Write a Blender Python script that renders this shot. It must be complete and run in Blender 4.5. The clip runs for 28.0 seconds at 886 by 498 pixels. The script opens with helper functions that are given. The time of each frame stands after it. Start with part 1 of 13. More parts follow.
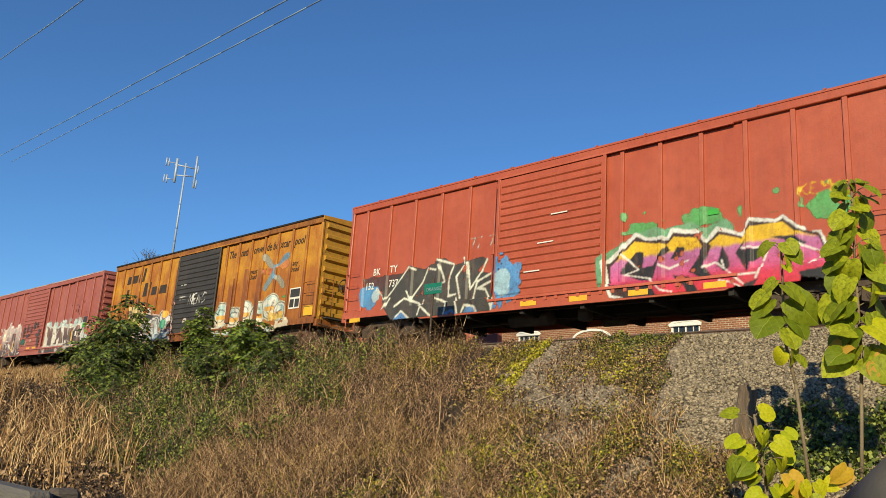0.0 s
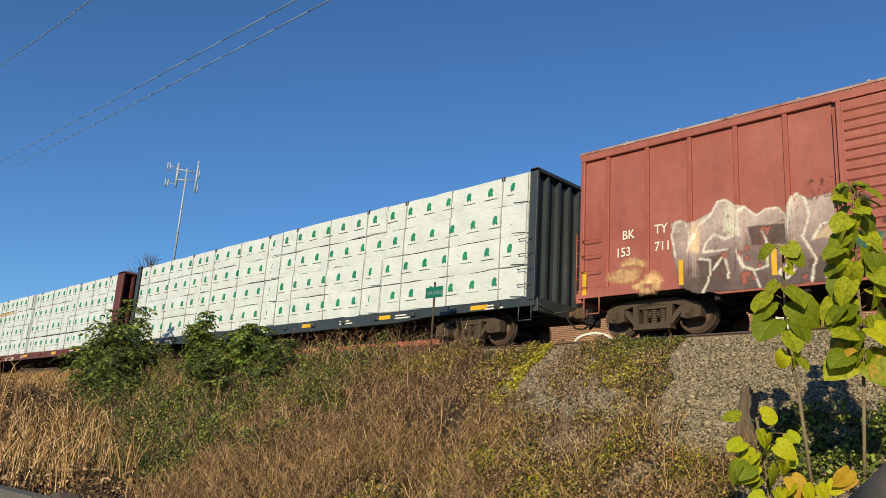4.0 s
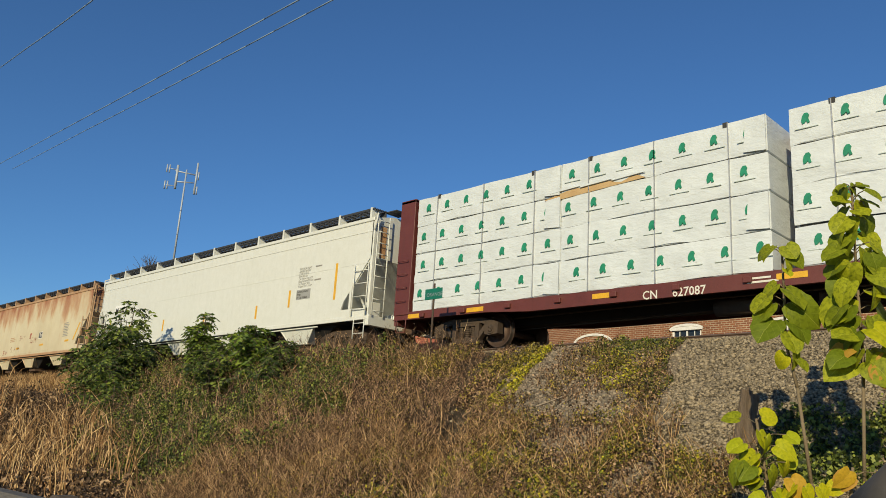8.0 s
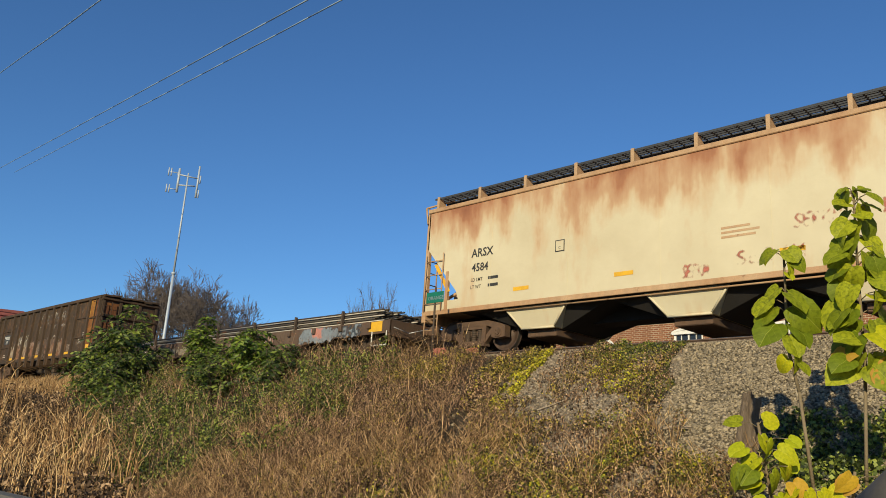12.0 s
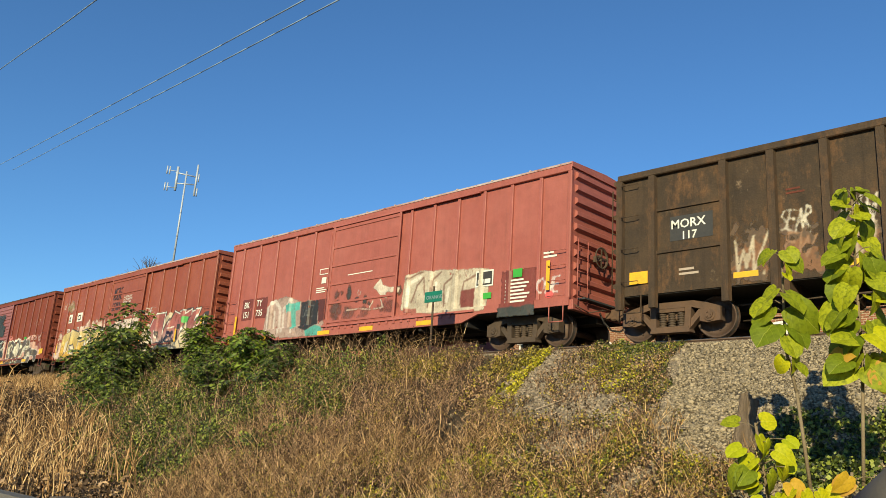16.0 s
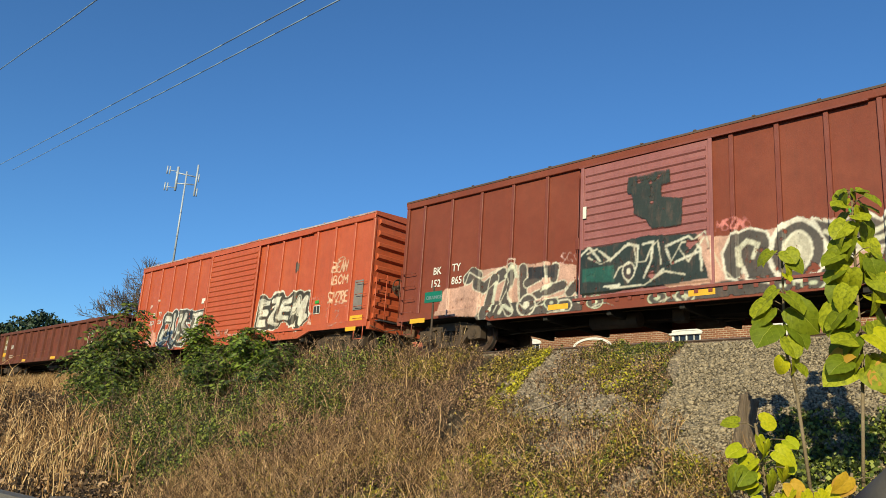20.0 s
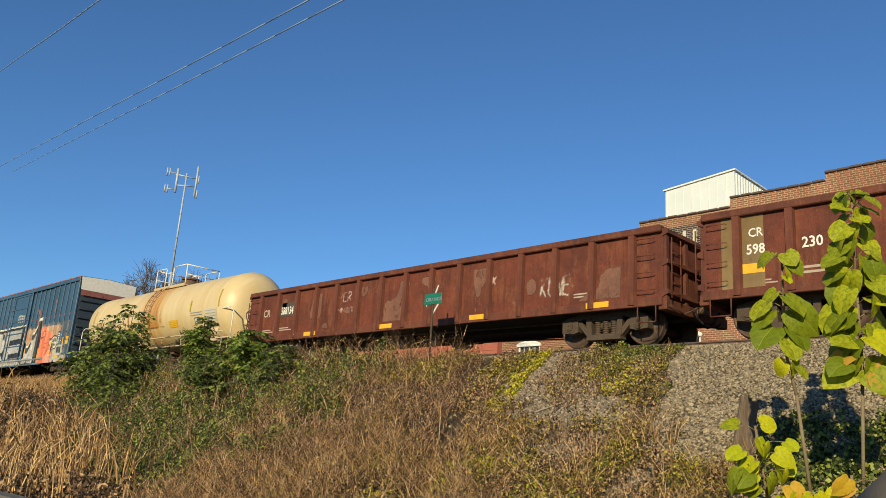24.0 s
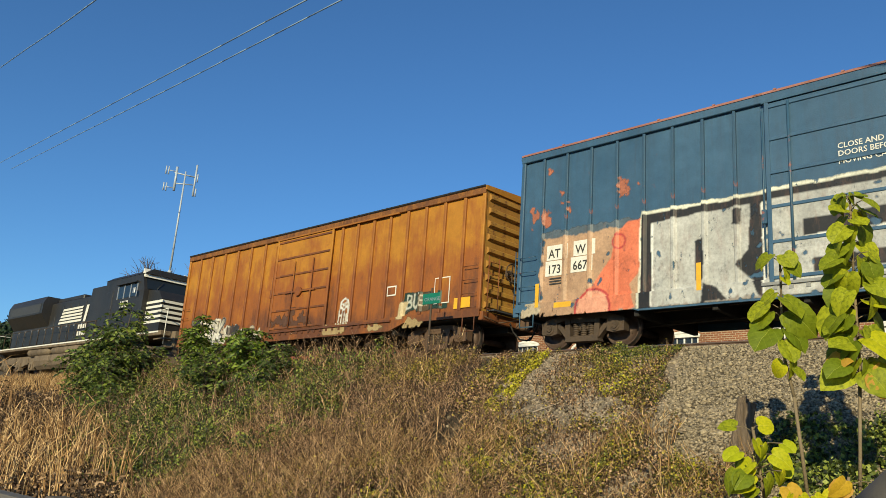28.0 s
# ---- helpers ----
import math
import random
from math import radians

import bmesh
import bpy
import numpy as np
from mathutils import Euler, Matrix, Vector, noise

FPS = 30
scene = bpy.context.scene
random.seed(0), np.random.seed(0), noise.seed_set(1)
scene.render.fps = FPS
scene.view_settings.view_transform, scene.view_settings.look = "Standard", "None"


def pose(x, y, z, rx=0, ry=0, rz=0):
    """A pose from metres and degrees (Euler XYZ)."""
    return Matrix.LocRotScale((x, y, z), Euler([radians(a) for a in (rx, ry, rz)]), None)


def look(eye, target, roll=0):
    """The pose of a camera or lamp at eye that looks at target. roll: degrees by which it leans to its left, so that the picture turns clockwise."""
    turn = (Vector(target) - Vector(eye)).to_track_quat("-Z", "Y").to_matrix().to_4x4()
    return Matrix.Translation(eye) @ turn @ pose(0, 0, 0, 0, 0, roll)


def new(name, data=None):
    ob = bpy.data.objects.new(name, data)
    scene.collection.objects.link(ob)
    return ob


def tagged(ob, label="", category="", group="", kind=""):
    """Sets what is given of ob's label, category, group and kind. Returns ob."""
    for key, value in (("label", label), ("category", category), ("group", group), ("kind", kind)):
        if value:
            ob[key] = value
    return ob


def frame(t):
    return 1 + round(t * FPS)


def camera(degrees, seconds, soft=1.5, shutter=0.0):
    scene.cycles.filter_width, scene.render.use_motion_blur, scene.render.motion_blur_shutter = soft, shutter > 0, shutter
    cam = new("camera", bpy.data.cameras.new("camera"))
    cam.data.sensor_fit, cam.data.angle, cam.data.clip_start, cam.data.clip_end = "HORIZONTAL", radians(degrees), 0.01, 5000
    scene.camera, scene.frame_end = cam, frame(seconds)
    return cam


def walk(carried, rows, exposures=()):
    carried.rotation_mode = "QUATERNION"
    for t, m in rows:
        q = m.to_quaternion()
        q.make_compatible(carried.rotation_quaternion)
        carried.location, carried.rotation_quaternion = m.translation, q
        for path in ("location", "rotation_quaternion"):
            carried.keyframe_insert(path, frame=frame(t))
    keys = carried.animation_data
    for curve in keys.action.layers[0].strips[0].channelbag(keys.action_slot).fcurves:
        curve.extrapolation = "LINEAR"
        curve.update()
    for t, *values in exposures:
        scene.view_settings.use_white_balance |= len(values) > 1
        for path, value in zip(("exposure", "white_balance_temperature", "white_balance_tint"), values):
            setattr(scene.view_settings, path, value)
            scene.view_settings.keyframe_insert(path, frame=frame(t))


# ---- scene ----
# Camera: a phone held still below a railway embankment; rail top is z = 0, the track runs along x.
EYE = (0.0, -16.896, -2.825)
cam = camera(58.0, 28.0, soft=0.6)
SWAY = [
    (0, 104.027, -3.652, 44.201), (1, 104.109, -3.623, 44.289), (2, 104.212, -3.583, 44.300), (3, 104.269, -3.540, 44.311),
    (3.5, 104.272, -3.523, 44.325), (5.5, 104.341, -3.542, 44.314), (6, 104.368, -3.480, 44.304), (7, 104.377, -3.461, 44.301),
    (8, 104.397, -3.430, 44.307), (9, 104.441, -3.415, 44.316), (10, 104.515, -3.387, 44.385), (11, 104.616, -3.411, 44.438),
    (12, 104.643, -3.495, 44.395), (12.5, 104.642, -3.554, 44.379), (14.5, 104.615, -3.681, 44.252), (15, 104.625, -3.696, 44.227),
    (16, 104.606, -3.665, 44.228), (17, 104.574, -3.665, 44.229), (18, 104.574, -3.665, 44.229), (19, 104.577, -3.674, 44.227),
    (20, 104.625, -3.712, 44.217), (21, 104.666, -3.709, 44.202), (21.5, 104.678, -3.699, 44.161), (23.5, 104.757, -3.732, 44.192),
    (24, 104.768, -3.752, 44.198), (25, 104.771, -3.760, 44.196), (26, 104.792, -3.801, 44.138), (27, 104.790, -3.898, 44.080),
    (28, 104.759, -4.020, 44.023)]
EXPOSURES = [(0, 0.16), (1, 0.12), (2, 0.03), (3.5, 0.03), (5.5, -0.2), (7.5, -0.2), (9, -0.19), (11, -0.06), (12.5, 0.04), (14.5, 0.40), (16, 0.36), (17, 0.2), (18, 0.16), (20, 0.21), (21, 0.2), (24, 0.12), (27, 0.0), (28, 0.15)]
walk(cam, [(t, pose(*EYE, rx, ry, rz)) for t, rx, ry, rz in SWAY], [(t, stops, float(np.interp(t, (0, 12.5, 14.5, 16, 17, 21, 23.5, 26, 28), (6430, 6480, 6800, 6700, 6450, 6330, 6650, 6850, 6450))), float(np.interp(t, (0, 12.5, 14.5, 16, 17, 21, 23.5, 26, 28), (6, 6, 1, 1, 4, 1, 5, 6, 1)))) for t, stops in EXPOSURES])

# Light: low autumn sun from behind the camera, clear sky.
SUN_EL, SUN_AZ = 20.0, 25.0          # azimuth from -y towards +x
world = bpy.data.worlds.new("sky")
scene.world = world
world.use_nodes = True
wn = world.node_tree
sky = wn.nodes.new("ShaderNodeTexSky")
sky.sky_type, sky.sun_disc = "NISHITA", False
sky.sun_elevation, sky.sun_rotation = radians(SUN_EL), radians(180 - SUN_AZ)
sky.air_density, sky.dust_density, sky.ozone_density = 1.0, 0.0, 8.0
wn.links.new(sky.outputs[0], wn.nodes["Background"].inputs[0])
wn.nodes["Background"].inputs[1].default_value = 0.120
sun = new("sun", bpy.data.lights.new("sun", "SUN"))
sun.data.energy, sun.data.angle, sun.data.color = 5.0, radians(0.53), (1.0, 0.84, 0.545)
el, az = radians(SUN_EL), radians(SUN_AZ)
TO_SUN = Vector((math.sin(az) * math.cos(el), -math.cos(az) * math.cos(el), math.sin(el)))
sun.matrix_world = look(TO_SUN * 50, (0, 0, 0))


# ---- mesh and object helpers ----
class G:
    """Gathers faces of one mesh."""

    def __init__(self):
        self.v, self.f, self.m, self.s = [], [], [], []

    def add(self, vs, fs, m=0, smooth=False):
        n = len(self.v)
        self.v += [tuple(p) for p in vs]
        self.f += [tuple(i + n for i in f) for f in fs]
        self.m += [m] * len(fs)
        self.s += [smooth] * len(fs)
        return self

    def box(self, x0, x1, y0, y1, z0, z1, b=0.0, m=0):
        if b <= 0:
            vs = [(x, y, z) for z in (z0, z1) for y in (y0, y1) for x in (x0, x1)]
            return self.add(vs, [(0, 2, 3, 1), (4, 5, 7, 6), (0, 1, 5, 4), (2, 6, 7, 3), (0, 4, 6, 2), (1, 3, 7, 5)], m)
        lo, hi, c = (x0, y0, z0), (x1, y1, z1), Vector(((x0 + x1) / 2, (y0 + y1) / 2, (z0 + z1) / 2))
        vs, key = [], {}
        for s in [(i, j, k) for i in (0, 1) for j in (0, 1) for k in (0, 1)]:
            for ax in range(3):
                p = [(lo, hi)[s[a]][a] + (0 if a == ax else (b, -b)[s[a]]) for a in range(3)]
                key[s, ax] = len(vs)
                vs.append(p)
        fs = []
        for ax in range(3):
            o1, o2 = [a for a in range(3) if a != ax]
            for side in (0, 1):
                q = []
                for i, j in ((0, 0), (1, 0), (1, 1), (0, 1)):
                    s = [0, 0, 0]
                    s[ax], s[o1], s[o2] = side, i, j
                    q.append(key[tuple(s), ax])
                fs.append(q)
            for i, j in ((0, 0), (0, 1), (1, 0), (1, 1)):
                s0, s1 = [0, 0, 0], [0, 0, 0]
                s0[ax], s0[o1], s0[o2] = 0, i, j
                s1[ax], s1[o1], s1[o2] = 1, i, j
                fs.append([key[tuple(s0), o1], key[tuple(s1), o1], key[tuple(s1), o2], key[tuple(s0), o2]])
        for s in [(i, j, k) for i in (0, 1) for j in (0, 1) for k in (0, 1)]:
            fs.append([key[s, 0], key[s, 1], key[s, 2]])
        out = []
        for f in fs:
            p = [Vector(vs[i]) for i in f]
            nn = (p[1] - p[0]).cross(p[2] - p[0])
            out.append(f if nn.dot(sum(p, Vector()) / len(p) - c) > 0 else f[::-1])
        return self.add(vs, out, m)

    def prism(self, pts, axis, a, b, m=0):
        """A polygon of the two other axes, drawn out along axis from a to b."""
        def P(u, v, w):
            return {"x": (w, u, v), "y": (u, w, v), "z": (u, v, w)}[axis]
        n = len(pts)
        vs = [P(u, v, a) for u, v in pts] + [P(u, v, b) for u, v in pts]
        fs = [tuple(range(n))[::-1], tuple(range(n, 2 * n))] + [(i, (i + 1) % n, (i + 1) % n + n, i + n) for i in range(n)]
        return self.add(vs, fs, m)

    def cyl(self, p, q, r, n=10, r2=None, m=0, caps=True, smooth=True):
        p, q = Vector(p), Vector(q)
        r2 = r if r2 is None else r2
        d = (q - p).normalized()
        u = d.cross(Vector((0, 0, 1)) if abs(d.z) < 0.9 else Vector((1, 0, 0))).normalized()
        w = d.cross(u)
        ring = [math.cos(2 * math.pi * i / n) * u + math.sin(2 * math.pi * i / n) * w for i in range(n)]
        vs = [p + r * e for e in ring] + [q + r2 * e for e in ring]
        self.add(vs, [(i, (i + 1) % n, (i + 1) % n + n, i + n) for i in range(n)], m, smooth)
        if caps:
            k = len(self.v) - 2 * n
            self.f += [tuple(k + i for i in range(n))[::-1], tuple(k + n + i for i in range(n))]
            self.m += [m, m]
            self.s += [False, False]
        return self

    def tube(self, path, r, n=6, m=0):
        for p, q in zip(path[:-1], path[1:]):
            self.cyl(p, q, r, n, m=m)
        return self

    def lathe(self, prof, axis="x", o=(0, 0, 0), n=24, m=0, smooth=True):
        """prof: (along, radius) rows turned round axis."""
        vs = []
        for a, r in prof:
            for i in range(n):
                c, s = r * math.cos(2 * math.pi * i / n), r * math.sin(2 * math.pi * i / n)
                p = {"x": (a, c, s), "y": (c, a, s), "z": (c, s, a)}[axis]
                vs.append((p[0] + o[0], p[1] + o[1], p[2] + o[2]))
        fs = [(k * n + i, k * n + (i + 1) % n, (k + 1) * n + (i + 1) % n, (k + 1) * n + i) for k in range(len(prof) - 1) for i in range(n)]
        return self.add(vs, fs, m, smooth)

    def mesh(self, name):
        me = bpy.data.meshes.new(name)
        me.from_pydata(self.v, [], self.f)
        me.polygons.foreach_set("material_index", self.m)
        me.polygons.foreach_set("use_smooth", self.s)
        me.update()
        return me


def part(name, g, material, parent, label="", loc=None):
    me = g if isinstance(g, bpy.types.Mesh) else g.mesh(name)
    if not me.materials:
        for q in (material if isinstance(material, (list, tuple)) else [material]):
            me.materials.append(q)
    ob = new(name, me)
    ob.parent = parent
    if loc:
        ob.location = loc
    return tagged(ob, label)


def thing(name, label, category, group="", kind="", loc=None):
    ob = new(name)
    ob.empty_display_size = 0.3
    if loc:
        ob.location = loc
    return tagged(ob, label, category, group, kind)


def solid(name, g, material, label, category="", group="", kind=""):
    return tagged(part(name, g, material, None), label, category, group, kind)


def bulk(name, v, f, material, label, category, kind="stuff", parent=None):
    """One mesh out of arrays, for what nobody could count."""
    me = bpy.data.meshes.new(name)
    v, f = np.asarray(v, np.float32), np.asarray(f, np.int32)
    me.vertices.add(len(v))
    me.vertices.foreach_set("co", v.ravel())
    k = f.shape[1]
    me.loops.add(f.size)
    me.loops.foreach_set("vertex_index", f.ravel())
    me.polygons.add(len(f))
    me.polygons.foreach_set("loop_start", np.arange(0, f.size, k, dtype=np.int32))
    me.update(calc_edges=True)
    for q in (material if isinstance(material, (list, tuple)) else [material]):
        me.materials.append(q)
    ob = new(name, me)
    ob.parent = parent
    return tagged(ob, label, category, "", kind)


# ---- materials ----
def shader(name):
    m = bpy.data.materials.new(name)
    m.use_nodes = True
    return m, m.node_tree, m.node_tree.nodes["Principled BSDF"]


def node(nt, kind, **kw):
    n = nt.nodes.new(kind)
    for k, v in kw.items():
        if k[0] == "i" and k[1:].isdigit():
            k = int(k[1:])
            if isinstance(v, bpy.types.NodeSocket):
                nt.links.new(v, n.inputs[k])
            else:
                n.inputs[k].default_value = v
        else:
            setattr(n, k, v)
    return n


def rgb(c):
    return (*c, 1.0)


def mix(nt, fac, a, b, blend="MIX"):
    n = node(nt, "ShaderNodeMix", data_type="RGBA", blend_type=blend)
    for i, v in ((0, fac), (6, a), (7, b)):
        if isinstance(v, bpy.types.NodeSocket):
            nt.links.new(v, n.inputs[i])
        else:
            n.inputs[i].default_value = v if i == 0 else rgb(v)
    return n.outputs[2]


def coords(nt, scale=(1, 1, 1)):
    c = node(nt, "ShaderNodeTexCoord").outputs["Object"]
    return node(nt, "ShaderNodeVectorMath", operation="MULTIPLY", i0=c, i1=scale).outputs[0]


def fuzz(nt, vec, scale, detail=5.0, rough=0.6, lo=0.35, hi=0.65):
    n = node(nt, "ShaderNodeTexNoise", i0=vec, i2=scale, i3=detail, i4=rough)
    return node(nt, "ShaderNodeMapRange", i0=n.outputs[0], i1=lo, i2=hi).outputs[0]


def bumped(nt, bsdf, height, strength, dist=0.02):
    b = node(nt, "ShaderNodeBump", i0=strength, i1=dist, i3=height)
    nt.links.new(b.outputs[0], bsdf.inputs["Normal"])


def plain(name, a, b=None, rough=0.6, metal=0.0, scale=3.0, fine=40.0, bump=0.3, dist=0.01, stretch=(1, 1, 1)):
    """Two tones at a broad scale, grain at a fine one."""
    m, nt, p = shader(name)
    b = b or tuple(x * 0.7 for x in a)
    c = coords(nt, stretch)
    col = mix(nt, fuzz(nt, c, scale), a, b)
    g = fuzz(nt, c, fine, 4.0, 0.6, 0.3, 0.7)
    col = mix(nt, 0.35, col, mix(nt, g, tuple(x * 0.72 for x in a), tuple(min(1, x * 1.25) for x in a)))
    nt.links.new(col, p.inputs["Base Color"])
    p.inputs["Roughness"].default_value, p.inputs["Metallic"].default_value = rough, metal
    bumped(nt, p, g, bump, dist)
    return m


def paint(name, col, faded=None, rust=0.25, streak=0.4, rough=0.5, dirt=(0.05, 0.035, 0.025), rustcol=(0.13, 0.045, 0.018)):
    """Railway paint: broad fading, streaks that run down, rust spots, fine grain."""
    m, nt, p = shader(name)
    c = coords(nt)
    faded = faded or tuple(min(1, x * 1.25 + 0.03) for x in col)
    base = mix(nt, fuzz(nt, c, 0.55, 6, 0.65), col, faded)
    run = fuzz(nt, coords(nt, (5.0, 5.0, 0.35)), 1.3, 6, 0.6, 0.48, 0.78)
    base = mix(nt, node(nt, "ShaderNodeMath", operation="MULTIPLY", i0=run, i1=streak).outputs[0], base, mix(nt, 0.5, col, dirt))
    base = mix(nt, 0.14, base, mix(nt, fuzz(nt, c, 4.0, 7, 0.7, 0.3, 0.7), (0.15, 0.13, 0.12), (0.80, 0.80, 0.80)), "OVERLAY")
    grime = fuzz(nt, coords(nt, (7.0, 7.0, 0.5)), 1.1, 8, 0.7, 0.52, 0.85)
    base = mix(nt, node(nt, "ShaderNodeMath", operation="MULTIPLY", i0=grime, i1=0.30).outputs[0], base, dirt)
    spots = fuzz(nt, c, 2.6, 9, 0.72, 0.66 - 0.2 * rust, 0.72 - 0.14 * rust)
    base = mix(nt, node(nt, "ShaderNodeMath", operation="MULTIPLY", i0=spots, i1=min(1.0, rust * 2.2)).outputs[0], base, rustcol)
    g = fuzz(nt, c, 55, 3, 0.6, 0.3, 0.7)
    base = mix(nt, 0.12, base, mix(nt, g, (0.02, 0.02, 0.02), (0.9, 0.9, 0.9)), "OVERLAY")
    nt.links.new(base, p.inputs["Base Color"])
    r = node(nt, "ShaderNodeMapRange", i0=spots, i1=0.0, i2=1.0, i3=rough, i4=0.85)
    nt.links.new(r.outputs[0], p.inputs["Roughness"])
    dent = fuzz(nt, coords(nt, (1, 1, 0.5)), 1.6, 3, 0.5, 0.2, 0.8)
    h = node(nt, "ShaderNodeMath", operation="MULTIPLY_ADD", i0=dent, i1=6.0, i2=g)
    bumped(nt, p, h.outputs[0], 0.25, 0.006)
    return m


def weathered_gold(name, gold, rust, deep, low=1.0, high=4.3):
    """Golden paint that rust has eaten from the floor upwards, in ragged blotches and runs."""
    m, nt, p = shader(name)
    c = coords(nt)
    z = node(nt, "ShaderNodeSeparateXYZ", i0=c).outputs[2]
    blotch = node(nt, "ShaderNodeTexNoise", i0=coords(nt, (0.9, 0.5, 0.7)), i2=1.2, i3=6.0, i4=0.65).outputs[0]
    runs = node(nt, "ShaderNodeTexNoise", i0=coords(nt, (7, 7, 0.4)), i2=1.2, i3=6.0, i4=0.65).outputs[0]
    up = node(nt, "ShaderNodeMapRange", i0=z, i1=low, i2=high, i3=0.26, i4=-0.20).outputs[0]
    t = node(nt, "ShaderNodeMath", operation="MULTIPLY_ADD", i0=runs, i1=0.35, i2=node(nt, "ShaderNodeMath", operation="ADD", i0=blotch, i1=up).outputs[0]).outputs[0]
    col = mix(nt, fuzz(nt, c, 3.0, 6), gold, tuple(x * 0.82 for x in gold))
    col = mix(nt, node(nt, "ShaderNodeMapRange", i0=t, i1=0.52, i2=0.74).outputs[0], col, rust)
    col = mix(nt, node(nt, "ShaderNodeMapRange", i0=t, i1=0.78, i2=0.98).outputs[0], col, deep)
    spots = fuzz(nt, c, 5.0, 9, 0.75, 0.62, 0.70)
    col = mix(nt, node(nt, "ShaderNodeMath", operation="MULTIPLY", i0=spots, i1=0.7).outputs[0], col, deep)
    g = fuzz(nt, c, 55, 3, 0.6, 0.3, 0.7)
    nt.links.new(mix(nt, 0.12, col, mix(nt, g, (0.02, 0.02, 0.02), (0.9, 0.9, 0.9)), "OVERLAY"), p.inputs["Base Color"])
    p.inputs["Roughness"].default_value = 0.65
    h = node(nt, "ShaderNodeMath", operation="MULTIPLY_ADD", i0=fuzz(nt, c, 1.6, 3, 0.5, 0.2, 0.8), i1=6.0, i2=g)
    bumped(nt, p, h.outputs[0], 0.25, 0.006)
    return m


def corroded(name, a, b, c, pale, amount=0.5, rough=0.8):
    """Old bare steel: blotches of dark and bright rust, runs, and pale scabs of paint."""
    m, nt, p = shader(name)
    o = coords(nt)
    base = mix(nt, fuzz(nt, o, 0.9, 8, 0.72, 0.38, 0.62), a, b)
    base = mix(nt, fuzz(nt, coords(nt, (1, 1, 0.45)), 2.6, 9, 0.75, 0.50, 0.66), base, c)
    base = mix(nt, node(nt, "ShaderNodeMath", operation="MULTIPLY", i0=fuzz(nt, coords(nt, (6, 6, 0.4)), 1.2, 8, 0.7, 0.5, 0.75), i1=0.6).outputs[0], base, tuple(x * 0.35 for x in a))
    base = mix(nt, node(nt, "ShaderNodeMath", operation="MULTIPLY", i0=fuzz(nt, coords(nt, (1.2, 1.2, 0.8)), 2.0, 10, 0.78, 0.66 - 0.12 * amount, 0.74 - 0.1 * amount), i1=0.8).outputs[0], base, pale)
    g = fuzz(nt, o, 38, 5, 0.7, 0.3, 0.7)
    base = mix(nt, 0.3, base, mix(nt, g, (0.05, 0.05, 0.05), (0.95, 0.95, 0.95)), "OVERLAY")
    nt.links.new(base, p.inputs["Base Color"])
    p.inputs["Roughness"].default_value = rough
    h = node(nt, "ShaderNodeMath", operation="MULTIPLY_ADD", i0=fuzz(nt, o, 1.7, 4, 0.5, 0.2, 0.8), i1=6.0, i2=g)
    bumped(nt, p, h.outputs[0], 0.5, 0.01)
    return m


def leafy(name, a, b, c, translucent=0.25, rough=0.55):
    """Foliage in three tones, one for each leaf."""
    m, nt, p = shader(name)
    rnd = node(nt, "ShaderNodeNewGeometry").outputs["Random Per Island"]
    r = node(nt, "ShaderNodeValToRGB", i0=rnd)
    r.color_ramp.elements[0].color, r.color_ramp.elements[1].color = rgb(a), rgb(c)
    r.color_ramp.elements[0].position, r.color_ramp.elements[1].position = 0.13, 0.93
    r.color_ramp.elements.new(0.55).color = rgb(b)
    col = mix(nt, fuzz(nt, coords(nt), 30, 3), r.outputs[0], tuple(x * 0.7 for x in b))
    col = mix(nt, 0.35, r.outputs[0], col)
    nt.links.new(col, p.inputs["Base Color"])
    p.inputs["Roughness"].default_value = rough
    t = node(nt, "ShaderNodeBsdfTranslucent", i0=col)
    mx = node(nt, "ShaderNodeMixShader", i0=translucent, i1=p.outputs[0], i2=t.outputs[0])
    nt.links.new(mx.outputs[0], nt.nodes["Material Output"].inputs[0])
    return m


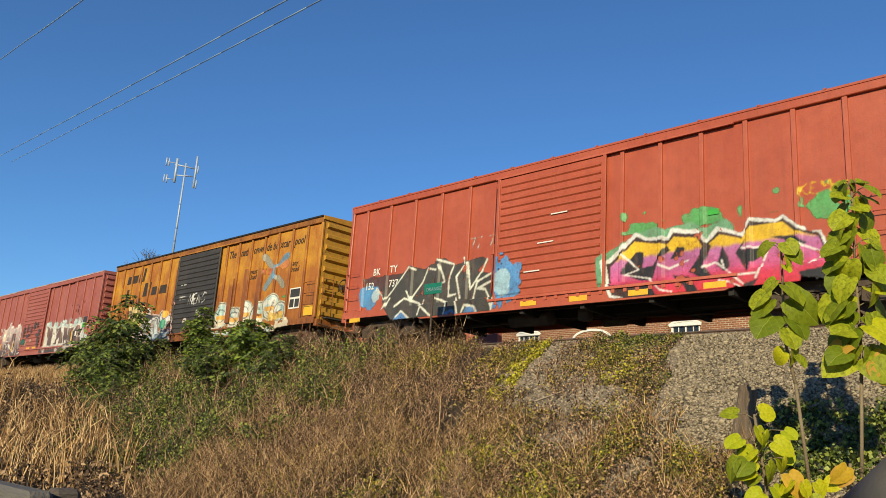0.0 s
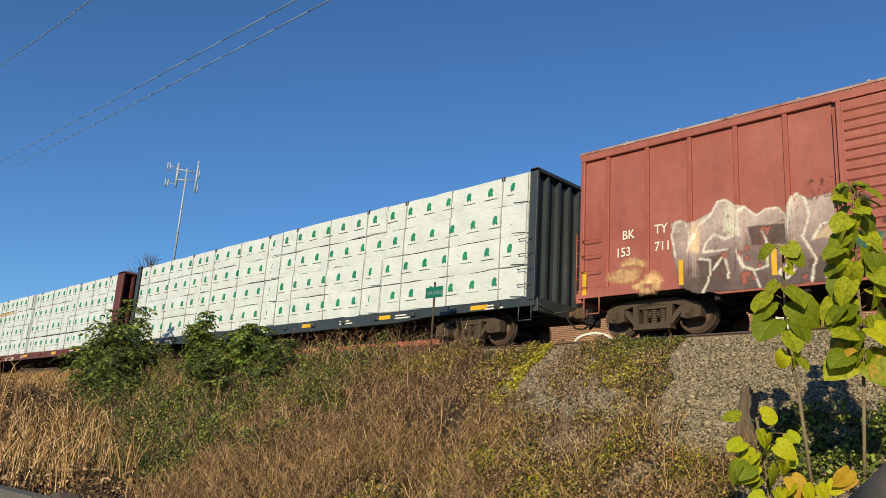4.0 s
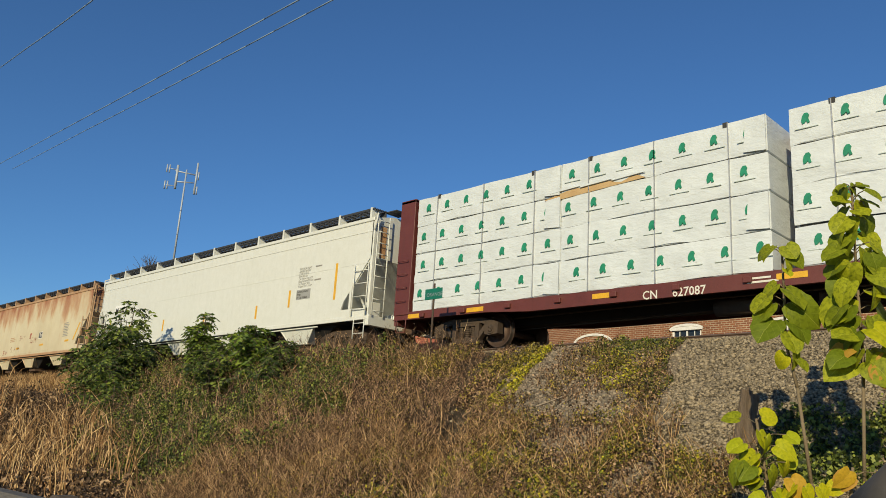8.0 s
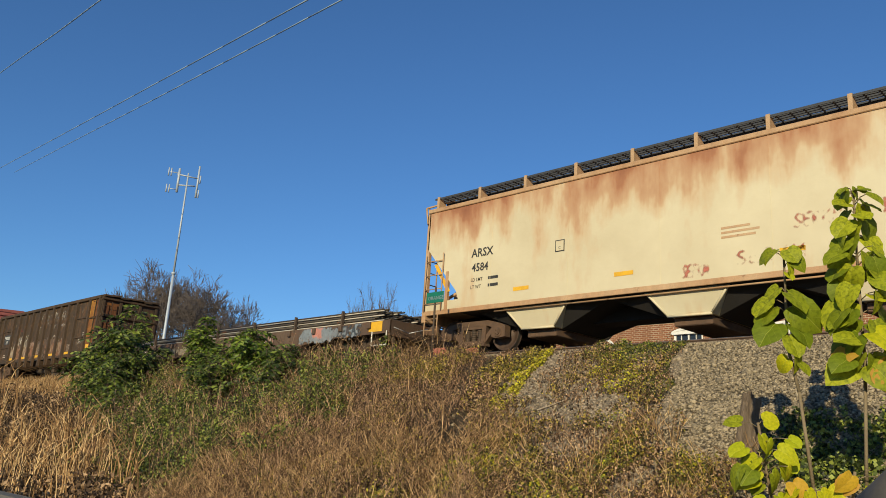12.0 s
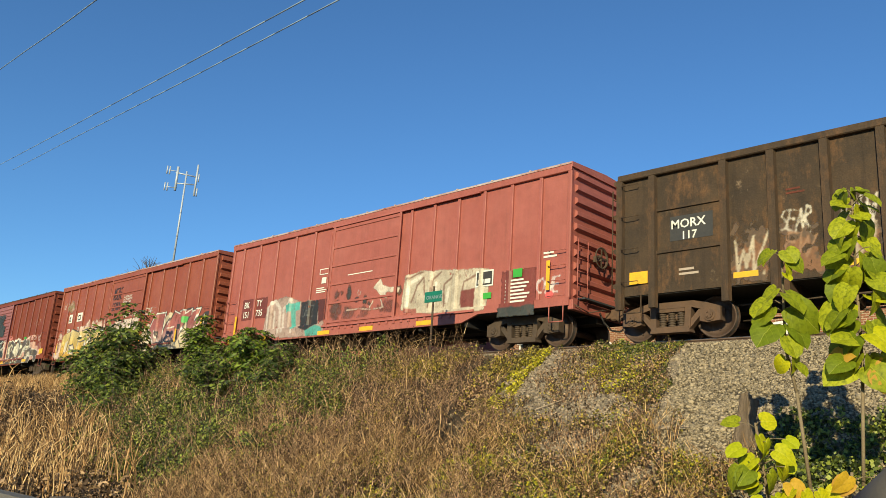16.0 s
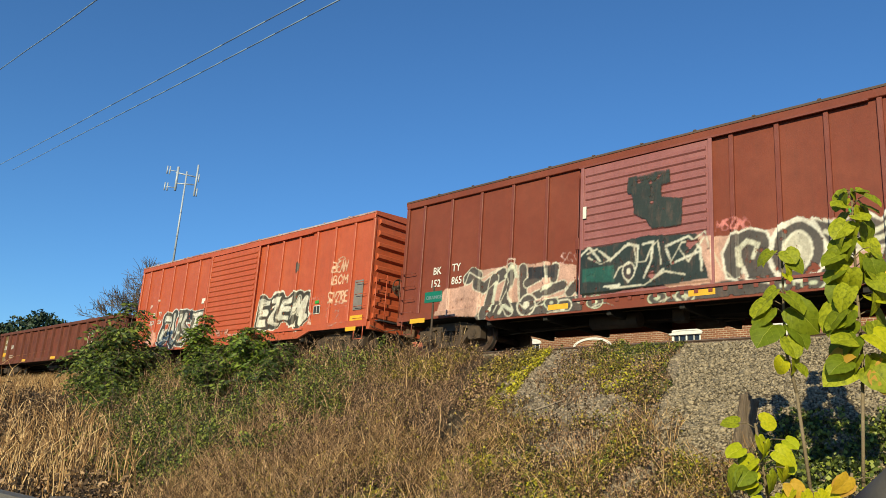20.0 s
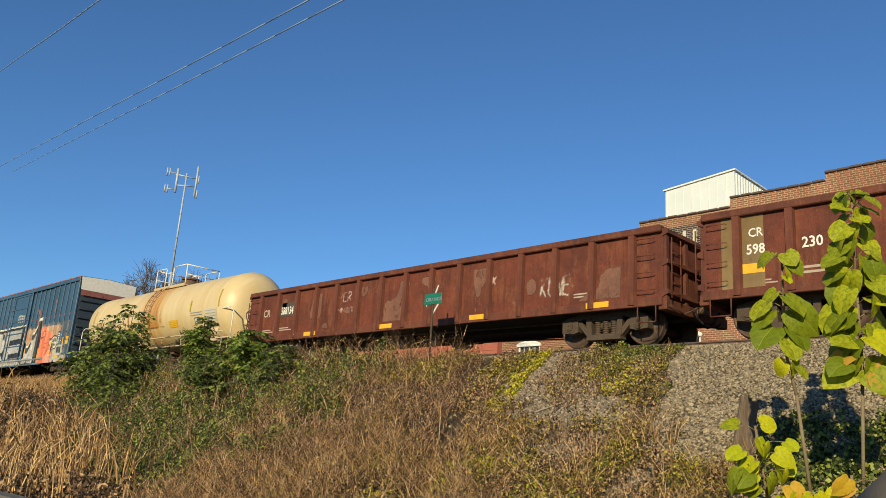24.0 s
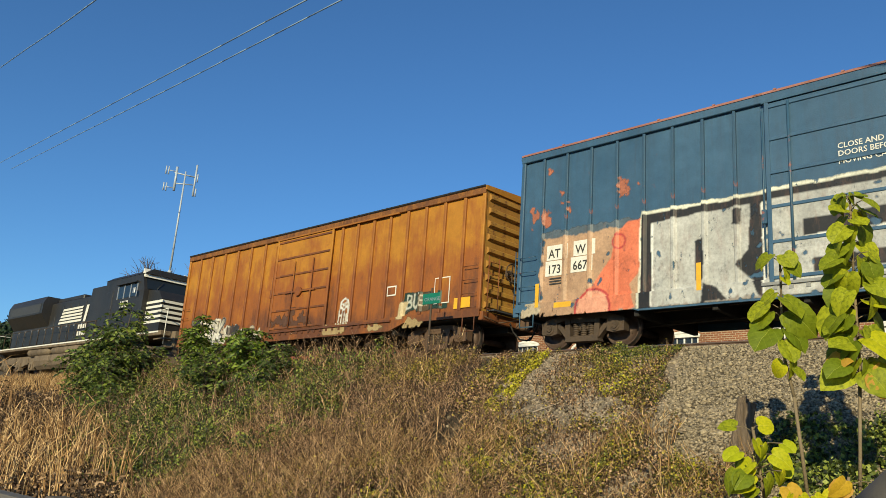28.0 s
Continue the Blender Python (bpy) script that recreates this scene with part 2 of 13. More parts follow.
def brick(name, a, b, mortar, painted=None):
    m, nt, p = shader(name)
    c = node(nt, "ShaderNodeTexCoord").outputs["Object"]
    s = node(nt, "ShaderNodeSeparateXYZ", i0=c)
    v = node(nt, "ShaderNodeCombineXYZ", i0=node(nt, "ShaderNodeMath", operation="ADD", i0=s.outputs[0], i1=s.outputs[1]).outputs[0], i1=s.outputs[2]).outputs[0]
    t = node(nt, "ShaderNodeTexBrick", i0=v, i1=rgb(a), i2=rgb(b), i3=rgb(mortar), i4=1.0, i5=0.012, i6=0.2, i7=-0.2, i8=0.23, i9=0.085)
    col = t.outputs[0]
    if painted:
        keep = fuzz(nt, c, 3.0, 9, 0.75, 0.60, 0.68)
        j = node(nt, "ShaderNodeMath", operation="MULTIPLY", i0=t.outputs[1], i1=0.75)
        k = node(nt, "ShaderNodeMath", operation="MAXIMUM", i0=j.outputs[0], i1=keep)
        col = mix(nt, k.outputs[0], painted, col)
    col = mix(nt, node(nt, "ShaderNodeMath", operation="MULTIPLY", i0=fuzz(nt, c, 0.7, 6), i1=0.4).outputs[0], col, tuple(x * 0.5 for x in a))
    col = mix(nt, 0.3, col, mix(nt, fuzz(nt, c, 25, 4), (0.1, 0.1, 0.1), (0.8, 0.8, 0.8)), "OVERLAY")
    nt.links.new(col, p.inputs["Base Color"])
    p.inputs["Roughness"].default_value = 0.9
    inv = node(nt, "ShaderNodeMath", operation="SUBTRACT", i0=1.0, i1=t.outputs[1])
    bumped(nt, p, inv.outputs[0], 0.8, 0.012)
    return m


M = {}
M["iron"] = plain("truck iron", (0.095, 0.064, 0.043), (0.045, 0.034, 0.027), 0.75, 0.2, 5, 60, 0.5)
M["iron_brown"] = plain("brown truck iron", (0.13, 0.075, 0.045), (0.07, 0.045, 0.032), 0.8, 0.1, 5, 60, 0.5)
M["wheel"] = plain("wheel steel", (0.10, 0.062, 0.045), (0.05, 0.035, 0.03), 0.6, 0.4, 6, 50, 0.3)
M["tread"] = plain("polished tread", (0.35, 0.33, 0.31), (0.22, 0.2, 0.19), 0.35, 0.9, 6, 50, 0.1)
M["black"] = plain("black underframe", (0.011, 0.010, 0.0095), (0.02, 0.016, 0.014), 0.8, 0.0, 3, 40, 0.3)
M["rail"] = plain("rail steel", (0.13, 0.085, 0.06), (0.09, 0.055, 0.04), 0.7, 0.3, 4, 60, 0.3)
M["railtop"] = plain("rail head", (0.42, 0.40, 0.38), (0.3, 0.28, 0.26), 0.3, 0.9, 2, 50, 0.1)
M["tie"] = plain("sleeper timber", (0.10, 0.078, 0.06), (0.06, 0.048, 0.04), 0.9, 0.0, 3, 30, 0.6, 0.02, (1, 0.2, 1))
M["white"] = plain("white stencil paint", (0.72, 0.70, 0.64), (0.58, 0.56, 0.5), 0.6, 0, 8, 60, 0.1)
M["stencil"] = plain("black stencil paint", (0.03, 0.03, 0.03), (0.05, 0.045, 0.04), 0.6, 0, 8, 60, 0.1)
M["faded_print"] = plain("faded small print", (0.20, 0.19, 0.17), (0.42, 0.40, 0.36), 0.6, 0, 9, 60, 0.05)
M["reflector"] = plain("yellow reflector tape", (0.75, 0.42, 0.02), (0.55, 0.3, 0.03), 0.5, 0, 5, 50, 0.1)
M["galv"] = plain("galvanised steel", (0.50, 0.50, 0.50), (0.36, 0.37, 0.38), 0.45, 0.6, 8, 60, 0.1)
M["grating"] = plain("dark walkway grating", (0.06, 0.065, 0.075), (0.04, 0.042, 0.05), 0.7, 0.3, 6, 60, 0.2)


def spray_material():
    m, nt, p = shader("spray paint")
    a = node(nt, "ShaderNodeAttribute", attribute_name="spray")
    worn = fuzz(nt, coords(nt, (3, 3, 0.8)), 2.2, 7, 0.7, 0.5, 0.8)
    col = mix(nt, node(nt, "ShaderNodeMath", operation="MULTIPLY", i0=worn, i1=0.5).outputs[0], a.outputs[0], (0.2, 0.1, 0.07))
    col = mix(nt, 0.25, col, mix(nt, fuzz(nt, coords(nt), 14, 5, 0.7, 0.3, 0.7), (0.05, 0.05, 0.05), (0.95, 0.95, 0.95)), "OVERLAY")
    nt.links.new(col, p.inputs["Base Color"])
    p.inputs["Roughness"].default_value = 0.55
    # ragged edge and small flakes that show the car's own paint
    rag = fuzz(nt, coords(nt, (1, 1, 0.6)), 13, 6, 0.7, 0.3, 0.7)
    flake = fuzz(nt, coords(nt, (1, 1, 0.5)), 4.5, 9, 0.75, 0.60, 0.66)
    k = node(nt, "ShaderNodeMath", operation="MULTIPLY_ADD", i0=rag, i1=0.42, i2=a.outputs["Alpha"]).outputs[0]
    k = node(nt, "ShaderNodeMath", operation="MULTIPLY_ADD", i0=flake, i1=-0.75, i2=k).outputs[0]
    k = node(nt, "ShaderNodeMapRange", i0=k, i1=0.46, i2=1.02).outputs[0]
    clear = node(nt, "ShaderNodeBsdfTransparent")
    mx = node(nt, "ShaderNodeMixShader", i0=k, i1=clear.outputs[0], i2=p.outputs[0])
    nt.links.new(mx.outputs[0], nt.nodes["Material Output"].inputs[0])
    return m


M["spray"] = spray_material()


# ---- ground, track, buildings ----
def smooth(a, b, x):
    t = np.clip((x - a) / (b - a), 0, 1)
    return t * t * (3 - 2 * t)


RNG = np.random.default_rng(7)
LATTICE = RNG.random((64, 64))


def wave(x, y, size):
    """Smooth value noise, -1 to 1."""
    u, v = np.asarray(x) / size, np.asarray(y) / size
    i, j = np.floor(u).astype(int), np.floor(v).astype(int)
    a, b = u - i, v - j
    a, b = a * a * (3 - 2 * a), b * b * (3 - 2 * b)
    q = lambda k, l: LATTICE[(i + k) % 64, (j + l) % 64]
    return 2 * ((q(0, 0) * (1 - a) + q(1, 0) * a) * (1 - b) + (q(0, 1) * (1 - a) + q(1, 1) * a) * b) - 1


def height(x, y):
    """The lie of the land: track bed, embankment towards the camera, flat ground beyond."""
    x, y = np.asarray(x, float), np.asarray(y, float)
    out = np.abs(y)
    bed = -0.22 - 0.10 * smooth(1.5, 2.1, out)
    left = smooth(-24, -36, x)
    grade = 0.66 * (1 - left) + 0.30 * left
    down = np.maximum(0, -2.1 - y)
    deep = 4.15
    fall = deep * (1 - np.exp(-np.maximum(0, down * grade / deep) ** 3.2)) ** (1 / 3.2)
    fall = np.where(down > 0, np.minimum(down * grade, deep) * 0.35 + fall * 0.65, 0)
    far = 0.35 * smooth(2.1, 3.2, y)
    bump = (0.10 * wave(x, y, 1.3) + 0.05 * wave(x + 9, y, 0.45)) * smooth(2.0, 3.0, out) * smooth(40, 12, out)
    gully = 0.22 * np.exp(-((x + 11.6 + 0.55 * (y + 4.4)) / 0.35) ** 2) * smooth(-3.6, -4.4, y)
    return bed - fall - far + bump - gully


def ground_material():
    m, nt, p = shader("embankment soil")
    c = coords(nt)
    s = node(nt, "ShaderNodeSeparateXYZ", i0=c)
    soil = mix(nt, fuzz(nt, c, 1.2, 8, 0.7), (0.030, 0.020, 0.012), (0.085, 0.058, 0.035))
    soil = mix(nt, fuzz(nt, c, 16, 6, 0.7, 0.4, 0.6), soil, (0.03, 0.02, 0.012))
    stone = mix(nt, fuzz(nt, c, 28, 4, 0.7, 0.42, 0.58), (0.065, 0.050, 0.031), (0.19, 0.147, 0.090))
    side = node(nt, "ShaderNodeMath", operation="MULTIPLY_ADD", i0=s.outputs[1], i1=0.55, i2=s.outputs[0])
    edge = node(nt, "ShaderNodeMapRange", i0=side.outputs[0], i1=-15.0, i2=-13.5)
    crown = node(nt, "ShaderNodeMapRange", i0=s.outputs[1], i1=-2.5, i2=-2.0)
    k = node(nt, "ShaderNodeMath", operation="MAXIMUM", i0=edge.outputs[0], i1=crown.outputs[0])
    col = mix(nt, k.outputs[0], soil, stone)
    nt.links.new(col, p.inputs["Base Color"])
    p.inputs["Roughness"].default_value = 0.95
    bumped(nt, p, fuzz(nt, c, 22, 6, 0.7, 0.3, 0.7), 0.9, 0.05)
    return m


def build_ground():
    xs = np.concatenate([[-3000, -1200, -500, -250, -150, -100, -80], np.arange(-64, -30, 0.6), np.arange(-30, 6, 0.2), np.arange(6, 40, 1.5), [60, 100, 200, 500, 1200, 3000]])
    ys = np.concatenate([[-3000, -1000, -300, -100, -50], np.arange(-32, -10, 1.0), np.arange(-10, 3.4, 0.2), np.arange(4, 40, 2), [60, 100, 300, 1000, 3000]])
    X, Y = np.meshgrid(xs, ys)
    v = np.stack([X, Y, height(X, Y)], -1).reshape(-1, 3)
    i = np.arange(len(xs) * len(ys)).reshape(len(ys), len(xs))
    f = np.stack([i[:-1, :-1], i[:-1, 1:], i[1:, 1:], i[1:, :-1]], -1).reshape(-1, 4)
    bulk("ground", v, f, ground_material(), "brown soil and gravel railway embankment above flat ground", "ground", "structure")


def stones(name, pts, size, material, label):
    """Broken stones: squashed six-pointed lumps of eight faces."""
    n = len(pts)
    base = np.array([(1, 0, 0), (-1, 0, 0), (0, 1, 0), (0, -1, 0), (0, 0, 1), (0, 0, -1)], float)
    tri = np.array([(0, 2, 4), (2, 1, 4), (1, 3, 4), (3, 0, 4), (2, 0, 5), (1, 2, 5), (3, 1, 5), (0, 3, 5)])
    s = (RNG.uniform(*size, (n, 1, 1)) * RNG.uniform(0.55, 1.3, (n, 6, 1)))
    q = RNG.normal(size=(n, 4))
    q /= np.linalg.norm(q, axis=1, keepdims=True)
    w, x, y, z = q.T
    R = np.stack([np.stack([1 - 2 * (y * y + z * z), 2 * (x * y - w * z), 2 * (x * z + w * y)], -1),
                  np.stack([2 * (x * y + w * z), 1 - 2 * (x * x + z * z), 2 * (y * z - w * x)], -1),
                  np.stack([2 * (x * z - w * y), 2 * (y * z + w * x), 1 - 2 * (x * x + y * y)], -1)], 1)
    v = np.einsum("nij,nkj->nki", R, base[None] * s) * np.array([1, 1, 0.75]) + pts[:, None]
    f = (tri[None] + 6 * np.arange(n)[:, None, None]).reshape(-1, 3)
    return bulk(name, v.reshape(-1, 3), f, material, label, "gravel")


def stone_material(name, a, b, c):
    m, nt, p = shader(name)
    rnd = node(nt, "ShaderNodeNewGeometry").outputs["Random Per Island"]
    r = node(nt, "ShaderNodeValToRGB", i0=rnd)
    r.color_ramp.elements[0].color, r.color_ramp.elements[1].color = rgb(a), rgb(c)
    r.color_ramp.elements.new(0.6).color = rgb(b)
    nt.links.new(mix(nt, 0.3, r.outputs[0], mix(nt, fuzz(nt, coords(nt), 45, 4), (0.06, 0.05, 0.04), (0.5, 0.44, 0.35))), p.inputs["Base Color"])
    p.inputs["Roughness"].default_value = 0.9
    return m


def build_track():
    rails = thing("track", "steel rails spiked to timber sleepers on ballast", "railway track", kind="structure")
    for y in (-0.7525, 0.7525):
        g = G()
        prof = [(-0.07, -0.18), (0.07, -0.18), (0.07, -0.165), (0.012, -0.145), (0.012, -0.045), (0.036, -0.03), (0.036, -0.004), (-0.036, -0.004), (-0.036, -0.03), (-0.012, -0.045), (-0.012, -0.145), (-0.07, -0.165)]
        g.prism([(y + a, b) for a, b in prof], "x", -420, 220)
        part("rail", g, M["rail"], rails)
        part("rail_head", G().box(-420, 220, y - 0.033, y + 0.033, -0.004, 0.0), M["railtop"], rails, "bright worn rail head")
    tie = G().box(-0.115, 0.115, -1.30, 1.30, -0.36, -0.185, 0.012).mesh("sleeper")
    plate = G().box(-0.09, 0.09, -0.17, 0.17, -0.185, -0.172, 0.004).mesh("tie_plate")
    for i in range(130):
        x = -58 + 0.54 * i
        t = part("sleeper", tie, M["tie"], rails, loc=(x, RNG.uniform(-0.04, 0.04), 0))
        t.rotation_euler.z = RNG.uniform(-0.02, 0.02)
        if x > -24:
            part("tie_plate", plate, M["rail"], t, loc=(0, -0.7525, 0))
    far = G()
    for i in range(660):
        x = -420 + 0.54 * i
        if x < -58.2:
            far.box(x - 0.115, x + 0.115, -1.3, 1.3, -0.36, -0.185)
    tagged(part("far_sleepers", far, M["tie"], rails), kind="stuff")


def build_gravel():
    grey = stone_material("ballast stone", (0.10, 0.077, 0.046), (0.245, 0.188, 0.110), (0.45, 0.355, 0.22))
    brown = stone_material("dirty ballast stone", (0.050, 0.036, 0.023), (0.165, 0.120, 0.076), (0.42, 0.325, 0.22))

    def on(n, x0, x1, y0, y1, keep):
        x, y = RNG.uniform(x0, x1, n), RNG.uniform(y0, y1, n)
        k = keep(x, y)
        x, y = x[k], y[k]
        return np.stack([x, y, height(x, y) + 0.005], -1)
    edge = lambda y: -7.85 + (-2.3 - y) * 0.32
    stones("ballast_slope", on(66000, -8.9, 1.5, -7.6, -1.9, lambda x, y: x > edge(y) + 0.25 * wave(x, y, 0.8)), (0.012, 0.041), grey, "loose grey ballast stones on the embankment slope")
    stones("dirty_ballast", on(62000, -15, -6, -7.0, -1.9, lambda x, y: (x < edge(y) + 0.15) & (x > -12.4 + (-2.3 - y) * 0.8 + 0.3 * wave(x, y, 0.9))), (0.018, 0.056), brown, "weathered brown ballast stones under sparse weeds")
    stones("track_ballast", on(26000, -50, 12, -2.15, -0.9, lambda x, y: np.ones(len(x), bool)), (0.018, 0.042), grey, "grey ballast stones beside the rail")
    stones("large_stones", on(1700, -12, 1, -7.0, -2.1, lambda x, y: wave(x, y, 1.7) > -0.2), (0.035, 0.085), grey, "scattered larger pale stones on the slope")


def build_warehouse():
    red = brick("red brick", (0.29, 0.112, 0.052), (0.17, 0.066, 0.036), (0.50, 0.40, 0.27))
    band = brick("black painted brick", (0.30, 0.13, 0.075), (0.2, 0.09, 0.05), (0.50, 0.46, 0.38), (0.018, 0.018, 0.02))
    cream = plain("cream painted letters", (0.62, 0.54, 0.40), (0.45, 0.38, 0.28), 0.8, 0, 6, 40, 0.2)
    frame_m = plain("white window frame", (0.78, 0.77, 0.73), (0.62, 0.6, 0.55), 0.5, 0, 5, 60, 0.1)
    coping = plain("dark coping tile", (0.10, 0.06, 0.045), (0.06, 0.045, 0.04), 0.7, 0, 4, 40, 0.3)
    metal = plain("white sheet metal", (0.64, 0.68, 0.68), (0.57, 0.61, 0.62), 0.45, 0.0, 1.0, 50, 0.1)
    glass, gt, gp = shader("dark window glass")
    gp.inputs["Base Color"].default_value = (0.02, 0.025, 0.03, 1)
    gp.inputs["Roughness"].default_value = 0.08
    b = thing("warehouse", "old red brick warehouse with black painted sign band and stepped parapet", "building", kind="structure")
    y0, y1 = 13.4, 13.75
    steps = [(-26.7, -22.28, 7.07), (-22.28, -18.12, 7.57), (-18.12, -13.9, 7.95), (-13.9, -10.12, 8.35), (-10.12, -2.0, 8.68), (-2.0, 8.0, 8.68)]
    lower = [-24.17, -15.96, -11.86, -7.76, -3.66, 0.44, 4.54]
    upper = [-20.07 + 4.1 * i for i in range(7)]
    rows = [(1.15, 2.80, 0.66, lower), (3.75, 5.05, 0.62, upper)]
    g = G()
    z = -0.7
    for zl, zh, hw, xs in rows:
        g.box(-26.7, 8, y0, y1, z, zl)
        cuts = [-26.7] + [q for x in xs for q in (x - hw, x + hw)] + [8]
        for i in range(0, len(cuts), 2):
            g.box(cuts[i], cuts[i + 1], y0, y1, zl, zh)
        z = zh
    g.box(-26.7, 8, y0, y1, z, 5.82)
    for x0, x1, top in steps:
        if x0 < -22:
            g.box(x0, x1, y0, y1, 5.82, top)
        else:
            g.box(x0, x1, y0, y1, 7.52, top)
    part("front_wall", g, red, b)
    part("sign_band", G().box(-22.28, 8, y0 - 0.01, y1, 5.82, 7.52), band, b, "black painted brick band")
    part("side_wall", G().box(-26.7, -26.35, y1, 40, -0.7, 7.05).box(7.65, 8, y1, 40, -0.7, 8.6), red, b)
    part("back_wall", G().box(-26.35, 7.65, 39.6, 40, -0.7, 7.05), red, b)
    part("flat_roof", G().box(-26.3, 7.6, y1, 39.6, 6.6, 6.8), coping, b)
    part("downpipe", G().cyl((-26.82, 13.5, -0.6), (-26.82, 13.5, 5.9), 0.06, 8).box(-26.98, -26.66, 13.4, 13.65, 5.8, 6.1, 0.03), coping, b)
    tile = G().box(0, 0.43, y0 - 0.08, y1 + 0.06, 0, 0.09, 0.02).mesh("coping_tile")
    for x0, x1, top in steps:
        n = int(round((x1 - x0) / 0.45))
        for i in range(n):
            part("coping_tile", tile, coping, b, loc=(x0 + (x1 - x0) * i / n, 0, top + RNG.uniform(-0.012, 0.012)))
    for zl, zh, hw, xs in rows:
        rise = 0.12 if zl < 2 else 0.24
        for x in xs:
            w = part("window", G().box(x - hw, x + hw, y0 + 0.06, y0 + 0.11, zl, zl + 0.09).box(x - hw, x + hw, y0 + 0.06, y0 + 0.11, zh - 0.09, zh).box(x - hw, x - hw + 0.09, y0 + 0.06, y0 + 0.11, zl, zh)
                     .box(x + hw - 0.09, x + hw, y0 + 0.06, y0 + 0.11, zl, zh).box(x - 0.03, x + 0.03, y0 + 0.05, y0 + 0.10, zl, zh).box(x - hw, x + hw, y0 + 0.05, y0 + 0.10, (zl + zh) / 2 - 0.03, (zl + zh) / 2 + 0.03)
                     .box(x - hw / 2 - 0.015, x - hw / 2 + 0.015, y0 + 0.06, y0 + 0.1, zl, zh).box(x + hw / 2 - 0.015, x + hw / 2 + 0.015, y0 + 0.06, y0 + 0.1, zl, zh), frame_m, b, "white timber sash window")
            part("pane", G().box(x - hw, x + hw, y0 + 0.115, y0 + 0.125, zl, zh), glass, w)
            part("sill", G().box(x - hw - 0.08, x + hw + 0.08, y0 - 0.07, y0 + 0.06, zl - 0.1, zl, 0.015), frame_m, w)
            arc = [(x + (hw - 0.02) * math.cos(a), zh - 0.02 + rise * math.sin(a)) for a in [math.pi * i / 10 for i in range(11)]]
            hoop = arc + [(x + (hw + 0.10) * math.cos(a), zh - 0.02 + (rise + 0.10) * math.sin(a)) for a in [math.pi * i / 10 for i in range(10, -1, -1)]]
            part("arched_pane", G().prism(arc, "y", y0 - 0.012, y0 - 0.006), frame_m if zl < 2 else glass, w)
            part("arched_head", G().prism(hoop, "y", y0 - 0.04, y0 + 0.02), frame_m, w, "white arched window head")
            part("head_bar", G().box(x - hw - 0.06, x + hw + 0.06, y0 - 0.035, y0 + 0.05, zh - 0.07, zh + 0.05), frame_m, w)
            ring = [(x + (hw + 0.34) * math.cos(a), zh + (rise + 0.3) * math.sin(a)) for a in [math.pi * i / 10 for i in range(11)]] + [(x + (hw + 0.11) * math.cos(a), zh + (rise + 0.10) * math.sin(a)) for a in [math.pi * i / 10 for i in range(10, -1, -1)]]
            part("brick_arch", G().prism(ring, "y", y0 - 0.02, y0 - 0.004), red, w)
    hoop = [(-20.53 + 1.04 * math.cos(a), 2.42 + 0.44 * math.sin(a)) for a in [math.pi * i / 14 for i in range(15)]] + [(-20.53 + 0.92 * math.cos(a), 2.42 + 0.34 * math.sin(a)) for a in [math.pi * i / 14 for i in range(14, -1, -1)]]
    part("blind_arch", G().prism(hoop, "y", y0 - 0.05, y0 - 0.004), frame_m, b, "white arched band over a bricked-up opening")
    # painted wall sign as plain bars
    x = -19.9
    for k, wid in enumerate((0.62, 0.66, 0.62, 0.66, 0.62, 0.66, 0, 0.62, 0, 0.6, 0.3, 0.66, 0.66, 0.5, 0.5)):
        if wid:
            part("letter_bar", G().box(x, x + 0.14, y0 - 0.016, y0 - 0.012, 6.56, 7.28), cream, b, "cream painted bar")
            if wid > 0.4:
                part("letter_bar", G().box(x + wid - 0.16, x + wid, y0 - 0.016, y0 - 0.012, 6.56, 7.28), cream, b, "cream painted bar")
        x += (wid or 0.2) + 0.33
    # white metal penthouse
    p = thing("roof_penthouse", "white ribbed sheet metal penthouse on the warehouse roof", "roof structure")
    part("front_panel", G().prism([(-17.07, 7.6), (-13.87, 7.6), (-13.87, 9.72), (-17.07, 9.40)], "y", 13.82, 17.5), metal, p)
    for i in range(9):
        xx = -17.0 + 0.39 * i
        part("seam", G().box(xx - 0.012, xx + 0.012, 13.79, 13.82, 7.7, 9.38 + 0.1 * (xx + 17.07)), metal, p)
    for i in range(14):
        part("side_rib", G().box(-13.87, -13.80, 13.9 + 0.26 * i, 13.98 + 0.26 * i, 7.6, 9.62, 0.01), metal, p)
    part("roof_edge", G().prism([(-17.15, 9.40), (-13.8, 9.735), (-13.8, 9.80), (-17.15, 9.465)], "y", 13.74, 17.6), frame_m, p)
    # low red wall and its cap further along
    w = thing("red_wall", "low weathered red painted block wall behind the track", "wall", kind="structure")
    salmon = plain("faded red paint", (0.42, 0.13, 0.085), (0.30, 0.095, 0.07), 0.8, 0, 1.5, 25, 0.4)
    part("wall_face", G().box(-40, -21.5, 8.0, 8.3, -0.7, 2.2), salmon, w)
    cap = G().box(0, 0.9, 7.94, 8.36, 2.2, 2.3, 0.02).mesh("cap_stone")
    for i in range(20):
        part("cap_stone", cap, salmon, w, loc=(-40 + 0.925 * i, 0, 0))
    joint = G().box(-40, -21.5, 7.985, 8.0, 0, 0.015).mesh("bed_joint")
    for i in range(10):
        part("course", joint, salmon, w, loc=(0, 0, -0.3 + 0.22 * i))
    # added dark board screen further along behind the track closes gaps under cars
    f = thing("added_board_screen", "tall dark weathered board screen added behind the track", "fence", kind="structure")
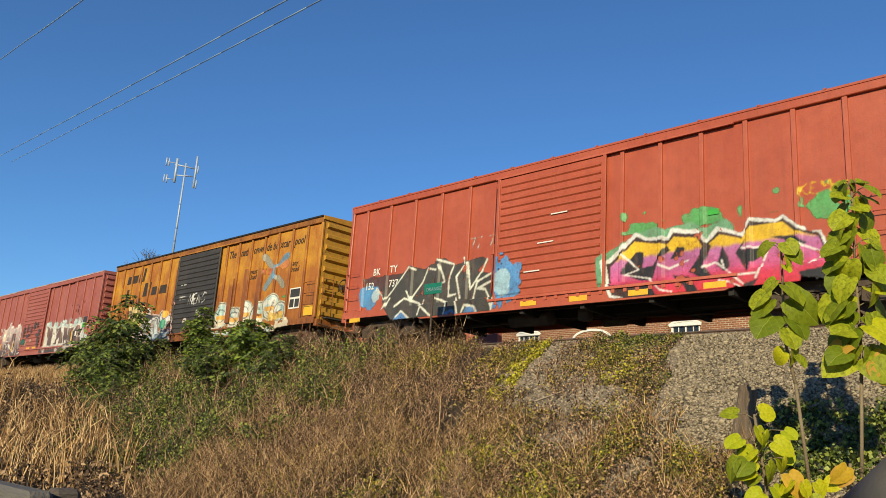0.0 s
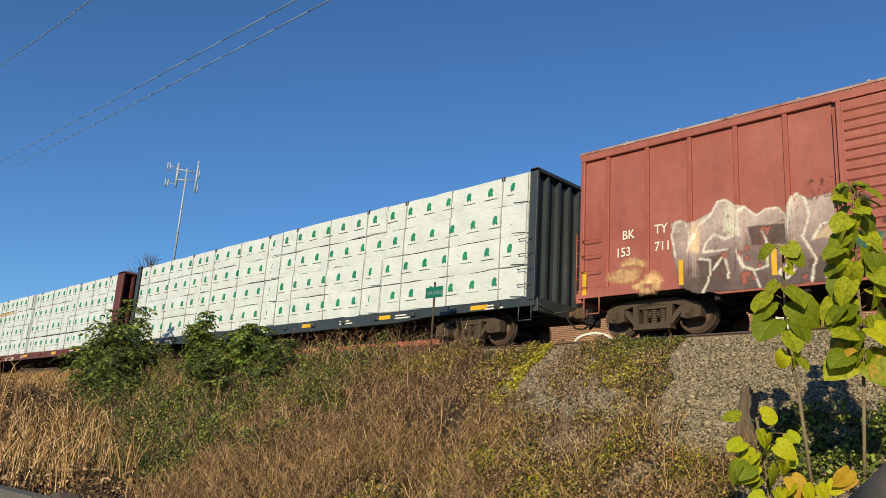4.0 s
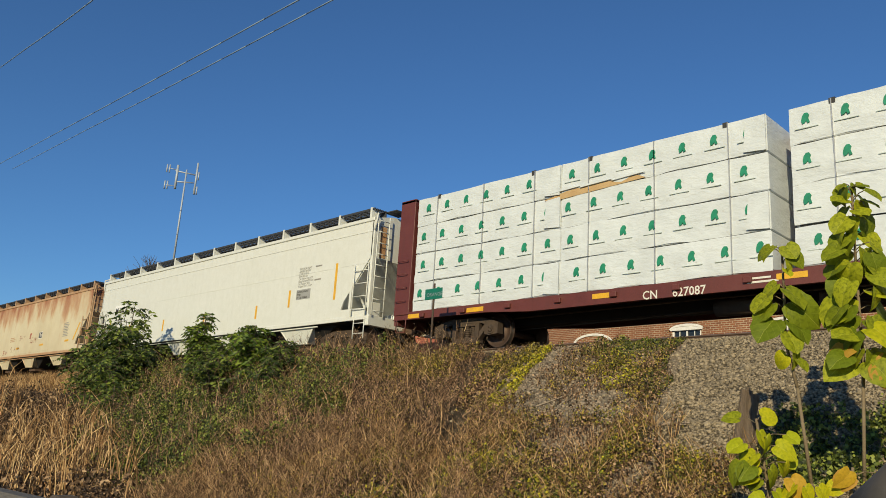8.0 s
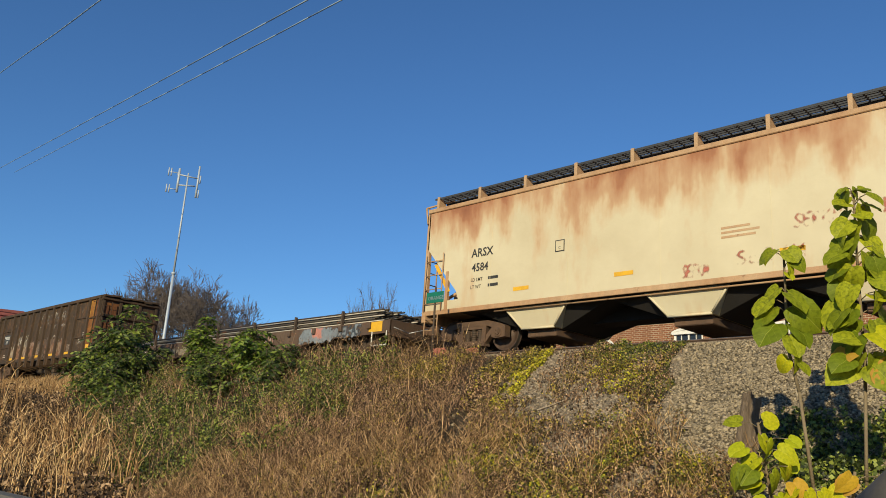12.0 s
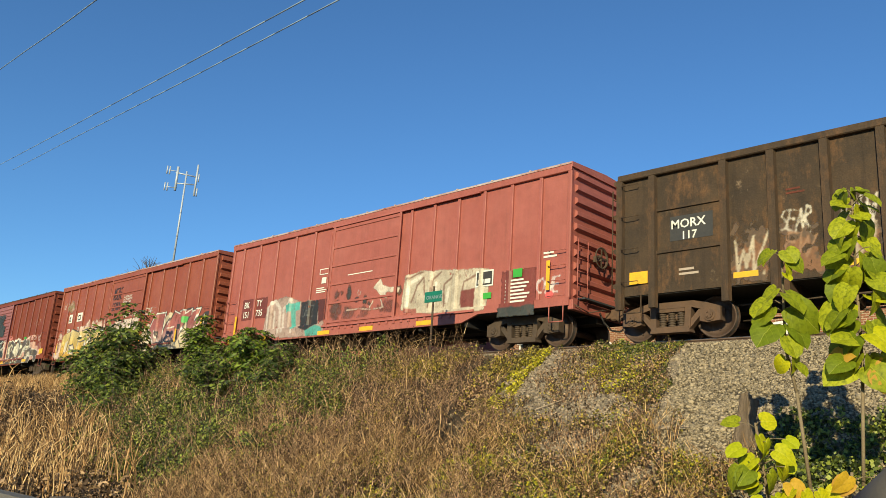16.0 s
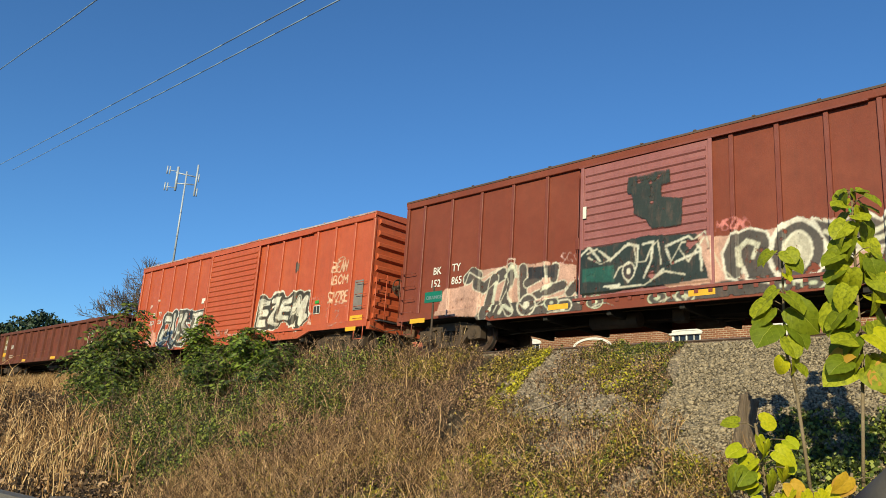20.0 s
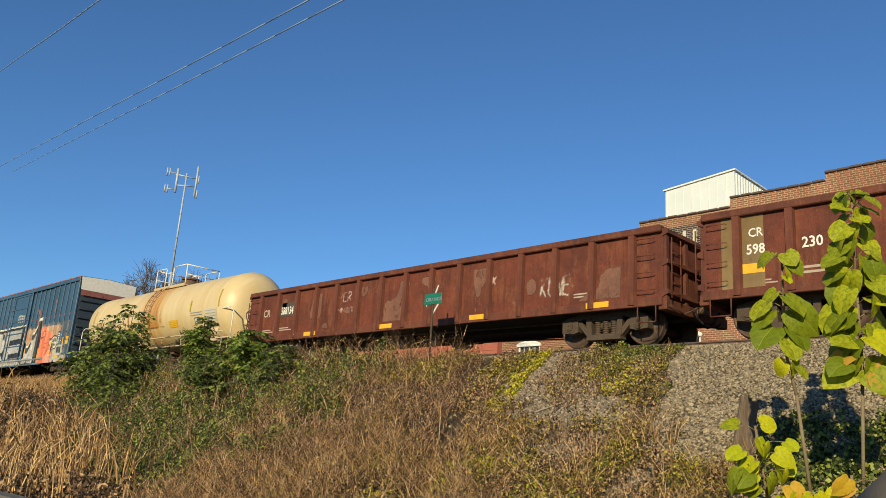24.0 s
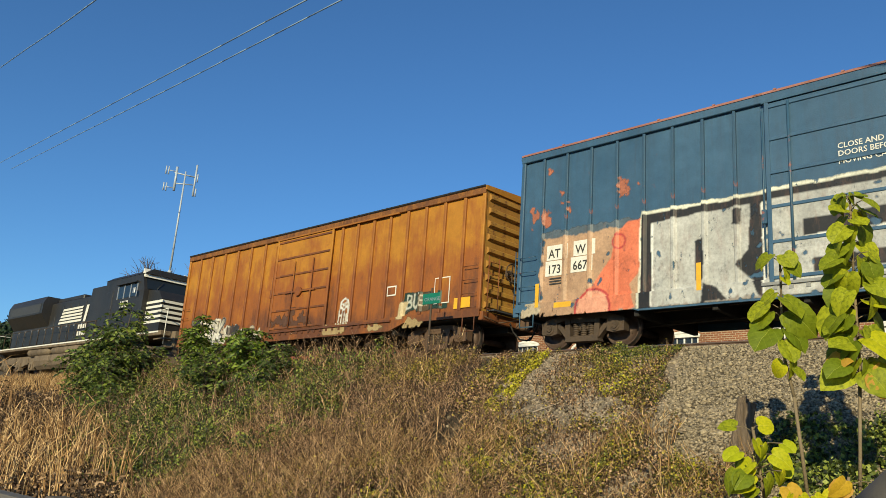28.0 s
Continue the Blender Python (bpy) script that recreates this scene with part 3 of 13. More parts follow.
    dk = plain("dark screen boards", (0.050, 0.038, 0.028), (0.030, 0.024, 0.020), 0.9, 0, 2, 30, 0.5, 0.01, (3, 3, 0.3))
    board = G().box(0, 0.295, 10.0, 10.03, -0.7, 3.55, 0.004).mesh("board")
    for i in range(290):
        part("board", board, dk, f, loc=(-116 + 0.305 * i, RNG.uniform(-0.01, 0.01), RNG.uniform(-0.06, 0.06)))
    part("screen_rail", G().box(-116, -27.2, 10.03, 10.09, 0.2, 0.3).box(-116, -27.2, 10.03, 10.09, 2.2, 2.3), dk, f)
    # pallets of timber by the far side of the track
    tim = plain("weathered lumber", (0.40, 0.25, 0.14), (0.28, 0.17, 0.1), 0.85, 0, 3, 40, 0.4, 0.01, (0.2, 1, 1))
    s = thing("timber_stack", "stack of weathered brown planks on the ground beside the track", "timber stack")
    plank = G().box(-1.25, 1.25, -0.07, 0.07, 0, 0.045, 0.004).mesh("plank")
    for r in range(14):
        for j in range(4):
            part("plank", plank, tim, s, loc=(-13.7 + RNG.uniform(-0.06, 0.06), 4.2 + 0.155 * j, -0.66 + 0.05 * r))


def build_sky_things():
    # antenna mast
    a = thing("antenna_mast", "tall thin galvanised antenna mast with dipole arrays", "antenna")
    bx, by = -52.2, 8.4
    pale = plain("pale antenna paint", (0.43, 0.48, 0.54), (0.33, 0.37, 0.43), 0.5, 0.1, 6, 40, 0.05)
    part("mast", G().cyl((bx, by, -0.8), (bx, by, 8.5), 0.125, 10, 0.095).cyl((bx, by, 8.5), (bx, by, 15.95), 0.075, 10, 0.055), pale, a)
    part("collar", G().cyl((bx, by, 8.42), (bx, by, 8.58), 0.15, 10), pale, a)
    ux, uy = 0.45, 0.893
    def along(d, z):
        return (bx + ux * d, by + uy * d, z)
    part("cross_arm", G().cyl(along(-0.75, 15.75), along(0.75, 15.65), 0.05, 8).cyl(along(-0.6, 14.95), along(0.6, 15.05), 0.05, 8), pale, a)
    part("dipole_mast", G().cyl(along(-0.62, 14.4), along(-0.62, 16.2), 0.09, 8), pale, a)
    part("dipole_mast", G().cyl(along(0.72, 14.2), along(0.72, 16.6), 0.07, 8), pale, a)
    for d, z in ((-1.25, 15.85), (-1.25, 14.6), (0.78, 14.5), (0.78, 15.6)):
        part("dipole", G().cyl(along(d - 0.09, z - 0.3), along(d - 0.09, z + 0.3), 0.05, 6).cyl(along(d + 0.09, z - 0.3), along(d + 0.09, z + 0.3), 0.05, 6).cyl(along(d, z), along(-0.62 if d < 0 else 0.72, z), 0.03, 6), pale, a)
    # overhead wires
    wire_m = plain("bright aluminium wire", (0.22, 0.31, 0.43), (0.19, 0.28, 0.40), 0.6, 0.0, 4, 40, 0.0)
    eye = Vector(EYE)
    for (d0, r0), (d1, r1) in ((((-0.7327, 0.4571, 0.5041), 26), ((-0.9264, 0.2456, 0.2855), 75)), (((-0.7086, 0.4879, 0.5097), 26), ((-0.8937, 0.3051, 0.3291), 60)), (((-0.8470, 0.2703, 0.4578), 30), ((-0.8877, 0.2297, 0.3989), 42))):
        p, q = eye + Vector(d0) * r0, eye + Vector(d1) * r1
        pts = []
        for i in range(41):
            t = -0.9 + 2.9 * i / 40
            pts.append(p + (q - p) * t - Vector((0, 0, 1)) * 0.04 * max(0.0, 1 - (2 * t - 1) ** 2))
        solid("overhead_wire", G().tube(pts, 0.024, 6), wire_m, "thin grey overhead wire sagging across the sky", "wire", "overhead wires")
    # street sign at the crest
    s = thing("street_sign", "green street name sign on a thin metal post", "sign")
    green = plain("sign green", (0.01, 0.16, 0.10), (0.012, 0.12, 0.08), 0.4, 0, 4, 60, 0.05)
    part("post", G().cyl((-14.72, -2.5, -0.75), (-14.72, -2.5, 1.50), 0.028, 8), M["iron"], s)
    part("blade", G().box(-15.02, -14.38, -2.54, -2.52, 1.07, 1.36, 0.008), green, s, "green sign blade")
    lettering(s, "ORANGE", -14.95, 1.15, 0.14, M["galv"], y=-2.545, bold=0.0)
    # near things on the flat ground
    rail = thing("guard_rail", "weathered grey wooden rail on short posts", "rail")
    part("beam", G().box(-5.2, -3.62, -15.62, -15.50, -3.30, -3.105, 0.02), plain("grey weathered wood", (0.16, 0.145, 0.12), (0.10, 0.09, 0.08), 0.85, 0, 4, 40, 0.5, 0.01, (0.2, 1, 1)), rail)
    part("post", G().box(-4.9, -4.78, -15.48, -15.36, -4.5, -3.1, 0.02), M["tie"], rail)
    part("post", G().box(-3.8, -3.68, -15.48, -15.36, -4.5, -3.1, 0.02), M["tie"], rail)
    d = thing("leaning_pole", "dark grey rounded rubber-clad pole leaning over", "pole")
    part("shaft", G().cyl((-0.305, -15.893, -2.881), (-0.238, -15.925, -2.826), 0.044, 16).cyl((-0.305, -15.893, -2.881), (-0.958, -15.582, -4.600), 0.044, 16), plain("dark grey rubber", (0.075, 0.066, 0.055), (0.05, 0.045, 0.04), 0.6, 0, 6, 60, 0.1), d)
    # old timber post
    p = thing("timber_post", "split weathered grey timber post on the embankment foot", "post")
    wood = plain("split grey timber", (0.34, 0.25, 0.17), (0.13, 0.092, 0.064), 0.95, 0, 7, 40, 0.95, 0.04, (4, 4, 0.3))
    for i, (w0, w1, top, off) in enumerate(((0.115, 0.088, -1.69, -0.04), (0.098, 0.078, -1.75, 0.09), (0.055, 0.034, -1.65, -0.03), (0.055, 0.026, -2.03, 0.17), (0.05, 0.022, -1.89, -0.15))):
        base, head = Vector((-5.14 + off, -5.80 + 0.015 * i, -2.95)), Vector((-4.94 + off * 0.8, -5.72 + 0.015 * i, top))
        mid = base.lerp(head, 0.55) + Vector((0.02 * (-1) ** i, 0, 0))
        part("shaft" if i < 2 else "splinter", G().cyl(base, mid, w0, 7, (w0 + w1) / 2, smooth=False).cyl(mid, head, (w0 + w1) / 2, 7, w1 * 0.9, smooth=False), wood, p)


FONT_CACHE = {}


def lettering(parent, text, x, z, size, material, y=-1.484, name="lettering", bold=0.012, shear=0.0, wide=1.0, label=""):
    """Built-in font as a thin mesh that faces -y, its left foot at (x, z)."""
    key = (text, bold, shear)
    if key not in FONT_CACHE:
        cu = bpy.data.curves.new("type", "FONT")
        cu.body, cu.offset, cu.shear, cu.resolution_u = text, bold, shear, 2
        ob = bpy.data.objects.new("type", cu)
        me = bpy.data.meshes.new_from_object(ob)
        co = np.array([tuple(q.co) for q in me.vertices]).reshape(-1, 3)
        FONT_CACHE[key] = (co, [tuple(q.vertices) for q in me.polygons])
    co, fs = FONT_CACHE[key]
    g = G().add([(x + a * size * wide, y, z + b * size) for a, b, _ in co], fs)
    return part(name, g, material, parent, label)


# ---- railway vehicles: each is built about its own centre, rail top at z = 0, +x is the way it goes ----
HALF = 1.50            # half the width over the side posts
SHEET = 1.43          # the side sheet behind them
GLYPH = {
    "A": [[(0, 0), (.4, 1), (.8, 0)], [(.2, .4), (.6, .4)]], "B": [[(0, 0), (0, 1), (.6, .9), (.6, .6), (.1, .5), (.7, .4), (.7, .1), (0, 0)]],
    "C": [[(.75, .85), (.3, 1), (0, .6), (.05, .2), (.35, 0), (.8, .2)]], "D": [[(0, 0), (0, 1), (.5, .9), (.75, .5), (.5, .1), (0, 0)]],
    "E": [[(.7, 1), (.05, .95), (0, .5), (0, .05), (.75, 0)], [(0, .5), (.6, .52)]], "G": [[(.75, .85), (.3, 1), (0, .5), (.3, 0), (.75, .2), (.75, .5), (.45, .5)]],
    "H": [[(0, 0), (0, 1)], [(.7, 0), (.7, 1)], [(0, .5), (.7, .5)]], "I": [[(.3, 0), (.3, 1)]], "J": [[(.1, 1), (.7, 1), (.6, .2), (.3, 0), (0, .25)]],
    "K": [[(0, 0), (0, 1)], [(.7, 1), (.1, .5), (.75, 0)]], "L": [[(.05, 1), (0, .1), (.75, 0)]], "M": [[(0, 0), (.1, 1), (.45, .35), (.8, 1), (.9, 0)]],
    "N": [[(0, 0), (.05, 1), (.7, 0), (.75, 1)]], "O": [[(.4, 1), (.05, .7), (.05, .3), (.4, 0), (.75, .3), (.75, .7), (.4, 1)]],
    "P": [[(0, 0), (.05, 1), (.6, .95), (.7, .65), (.5, .45), (.05, .45)]], "R": [[(0, 0), (.05, 1), (.6, .95), (.65, .65), (.1, .5), (.75, 0)]],
    "S": [[(.75, .9), (.3, 1), (.05, .75), (.4, .5), (.75, .3), (.5, 0), (0, .1)]], "T": [[(0, .95), (.8, 1)], [(.4, 1), (.35, 0)]],
    "U": [[(0, 1), (.05, .2), (.4, 0), (.7, .25), (.75, 1)]], "V": [[(0, 1), (.4, 0), (.8, 1)]], "W": [[(0, 1), (.2, 0), (.45, .7), (.7, 0), (.9, 1)]], "Y": [[(0, 1), (.4, .5), (.8, 1)], [(.4, .5), (.35, 0)]], "Z": [[(0, .95), (.75, 1), (.05, .05), (.8, 0)]],
    "7": [[(0, .95), (.75, 1), (.3, 0)]], "0": [[(.4, 1), (.05, .6), (.3, 0), (.7, .4), (.4, 1)]]}


class Mural:
    """Spray paint on a car's side: a fine sheet that follows the side's relief, in colours laid over one another."""

    def __init__(self, length, low, high, step=0.02, seed=0):
        self.L, self.low, self.step = length, low, step
        self.nx, self.nz = int(length / step), int((high - low) / step)
        self.X, self.Z = np.meshgrid((np.arange(self.nx) + 0.5) * step, low + (np.arange(self.nz) + 0.5) * step)
        self.c, self.on = np.zeros((self.nz, self.nx, 3)), np.zeros((self.nz, self.nx), bool)
        self.veil = np.ones((self.nz, self.nx))
        self.seed = seed

    def n(self, size):
        return wave(self.X + 3.7 * self.seed, self.Z + 11.1, size)

    def lay(self, mask, colour):
        c = np.asarray(colour, float)
        self.c[mask] = c if c.ndim == 1 else c[mask]
        self.on |= mask
        self.veil[mask] = 1.0

    def far(self, lines):
        d = np.full(self.X.shape, 9.0)
        for line in lines:
            for (x0, z0), (x1, z1) in zip(line[:-1], line[1:]):
                i0, i1 = np.searchsorted(self.X[0], [min(x0, x1) - 0.6, max(x0, x1) + 0.6])
                X, Z = self.X[:, i0:i1], self.Z[:, i0:i1]
                ux, uz = x1 - x0, z1 - z0
                t = np.clip(((X - x0) * ux + (Z - z0) * uz) / max(ux * ux + uz * uz, 1e-9), 0, 1)
                d[:, i0:i1] = np.minimum(d[:, i0:i1], np.hypot(X - x0 - t * ux, Z - z0 - t * uz))
        return d

    def lines(self, word, x, z, w, h, slant=0.0, rise=0.0, wild=0.0):
        n, out = len(word), []
        rng = random.Random(word + str(self.seed))
        for k, ch in enumerate(word):
            if ch in GLYPH:
                x0 = x + w * k / n
                a, sx, sz, dz = rng.gauss(0, 0.20) * wild, 1.02 + wild * rng.uniform(0, 0.35), 1 + wild * rng.uniform(-0.1, 0.22), wild * rng.uniform(-0.07, 0.05) * h
                rows = []
                for line in GLYPH[ch]:
                    pts = []
                    for p, q in line:
                        p, q = (p - 0.4) * sx + wild * rng.uniform(-0.07, 0.07), (q - 0.5) * sz + wild * rng.uniform(-0.06, 0.06)
                        p, q = 0.4 + p * math.cos(a) + q * math.sin(a) * 0.6, 0.5 + q * math.cos(a) - p * math.sin(a) * 0.6
                        pts.append((x0 + p * w / n + slant * q * h, z + dz + q * h + rise * (k + p) / n))
                    rows.append(pts)
                if wild and rng.random() < 0.55:
                    # a spur that runs on past the letter
                    p, q = rows[-1][-1]
                    rows.append([(p, q), (p + rng.uniform(-0.25, 0.35) * w / n, q + rng.uniform(-0.2, 0.3) * h)])
                out.append(rows)
        return out

    def piece(self, word, x, z, w, h, fill, outline=(0.02, 0.02, 0.02), halo=(0.8, 0.8, 0.78), thick=0.16, edge=0.055, glow=0.06, slant=0.0, rise=0.0, wild=1.0):
        fat = 1 + 0.45 * self.n(0.37)
        ds = [(self.far(g) + 0.03 * self.n(0.3)) / fat for g in self.lines(word, x, z, w, h, slant, rise, wild)]
        al = np.min(ds, 0)
        if glow:
            self.lay(al < thick + edge + glow, halo)
            # runs of paint below the letters
            rng = random.Random(self.seed + len(word))
            for k in range(int(w * 5)):
                q, ln = x + rng.uniform(0, w), rng.uniform(0.08, 0.45)
                self.lay((np.abs(self.X - q - 0.01 * self.n(0.2)) < rng.uniform(0.010, 0.022)) & (self.Z < z + 0.1) & (self.Z > z - ln) & (self.n(0.12) > -0.6), halo)
        stops = np.array([q[0] for q in fill])
        t = (self.Z - z) / h + 0.18 * self.n(0.5) + 0.10 * self.n(0.14)
        col = np.stack([np.interp(t, stops, [q[1][i] for q in fill]) for i in range(3)], -1)
        col = col * (0.82 + 0.22 * self.n(0.22) + 0.18 * self.n(0.6))[..., None]
        for k, d in enumerate(ds):
            self.lay(d < thick + edge, outline)
            self.lay(d < thick, np.clip(col, 0, 1))
            self.lay((d < thick * 0.70) & (d > thick * 0.50) & (self.n(0.4) > 0.15), outline)
            self.lay((d < thick * 0.40) & (d > thick * 0.20) & (self.n(0.35) < -0.3), halo)

    def buff(self, x0, x1, z0, z1, colour, reach=0.35):
        """Old overpainted ground with a jagged, dripping upper edge."""
        up = z1 + reach * (0.6 * self.n(0.45) + 0.5 * wave(self.X * 7 + self.seed, self.X * 0 + 3, 0.9) * 0.6)
        c = np.asarray(colour, float) * (0.85 + 0.2 * self.n(0.5) + 0.14 * self.n(0.13))[..., None]
        self.lay((self.X > x0 + 0.1 * self.n(0.3)) & (self.X < x1 + 0.1 * self.n(0.3)) & (self.Z > z0) & (self.Z < up) & (0.6 * self.n(0.33) + 0.5 * self.n(0.09) < 0.62), np.clip(c, 0, 1))

    def poly(self, pts, colour):
        ok = np.zeros(self.X.shape, bool)
        X, Z = self.X + 0.02 * self.n(0.4), self.Z + 0.02 * self.n(0.3)
        for (x0, z0), (x1, z1) in zip(pts, pts[1:] + pts[:1]):
            if z0 != z1:
                ok ^= ((Z < z0) != (Z < z1)) & (X < (x1 - x0) * (Z - z0) / (z1 - z0) + x0)
        c = np.asarray(colour, float) * (0.92 + 0.10 * self.n(0.6) + 0.08 * self.n(0.15))[..., None]
        self.lay(ok, np.clip(c, 0, 1))

    def fade(self, pts, stops):
        """A polygon whose colour changes with height."""
        was = self.c.copy(), self.on.copy()
        self.poly(pts, WHITE)
        z = self.Z + 0.05 * self.n(0.5) + 0.03 * self.n(0.14)
        col = np.stack([np.interp(z, [q[0] for q in stops], [q[1][i] for q in stops]) for i in range(3)], -1) * (0.92 + 0.12 * self.n(0.3))[..., None]
        hit = (self.c != was[0]).any(-1)
        self.c[hit] = np.clip(col[hit], 0, 1)

    def swirl(self, line, w, dark, rim):
        """A fat curved stroke with a pale rim."""
        d = self.far([line]) + 0.02 * self.n(0.25)
        self.lay(d < w + 0.026, rim)
        self.lay(d < w, dark)

    def ring(self, x, z, rx, rz, dark, rim):
        d = np.hypot((self.X - x) / rx, (self.Z - z) / rz) + 0.05 * self.n(0.25)
        self.lay(d < 1.0, rim)
        self.lay(d < 0.84, dark)
        self.lay(d < 0.30, rim)

    def stroke(self, line, w, colour):
        self.lay(self.far([line]) + 0.01 * self.n(0.15) < w, colour)

    def tag(self, word, x, z, w, h, colour=(0.75, 0.73, 0.7), thick=0.022, slant=0.1, wild=0.0):
        al = np.min([self.far(g) for g in self.lines(word, x, z, w, h, slant, 0.0, wild)], 0)
        self.lay(al + 0.012 * self.n(0.2) < thick, colour)

    def patch(self, x0, x1, z0, z1, colour, ragged=0.2, size=0.5, cut=-0.6):
        d = np.minimum(np.minimum(self.X - x0, x1 - self.X), np.minimum(self.Z - z0, z1 - self.Z))
        self.lay((d + 0.7 * ragged * self.n(size) + 0.6 * ragged * self.n(size / 3) + 0.4 * ragged * self.n(size / 7) > 0) & (self.n(0.9) > cut), colour)

    def blob(self, x, z, rx, rz, colour, soft=0.2):
        self.lay(np.hypot((self.X - x) / rx, (self.Z - z) / rz) + soft * self.n(0.35) + 0.8 * soft * self.n(0.12) < 1, colour)

    def mist(self, x, z, rx, rz, colour, strength=0.8):
        """A thin cloud of paint without an edge."""
        d = np.hypot((self.X - x) / rx, (self.Z - z) / rz) + 0.18 * self.n(0.2) + 0.10 * self.n(0.07)
        k = strength * np.clip((1.25 - d) / 0.6, 0, 1)
        hit, fresh = k > 0.03, (k > 0.03) & ~self.on
        self.c[hit & ~fresh] += (np.asarray(colour) - self.c[hit & ~fresh]) * k[hit & ~fresh][:, None]
        self.c[fresh] = colour
        self.veil[fresh] = k[fresh]
        self.on |= hit

    def speckle(self, x0, x1, z0, z1, colour, cut=0.45, size=0.12):
        self.lay((self.X > x0) & (self.X < x1) & (self.Z > z0) & (self.Z < z1) & (self.n(size) > cut), colour)

    def build(self, parent, relief, name="graffiti", label="colourful worn spray-painted graffiti", worn=0.74):
        if not self.on.any():
            return
        # flaking, then soft edges
        self.on &= (0.55 * self.n(0.42) + 0.5 * self.n(0.15) + 0.35 * self.n(0.07)) < worn
        self.c *= (0.86 + 0.12 * self.n(0.5) + 0.10 * self.n(0.16))[..., None]

        def soften(q):
            q = np.pad(q, [(2, 2), (2, 2)] + [(0, 0)] * (q.ndim - 2))
            q = (q[:-2] + q[1:-1] + q[2:]) / 3
            return (q[:, :-2] + q[:, 1:-1] + q[:, 2:]) / 3
        a = soften(self.on * self.veil * np.clip(0.95 + 0.20 * self.n(0.4) + 0.15 * self.n(0.11), 0.6, 1))
        c = np.pad(self.c * self.on[..., None], [(1, 1), (1, 1), (0, 0)])
        hard = np.pad(self.on, 1)
        c = np.where(hard[..., None], c * a[..., None], soften(self.c * (self.on * self.veil)[..., None]))
        four = lambda q: (q[:-1, :-1] + q[1:, :-1] + q[:-1, 1:] + q[1:, 1:]) / 4
        a, c = four(a), four(c)                       # at the corners of the cells
        c = np.clip(c / np.maximum(a, 1e-4)[..., None], 0, 1)
        near = np.maximum(np.maximum(a[:-1, :-1], a[1:, :-1]), np.maximum(a[:-1, 1:], a[1:, 1:])) > 0.12
        ii, jj = np.nonzero(near)
        grid = -np.ones(a.shape, int)
        for di in (0, 1):
            for dj in (0, 1):
                grid[ii + di, jj + dj] = 0
        r, q = np.nonzero(grid == 0)
        grid[r, q] = np.arange(len(r))
        x, z = q * self.step, self.low + r * self.step
        v = np.stack([x - self.L / 2, -(relief(x, z) + 0.007), z], -1)
        f = np.stack([grid[ii, jj], grid[ii, jj + 1], grid[ii + 1, jj + 1], grid[ii + 1, jj]], -1)
        ob = bulk(name, v, f, M["spray"], label, "", "", parent)
        del ob["label"]
        tagged(ob, label)
        at = ob.data.attributes.new("spray", "FLOAT_COLOR", "POINT")
        at.data.foreach_set("color", np.concatenate([c[r, q], a[r, q][:, None]], 1).ravel().astype(np.float32))


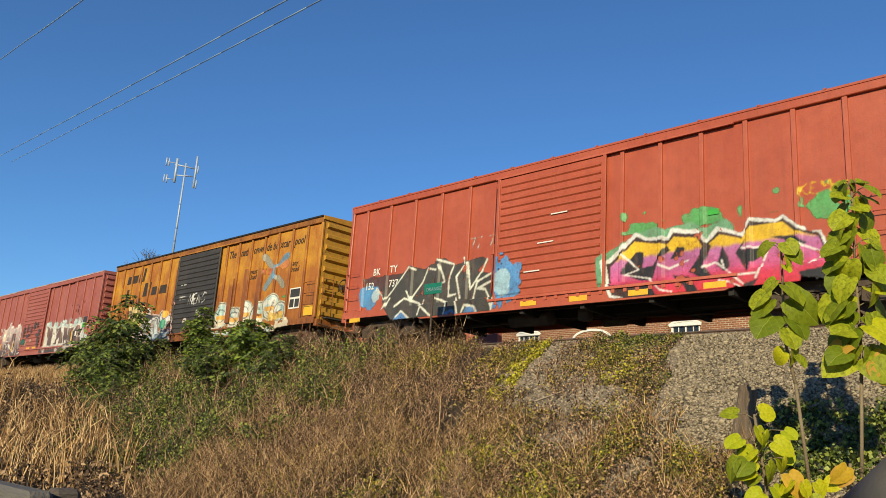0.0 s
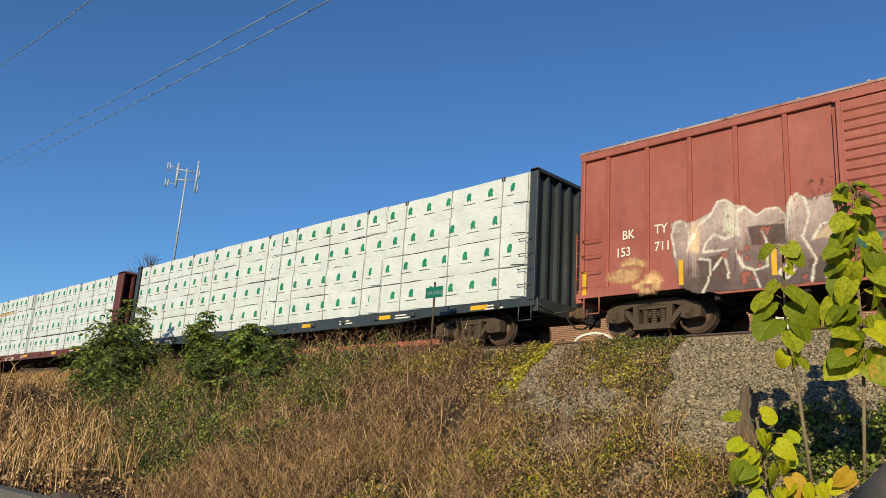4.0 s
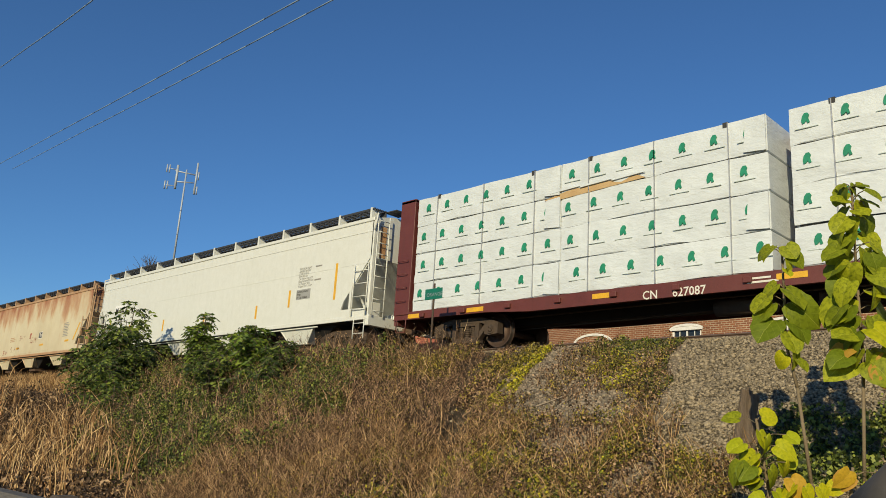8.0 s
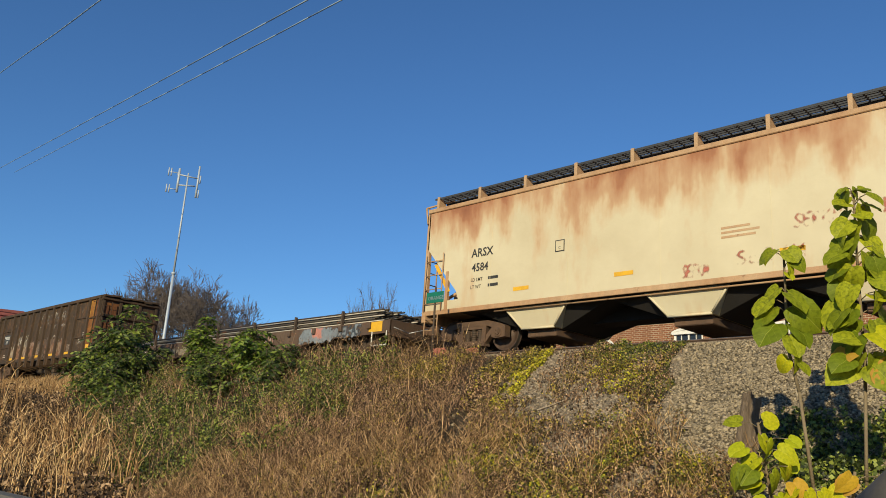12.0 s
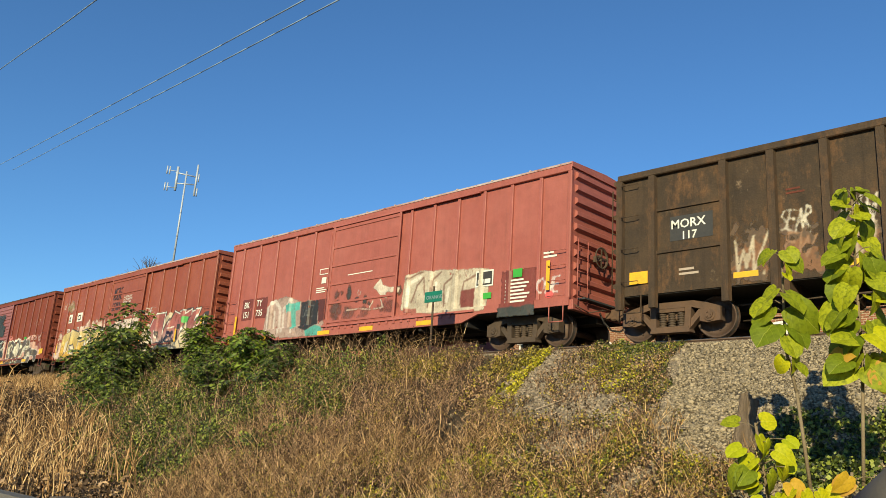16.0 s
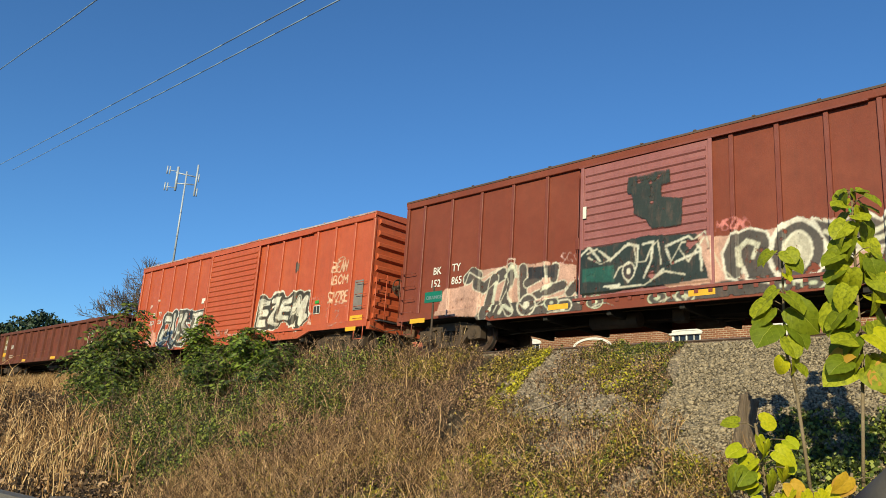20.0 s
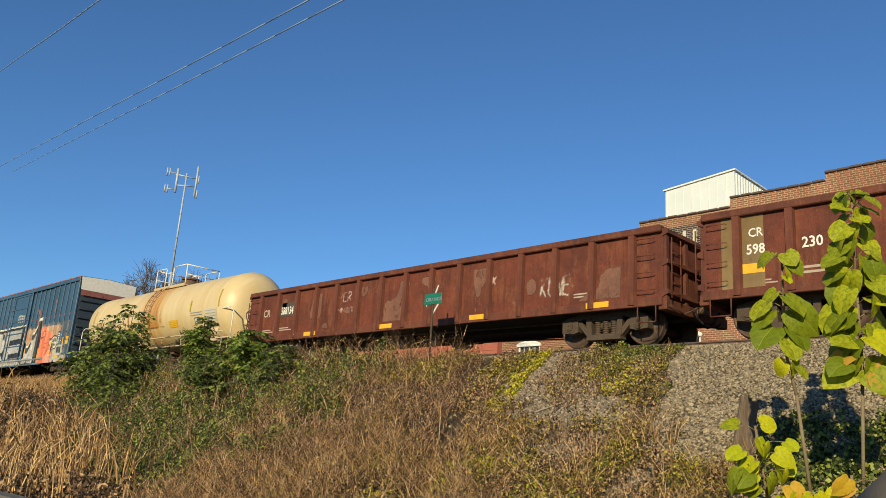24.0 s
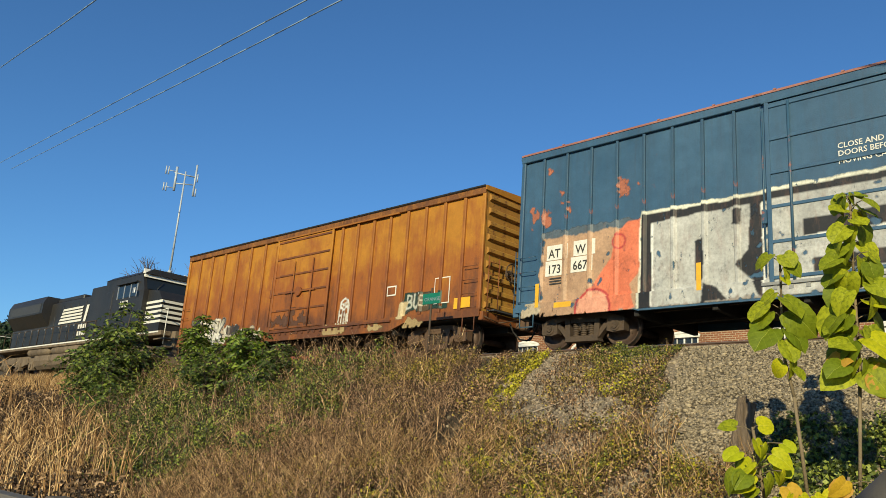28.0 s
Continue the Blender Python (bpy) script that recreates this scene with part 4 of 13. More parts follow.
# -- trucks --
def truck_meshes():
    prof = [(-0.0, 0.457), (0.0, 0.0)]
    wheel = G()
    for s in (-1, 1):
        y = 0.7525 * s
        o = [(y - s * 0.075, 0.12), (y - s * 0.075, 0.482), (y - s * 0.045, 0.485), (y - s * 0.03, 0.462), (y + s * 0.065, 0.455), (y + s * 0.07, 0.44), (y + s * 0.05, 0.40), (y + s * 0.0, 0.37), (y - s * 0.01, 0.22), (y + s * 0.06, 0.17), (y + s * 0.075, 0.12), (y + s * 0.08, 0.085)]
        wheel.lathe(o, "y", n=28)
        wheel.lathe([(y - s * 0.028, 0.4645), (y + s * 0.064, 0.4575)], "y", n=28, m=1)
        for k in range(3):
            a = 2.1 * k
            wheel.box(0.27 * math.cos(a) - 0.03, 0.27 * math.cos(a) + 0.03, y + s * 0.012 - 0.006, y + s * 0.012 + 0.006, 0.27 * math.sin(a) - 0.02, 0.27 * math.sin(a) + 0.02)
    wheel.cyl((0, -1.05, 0), (0, 1.05, 0), 0.085, 12)
    frame_g = G()
    # cast side frame: journal ends, arched top chord, bottom chord and columns
    top = [(-1.16, 0.50), (-1.14, 0.64), (-0.90, 0.72), (-0.55, 0.80), (0.55, 0.80), (0.90, 0.72), (1.14, 0.64), (1.16, 0.50), (0.80, 0.58), (0.50, 0.66), (-0.50, 0.66), (-0.80, 0.58)]
    frame_g.prism(top[:8] + top[8:], "y", -0.10, 0.09)
    for s in (-1, 1):
        frame_g.prism([(s * 1.17, 0.33), (s * 1.17, 0.62), (s * 0.72, 0.60), (s * 0.70, 0.34), (s * 0.86, 0.30)], "y", -0.12, 0.10)
        frame_g.prism([(s * 0.80, 0.58), (s * 0.66, 0.60), (s * 0.30, 0.20), (s * 0.44, 0.18)], "y", -0.08, 0.08)
        frame_g.prism([(s * 0.50, 0.70), (s * 0.36, 0.70), (s * 0.33, 0.20), (s * 0.47, 0.20)], "y", -0.10, 0.08)
    frame_g.prism([(-0.48, 0.12), (0.48, 0.12), (0.44, 0.25), (-0.44, 0.25)], "y", -0.13, 0.11)
    frame_g.prism([(-0.34, 0.58), (0.34, 0.58), (0.34, 0.70), (-0.34, 0.70)], "y", -0.09, 0.09)
    coil = [(0.25, 0.0), (0.25, 0.055)]
    for k in range(6):
        z = 0.26 + 0.053 * k
        coil += [(z, 0.06), (z + 0.008, 0.088), (z + 0.032, 0.088), (z + 0.040, 0.06)]
    spring = G().lathe(coil + [(0.585, 0.055), (0.585, 0.0)], "z", n=10)
    bear = G().cyl((0, -0.13, 0), (0, 0.10, 0), 0.13, 14).cyl((0, -0.16, 0), (0, -0.13, 0), 0.085, 10)
    for k in range(3):
        bear.cyl((0.05 * math.cos(2.1 * k), -0.18, 0.05 * math.sin(2.1 * k)), (0.05 * math.cos(2.1 * k), -0.16, 0.05 * math.sin(2.1 * k)), 0.016, 6)
    bolster = G().box(-0.22, 0.22, -1.0, 1.0, 0.40, 0.66, 0.03).cyl((0, 0, 0.66), (0, 0, 0.84), 0.3, 16).box(-0.12, 0.12, -0.72, -0.52, 0.66, 0.78, 0.01).box(-0.12, 0.12, 0.52, 0.72, 0.66, 0.78, 0.01)
    beam = G().cyl((0, -0.85, 0.36), (0, 0.85, 0.36), 0.045, 8).box(-0.05, 0.04, -0.84, -0.66, 0.24, 0.5, 0.01).box(-0.05, 0.04, 0.66, 0.84, 0.24, 0.5, 0.01)
    out = {"wheelset": wheel.mesh("wheelset"), "side_frame": frame_g.mesh("side_frame"), "spring": spring.mesh("spring"), "bearing": bear.mesh("bearing_cap"), "truck": bolster.mesh("truck"), "beam": beam.mesh("brake_beam")}
    out["wheelset"].materials.append(M["wheel"])
    out["wheelset"].materials.append(M["tread"])
    return out


TM = truck_meshes()
BASE = 0.93            # half the wheelbase
WHEELS = {"lead": [], "trail": []}
TM_BROWN = {k: v.copy() for k, v in TM.items() if k in ("side_frame", "bearing", "truck")}


def truck(car, x, brown=False):
    q = dict(TM, **TM_BROWN) if brown else TM
    m = M["iron_brown"] if brown else M["iron"]
    t = part("truck", q["truck"], m, car, loc=(x, 0, 0))
    for s in (-1, 1):
        f = part("side_frame", q["side_frame"], m, t, loc=(0, 1.0 * s, 0))
        for d in (-0.22, 0.0, 0.22):
            part("spring", q["spring"], M["iron"], t, loc=(d, 1.0 * s, 0))
        for d in (-BASE, BASE):
            b = part("bearing_cap", q["bearing"], m, t, loc=(d, 1.02 * s, 0.457))
            if s > 0:
                b.rotation_euler.z = math.pi
    for key, d in (("lead", BASE), ("trail", -BASE)):
        WHEELS[key].append(part("wheelset", TM["wheelset"], M["wheel"], t, loc=(d, 0, 0.457)))
        part("brake_beam", TM["beam"], M["iron"], t, loc=(d * 0.40, 0, 0))
    return t


def coupler_mesh():
    g = G().box(-0.55, 0.30, -0.075, 0.075, 0.76, 0.92, 0.015).box(0.26, 0.52, -0.14, 0.10, 0.70, 0.98, 0.03).box(0.42, 0.62, -0.15, -0.03, 0.68, 1.0, 0.03).box(0.40, 0.50, 0.06, 0.17, 0.74, 0.94, 0.02).cyl((0.50, -0.09, 0.64), (0.50, -0.09, 1.04), 0.03, 8)
    return g.mesh("coupler")


COUPLER = coupler_mesh()


def running_gear(car, L, inset, sill=0.82, brown=False, sillmat=None, hoses=True):
    """Trucks, couplers, centre sill and hoses that all cars have."""
    truck(car, -L / 2 + inset, brown)
    truck(car, L / 2 - inset, brown)
    part("centre_sill", G().box(-L / 2 + 0.05, L / 2 - 0.05, -0.22, 0.22, sill - 0.18, sill + 0.18), sillmat or M["black"], car)
    for s in (-1, 1):
        c = part("coupler", COUPLER, M["iron_brown"], car, loc=(s * (L / 2 + 0.02), 0, 0))
        c.rotation_euler.z = 0 if s > 0 else math.pi
        if hoses:
            x = s * (L / 2 + 0.12)
            part("air_hose", G().tube([(x, -0.35, 0.86), (x + s * 0.12, -0.34, 0.62), (x + s * 0.3, -0.28, 0.42), (x + s * 0.46, -0.16, 0.40), (x + s * 0.52, -0.05, 0.5)], 0.024, 6), M["black"], car)


def under_gear(car, L, low=0.6):
    """Brake gear slung below the floor."""
    part("air_reservoir", G().cyl((-1.9, -0.55, low), (-0.6, -0.55, low), 0.19, 14), M["iron"], car)
    part("brake_cylinder", G().cyl((0.4, 0.35, low), (1.0, 0.35, low), 0.16, 12).cyl((1.0, 0.35, low), (1.5, 0.35, low), 0.03, 6), M["iron"], car)
    part("control_valve", G().box(0.3, 0.62, -0.72, -0.46, low - 0.16, low + 0.14, 0.03), M["iron"], car)
    part("brake_rod", G().tube([(-L / 2 + 2.4, -0.3, low - 0.1), (-0.6, -0.32, low + 0.02), (1.6, 0.2, low), (L / 2 - 2.4, 0.28, low - 0.1)], 0.02, 6), M["iron"], car)
    part("brake_pipe", G().tube([(-L / 2 + 0.2, -0.4, low + 0.2), (-2.2, -0.9, low + 0.16), (2.2, -0.9, low + 0.12), (L / 2 - 0.2, -0.4, low + 0.2)], 0.022, 6), M["iron"], car)


def rungs(x0, x1, zs, y, r=0.011):
    g = G()
    for z in zs:
        g.tube([(x0, y + 0.06, z), (x0, y, z - 0.005), (x1, y, z - 0.005), (x1, y + 0.06, z)], r, 5)
    return g


def ladder(x0, x1, z0, z1, y, n, r=0.02):
    g = G().cyl((x0, y, z0), (x0, y, z1), r, 6).cyl((x1, y, z0), (x1, y, z1), r, 6)
    for i in range(n):
        z = z0 + (z1 - z0) * (i + 0.5) / n
        g.cyl((x0, y, z), (x1, y, z), r * 0.75, 6)
    return g


def bars(car, x, z, w, h, n, material, y, name="stencil_bar"):
    """Small print as plain bars."""
    for i in range(n):
        zz = z + h * (n - 1 - i) / n
        part(name, G().box(x, x + w * (0.7 + 0.3 * ((i * 37) % 10) / 10), y - 0.003, y, zz, zz + h / n * 0.5), material, car)


def boxcar(name, label, cx, L, H, body, posts, door=(6.2, 9.5), doorstyle="ribbed", doormat=None, roofmat=None, endribs=10, mural=None, inset=1.72, sill=0.88, endmat=None, dip=True, nl=6, nr=6, postw=0.05, brown=False, lead=None, edgemat=None, trackmat=None):
    """A fifty-foot boxcar with outside posts, sliding door, ribbed ends, ladders and running gear."""
    car = thing(name, label, "boxcar", "train", loc=(cx, 0, 0))
    h = L / 2
    doormat, roofmat, endmat, edgemat, trackmat = doormat or body, roofmat or body, endmat or body, edgemat or body, trackmat or posts
    part("body", G().box(-h + 0.06, h - 0.06, -SHEET, SHEET, sill + 0.12, H - 0.05), body, car)
    part("roof", G().prism([(-HALF - 0.02, H - 0.02), (HALF + 0.02, H - 0.02), (HALF + 0.02, H + 0.03), (0, H + 0.11), (-HALF - 0.02, H + 0.03)], "x", -h, h), roofmat, car)
    seam = G().prism([(-HALF - 0.03, H + 0.02), (0, H + 0.105), (HALF + 0.03, H + 0.02), (HALF + 0.03, H + 0.055), (0, H + 0.14), (-HALF - 0.03, H + 0.055)], "x", -0.03, 0.03).mesh("roof_seam")
    for i in range(1, 12):
        part("roof_seam", seam, roofmat, car, loc=(-h + L * i / 12, 0, 0))
    for s in (-1, 1):
        part("top_chord", G().box(-h, h, min(s * SHEET, s * (HALF + 0.015)), max(s * SHEET, s * (HALF + 0.015)), H - 0.20, H - 0.025, 0.012), edgemat, car)
        low = [(-h, sill + 0.20), (-h, sill), (-h + 2.9, sill), (-h + 3.5, sill - (0.2 if dip else 0.0)), (h - 3.5, sill - (0.2 if dip else 0.0)), (h - 2.9, sill), (h, sill), (h, sill + 0.20)]
        part("side_sill", G().prism(low, "y", min(s * SHEET, s * (HALF + 0.005)), max(s * SHEET, s * (HALF + 0.005))), body, car)
    pm = G().box(-postw, postw, -HALF + 0.004, -SHEET + 0.01, sill + 0.20, H - 0.20, 0.012).mesh("side_post")
    d0, d1 = door[0] - h, door[1] - h
    marked = lead is not None
    lead = (d0 + h) / nl if lead is None else lead
    where = [-h + lead + (d0 + h - lead) * i / (nl - 1) for i in range(nl - 1)] + [d1 + 0.45] + [d1 + 0.45 + (h - d1 - 0.45) * i / nr for i in range(1, nr)]
    for x in where:
        part("side_post", pm, posts, car, loc=(x, 0, 0))
        b = part("side_post", pm, posts, car, loc=(-x, 0, 0))
        b.rotation_euler.z = math.pi
    cm = G().box(-0.06, 0.06, -HALF - 0.004, -SHEET + 0.02, sill + 0.02, H - 0.03, 0.02).mesh("corner_post")
    for x in (-h + 0.06, h - 0.06):
        part("corner_post", cm, body, car, loc=(x, 0, 0))
        b = part("corner_post", cm, body, car, loc=(-x, 0, 0))
        b.rotation_euler.z = math.pi
    # doors on both sides
    for s in (-1, 1):
        y0, y1 = s * (SHEET - 0.01), s * (HALF + 0.012)
        a0, a1 = (d0, d1) if s < 0 else (-d1, -d0)
        d = part("door", G().box(a0, a1, min(y0, y1), max(y0, y1), sill + 0.14, H - 0.24, 0.015), doormat, car, "ribbed sliding door" if doorstyle == "ribbed" else "panelled sliding door")
        if doorstyle == "ribbed":
            rm = G().prism([(s * (HALF + 0.010), -0.055), (s * (HALF + 0.05), -0.02), (s * (HALF + 0.05), 0.02), (s * (HALF + 0.010), 0.055)], "x", a0 + 0.1, a1 - 0.1).mesh("door_rib")
            n = 15
            for i in range(n):
                part("door_rib", rm, doormat, d, loc=(0, 0, sill + 0.36 + (H - sill - 0.8) * i / (n - 1)))
        else:
            rm = G().box(a0 + 0.04, a1 - 0.04, min(s * (HALF + 0.01), s * (HALF + 0.04)), max(s * (HALF + 0.01), s * (HALF + 0.04)), -0.035, 0.035, 0.008).mesh("door_rail")
            for i in range(6):
                part("door_rail", rm, doormat, d, loc=(0, 0, sill + 0.22 + (H - sill - 0.55) * i / 5))
        for a in (a0, a1):
            part("door_stile", G().box(a - 0.045, a + 0.045, min(s * HALF, s * (HALF + 0.045)), max(s * HALF, s * (HALF + 0.045)), sill + 0.1, H - 0.2, 0.01), doormat, d)
        part("lock_rod", G().cyl((a0 - 0.10, s * (HALF + 0.035), sill + 0.3), (a0 - 0.10, s * (HALF + 0.035), H - 0.4), 0.016, 6).box(a0 - 0.15, a0 - 0.05, min(s * HALF, s * (HALF + 0.07)), max(s * HALF, s * (HALF + 0.07)), 2.2, 2.5, 0.01), posts, d)
        part("door_track", G().box(a0 - 0.2, min(a1 + 3.2, h - 0.3), min(s * (HALF + 0.004), s * (HALF + 0.06)), max(s * (HALF + 0.004), s * (HALF + 0.06)), sill + 0.07, sill + 0.13), trackmat, car)
        part("upper_track", G().box(a0 - 0.1, min(a1 + 3.2, h - 0.3), min(s * (HALF + 0.004), s * (HALF + 0.05)), max(s * (HALF + 0.004), s * (HALF + 0.05)), H - 0.235, H - 0.19), posts, car)
        tooth = G().box(-0.045, 0.045, min(s * (HALF + 0.006), s * (HALF + 0.03)), max(s * (HALF + 0.006), s * (HALF + 0.03)), sill - 0.02, sill + 0.07).mesh("track_bracket")
        if s < 0:
            for i in range(18):
                part("track_bracket", tooth, trackmat, car, loc=(a0 + 0.05 + 0.32 * i, 0, 0))
    # ends
    for s in (-1, 1):
        e = part("end_wall", G().box(min(s * (h - 0.06), s * (h - 0.02)), max(s * (h - 0.06), s * (h - 0.02)), -SHEET, SHEET, sill, H - 0.02), endmat, car, "corrugated steel end")
        x0, x1 = s * (h - 0.025), s * (h + 0.07)
        rm = G().prism([(x0, -0.105), (x1, -0.05), (x1, 0.05), (x0, 0.105)], "y", -SHEET + 0.12, SHEET - 0.12).mesh("end_rib")
        for i in range(endribs):
            part("end_rib", rm, endmat, e, loc=(0, 0, sill + 0.34 + (H - sill - 0.62) * i / (endribs - 1)))
        part("end_cap", G().prism([(-HALF, H - 0.10), (HALF, H - 0.10), (HALF, H + 0.03), (0, H + 0.11), (-HALF, H + 0.03)], "x", min(s * h, s * (h + 0.03)), max(s * h, s * (h + 0.03))), body, car)
        part("end_ladder", ladder(0, 0.42, sill + 0.05, sill + 1.65, 0, 5, 0.014).mesh("end_ladder"), posts, car, loc=(s * (h + 0.16), -HALF + 0.12, 0)).rotation_euler.z = math.pi / 2
        part("crossover_platform", G().box(min(s * (h + 0.02), s * (h + 0.26)), max(s * (h + 0.02), s * (h + 0.26)), -1.2, 0.6, sill + 0.18, sill + 0.22), M["grating"], car)
        part("end_sill", G().box(min(s * (h - 0.05), s * (h + 0.10)), max(s * (h - 0.05), s * (h + 0.10)), -HALF + 0.03, HALF - 0.03, sill - 0.1, sill + 0.14, 0.01), body, car)
        part("cut_lever", G().tube([(s * (h + 0.14), -1.45, sill), (s * (h + 0.16), -0.9, sill - 0.1), (s * (h + 0.3), -0.2, sill + 0.08)], 0.014, 5), M["iron"], car)
        part("step", G().tube([(s * (h - 0.16), -HALF, sill + 0.1), (s * (h - 0.16), -HALF, sill - 0.38), (s * (h - 0.58), -HALF, sill - 0.38), (s * (h - 0.58), -HALF, sill + 0.1)], 0.016, 5), posts, car)
        part("side_ladder", rungs(s * (h - 0.12), s * (h - 0.60), [sill + 0.25 + 0.38 * i for i in range(4)], -HALF - 0.07), posts, car)
    if marked:
        for i, (y, w) in enumerate(((0.55, 0.28), (0.88, 0.36))):
            part("end_marking", G().box(h + 0.072, h + 0.076, y, y + w, H - 0.42, H - 0.30), M["white"], car)
    part("brake_wheel", G().lathe([(h + 0.26, 0.26), (h + 0.30, 0.28), (h + 0.30, 0.25), (h + 0.26, 0.23)], "x", (0, -0.55, 2.2), 20).box(h + 0.05, h + 0.28, -0.6, -0.5, 2.12, 2.28, 0.01).box(h + 0.27, h + 0.29, -0.57, -0.53, 1.96, 2.44).box(h + 0.27, h + 0.29, -0.79, -0.31, 2.18, 2.22), M["iron"], car)
    part("floor", G().box(-h + 0.06, h - 0.06, -SHEET + 0.01, SHEET - 0.01, sill - 0.03, sill + 0.12), M["black"], car)
    bm = G().box(-0.06, 0.06, -1.4, 1.4, sill - 0.30, sill, 0.01).mesh("cross_bearer")
    for i in range(6):
        part("cross_bearer", bm, M["black"], car, loc=(-h + 3.4 + (L - 6.8) * i / 5, 0, 0))
    running_gear(car, L, inset, brown=brown)
    under_gear(car, L)

    def relief(x, z):
        u = x - h
        r = np.full(x.shape, SHEET)
        near = np.min([np.abs(u - p) for p in where], 0)
        r = np.where(near < postw + 0.012, HALF, r)
        dd = (u > d0) & (u < d1)
        r = np.where(dd, HALF + (0.05 if doorstyle == "ribbed" else 0.014), r)
        return np.where(z < sill + 0.21, HALF + 0.008, r)
    if mural:
        mural.build(car, relief)
    car_face = {"where": where, "h": h}
    return car, car_face


def mark(car, u, z, L, text, size=0.34, material=None, bold=0.014, y=-SHEET - 0.018, wide=0.9, name="lettering"):
    return lettering(car, text, u - L / 2, z, size, material or M["white"], y=y, bold=bold, wide=wide, name=name)


def tape(car, L, spots, z, w=0.5, hgt=0.13, y=-HALF - 0.012):
    for u in spots:
        part("reflector", G().box(u - L / 2, u - L / 2 + w, y - 0.004, y, z, z + hgt), M["reflector"], car, "yellow reflective strip")


def stripe(car, L, u, z, y=-HALF - 0.012, hgt=0.55):
    part("reflector", G().box(u - L / 2, u - L / 2 + 0.11, y - 0.004, y, z, z + hgt), M["reflector"], car, "upright yellow reflective strip")


def plate(car, L, u, z, w, hgt, material, y=-SHEET - 0.012, label="small painted data panel", name="data_panel"):
    return part(name, G().box(u - L / 2, u - L / 2 + w, y - 0.004, y, z, z + hgt), material, car, label)


# ---- the train, from the front ----
TRAIN = []
WHITE, CREAM, BLACKC = (0.78, 0.77, 0.73), (0.72, 0.62, 0.42), (0.02, 0.02, 0.022)
YEL, PINK, RED, TEAL, ORANGE = (0.80, 0.50, 0.02), (0.55, 0.13, 0.30), (0.60, 0.03, 0.04), (0.05, 0.42, 0.33), (0.80, 0.22, 0.10)
GREY, SALMON, BLUE, GREEN, LILAC = (0.40, 0.40, 0.40), (0.72, 0.36, 0.24), (0.10, 0.28, 0.52), (0.10, 0.33, 0.10), (0.45, 0.22, 0.42)
LIME = plain("green fluorescent sticker", (0.05, 0.36, 0.045), (0.04, 0.28, 0.04), 0.5, 0, 5, 40, 0.05)


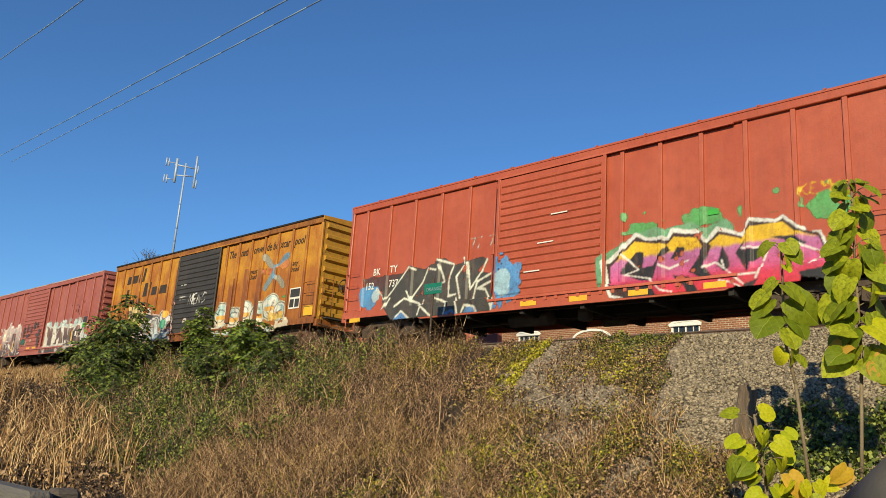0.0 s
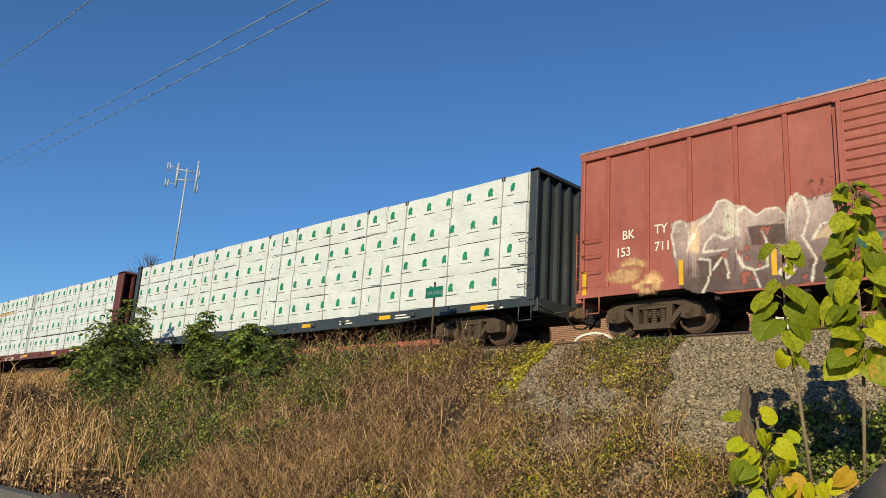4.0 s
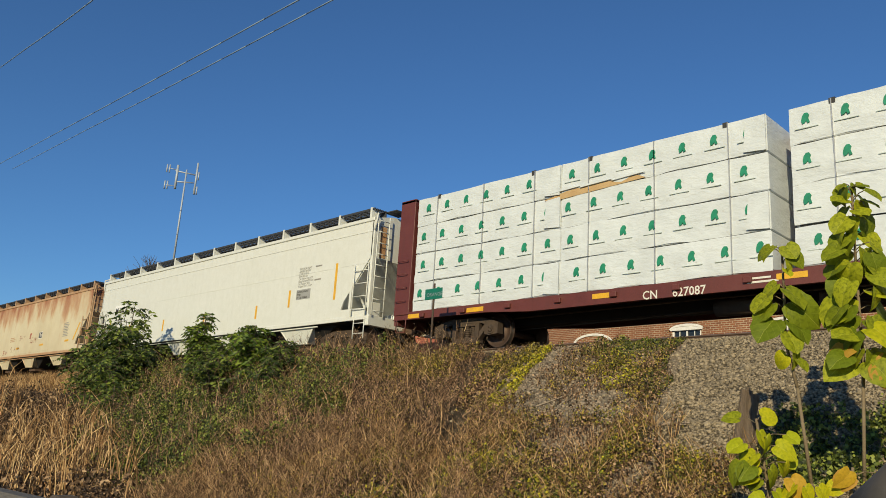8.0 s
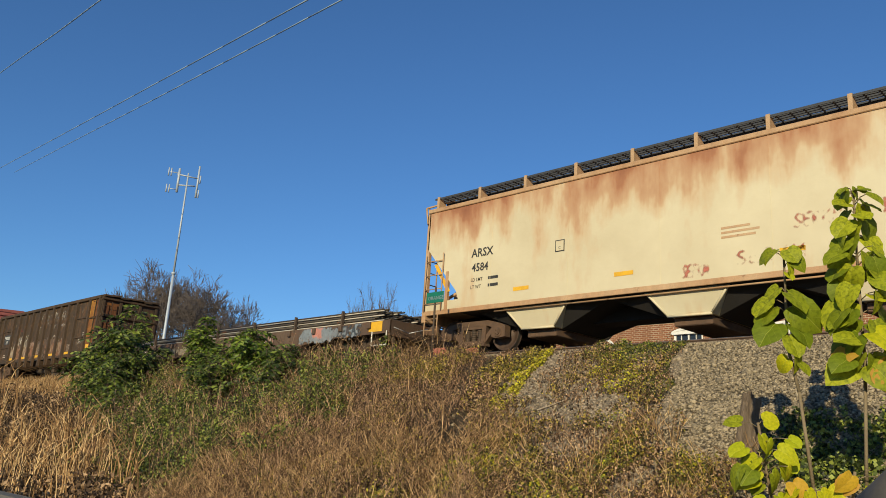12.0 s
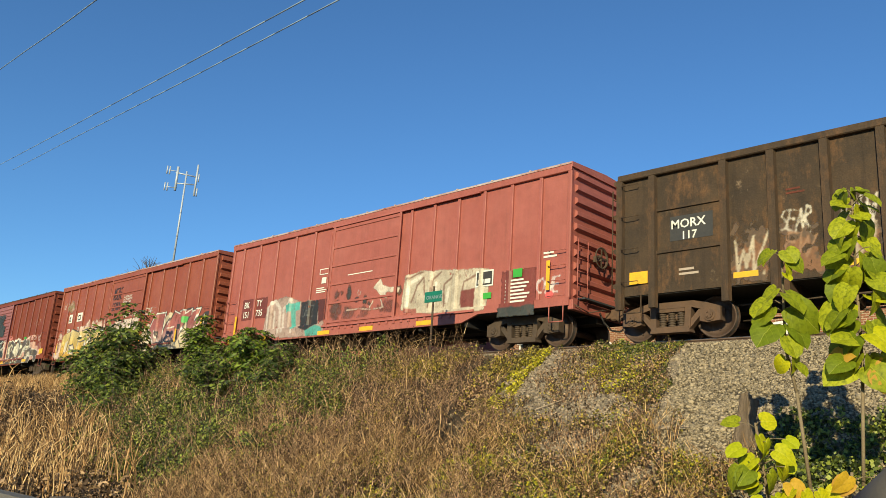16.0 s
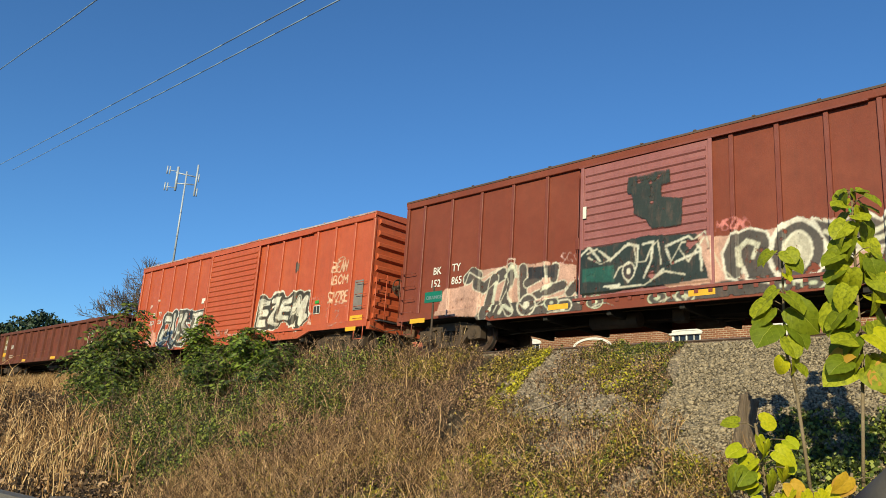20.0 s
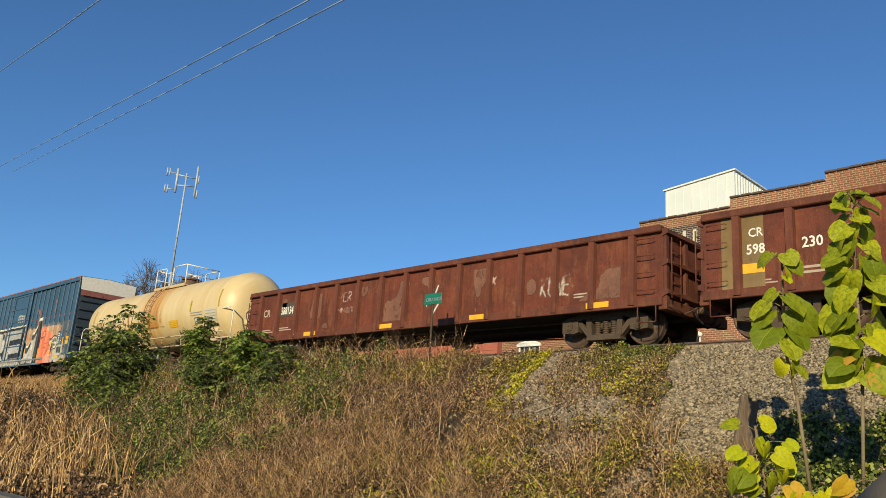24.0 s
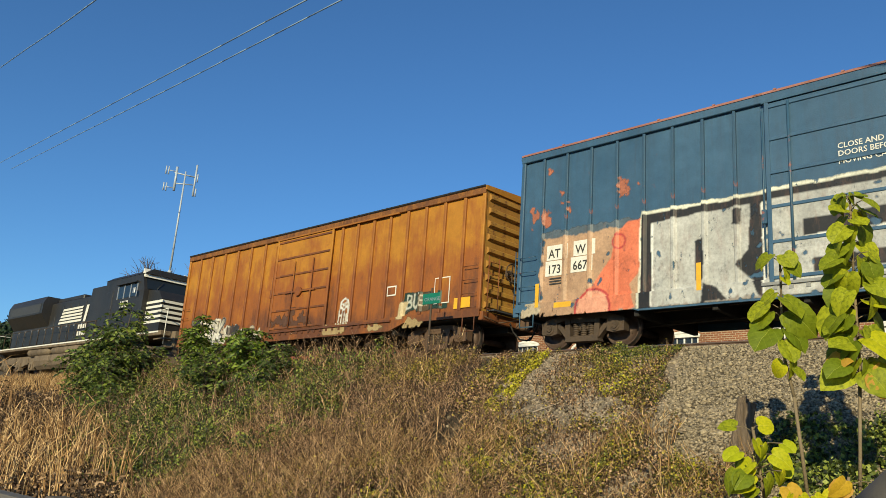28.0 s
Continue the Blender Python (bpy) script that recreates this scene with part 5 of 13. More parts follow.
def red_boxcars():
    # first car: bright red-orange, purple and yellow piece beside the door
    L = 15.94
    m = Mural(L, 0.72, 2.9, seed=1)
    m.patch(0.82, 2.75, 1.62, 2.12, (0.10, 0.05, 0.045), 0.04)
    m.blob(1.13, 1.51, 0.42, 0.36, (0.09, 0.27, 0.52))
    m.blob(1.4, 1.51, 0.2, 0.2, (0.45, 0.58, 0.64))
    m.blob(6.59, 1.52, 0.62, 0.6, (0.10, 0.27, 0.55))
    m.blob(6.47, 1.46, 0.36, 0.36, (0.36, 0.55, 0.66))
    m.poly([(1.86, 1.13), (1.71, 1.64), (2.46, 2.04), (2.79, 2.29), (3.5, 2.14), (3.96, 2.35), (4.29, 2.36), (4.65, 2.13), (5.08, 2.15), (5.68, 2.24), (5.87, 2.15), (5.52, 1.83), (6.05, 1.73), (6.21, 1.36), (6.14, 0.62), (5.37, 0.62), (4.21, 0.62), (2.3, 0.68)], (0.07, 0.066, 0.058))
    m.blob(2.68, 0.72, 0.3, 0.2, (0.10, 0.22, 0.46))
    m.blob(4.66, 0.67, 0.25, 0.18, (0.10, 0.22, 0.46))
    m.blob(5.35, 0.67, 0.25, 0.2, (0.10, 0.22, 0.46))
    m.blob(6.33, 0.86, 0.2, 0.14, (0.10, 0.22, 0.46))
    m.stroke([(1.43, 1.74), (1.86, 1.36), (2.14, 1.6), (2.54, 2), (2.79, 2.27), (3.11, 2.15)], 0.028, (0.70, 0.69, 0.58))
    m.stroke([(2.28, 1.13), (2.69, 1.34), (3.31, 1.15), (3.88, 0.74)], 0.028, (0.70, 0.69, 0.58))
    m.stroke([(2.75, 1.55), (3, 1.3), (3.44, 1.76), (3.62, 2.13), (3.99, 2.05)], 0.028, (0.70, 0.69, 0.58))
    m.stroke([(3.99, 2.34), (4.65, 2.14), (4.48, 1.78), (4.48, 1.25), (4.75, 1.29)], 0.028, (0.70, 0.69, 0.58))
    m.stroke([(4.07, 2.18), (4.32, 1.68), (4.08, 1.62)], 0.028, (0.70, 0.69, 0.58))
    m.stroke([(4.92, 1.16), (4.75, 1.77), (5.1, 2.13), (5, 2.28)], 0.028, (0.70, 0.69, 0.58))
    m.stroke([(5.17, 2.11), (5.29, 1.37), (5.7, 1.85), (5.87, 2.16)], 0.028, (0.70, 0.69, 0.58))
    m.stroke([(5.42, 1.11), (5.53, 1.56), (6.18, 1.8)], 0.028, (0.70, 0.69, 0.58))
    m.stroke([(6.12, 0.84), (5.84, 1.33), (5.57, 1.37), (6.06, 1.54)], 0.028, (0.70, 0.69, 0.58))
    m.stroke([(3.97, 1.25), (4.47, 1.06), (4.39, 0.7)], 0.028, (0.70, 0.69, 0.58))
    m.stroke([(2.45, 0.79), (2.68, 0.96), (3.08, 0.68)], 0.028, (0.70, 0.69, 0.58))
    m.stroke([(5, 0.63), (5.17, 0.94), (5.52, 0.88), (5.64, 0.64)], 0.028, (0.70, 0.69, 0.58))
    m.stroke([(3.52, 1.21), (3.36, 0.81)], 0.028, (0.70, 0.69, 0.58))
    m.stroke([(4.78, 1.17), (4.93, 0.67)], 0.028, (0.70, 0.69, 0.58))
    m.stroke([(6.12, 0.65), (6.19, 1.37)], 0.028, (0.70, 0.69, 0.58))
    m.stroke([(2.06, 1.4), (1.79, 1.06)], 0.028, (0.70, 0.69, 0.58))
    m.speckle(9.9, 14.8, 2.2, 2.75, (0.13, 0.36, 0.13), 0.62, 0.25)
    m.blob(12.0, 2.35, 0.4, 0.2, GREEN), m.blob(10.6, 2.3, 0.3, 0.15, GREEN), m.blob(14.6, 2.2, 0.4, 0.3, GREEN), m.blob(9.75, 1.4, 0.25, 0.5, (0.16, 0.34, 0.16))
    shades = [(0.7, RED), (1.0, (0.60, 0.04, 0.09)), (1.2, (0.56, 0.10, 0.26)), (1.58, (0.52, 0.17, 0.40)), (1.66, YEL), (2.8, (0.80, 0.50, 0.03))]
    m.poly([(9.39, 0.99), (9.33, 1.7), (9.67, 1.9), (10.57, 2.24), (10.88, 2.28), (11.06, 2.2), (11.59, 2.26), (11.76, 2.26), (11.98, 2.09), (12.47, 2.23), (12.63, 2.1), (12.68, 1.83), (11, 1.73)], (0.16, 0.36, 0.20))
    m.poly([(9.56, 1.1), (9.45, 1.63), (9.61, 1.67), (10.35, 2.24), (10.6, 2.09), (11.12, 2.02), (11.22, 2.19), (11.9, 2.09), (12.03, 1.84), (12.28, 2.09), (12.82, 1.86), (13.01, 2.18), (13.52, 2.06), (13.69, 2.15), (13.96, 1.85), (14.08, 1.82), (14.11, 1.7), (14.35, 1.74), (14.55, 1.25), (14.73, 0.92), (14.66, 0.51), (13.95, 0.48), (12.85, 0.5), (11.74, 0.49), (10.48, 0.51), (9.69, 0.77)], WHITE)
    m.poly([(9.65, 1.09), (9.56, 1.56), (9.68, 1.59), (10.38, 2.13), (10.6, 2.01), (11.15, 1.93), (11.27, 2.08), (11.86, 2), (12.02, 1.73), (12.31, 1.98), (12.84, 1.77), (13.03, 2.09), (13.51, 1.98), (13.68, 2.06), (13.94, 1.79), (14.05, 1.74), (14.32, 1.66), (14.5, 1.23), (14.64, 0.93), (14.58, 0.56), (13.91, 0.53), (12.85, 0.56), (11.74, 0.55), (10.55, 0.59), (9.76, 0.82)], (0.055, 0.028, 0.022))
    m.fade([(9.67, 1.49), (10.32, 2.02), (11.1, 1.84), (11.29, 1.99), (11.81, 1.92), (11.97, 1.66), (12.33, 1.9), (12.8, 1.73), (13.05, 1.99), (13.66, 1.98), (13.9, 1.75), (14.3, 1.59), (14.47, 1.21), (14.58, 0.94), (14.52, 0.64), (13.86, 0.63), (12.85, 0.58), (11.96, 0.58), (10.82, 0.59), (10.42, 0.94), (9.69, 1.07)], shades)
    m.poly([(11.1, 1.84), (11.18, 1.71), (10.88, 1.45), (10.77, 1.06), (10.54, 1.07), (9.98, 1.28), (10.07, 1.5), (10.38, 1.78), (10.54, 1.74), (10.52, 1.39), (10.77, 1.39), (11, 1.72)], BLACKC)
    m.poly([(11.2, 1.48), (11.35, 1.77), (11.54, 1.72), (11.46, 1.5)], BLACKC)
    m.poly([(11.8, 1.41), (12.03, 1.78), (12.14, 1.69), (11.96, 1.26), (12.23, 0.97), (12.02, 0.96), (11.63, 1.19)], BLACKC)
    m.poly([(12.25, 1.23), (12.38, 1.66), (12.52, 1.38), (12.54, 1.17), (12.42, 1.08)], BLACKC)
    m.poly([(12.67, 1.46), (12.88, 1.72), (12.8, 1.5), (13.13, 1.51), (13.37, 1.5), (13.17, 1.3), (12.99, 1.22), (12.94, 1.02), (12.77, 1.3)], BLACKC)
    m.poly([(11.26, 1.15), (11.69, 1.05), (12.01, 0.55), (11.68, 0.53), (11.57, 0.85)], BLACKC)
    m.poly([(10.42, 0.93), (10.76, 0.95), (10.99, 0.55), (10.64, 0.55)], BLACKC)
    m.poly([(12.85, 0.78), (13.16, 0.87), (12.95, 0.57), (12.87, 0.57)], BLACKC)
    m.poly([(13.97, 0.91), (14.51, 0.95), (14.54, 0.68), (14.01, 0.74)], BLACKC)
    m.poly([(13.38, 1.7), (13.86, 1.68), (14.13, 1.47), (13.85, 1.46), (13.67, 1.61)], BLACKC)
    m.stroke([(10, 1.74), (10.42, 1.35), (10.07, 1.26), (10.7, 1.12), (10.99, 0.82), (11.26, 0.76)], 0.018, (0.78, 0.74, 0.70))
    m.stroke([(10.91, 1.41), (11.17, 1.29), (11.63, 1.43)], 0.018, (0.78, 0.74, 0.70))
    m.stroke([(11.97, 1.23), (12.24, 1.31), (12.58, 1.03), (12.85, 0.78)], 0.018, (0.78, 0.74, 0.70))
    m.stroke([(12.34, 0.9), (12.6, 0.84), (12.8, 0.71)], 0.018, (0.78, 0.74, 0.70))
    m.stroke([(12.8, 1.55), (13.37, 1.5), (13.11, 0.88)], 0.018, (0.78, 0.74, 0.70))
    m.stroke([(13.9, 1.5), (14.46, 1.24), (14.16, 1.08)], 0.018, (0.78, 0.74, 0.70))
    m.stroke([(13.11, 0.98), (12.55, 0.99)], 0.018, (0.78, 0.74, 0.70))
    m.stroke([(11.68, 0.68), (11.85, 0.56)], 0.018, (0.78, 0.74, 0.70))
    m.stroke([(12.37, 1.34), (12.43, 1.15)], 0.018, (0.78, 0.74, 0.70))
    m.tag("KEMPE", 14.0, 2.45, 1.0, 0.24, YEL, 0.016)
    m.tag("7747", 5.2, 2.5, 0.9, 0.3, (0.55, 0.45, 0.4), 0.016)
    p, q = paint("red-orange boxcar paint", (0.36, 0.072, 0.032), (0.42, 0.098, 0.048), 0.08, 0.22, 0.42), paint("red-orange post paint", (0.37, 0.074, 0.032), None, 0.2, 0.3)
    car, _ = boxcar("boxcar", "bright red-orange steel boxcar with purple and yellow graffiti", 139.55, L, 4.50, p, q, (6.23, 9.54), "ribbed", mural=m, endribs=10, lead=0.76)
    for u, z, s in ((1.22, 2.16, "BK"), (1.98, 2.18, "TY"), (0.90, 1.74, "152"), (1.98, 1.74, "737")):
        mark(car, u, z, L, s, 0.30)
    tape(car, L, (0.35, 7.1, 8.6, 10.2, 12.0), 0.75)
    part("sticker", G().box(12.1 - L / 2, 12.35 - L / 2, -SHEET - 0.03, -SHEET - 0.022, 2.35, 2.47), LIME, car)
    for k in range(3):
        part("door_scrape", G().box(7.2 + 0.4 * k - L / 2, 7.7 + 0.4 * k - L / 2, -HALF - 0.054, -HALF - 0.051, 1.6 + 0.7 * k, 1.63 + 0.7 * k), M["white"], car, "pale scrape mark")
    TRAIN.append((car, 139.55))

    # third car: chalky pink-red, white and brown pieces
    L = 15.84
    m = Mural(L, 0.72, 3.6, seed=3)
    mauve = [(0.9, (0.13, 0.09, 0.085)), (1.4, (0.27, 0.19, 0.185)), (1.8, (0.44, 0.33, 0.32)), (2.3, (0.56, 0.44, 0.41))]
    for u, z, a, b in ((1.18, 1.31, 0.5, 0.19), (1.8, 1.08, 0.39, 0.28), (1.44, 1.54, 0.4, 0.18)):
        m.mist(u, z, a, b, (0.66, 0.40, 0.20), 0.85)
    m.fade([(2.36, 2.37), (2.57, 2.44), (2.85, 2.29), (3.06, 2.41), (3.32, 2.5), (3.43, 2.7), (3.65, 2.72), (3.87, 2.53), (4.02, 2.51), (4.3, 2.28), (4.58, 2.37), (4.89, 2.21), (4.98, 2.48), (5.1, 2.59), (5.31, 2.44), (5.47, 2.43), (5.77, 2.5), (5.89, 1.88), (5.88, 1.39), (6.1, 0.67), (5.33, 0.67), (3.06, 0.73), (2.58, 0.91), (2.43, 1.64)], mauve)
    m.poly([(2.75, 1.67), (2.94, 2.28), (3.11, 2.35), (3.03, 1.64)], (0.70, 0.51, 0.35))
    m.poly([(5.39, 1.6), (5.83, 1.94), (5.9, 1.6), (5.55, 1.59)], (0.70, 0.51, 0.35))
    m.poly([(4.74, 0.93), (4.95, 1.25), (5.06, 0.96)], (0.70, 0.51, 0.35))
    m.poly([(3.56, 2.03), (3.65, 2.64), (3.82, 2.54), (3.85, 1.97), (3.71, 1.87)], (0.66, 0.60, 0.52))
    m.poly([(4.11, 2.06), (4.87, 2.01), (4.87, 1.59), (4.17, 1.63)], (0.12, 0.078, 0.07))
    m.poly([(5.27, 1.22), (5.96, 1.33), (6.02, 0.73), (5.41, 0.72)], (0.12, 0.078, 0.07))
    m.poly([(2.96, 1.47), (3.58, 1.54), (3.75, 0.83), (3.15, 0.75)], (0.12, 0.078, 0.07))
    for line in ([(2.48, 1.63), (2.39, 2.12), (2.49, 2.39), (2.7, 2.39), (2.83, 2.08), (2.79, 1.69)],
                 [(2.79, 1.69), (3.04, 2.24), (3.33, 2.44), (3.47, 2.7), (3.65, 2.7), (3.84, 2.56), (3.88, 1.91), (3.62, 1.85), (3.38, 1.99), (3.19, 1.81), (3.12, 1.63), (3.65, 1.62)],
                 [(3.93, 1.85), (3.92, 2.38), (4.05, 2.49), (4.3, 2.25), (4.5, 2.37), (4.75, 2.34), (4.89, 2.15), (4.9, 1.7)],
                 [(4.9, 1.7), (5.02, 2.48), (5.1, 2.59), (5.27, 2.45), (5.34, 2.1), (5.22, 1.72)],
                 [(5.39, 1.6), (5.56, 1.88), (5.87, 1.91)],
                 [(3.87, 1.57), (4, 1.21), (4.23, 1.11), (4.49, 1.17), (4.49, 1.68), (4.4, 1.92)],
                 [(4.23, 1.11), (4.36, 0.73)],
                 [(4.77, 1.43), (4.92, 1.19), (4.74, 0.99), (4.91, 0.86), (5.06, 1.02)],
                 [(3.05, 1.49), (3.28, 1.44), (3.28, 0.98), (3.15, 0.75)],
                 [(3.35, 1.23), (3.59, 1.53), (3.71, 1)],
                 [(5.18, 1.7), (5.43, 1.21), (5.36, 0.75)],
                 [(5.59, 1.19), (5.89, 1.28)],
                 [(5.63, 0.81), (6.04, 0.89)]):
        m.stroke(line, 0.024, (0.76, 0.70, 0.62))
    for u, z, a, b in ((6.35, 1.99, 0.17, 0.33), (6.89, 2.15, 0.13, 0.27), (7.44, 2.11, 0.12, 0.27), (7.89, 2.29, 0.16, 0.22), (8.29, 2.27, 0.12, 0.19), (8.67, 1.94, 0.18, 0.13), (8.46, 1.74, 0.39, 0.11), (6.99, 1.76, 0.39, 0.11), (8.64, 1.39, 0.2, 0.33)):
        m.mist(u, z, a, b, (0.075, 0.055, 0.045), 0.9)
    for u, z, a, b in ((6.36, 1.45, 0.37, 0.18),):
        m.mist(u, z, a, b, (0.02, 0.14, 0.09), 0.95)
    for u, z, a, b in ((6.84, 1.35, 0.22, 0.16), (7.54, 1.47, 0.19, 0.13)):
        m.mist(u, z, a, b, (0.62, 0.42, 0.34), 0.7)
    mint, umber = [(0.9, (0.50, 0.46, 0.40)), (1.5, (0.64, 0.61, 0.54)), (2.0, (0.60, 0.62, 0.56)), (2.5, (0.44, 0.54, 0.53))], [(0.8, (0.085, 0.062, 0.055)), (1.5, (0.15, 0.092, 0.078)), (2.1, (0.24, 0.14, 0.115))]
    m.fade([(9.33, 1.17), (9.35, 2.19), (9.61, 2.29), (10.18, 2.11), (10.55, 2.16), (10.97, 2.03), (11.49, 2.16), (11.77, 2.2), (12.26, 2.1), (12.47, 2.17), (12.73, 2.11), (13.08, 2.06), (13.33, 2.09), (13.63, 2.07), (13.96, 2.09), (14.24, 2.12), (14.33, 2.08), (14.41, 1.8), (14.49, 1.53), (14.4, 1.24), (14.22, 1.19), (12.98, 0.9), (12.27, 0.69), (9.48, 0.77)], mint)
    for u, z, a, b in ((9.74, 2.22, 0.32, 0.18), (10.73, 2.19, 0.27, 0.18), (11.37, 2.15, 0.23, 0.18), (11.88, 2.2, 0.27, 0.2), (12.52, 2.23, 0.21, 0.22), (13.23, 2.15, 0.25, 0.19), (13.77, 2.16, 0.21, 0.23), (14.17, 2.17, 0.18, 0.2), (14.73, 1.33, 0.24, 0.19), (14.4, 1.32, 0.22, 0.22)):
        m.mist(u, z, a, b, (0.46, 0.56, 0.54), 0.85)
    m.fade([(9.58, 2.16), (9.74, 2.17), (10, 2.03), (10.19, 2.03), (10.53, 1.94), (10.65, 1.67), (10.51, 1.43), (10.4, 1.09), (9.78, 1.13), (9.8, 1.46), (9.6, 1.63)], umber)
    m.fade([(10.76, 1.96), (11.09, 1.94), (11.37, 2.03), (11.57, 2), (11.77, 1.59), (11.89, 1.19), (11.56, 1.13), (11.27, 1.35), (11.11, 1.13), (10.64, 1.12), (10.98, 1.48)], umber)
    m.fade([(11.77, 2.02), (12.31, 1.95), (12.42, 1.61), (12.58, 1.26), (12.98, 1.13), (13.08, 0.98), (12.26, 1.01), (11.83, 1.39), (11.94, 1.62)], umber)
    m.fade([(12.6, 1.87), (13.08, 1.94), (12.98, 1.17), (12.68, 1.25), (12.55, 1.64)], umber)
    m.fade([(13.13, 1.7), (13.28, 1.96), (13.58, 2.06), (13.86, 1.99), (13.98, 1.73), (14.23, 1.96), (14.25, 1.78), (14.02, 1.41), (14.22, 1.04), (14.12, 0.94), (13.61, 1.02), (13.28, 1.18), (13.08, 1.25)], umber)
    m.poly([(10.51, 1.33), (10.75, 1.41), (10.87, 1.22), (10.58, 1.2)], (0.66, 0.60, 0.52))
    m.poly([(11.05, 1.33), (11.36, 1.49), (11.39, 1.15), (11.11, 1.1)], (0.66, 0.60, 0.52))
    m.poly([(12.13, 1.26), (12.26, 1.32), (12.42, 1.11)], (0.66, 0.60, 0.52))
    m.poly([(13.23, 1.1), (13.57, 1.09), (13.47, 0.9)], (0.66, 0.60, 0.52))
    for line in ([(9.61, 2.16), (9.97, 2.01), (10.04, 1.89)],
                 [(10.5, 1.94), (10.63, 1.57), (10.51, 1.38)],
                 [(10.81, 1.55), (11.12, 1.86)],
                 [(11.8, 2), (12.31, 1.94), (12.42, 1.56)],
                 [(11.72, 1.74), (11.92, 1.24)],
                 [(12.68, 1.9), (13.08, 1.94)],
                 [(13.18, 1.79), (13.43, 2.01), (13.82, 2), (13.98, 1.82)],
                 [(14.23, 1.78), (14.04, 1.5)],
                 [(13.76, 1.42), (14.04, 1.43)],
                 [(12.1, 1.31), (12.26, 1.11)]):
        m.stroke(line, 0.022, (0.74, 0.68, 0.60))
    for line in ([(10.36, 1.5), (10.31, 1.1)],
                 [(11.2, 1.95), (10.98, 1.53)],
                 [(13.95, 1.73), (13.97, 1.07)],
                 [(12.78, 1.84), (12.73, 1.29)]):
        m.stroke(line, 0.02, (0.05, 0.04, 0.038))
    m.fade([(8.95, 0.97), (12.98, 0.9), (13.47, 0.92), (13.61, 0.75), (11.4, 0.71), (8.96, 0.71)], umber)
    for u, z, a, b in ((9.6, 0.86, 0.16, 0.21), (11.34, 0.86, 0.2, 0.2), (12.53, 0.85, 0.2, 0.18)):
        m.mist(u, z, a, b, (0.60, 0.52, 0.44), 0.8)
    for u, z, a, b in ((13.75, 0.85, 0.21, 0.12), (15.1, 0.8, 0.13, 0.12)):
        m.mist(u, z, a, b, (0.55, 0.28, 0.25), 0.8)
    for x, z, r in ((12.4, 3.05, 0.055), (12.9, 3.5, 0.05), (13.3, 2.72, 0.07), (13.0, 2.75, 0.055), (13.9, 3.15, 0.065), (12.7, 2.95, 0.045), (13.35, 2.95, 0.05), (14.3, 2.6, 0.045), (13.5, 3.3, 0.05), (13.1, 3.05, 0.045), (13.45, 2.55, 0.05)):
        m.blob(x, z, r, r * 1.3, (0.13, 0.035, 0.02), 0.3)
    m.tag("EAS", 14.62, 1.78, 0.55, 0.26, (0.7, 0.6, 0.55), 0.014, 0.1, 1.0), m.tag("SAE", 5.3, 2.4, 0.6, 0.4, (0.15, 0.05, 0.04), 0.014)
    p, q = paint("chalky red boxcar paint", (0.30, 0.080, 0.060), (0.37, 0.12, 0.095), 0.12, 0.3, 0.6), paint("chalky red post paint", (0.30, 0.075, 0.05), None, 0.3, 0.4)
    car, _ = boxcar("boxcar", "faded chalky red steel boxcar with white and brown graffiti", 104.69, L, 4.50, p, q, (6.02, 9.06), "ribbed", roofmat=M["roof_peel"], mural=m, endribs=11, lead=0.76)
    for u, z, s in ((1.15, 2.18, "BK"), (1.98, 2.2, "TY"), (0.98, 1.78, "153"), (1.98, 1.80, "711")):
        mark(car, u, z, L, s, 0.30)
    stripe(car, L, 0.12, 0.95), stripe(car, L, 13.1, 1.2), stripe(car, L, 15.6, 1.5), stripe(car, L, 4.6, 0.95), stripe(car, L, 2.6, 0.95)
    tape(car, L, (7.0, 7.9), 0.98)
    plate(car, L, 14.15, 2.1, 0.55, 0.26, M["stencil"], -SHEET - 0.02), plate(car, L, 14.15, 1.85, 0.32, 0.22, LIME, -SHEET - 0.02)
    plate(car, L, 13.35, 1.40, 0.52, 0.34, M["stencil"], -SHEET - 0.02), plate(car, L, 13.40, 1.45, 0.18, 0.24, M["white"], -SHEET - 0.026), plate(car, L, 13.63, 1.45, 0.18, 0.24, M["white"], -SHEET - 0.026)
    TRAIN.append((car, 104.69))

    # pale red plug-style door car
    L = 15.74
    m = Mural(L, 0.72, 2.9, seed=5)
    m.patch(1.05, 1.75, 1.55, 2.3, (0.17, 0.04, 0.03), 0.02), m.patch(1.95, 2.65, 1.55, 2.3, (0.17, 0.04, 0.03), 0.02)
    m.poly([(2.59, 0.96), (2.68, 1.92), (3.41, 2.17), (4.01, 2.19), (4.7, 1.93), (5.35, 1.93), (6.19, 1.01), (6.15, 0.64), (3.48, 0.76)], (0.40, 0.29, 0.25))
    m.stroke([(2.84, 1.07), (2.75, 1.88), (3.16, 2.1), (3.51, 1.79), (3.59, 0.98)], 0.07, (0.56, 0.49, 0.44))
    m.stroke([(3.79, 0.99), (3.71, 1.77), (4.14, 2.05), (4.38, 1.73), (4.38, 0.94)], 0.06, (0.56, 0.49, 0.44))
    m.stroke([(3.22, 1.12), (3.19, 1.7)], 0.04, (0.56, 0.49, 0.44))
    m.poly([(3.83, 1.89), (4.66, 1.95), (4.67, 1.66), (4.45, 1.63), (4.58, 1.05), (4.35, 1.01), (4.18, 1.64), (3.9, 1.62)], (0.10, 0.42, 0.36))
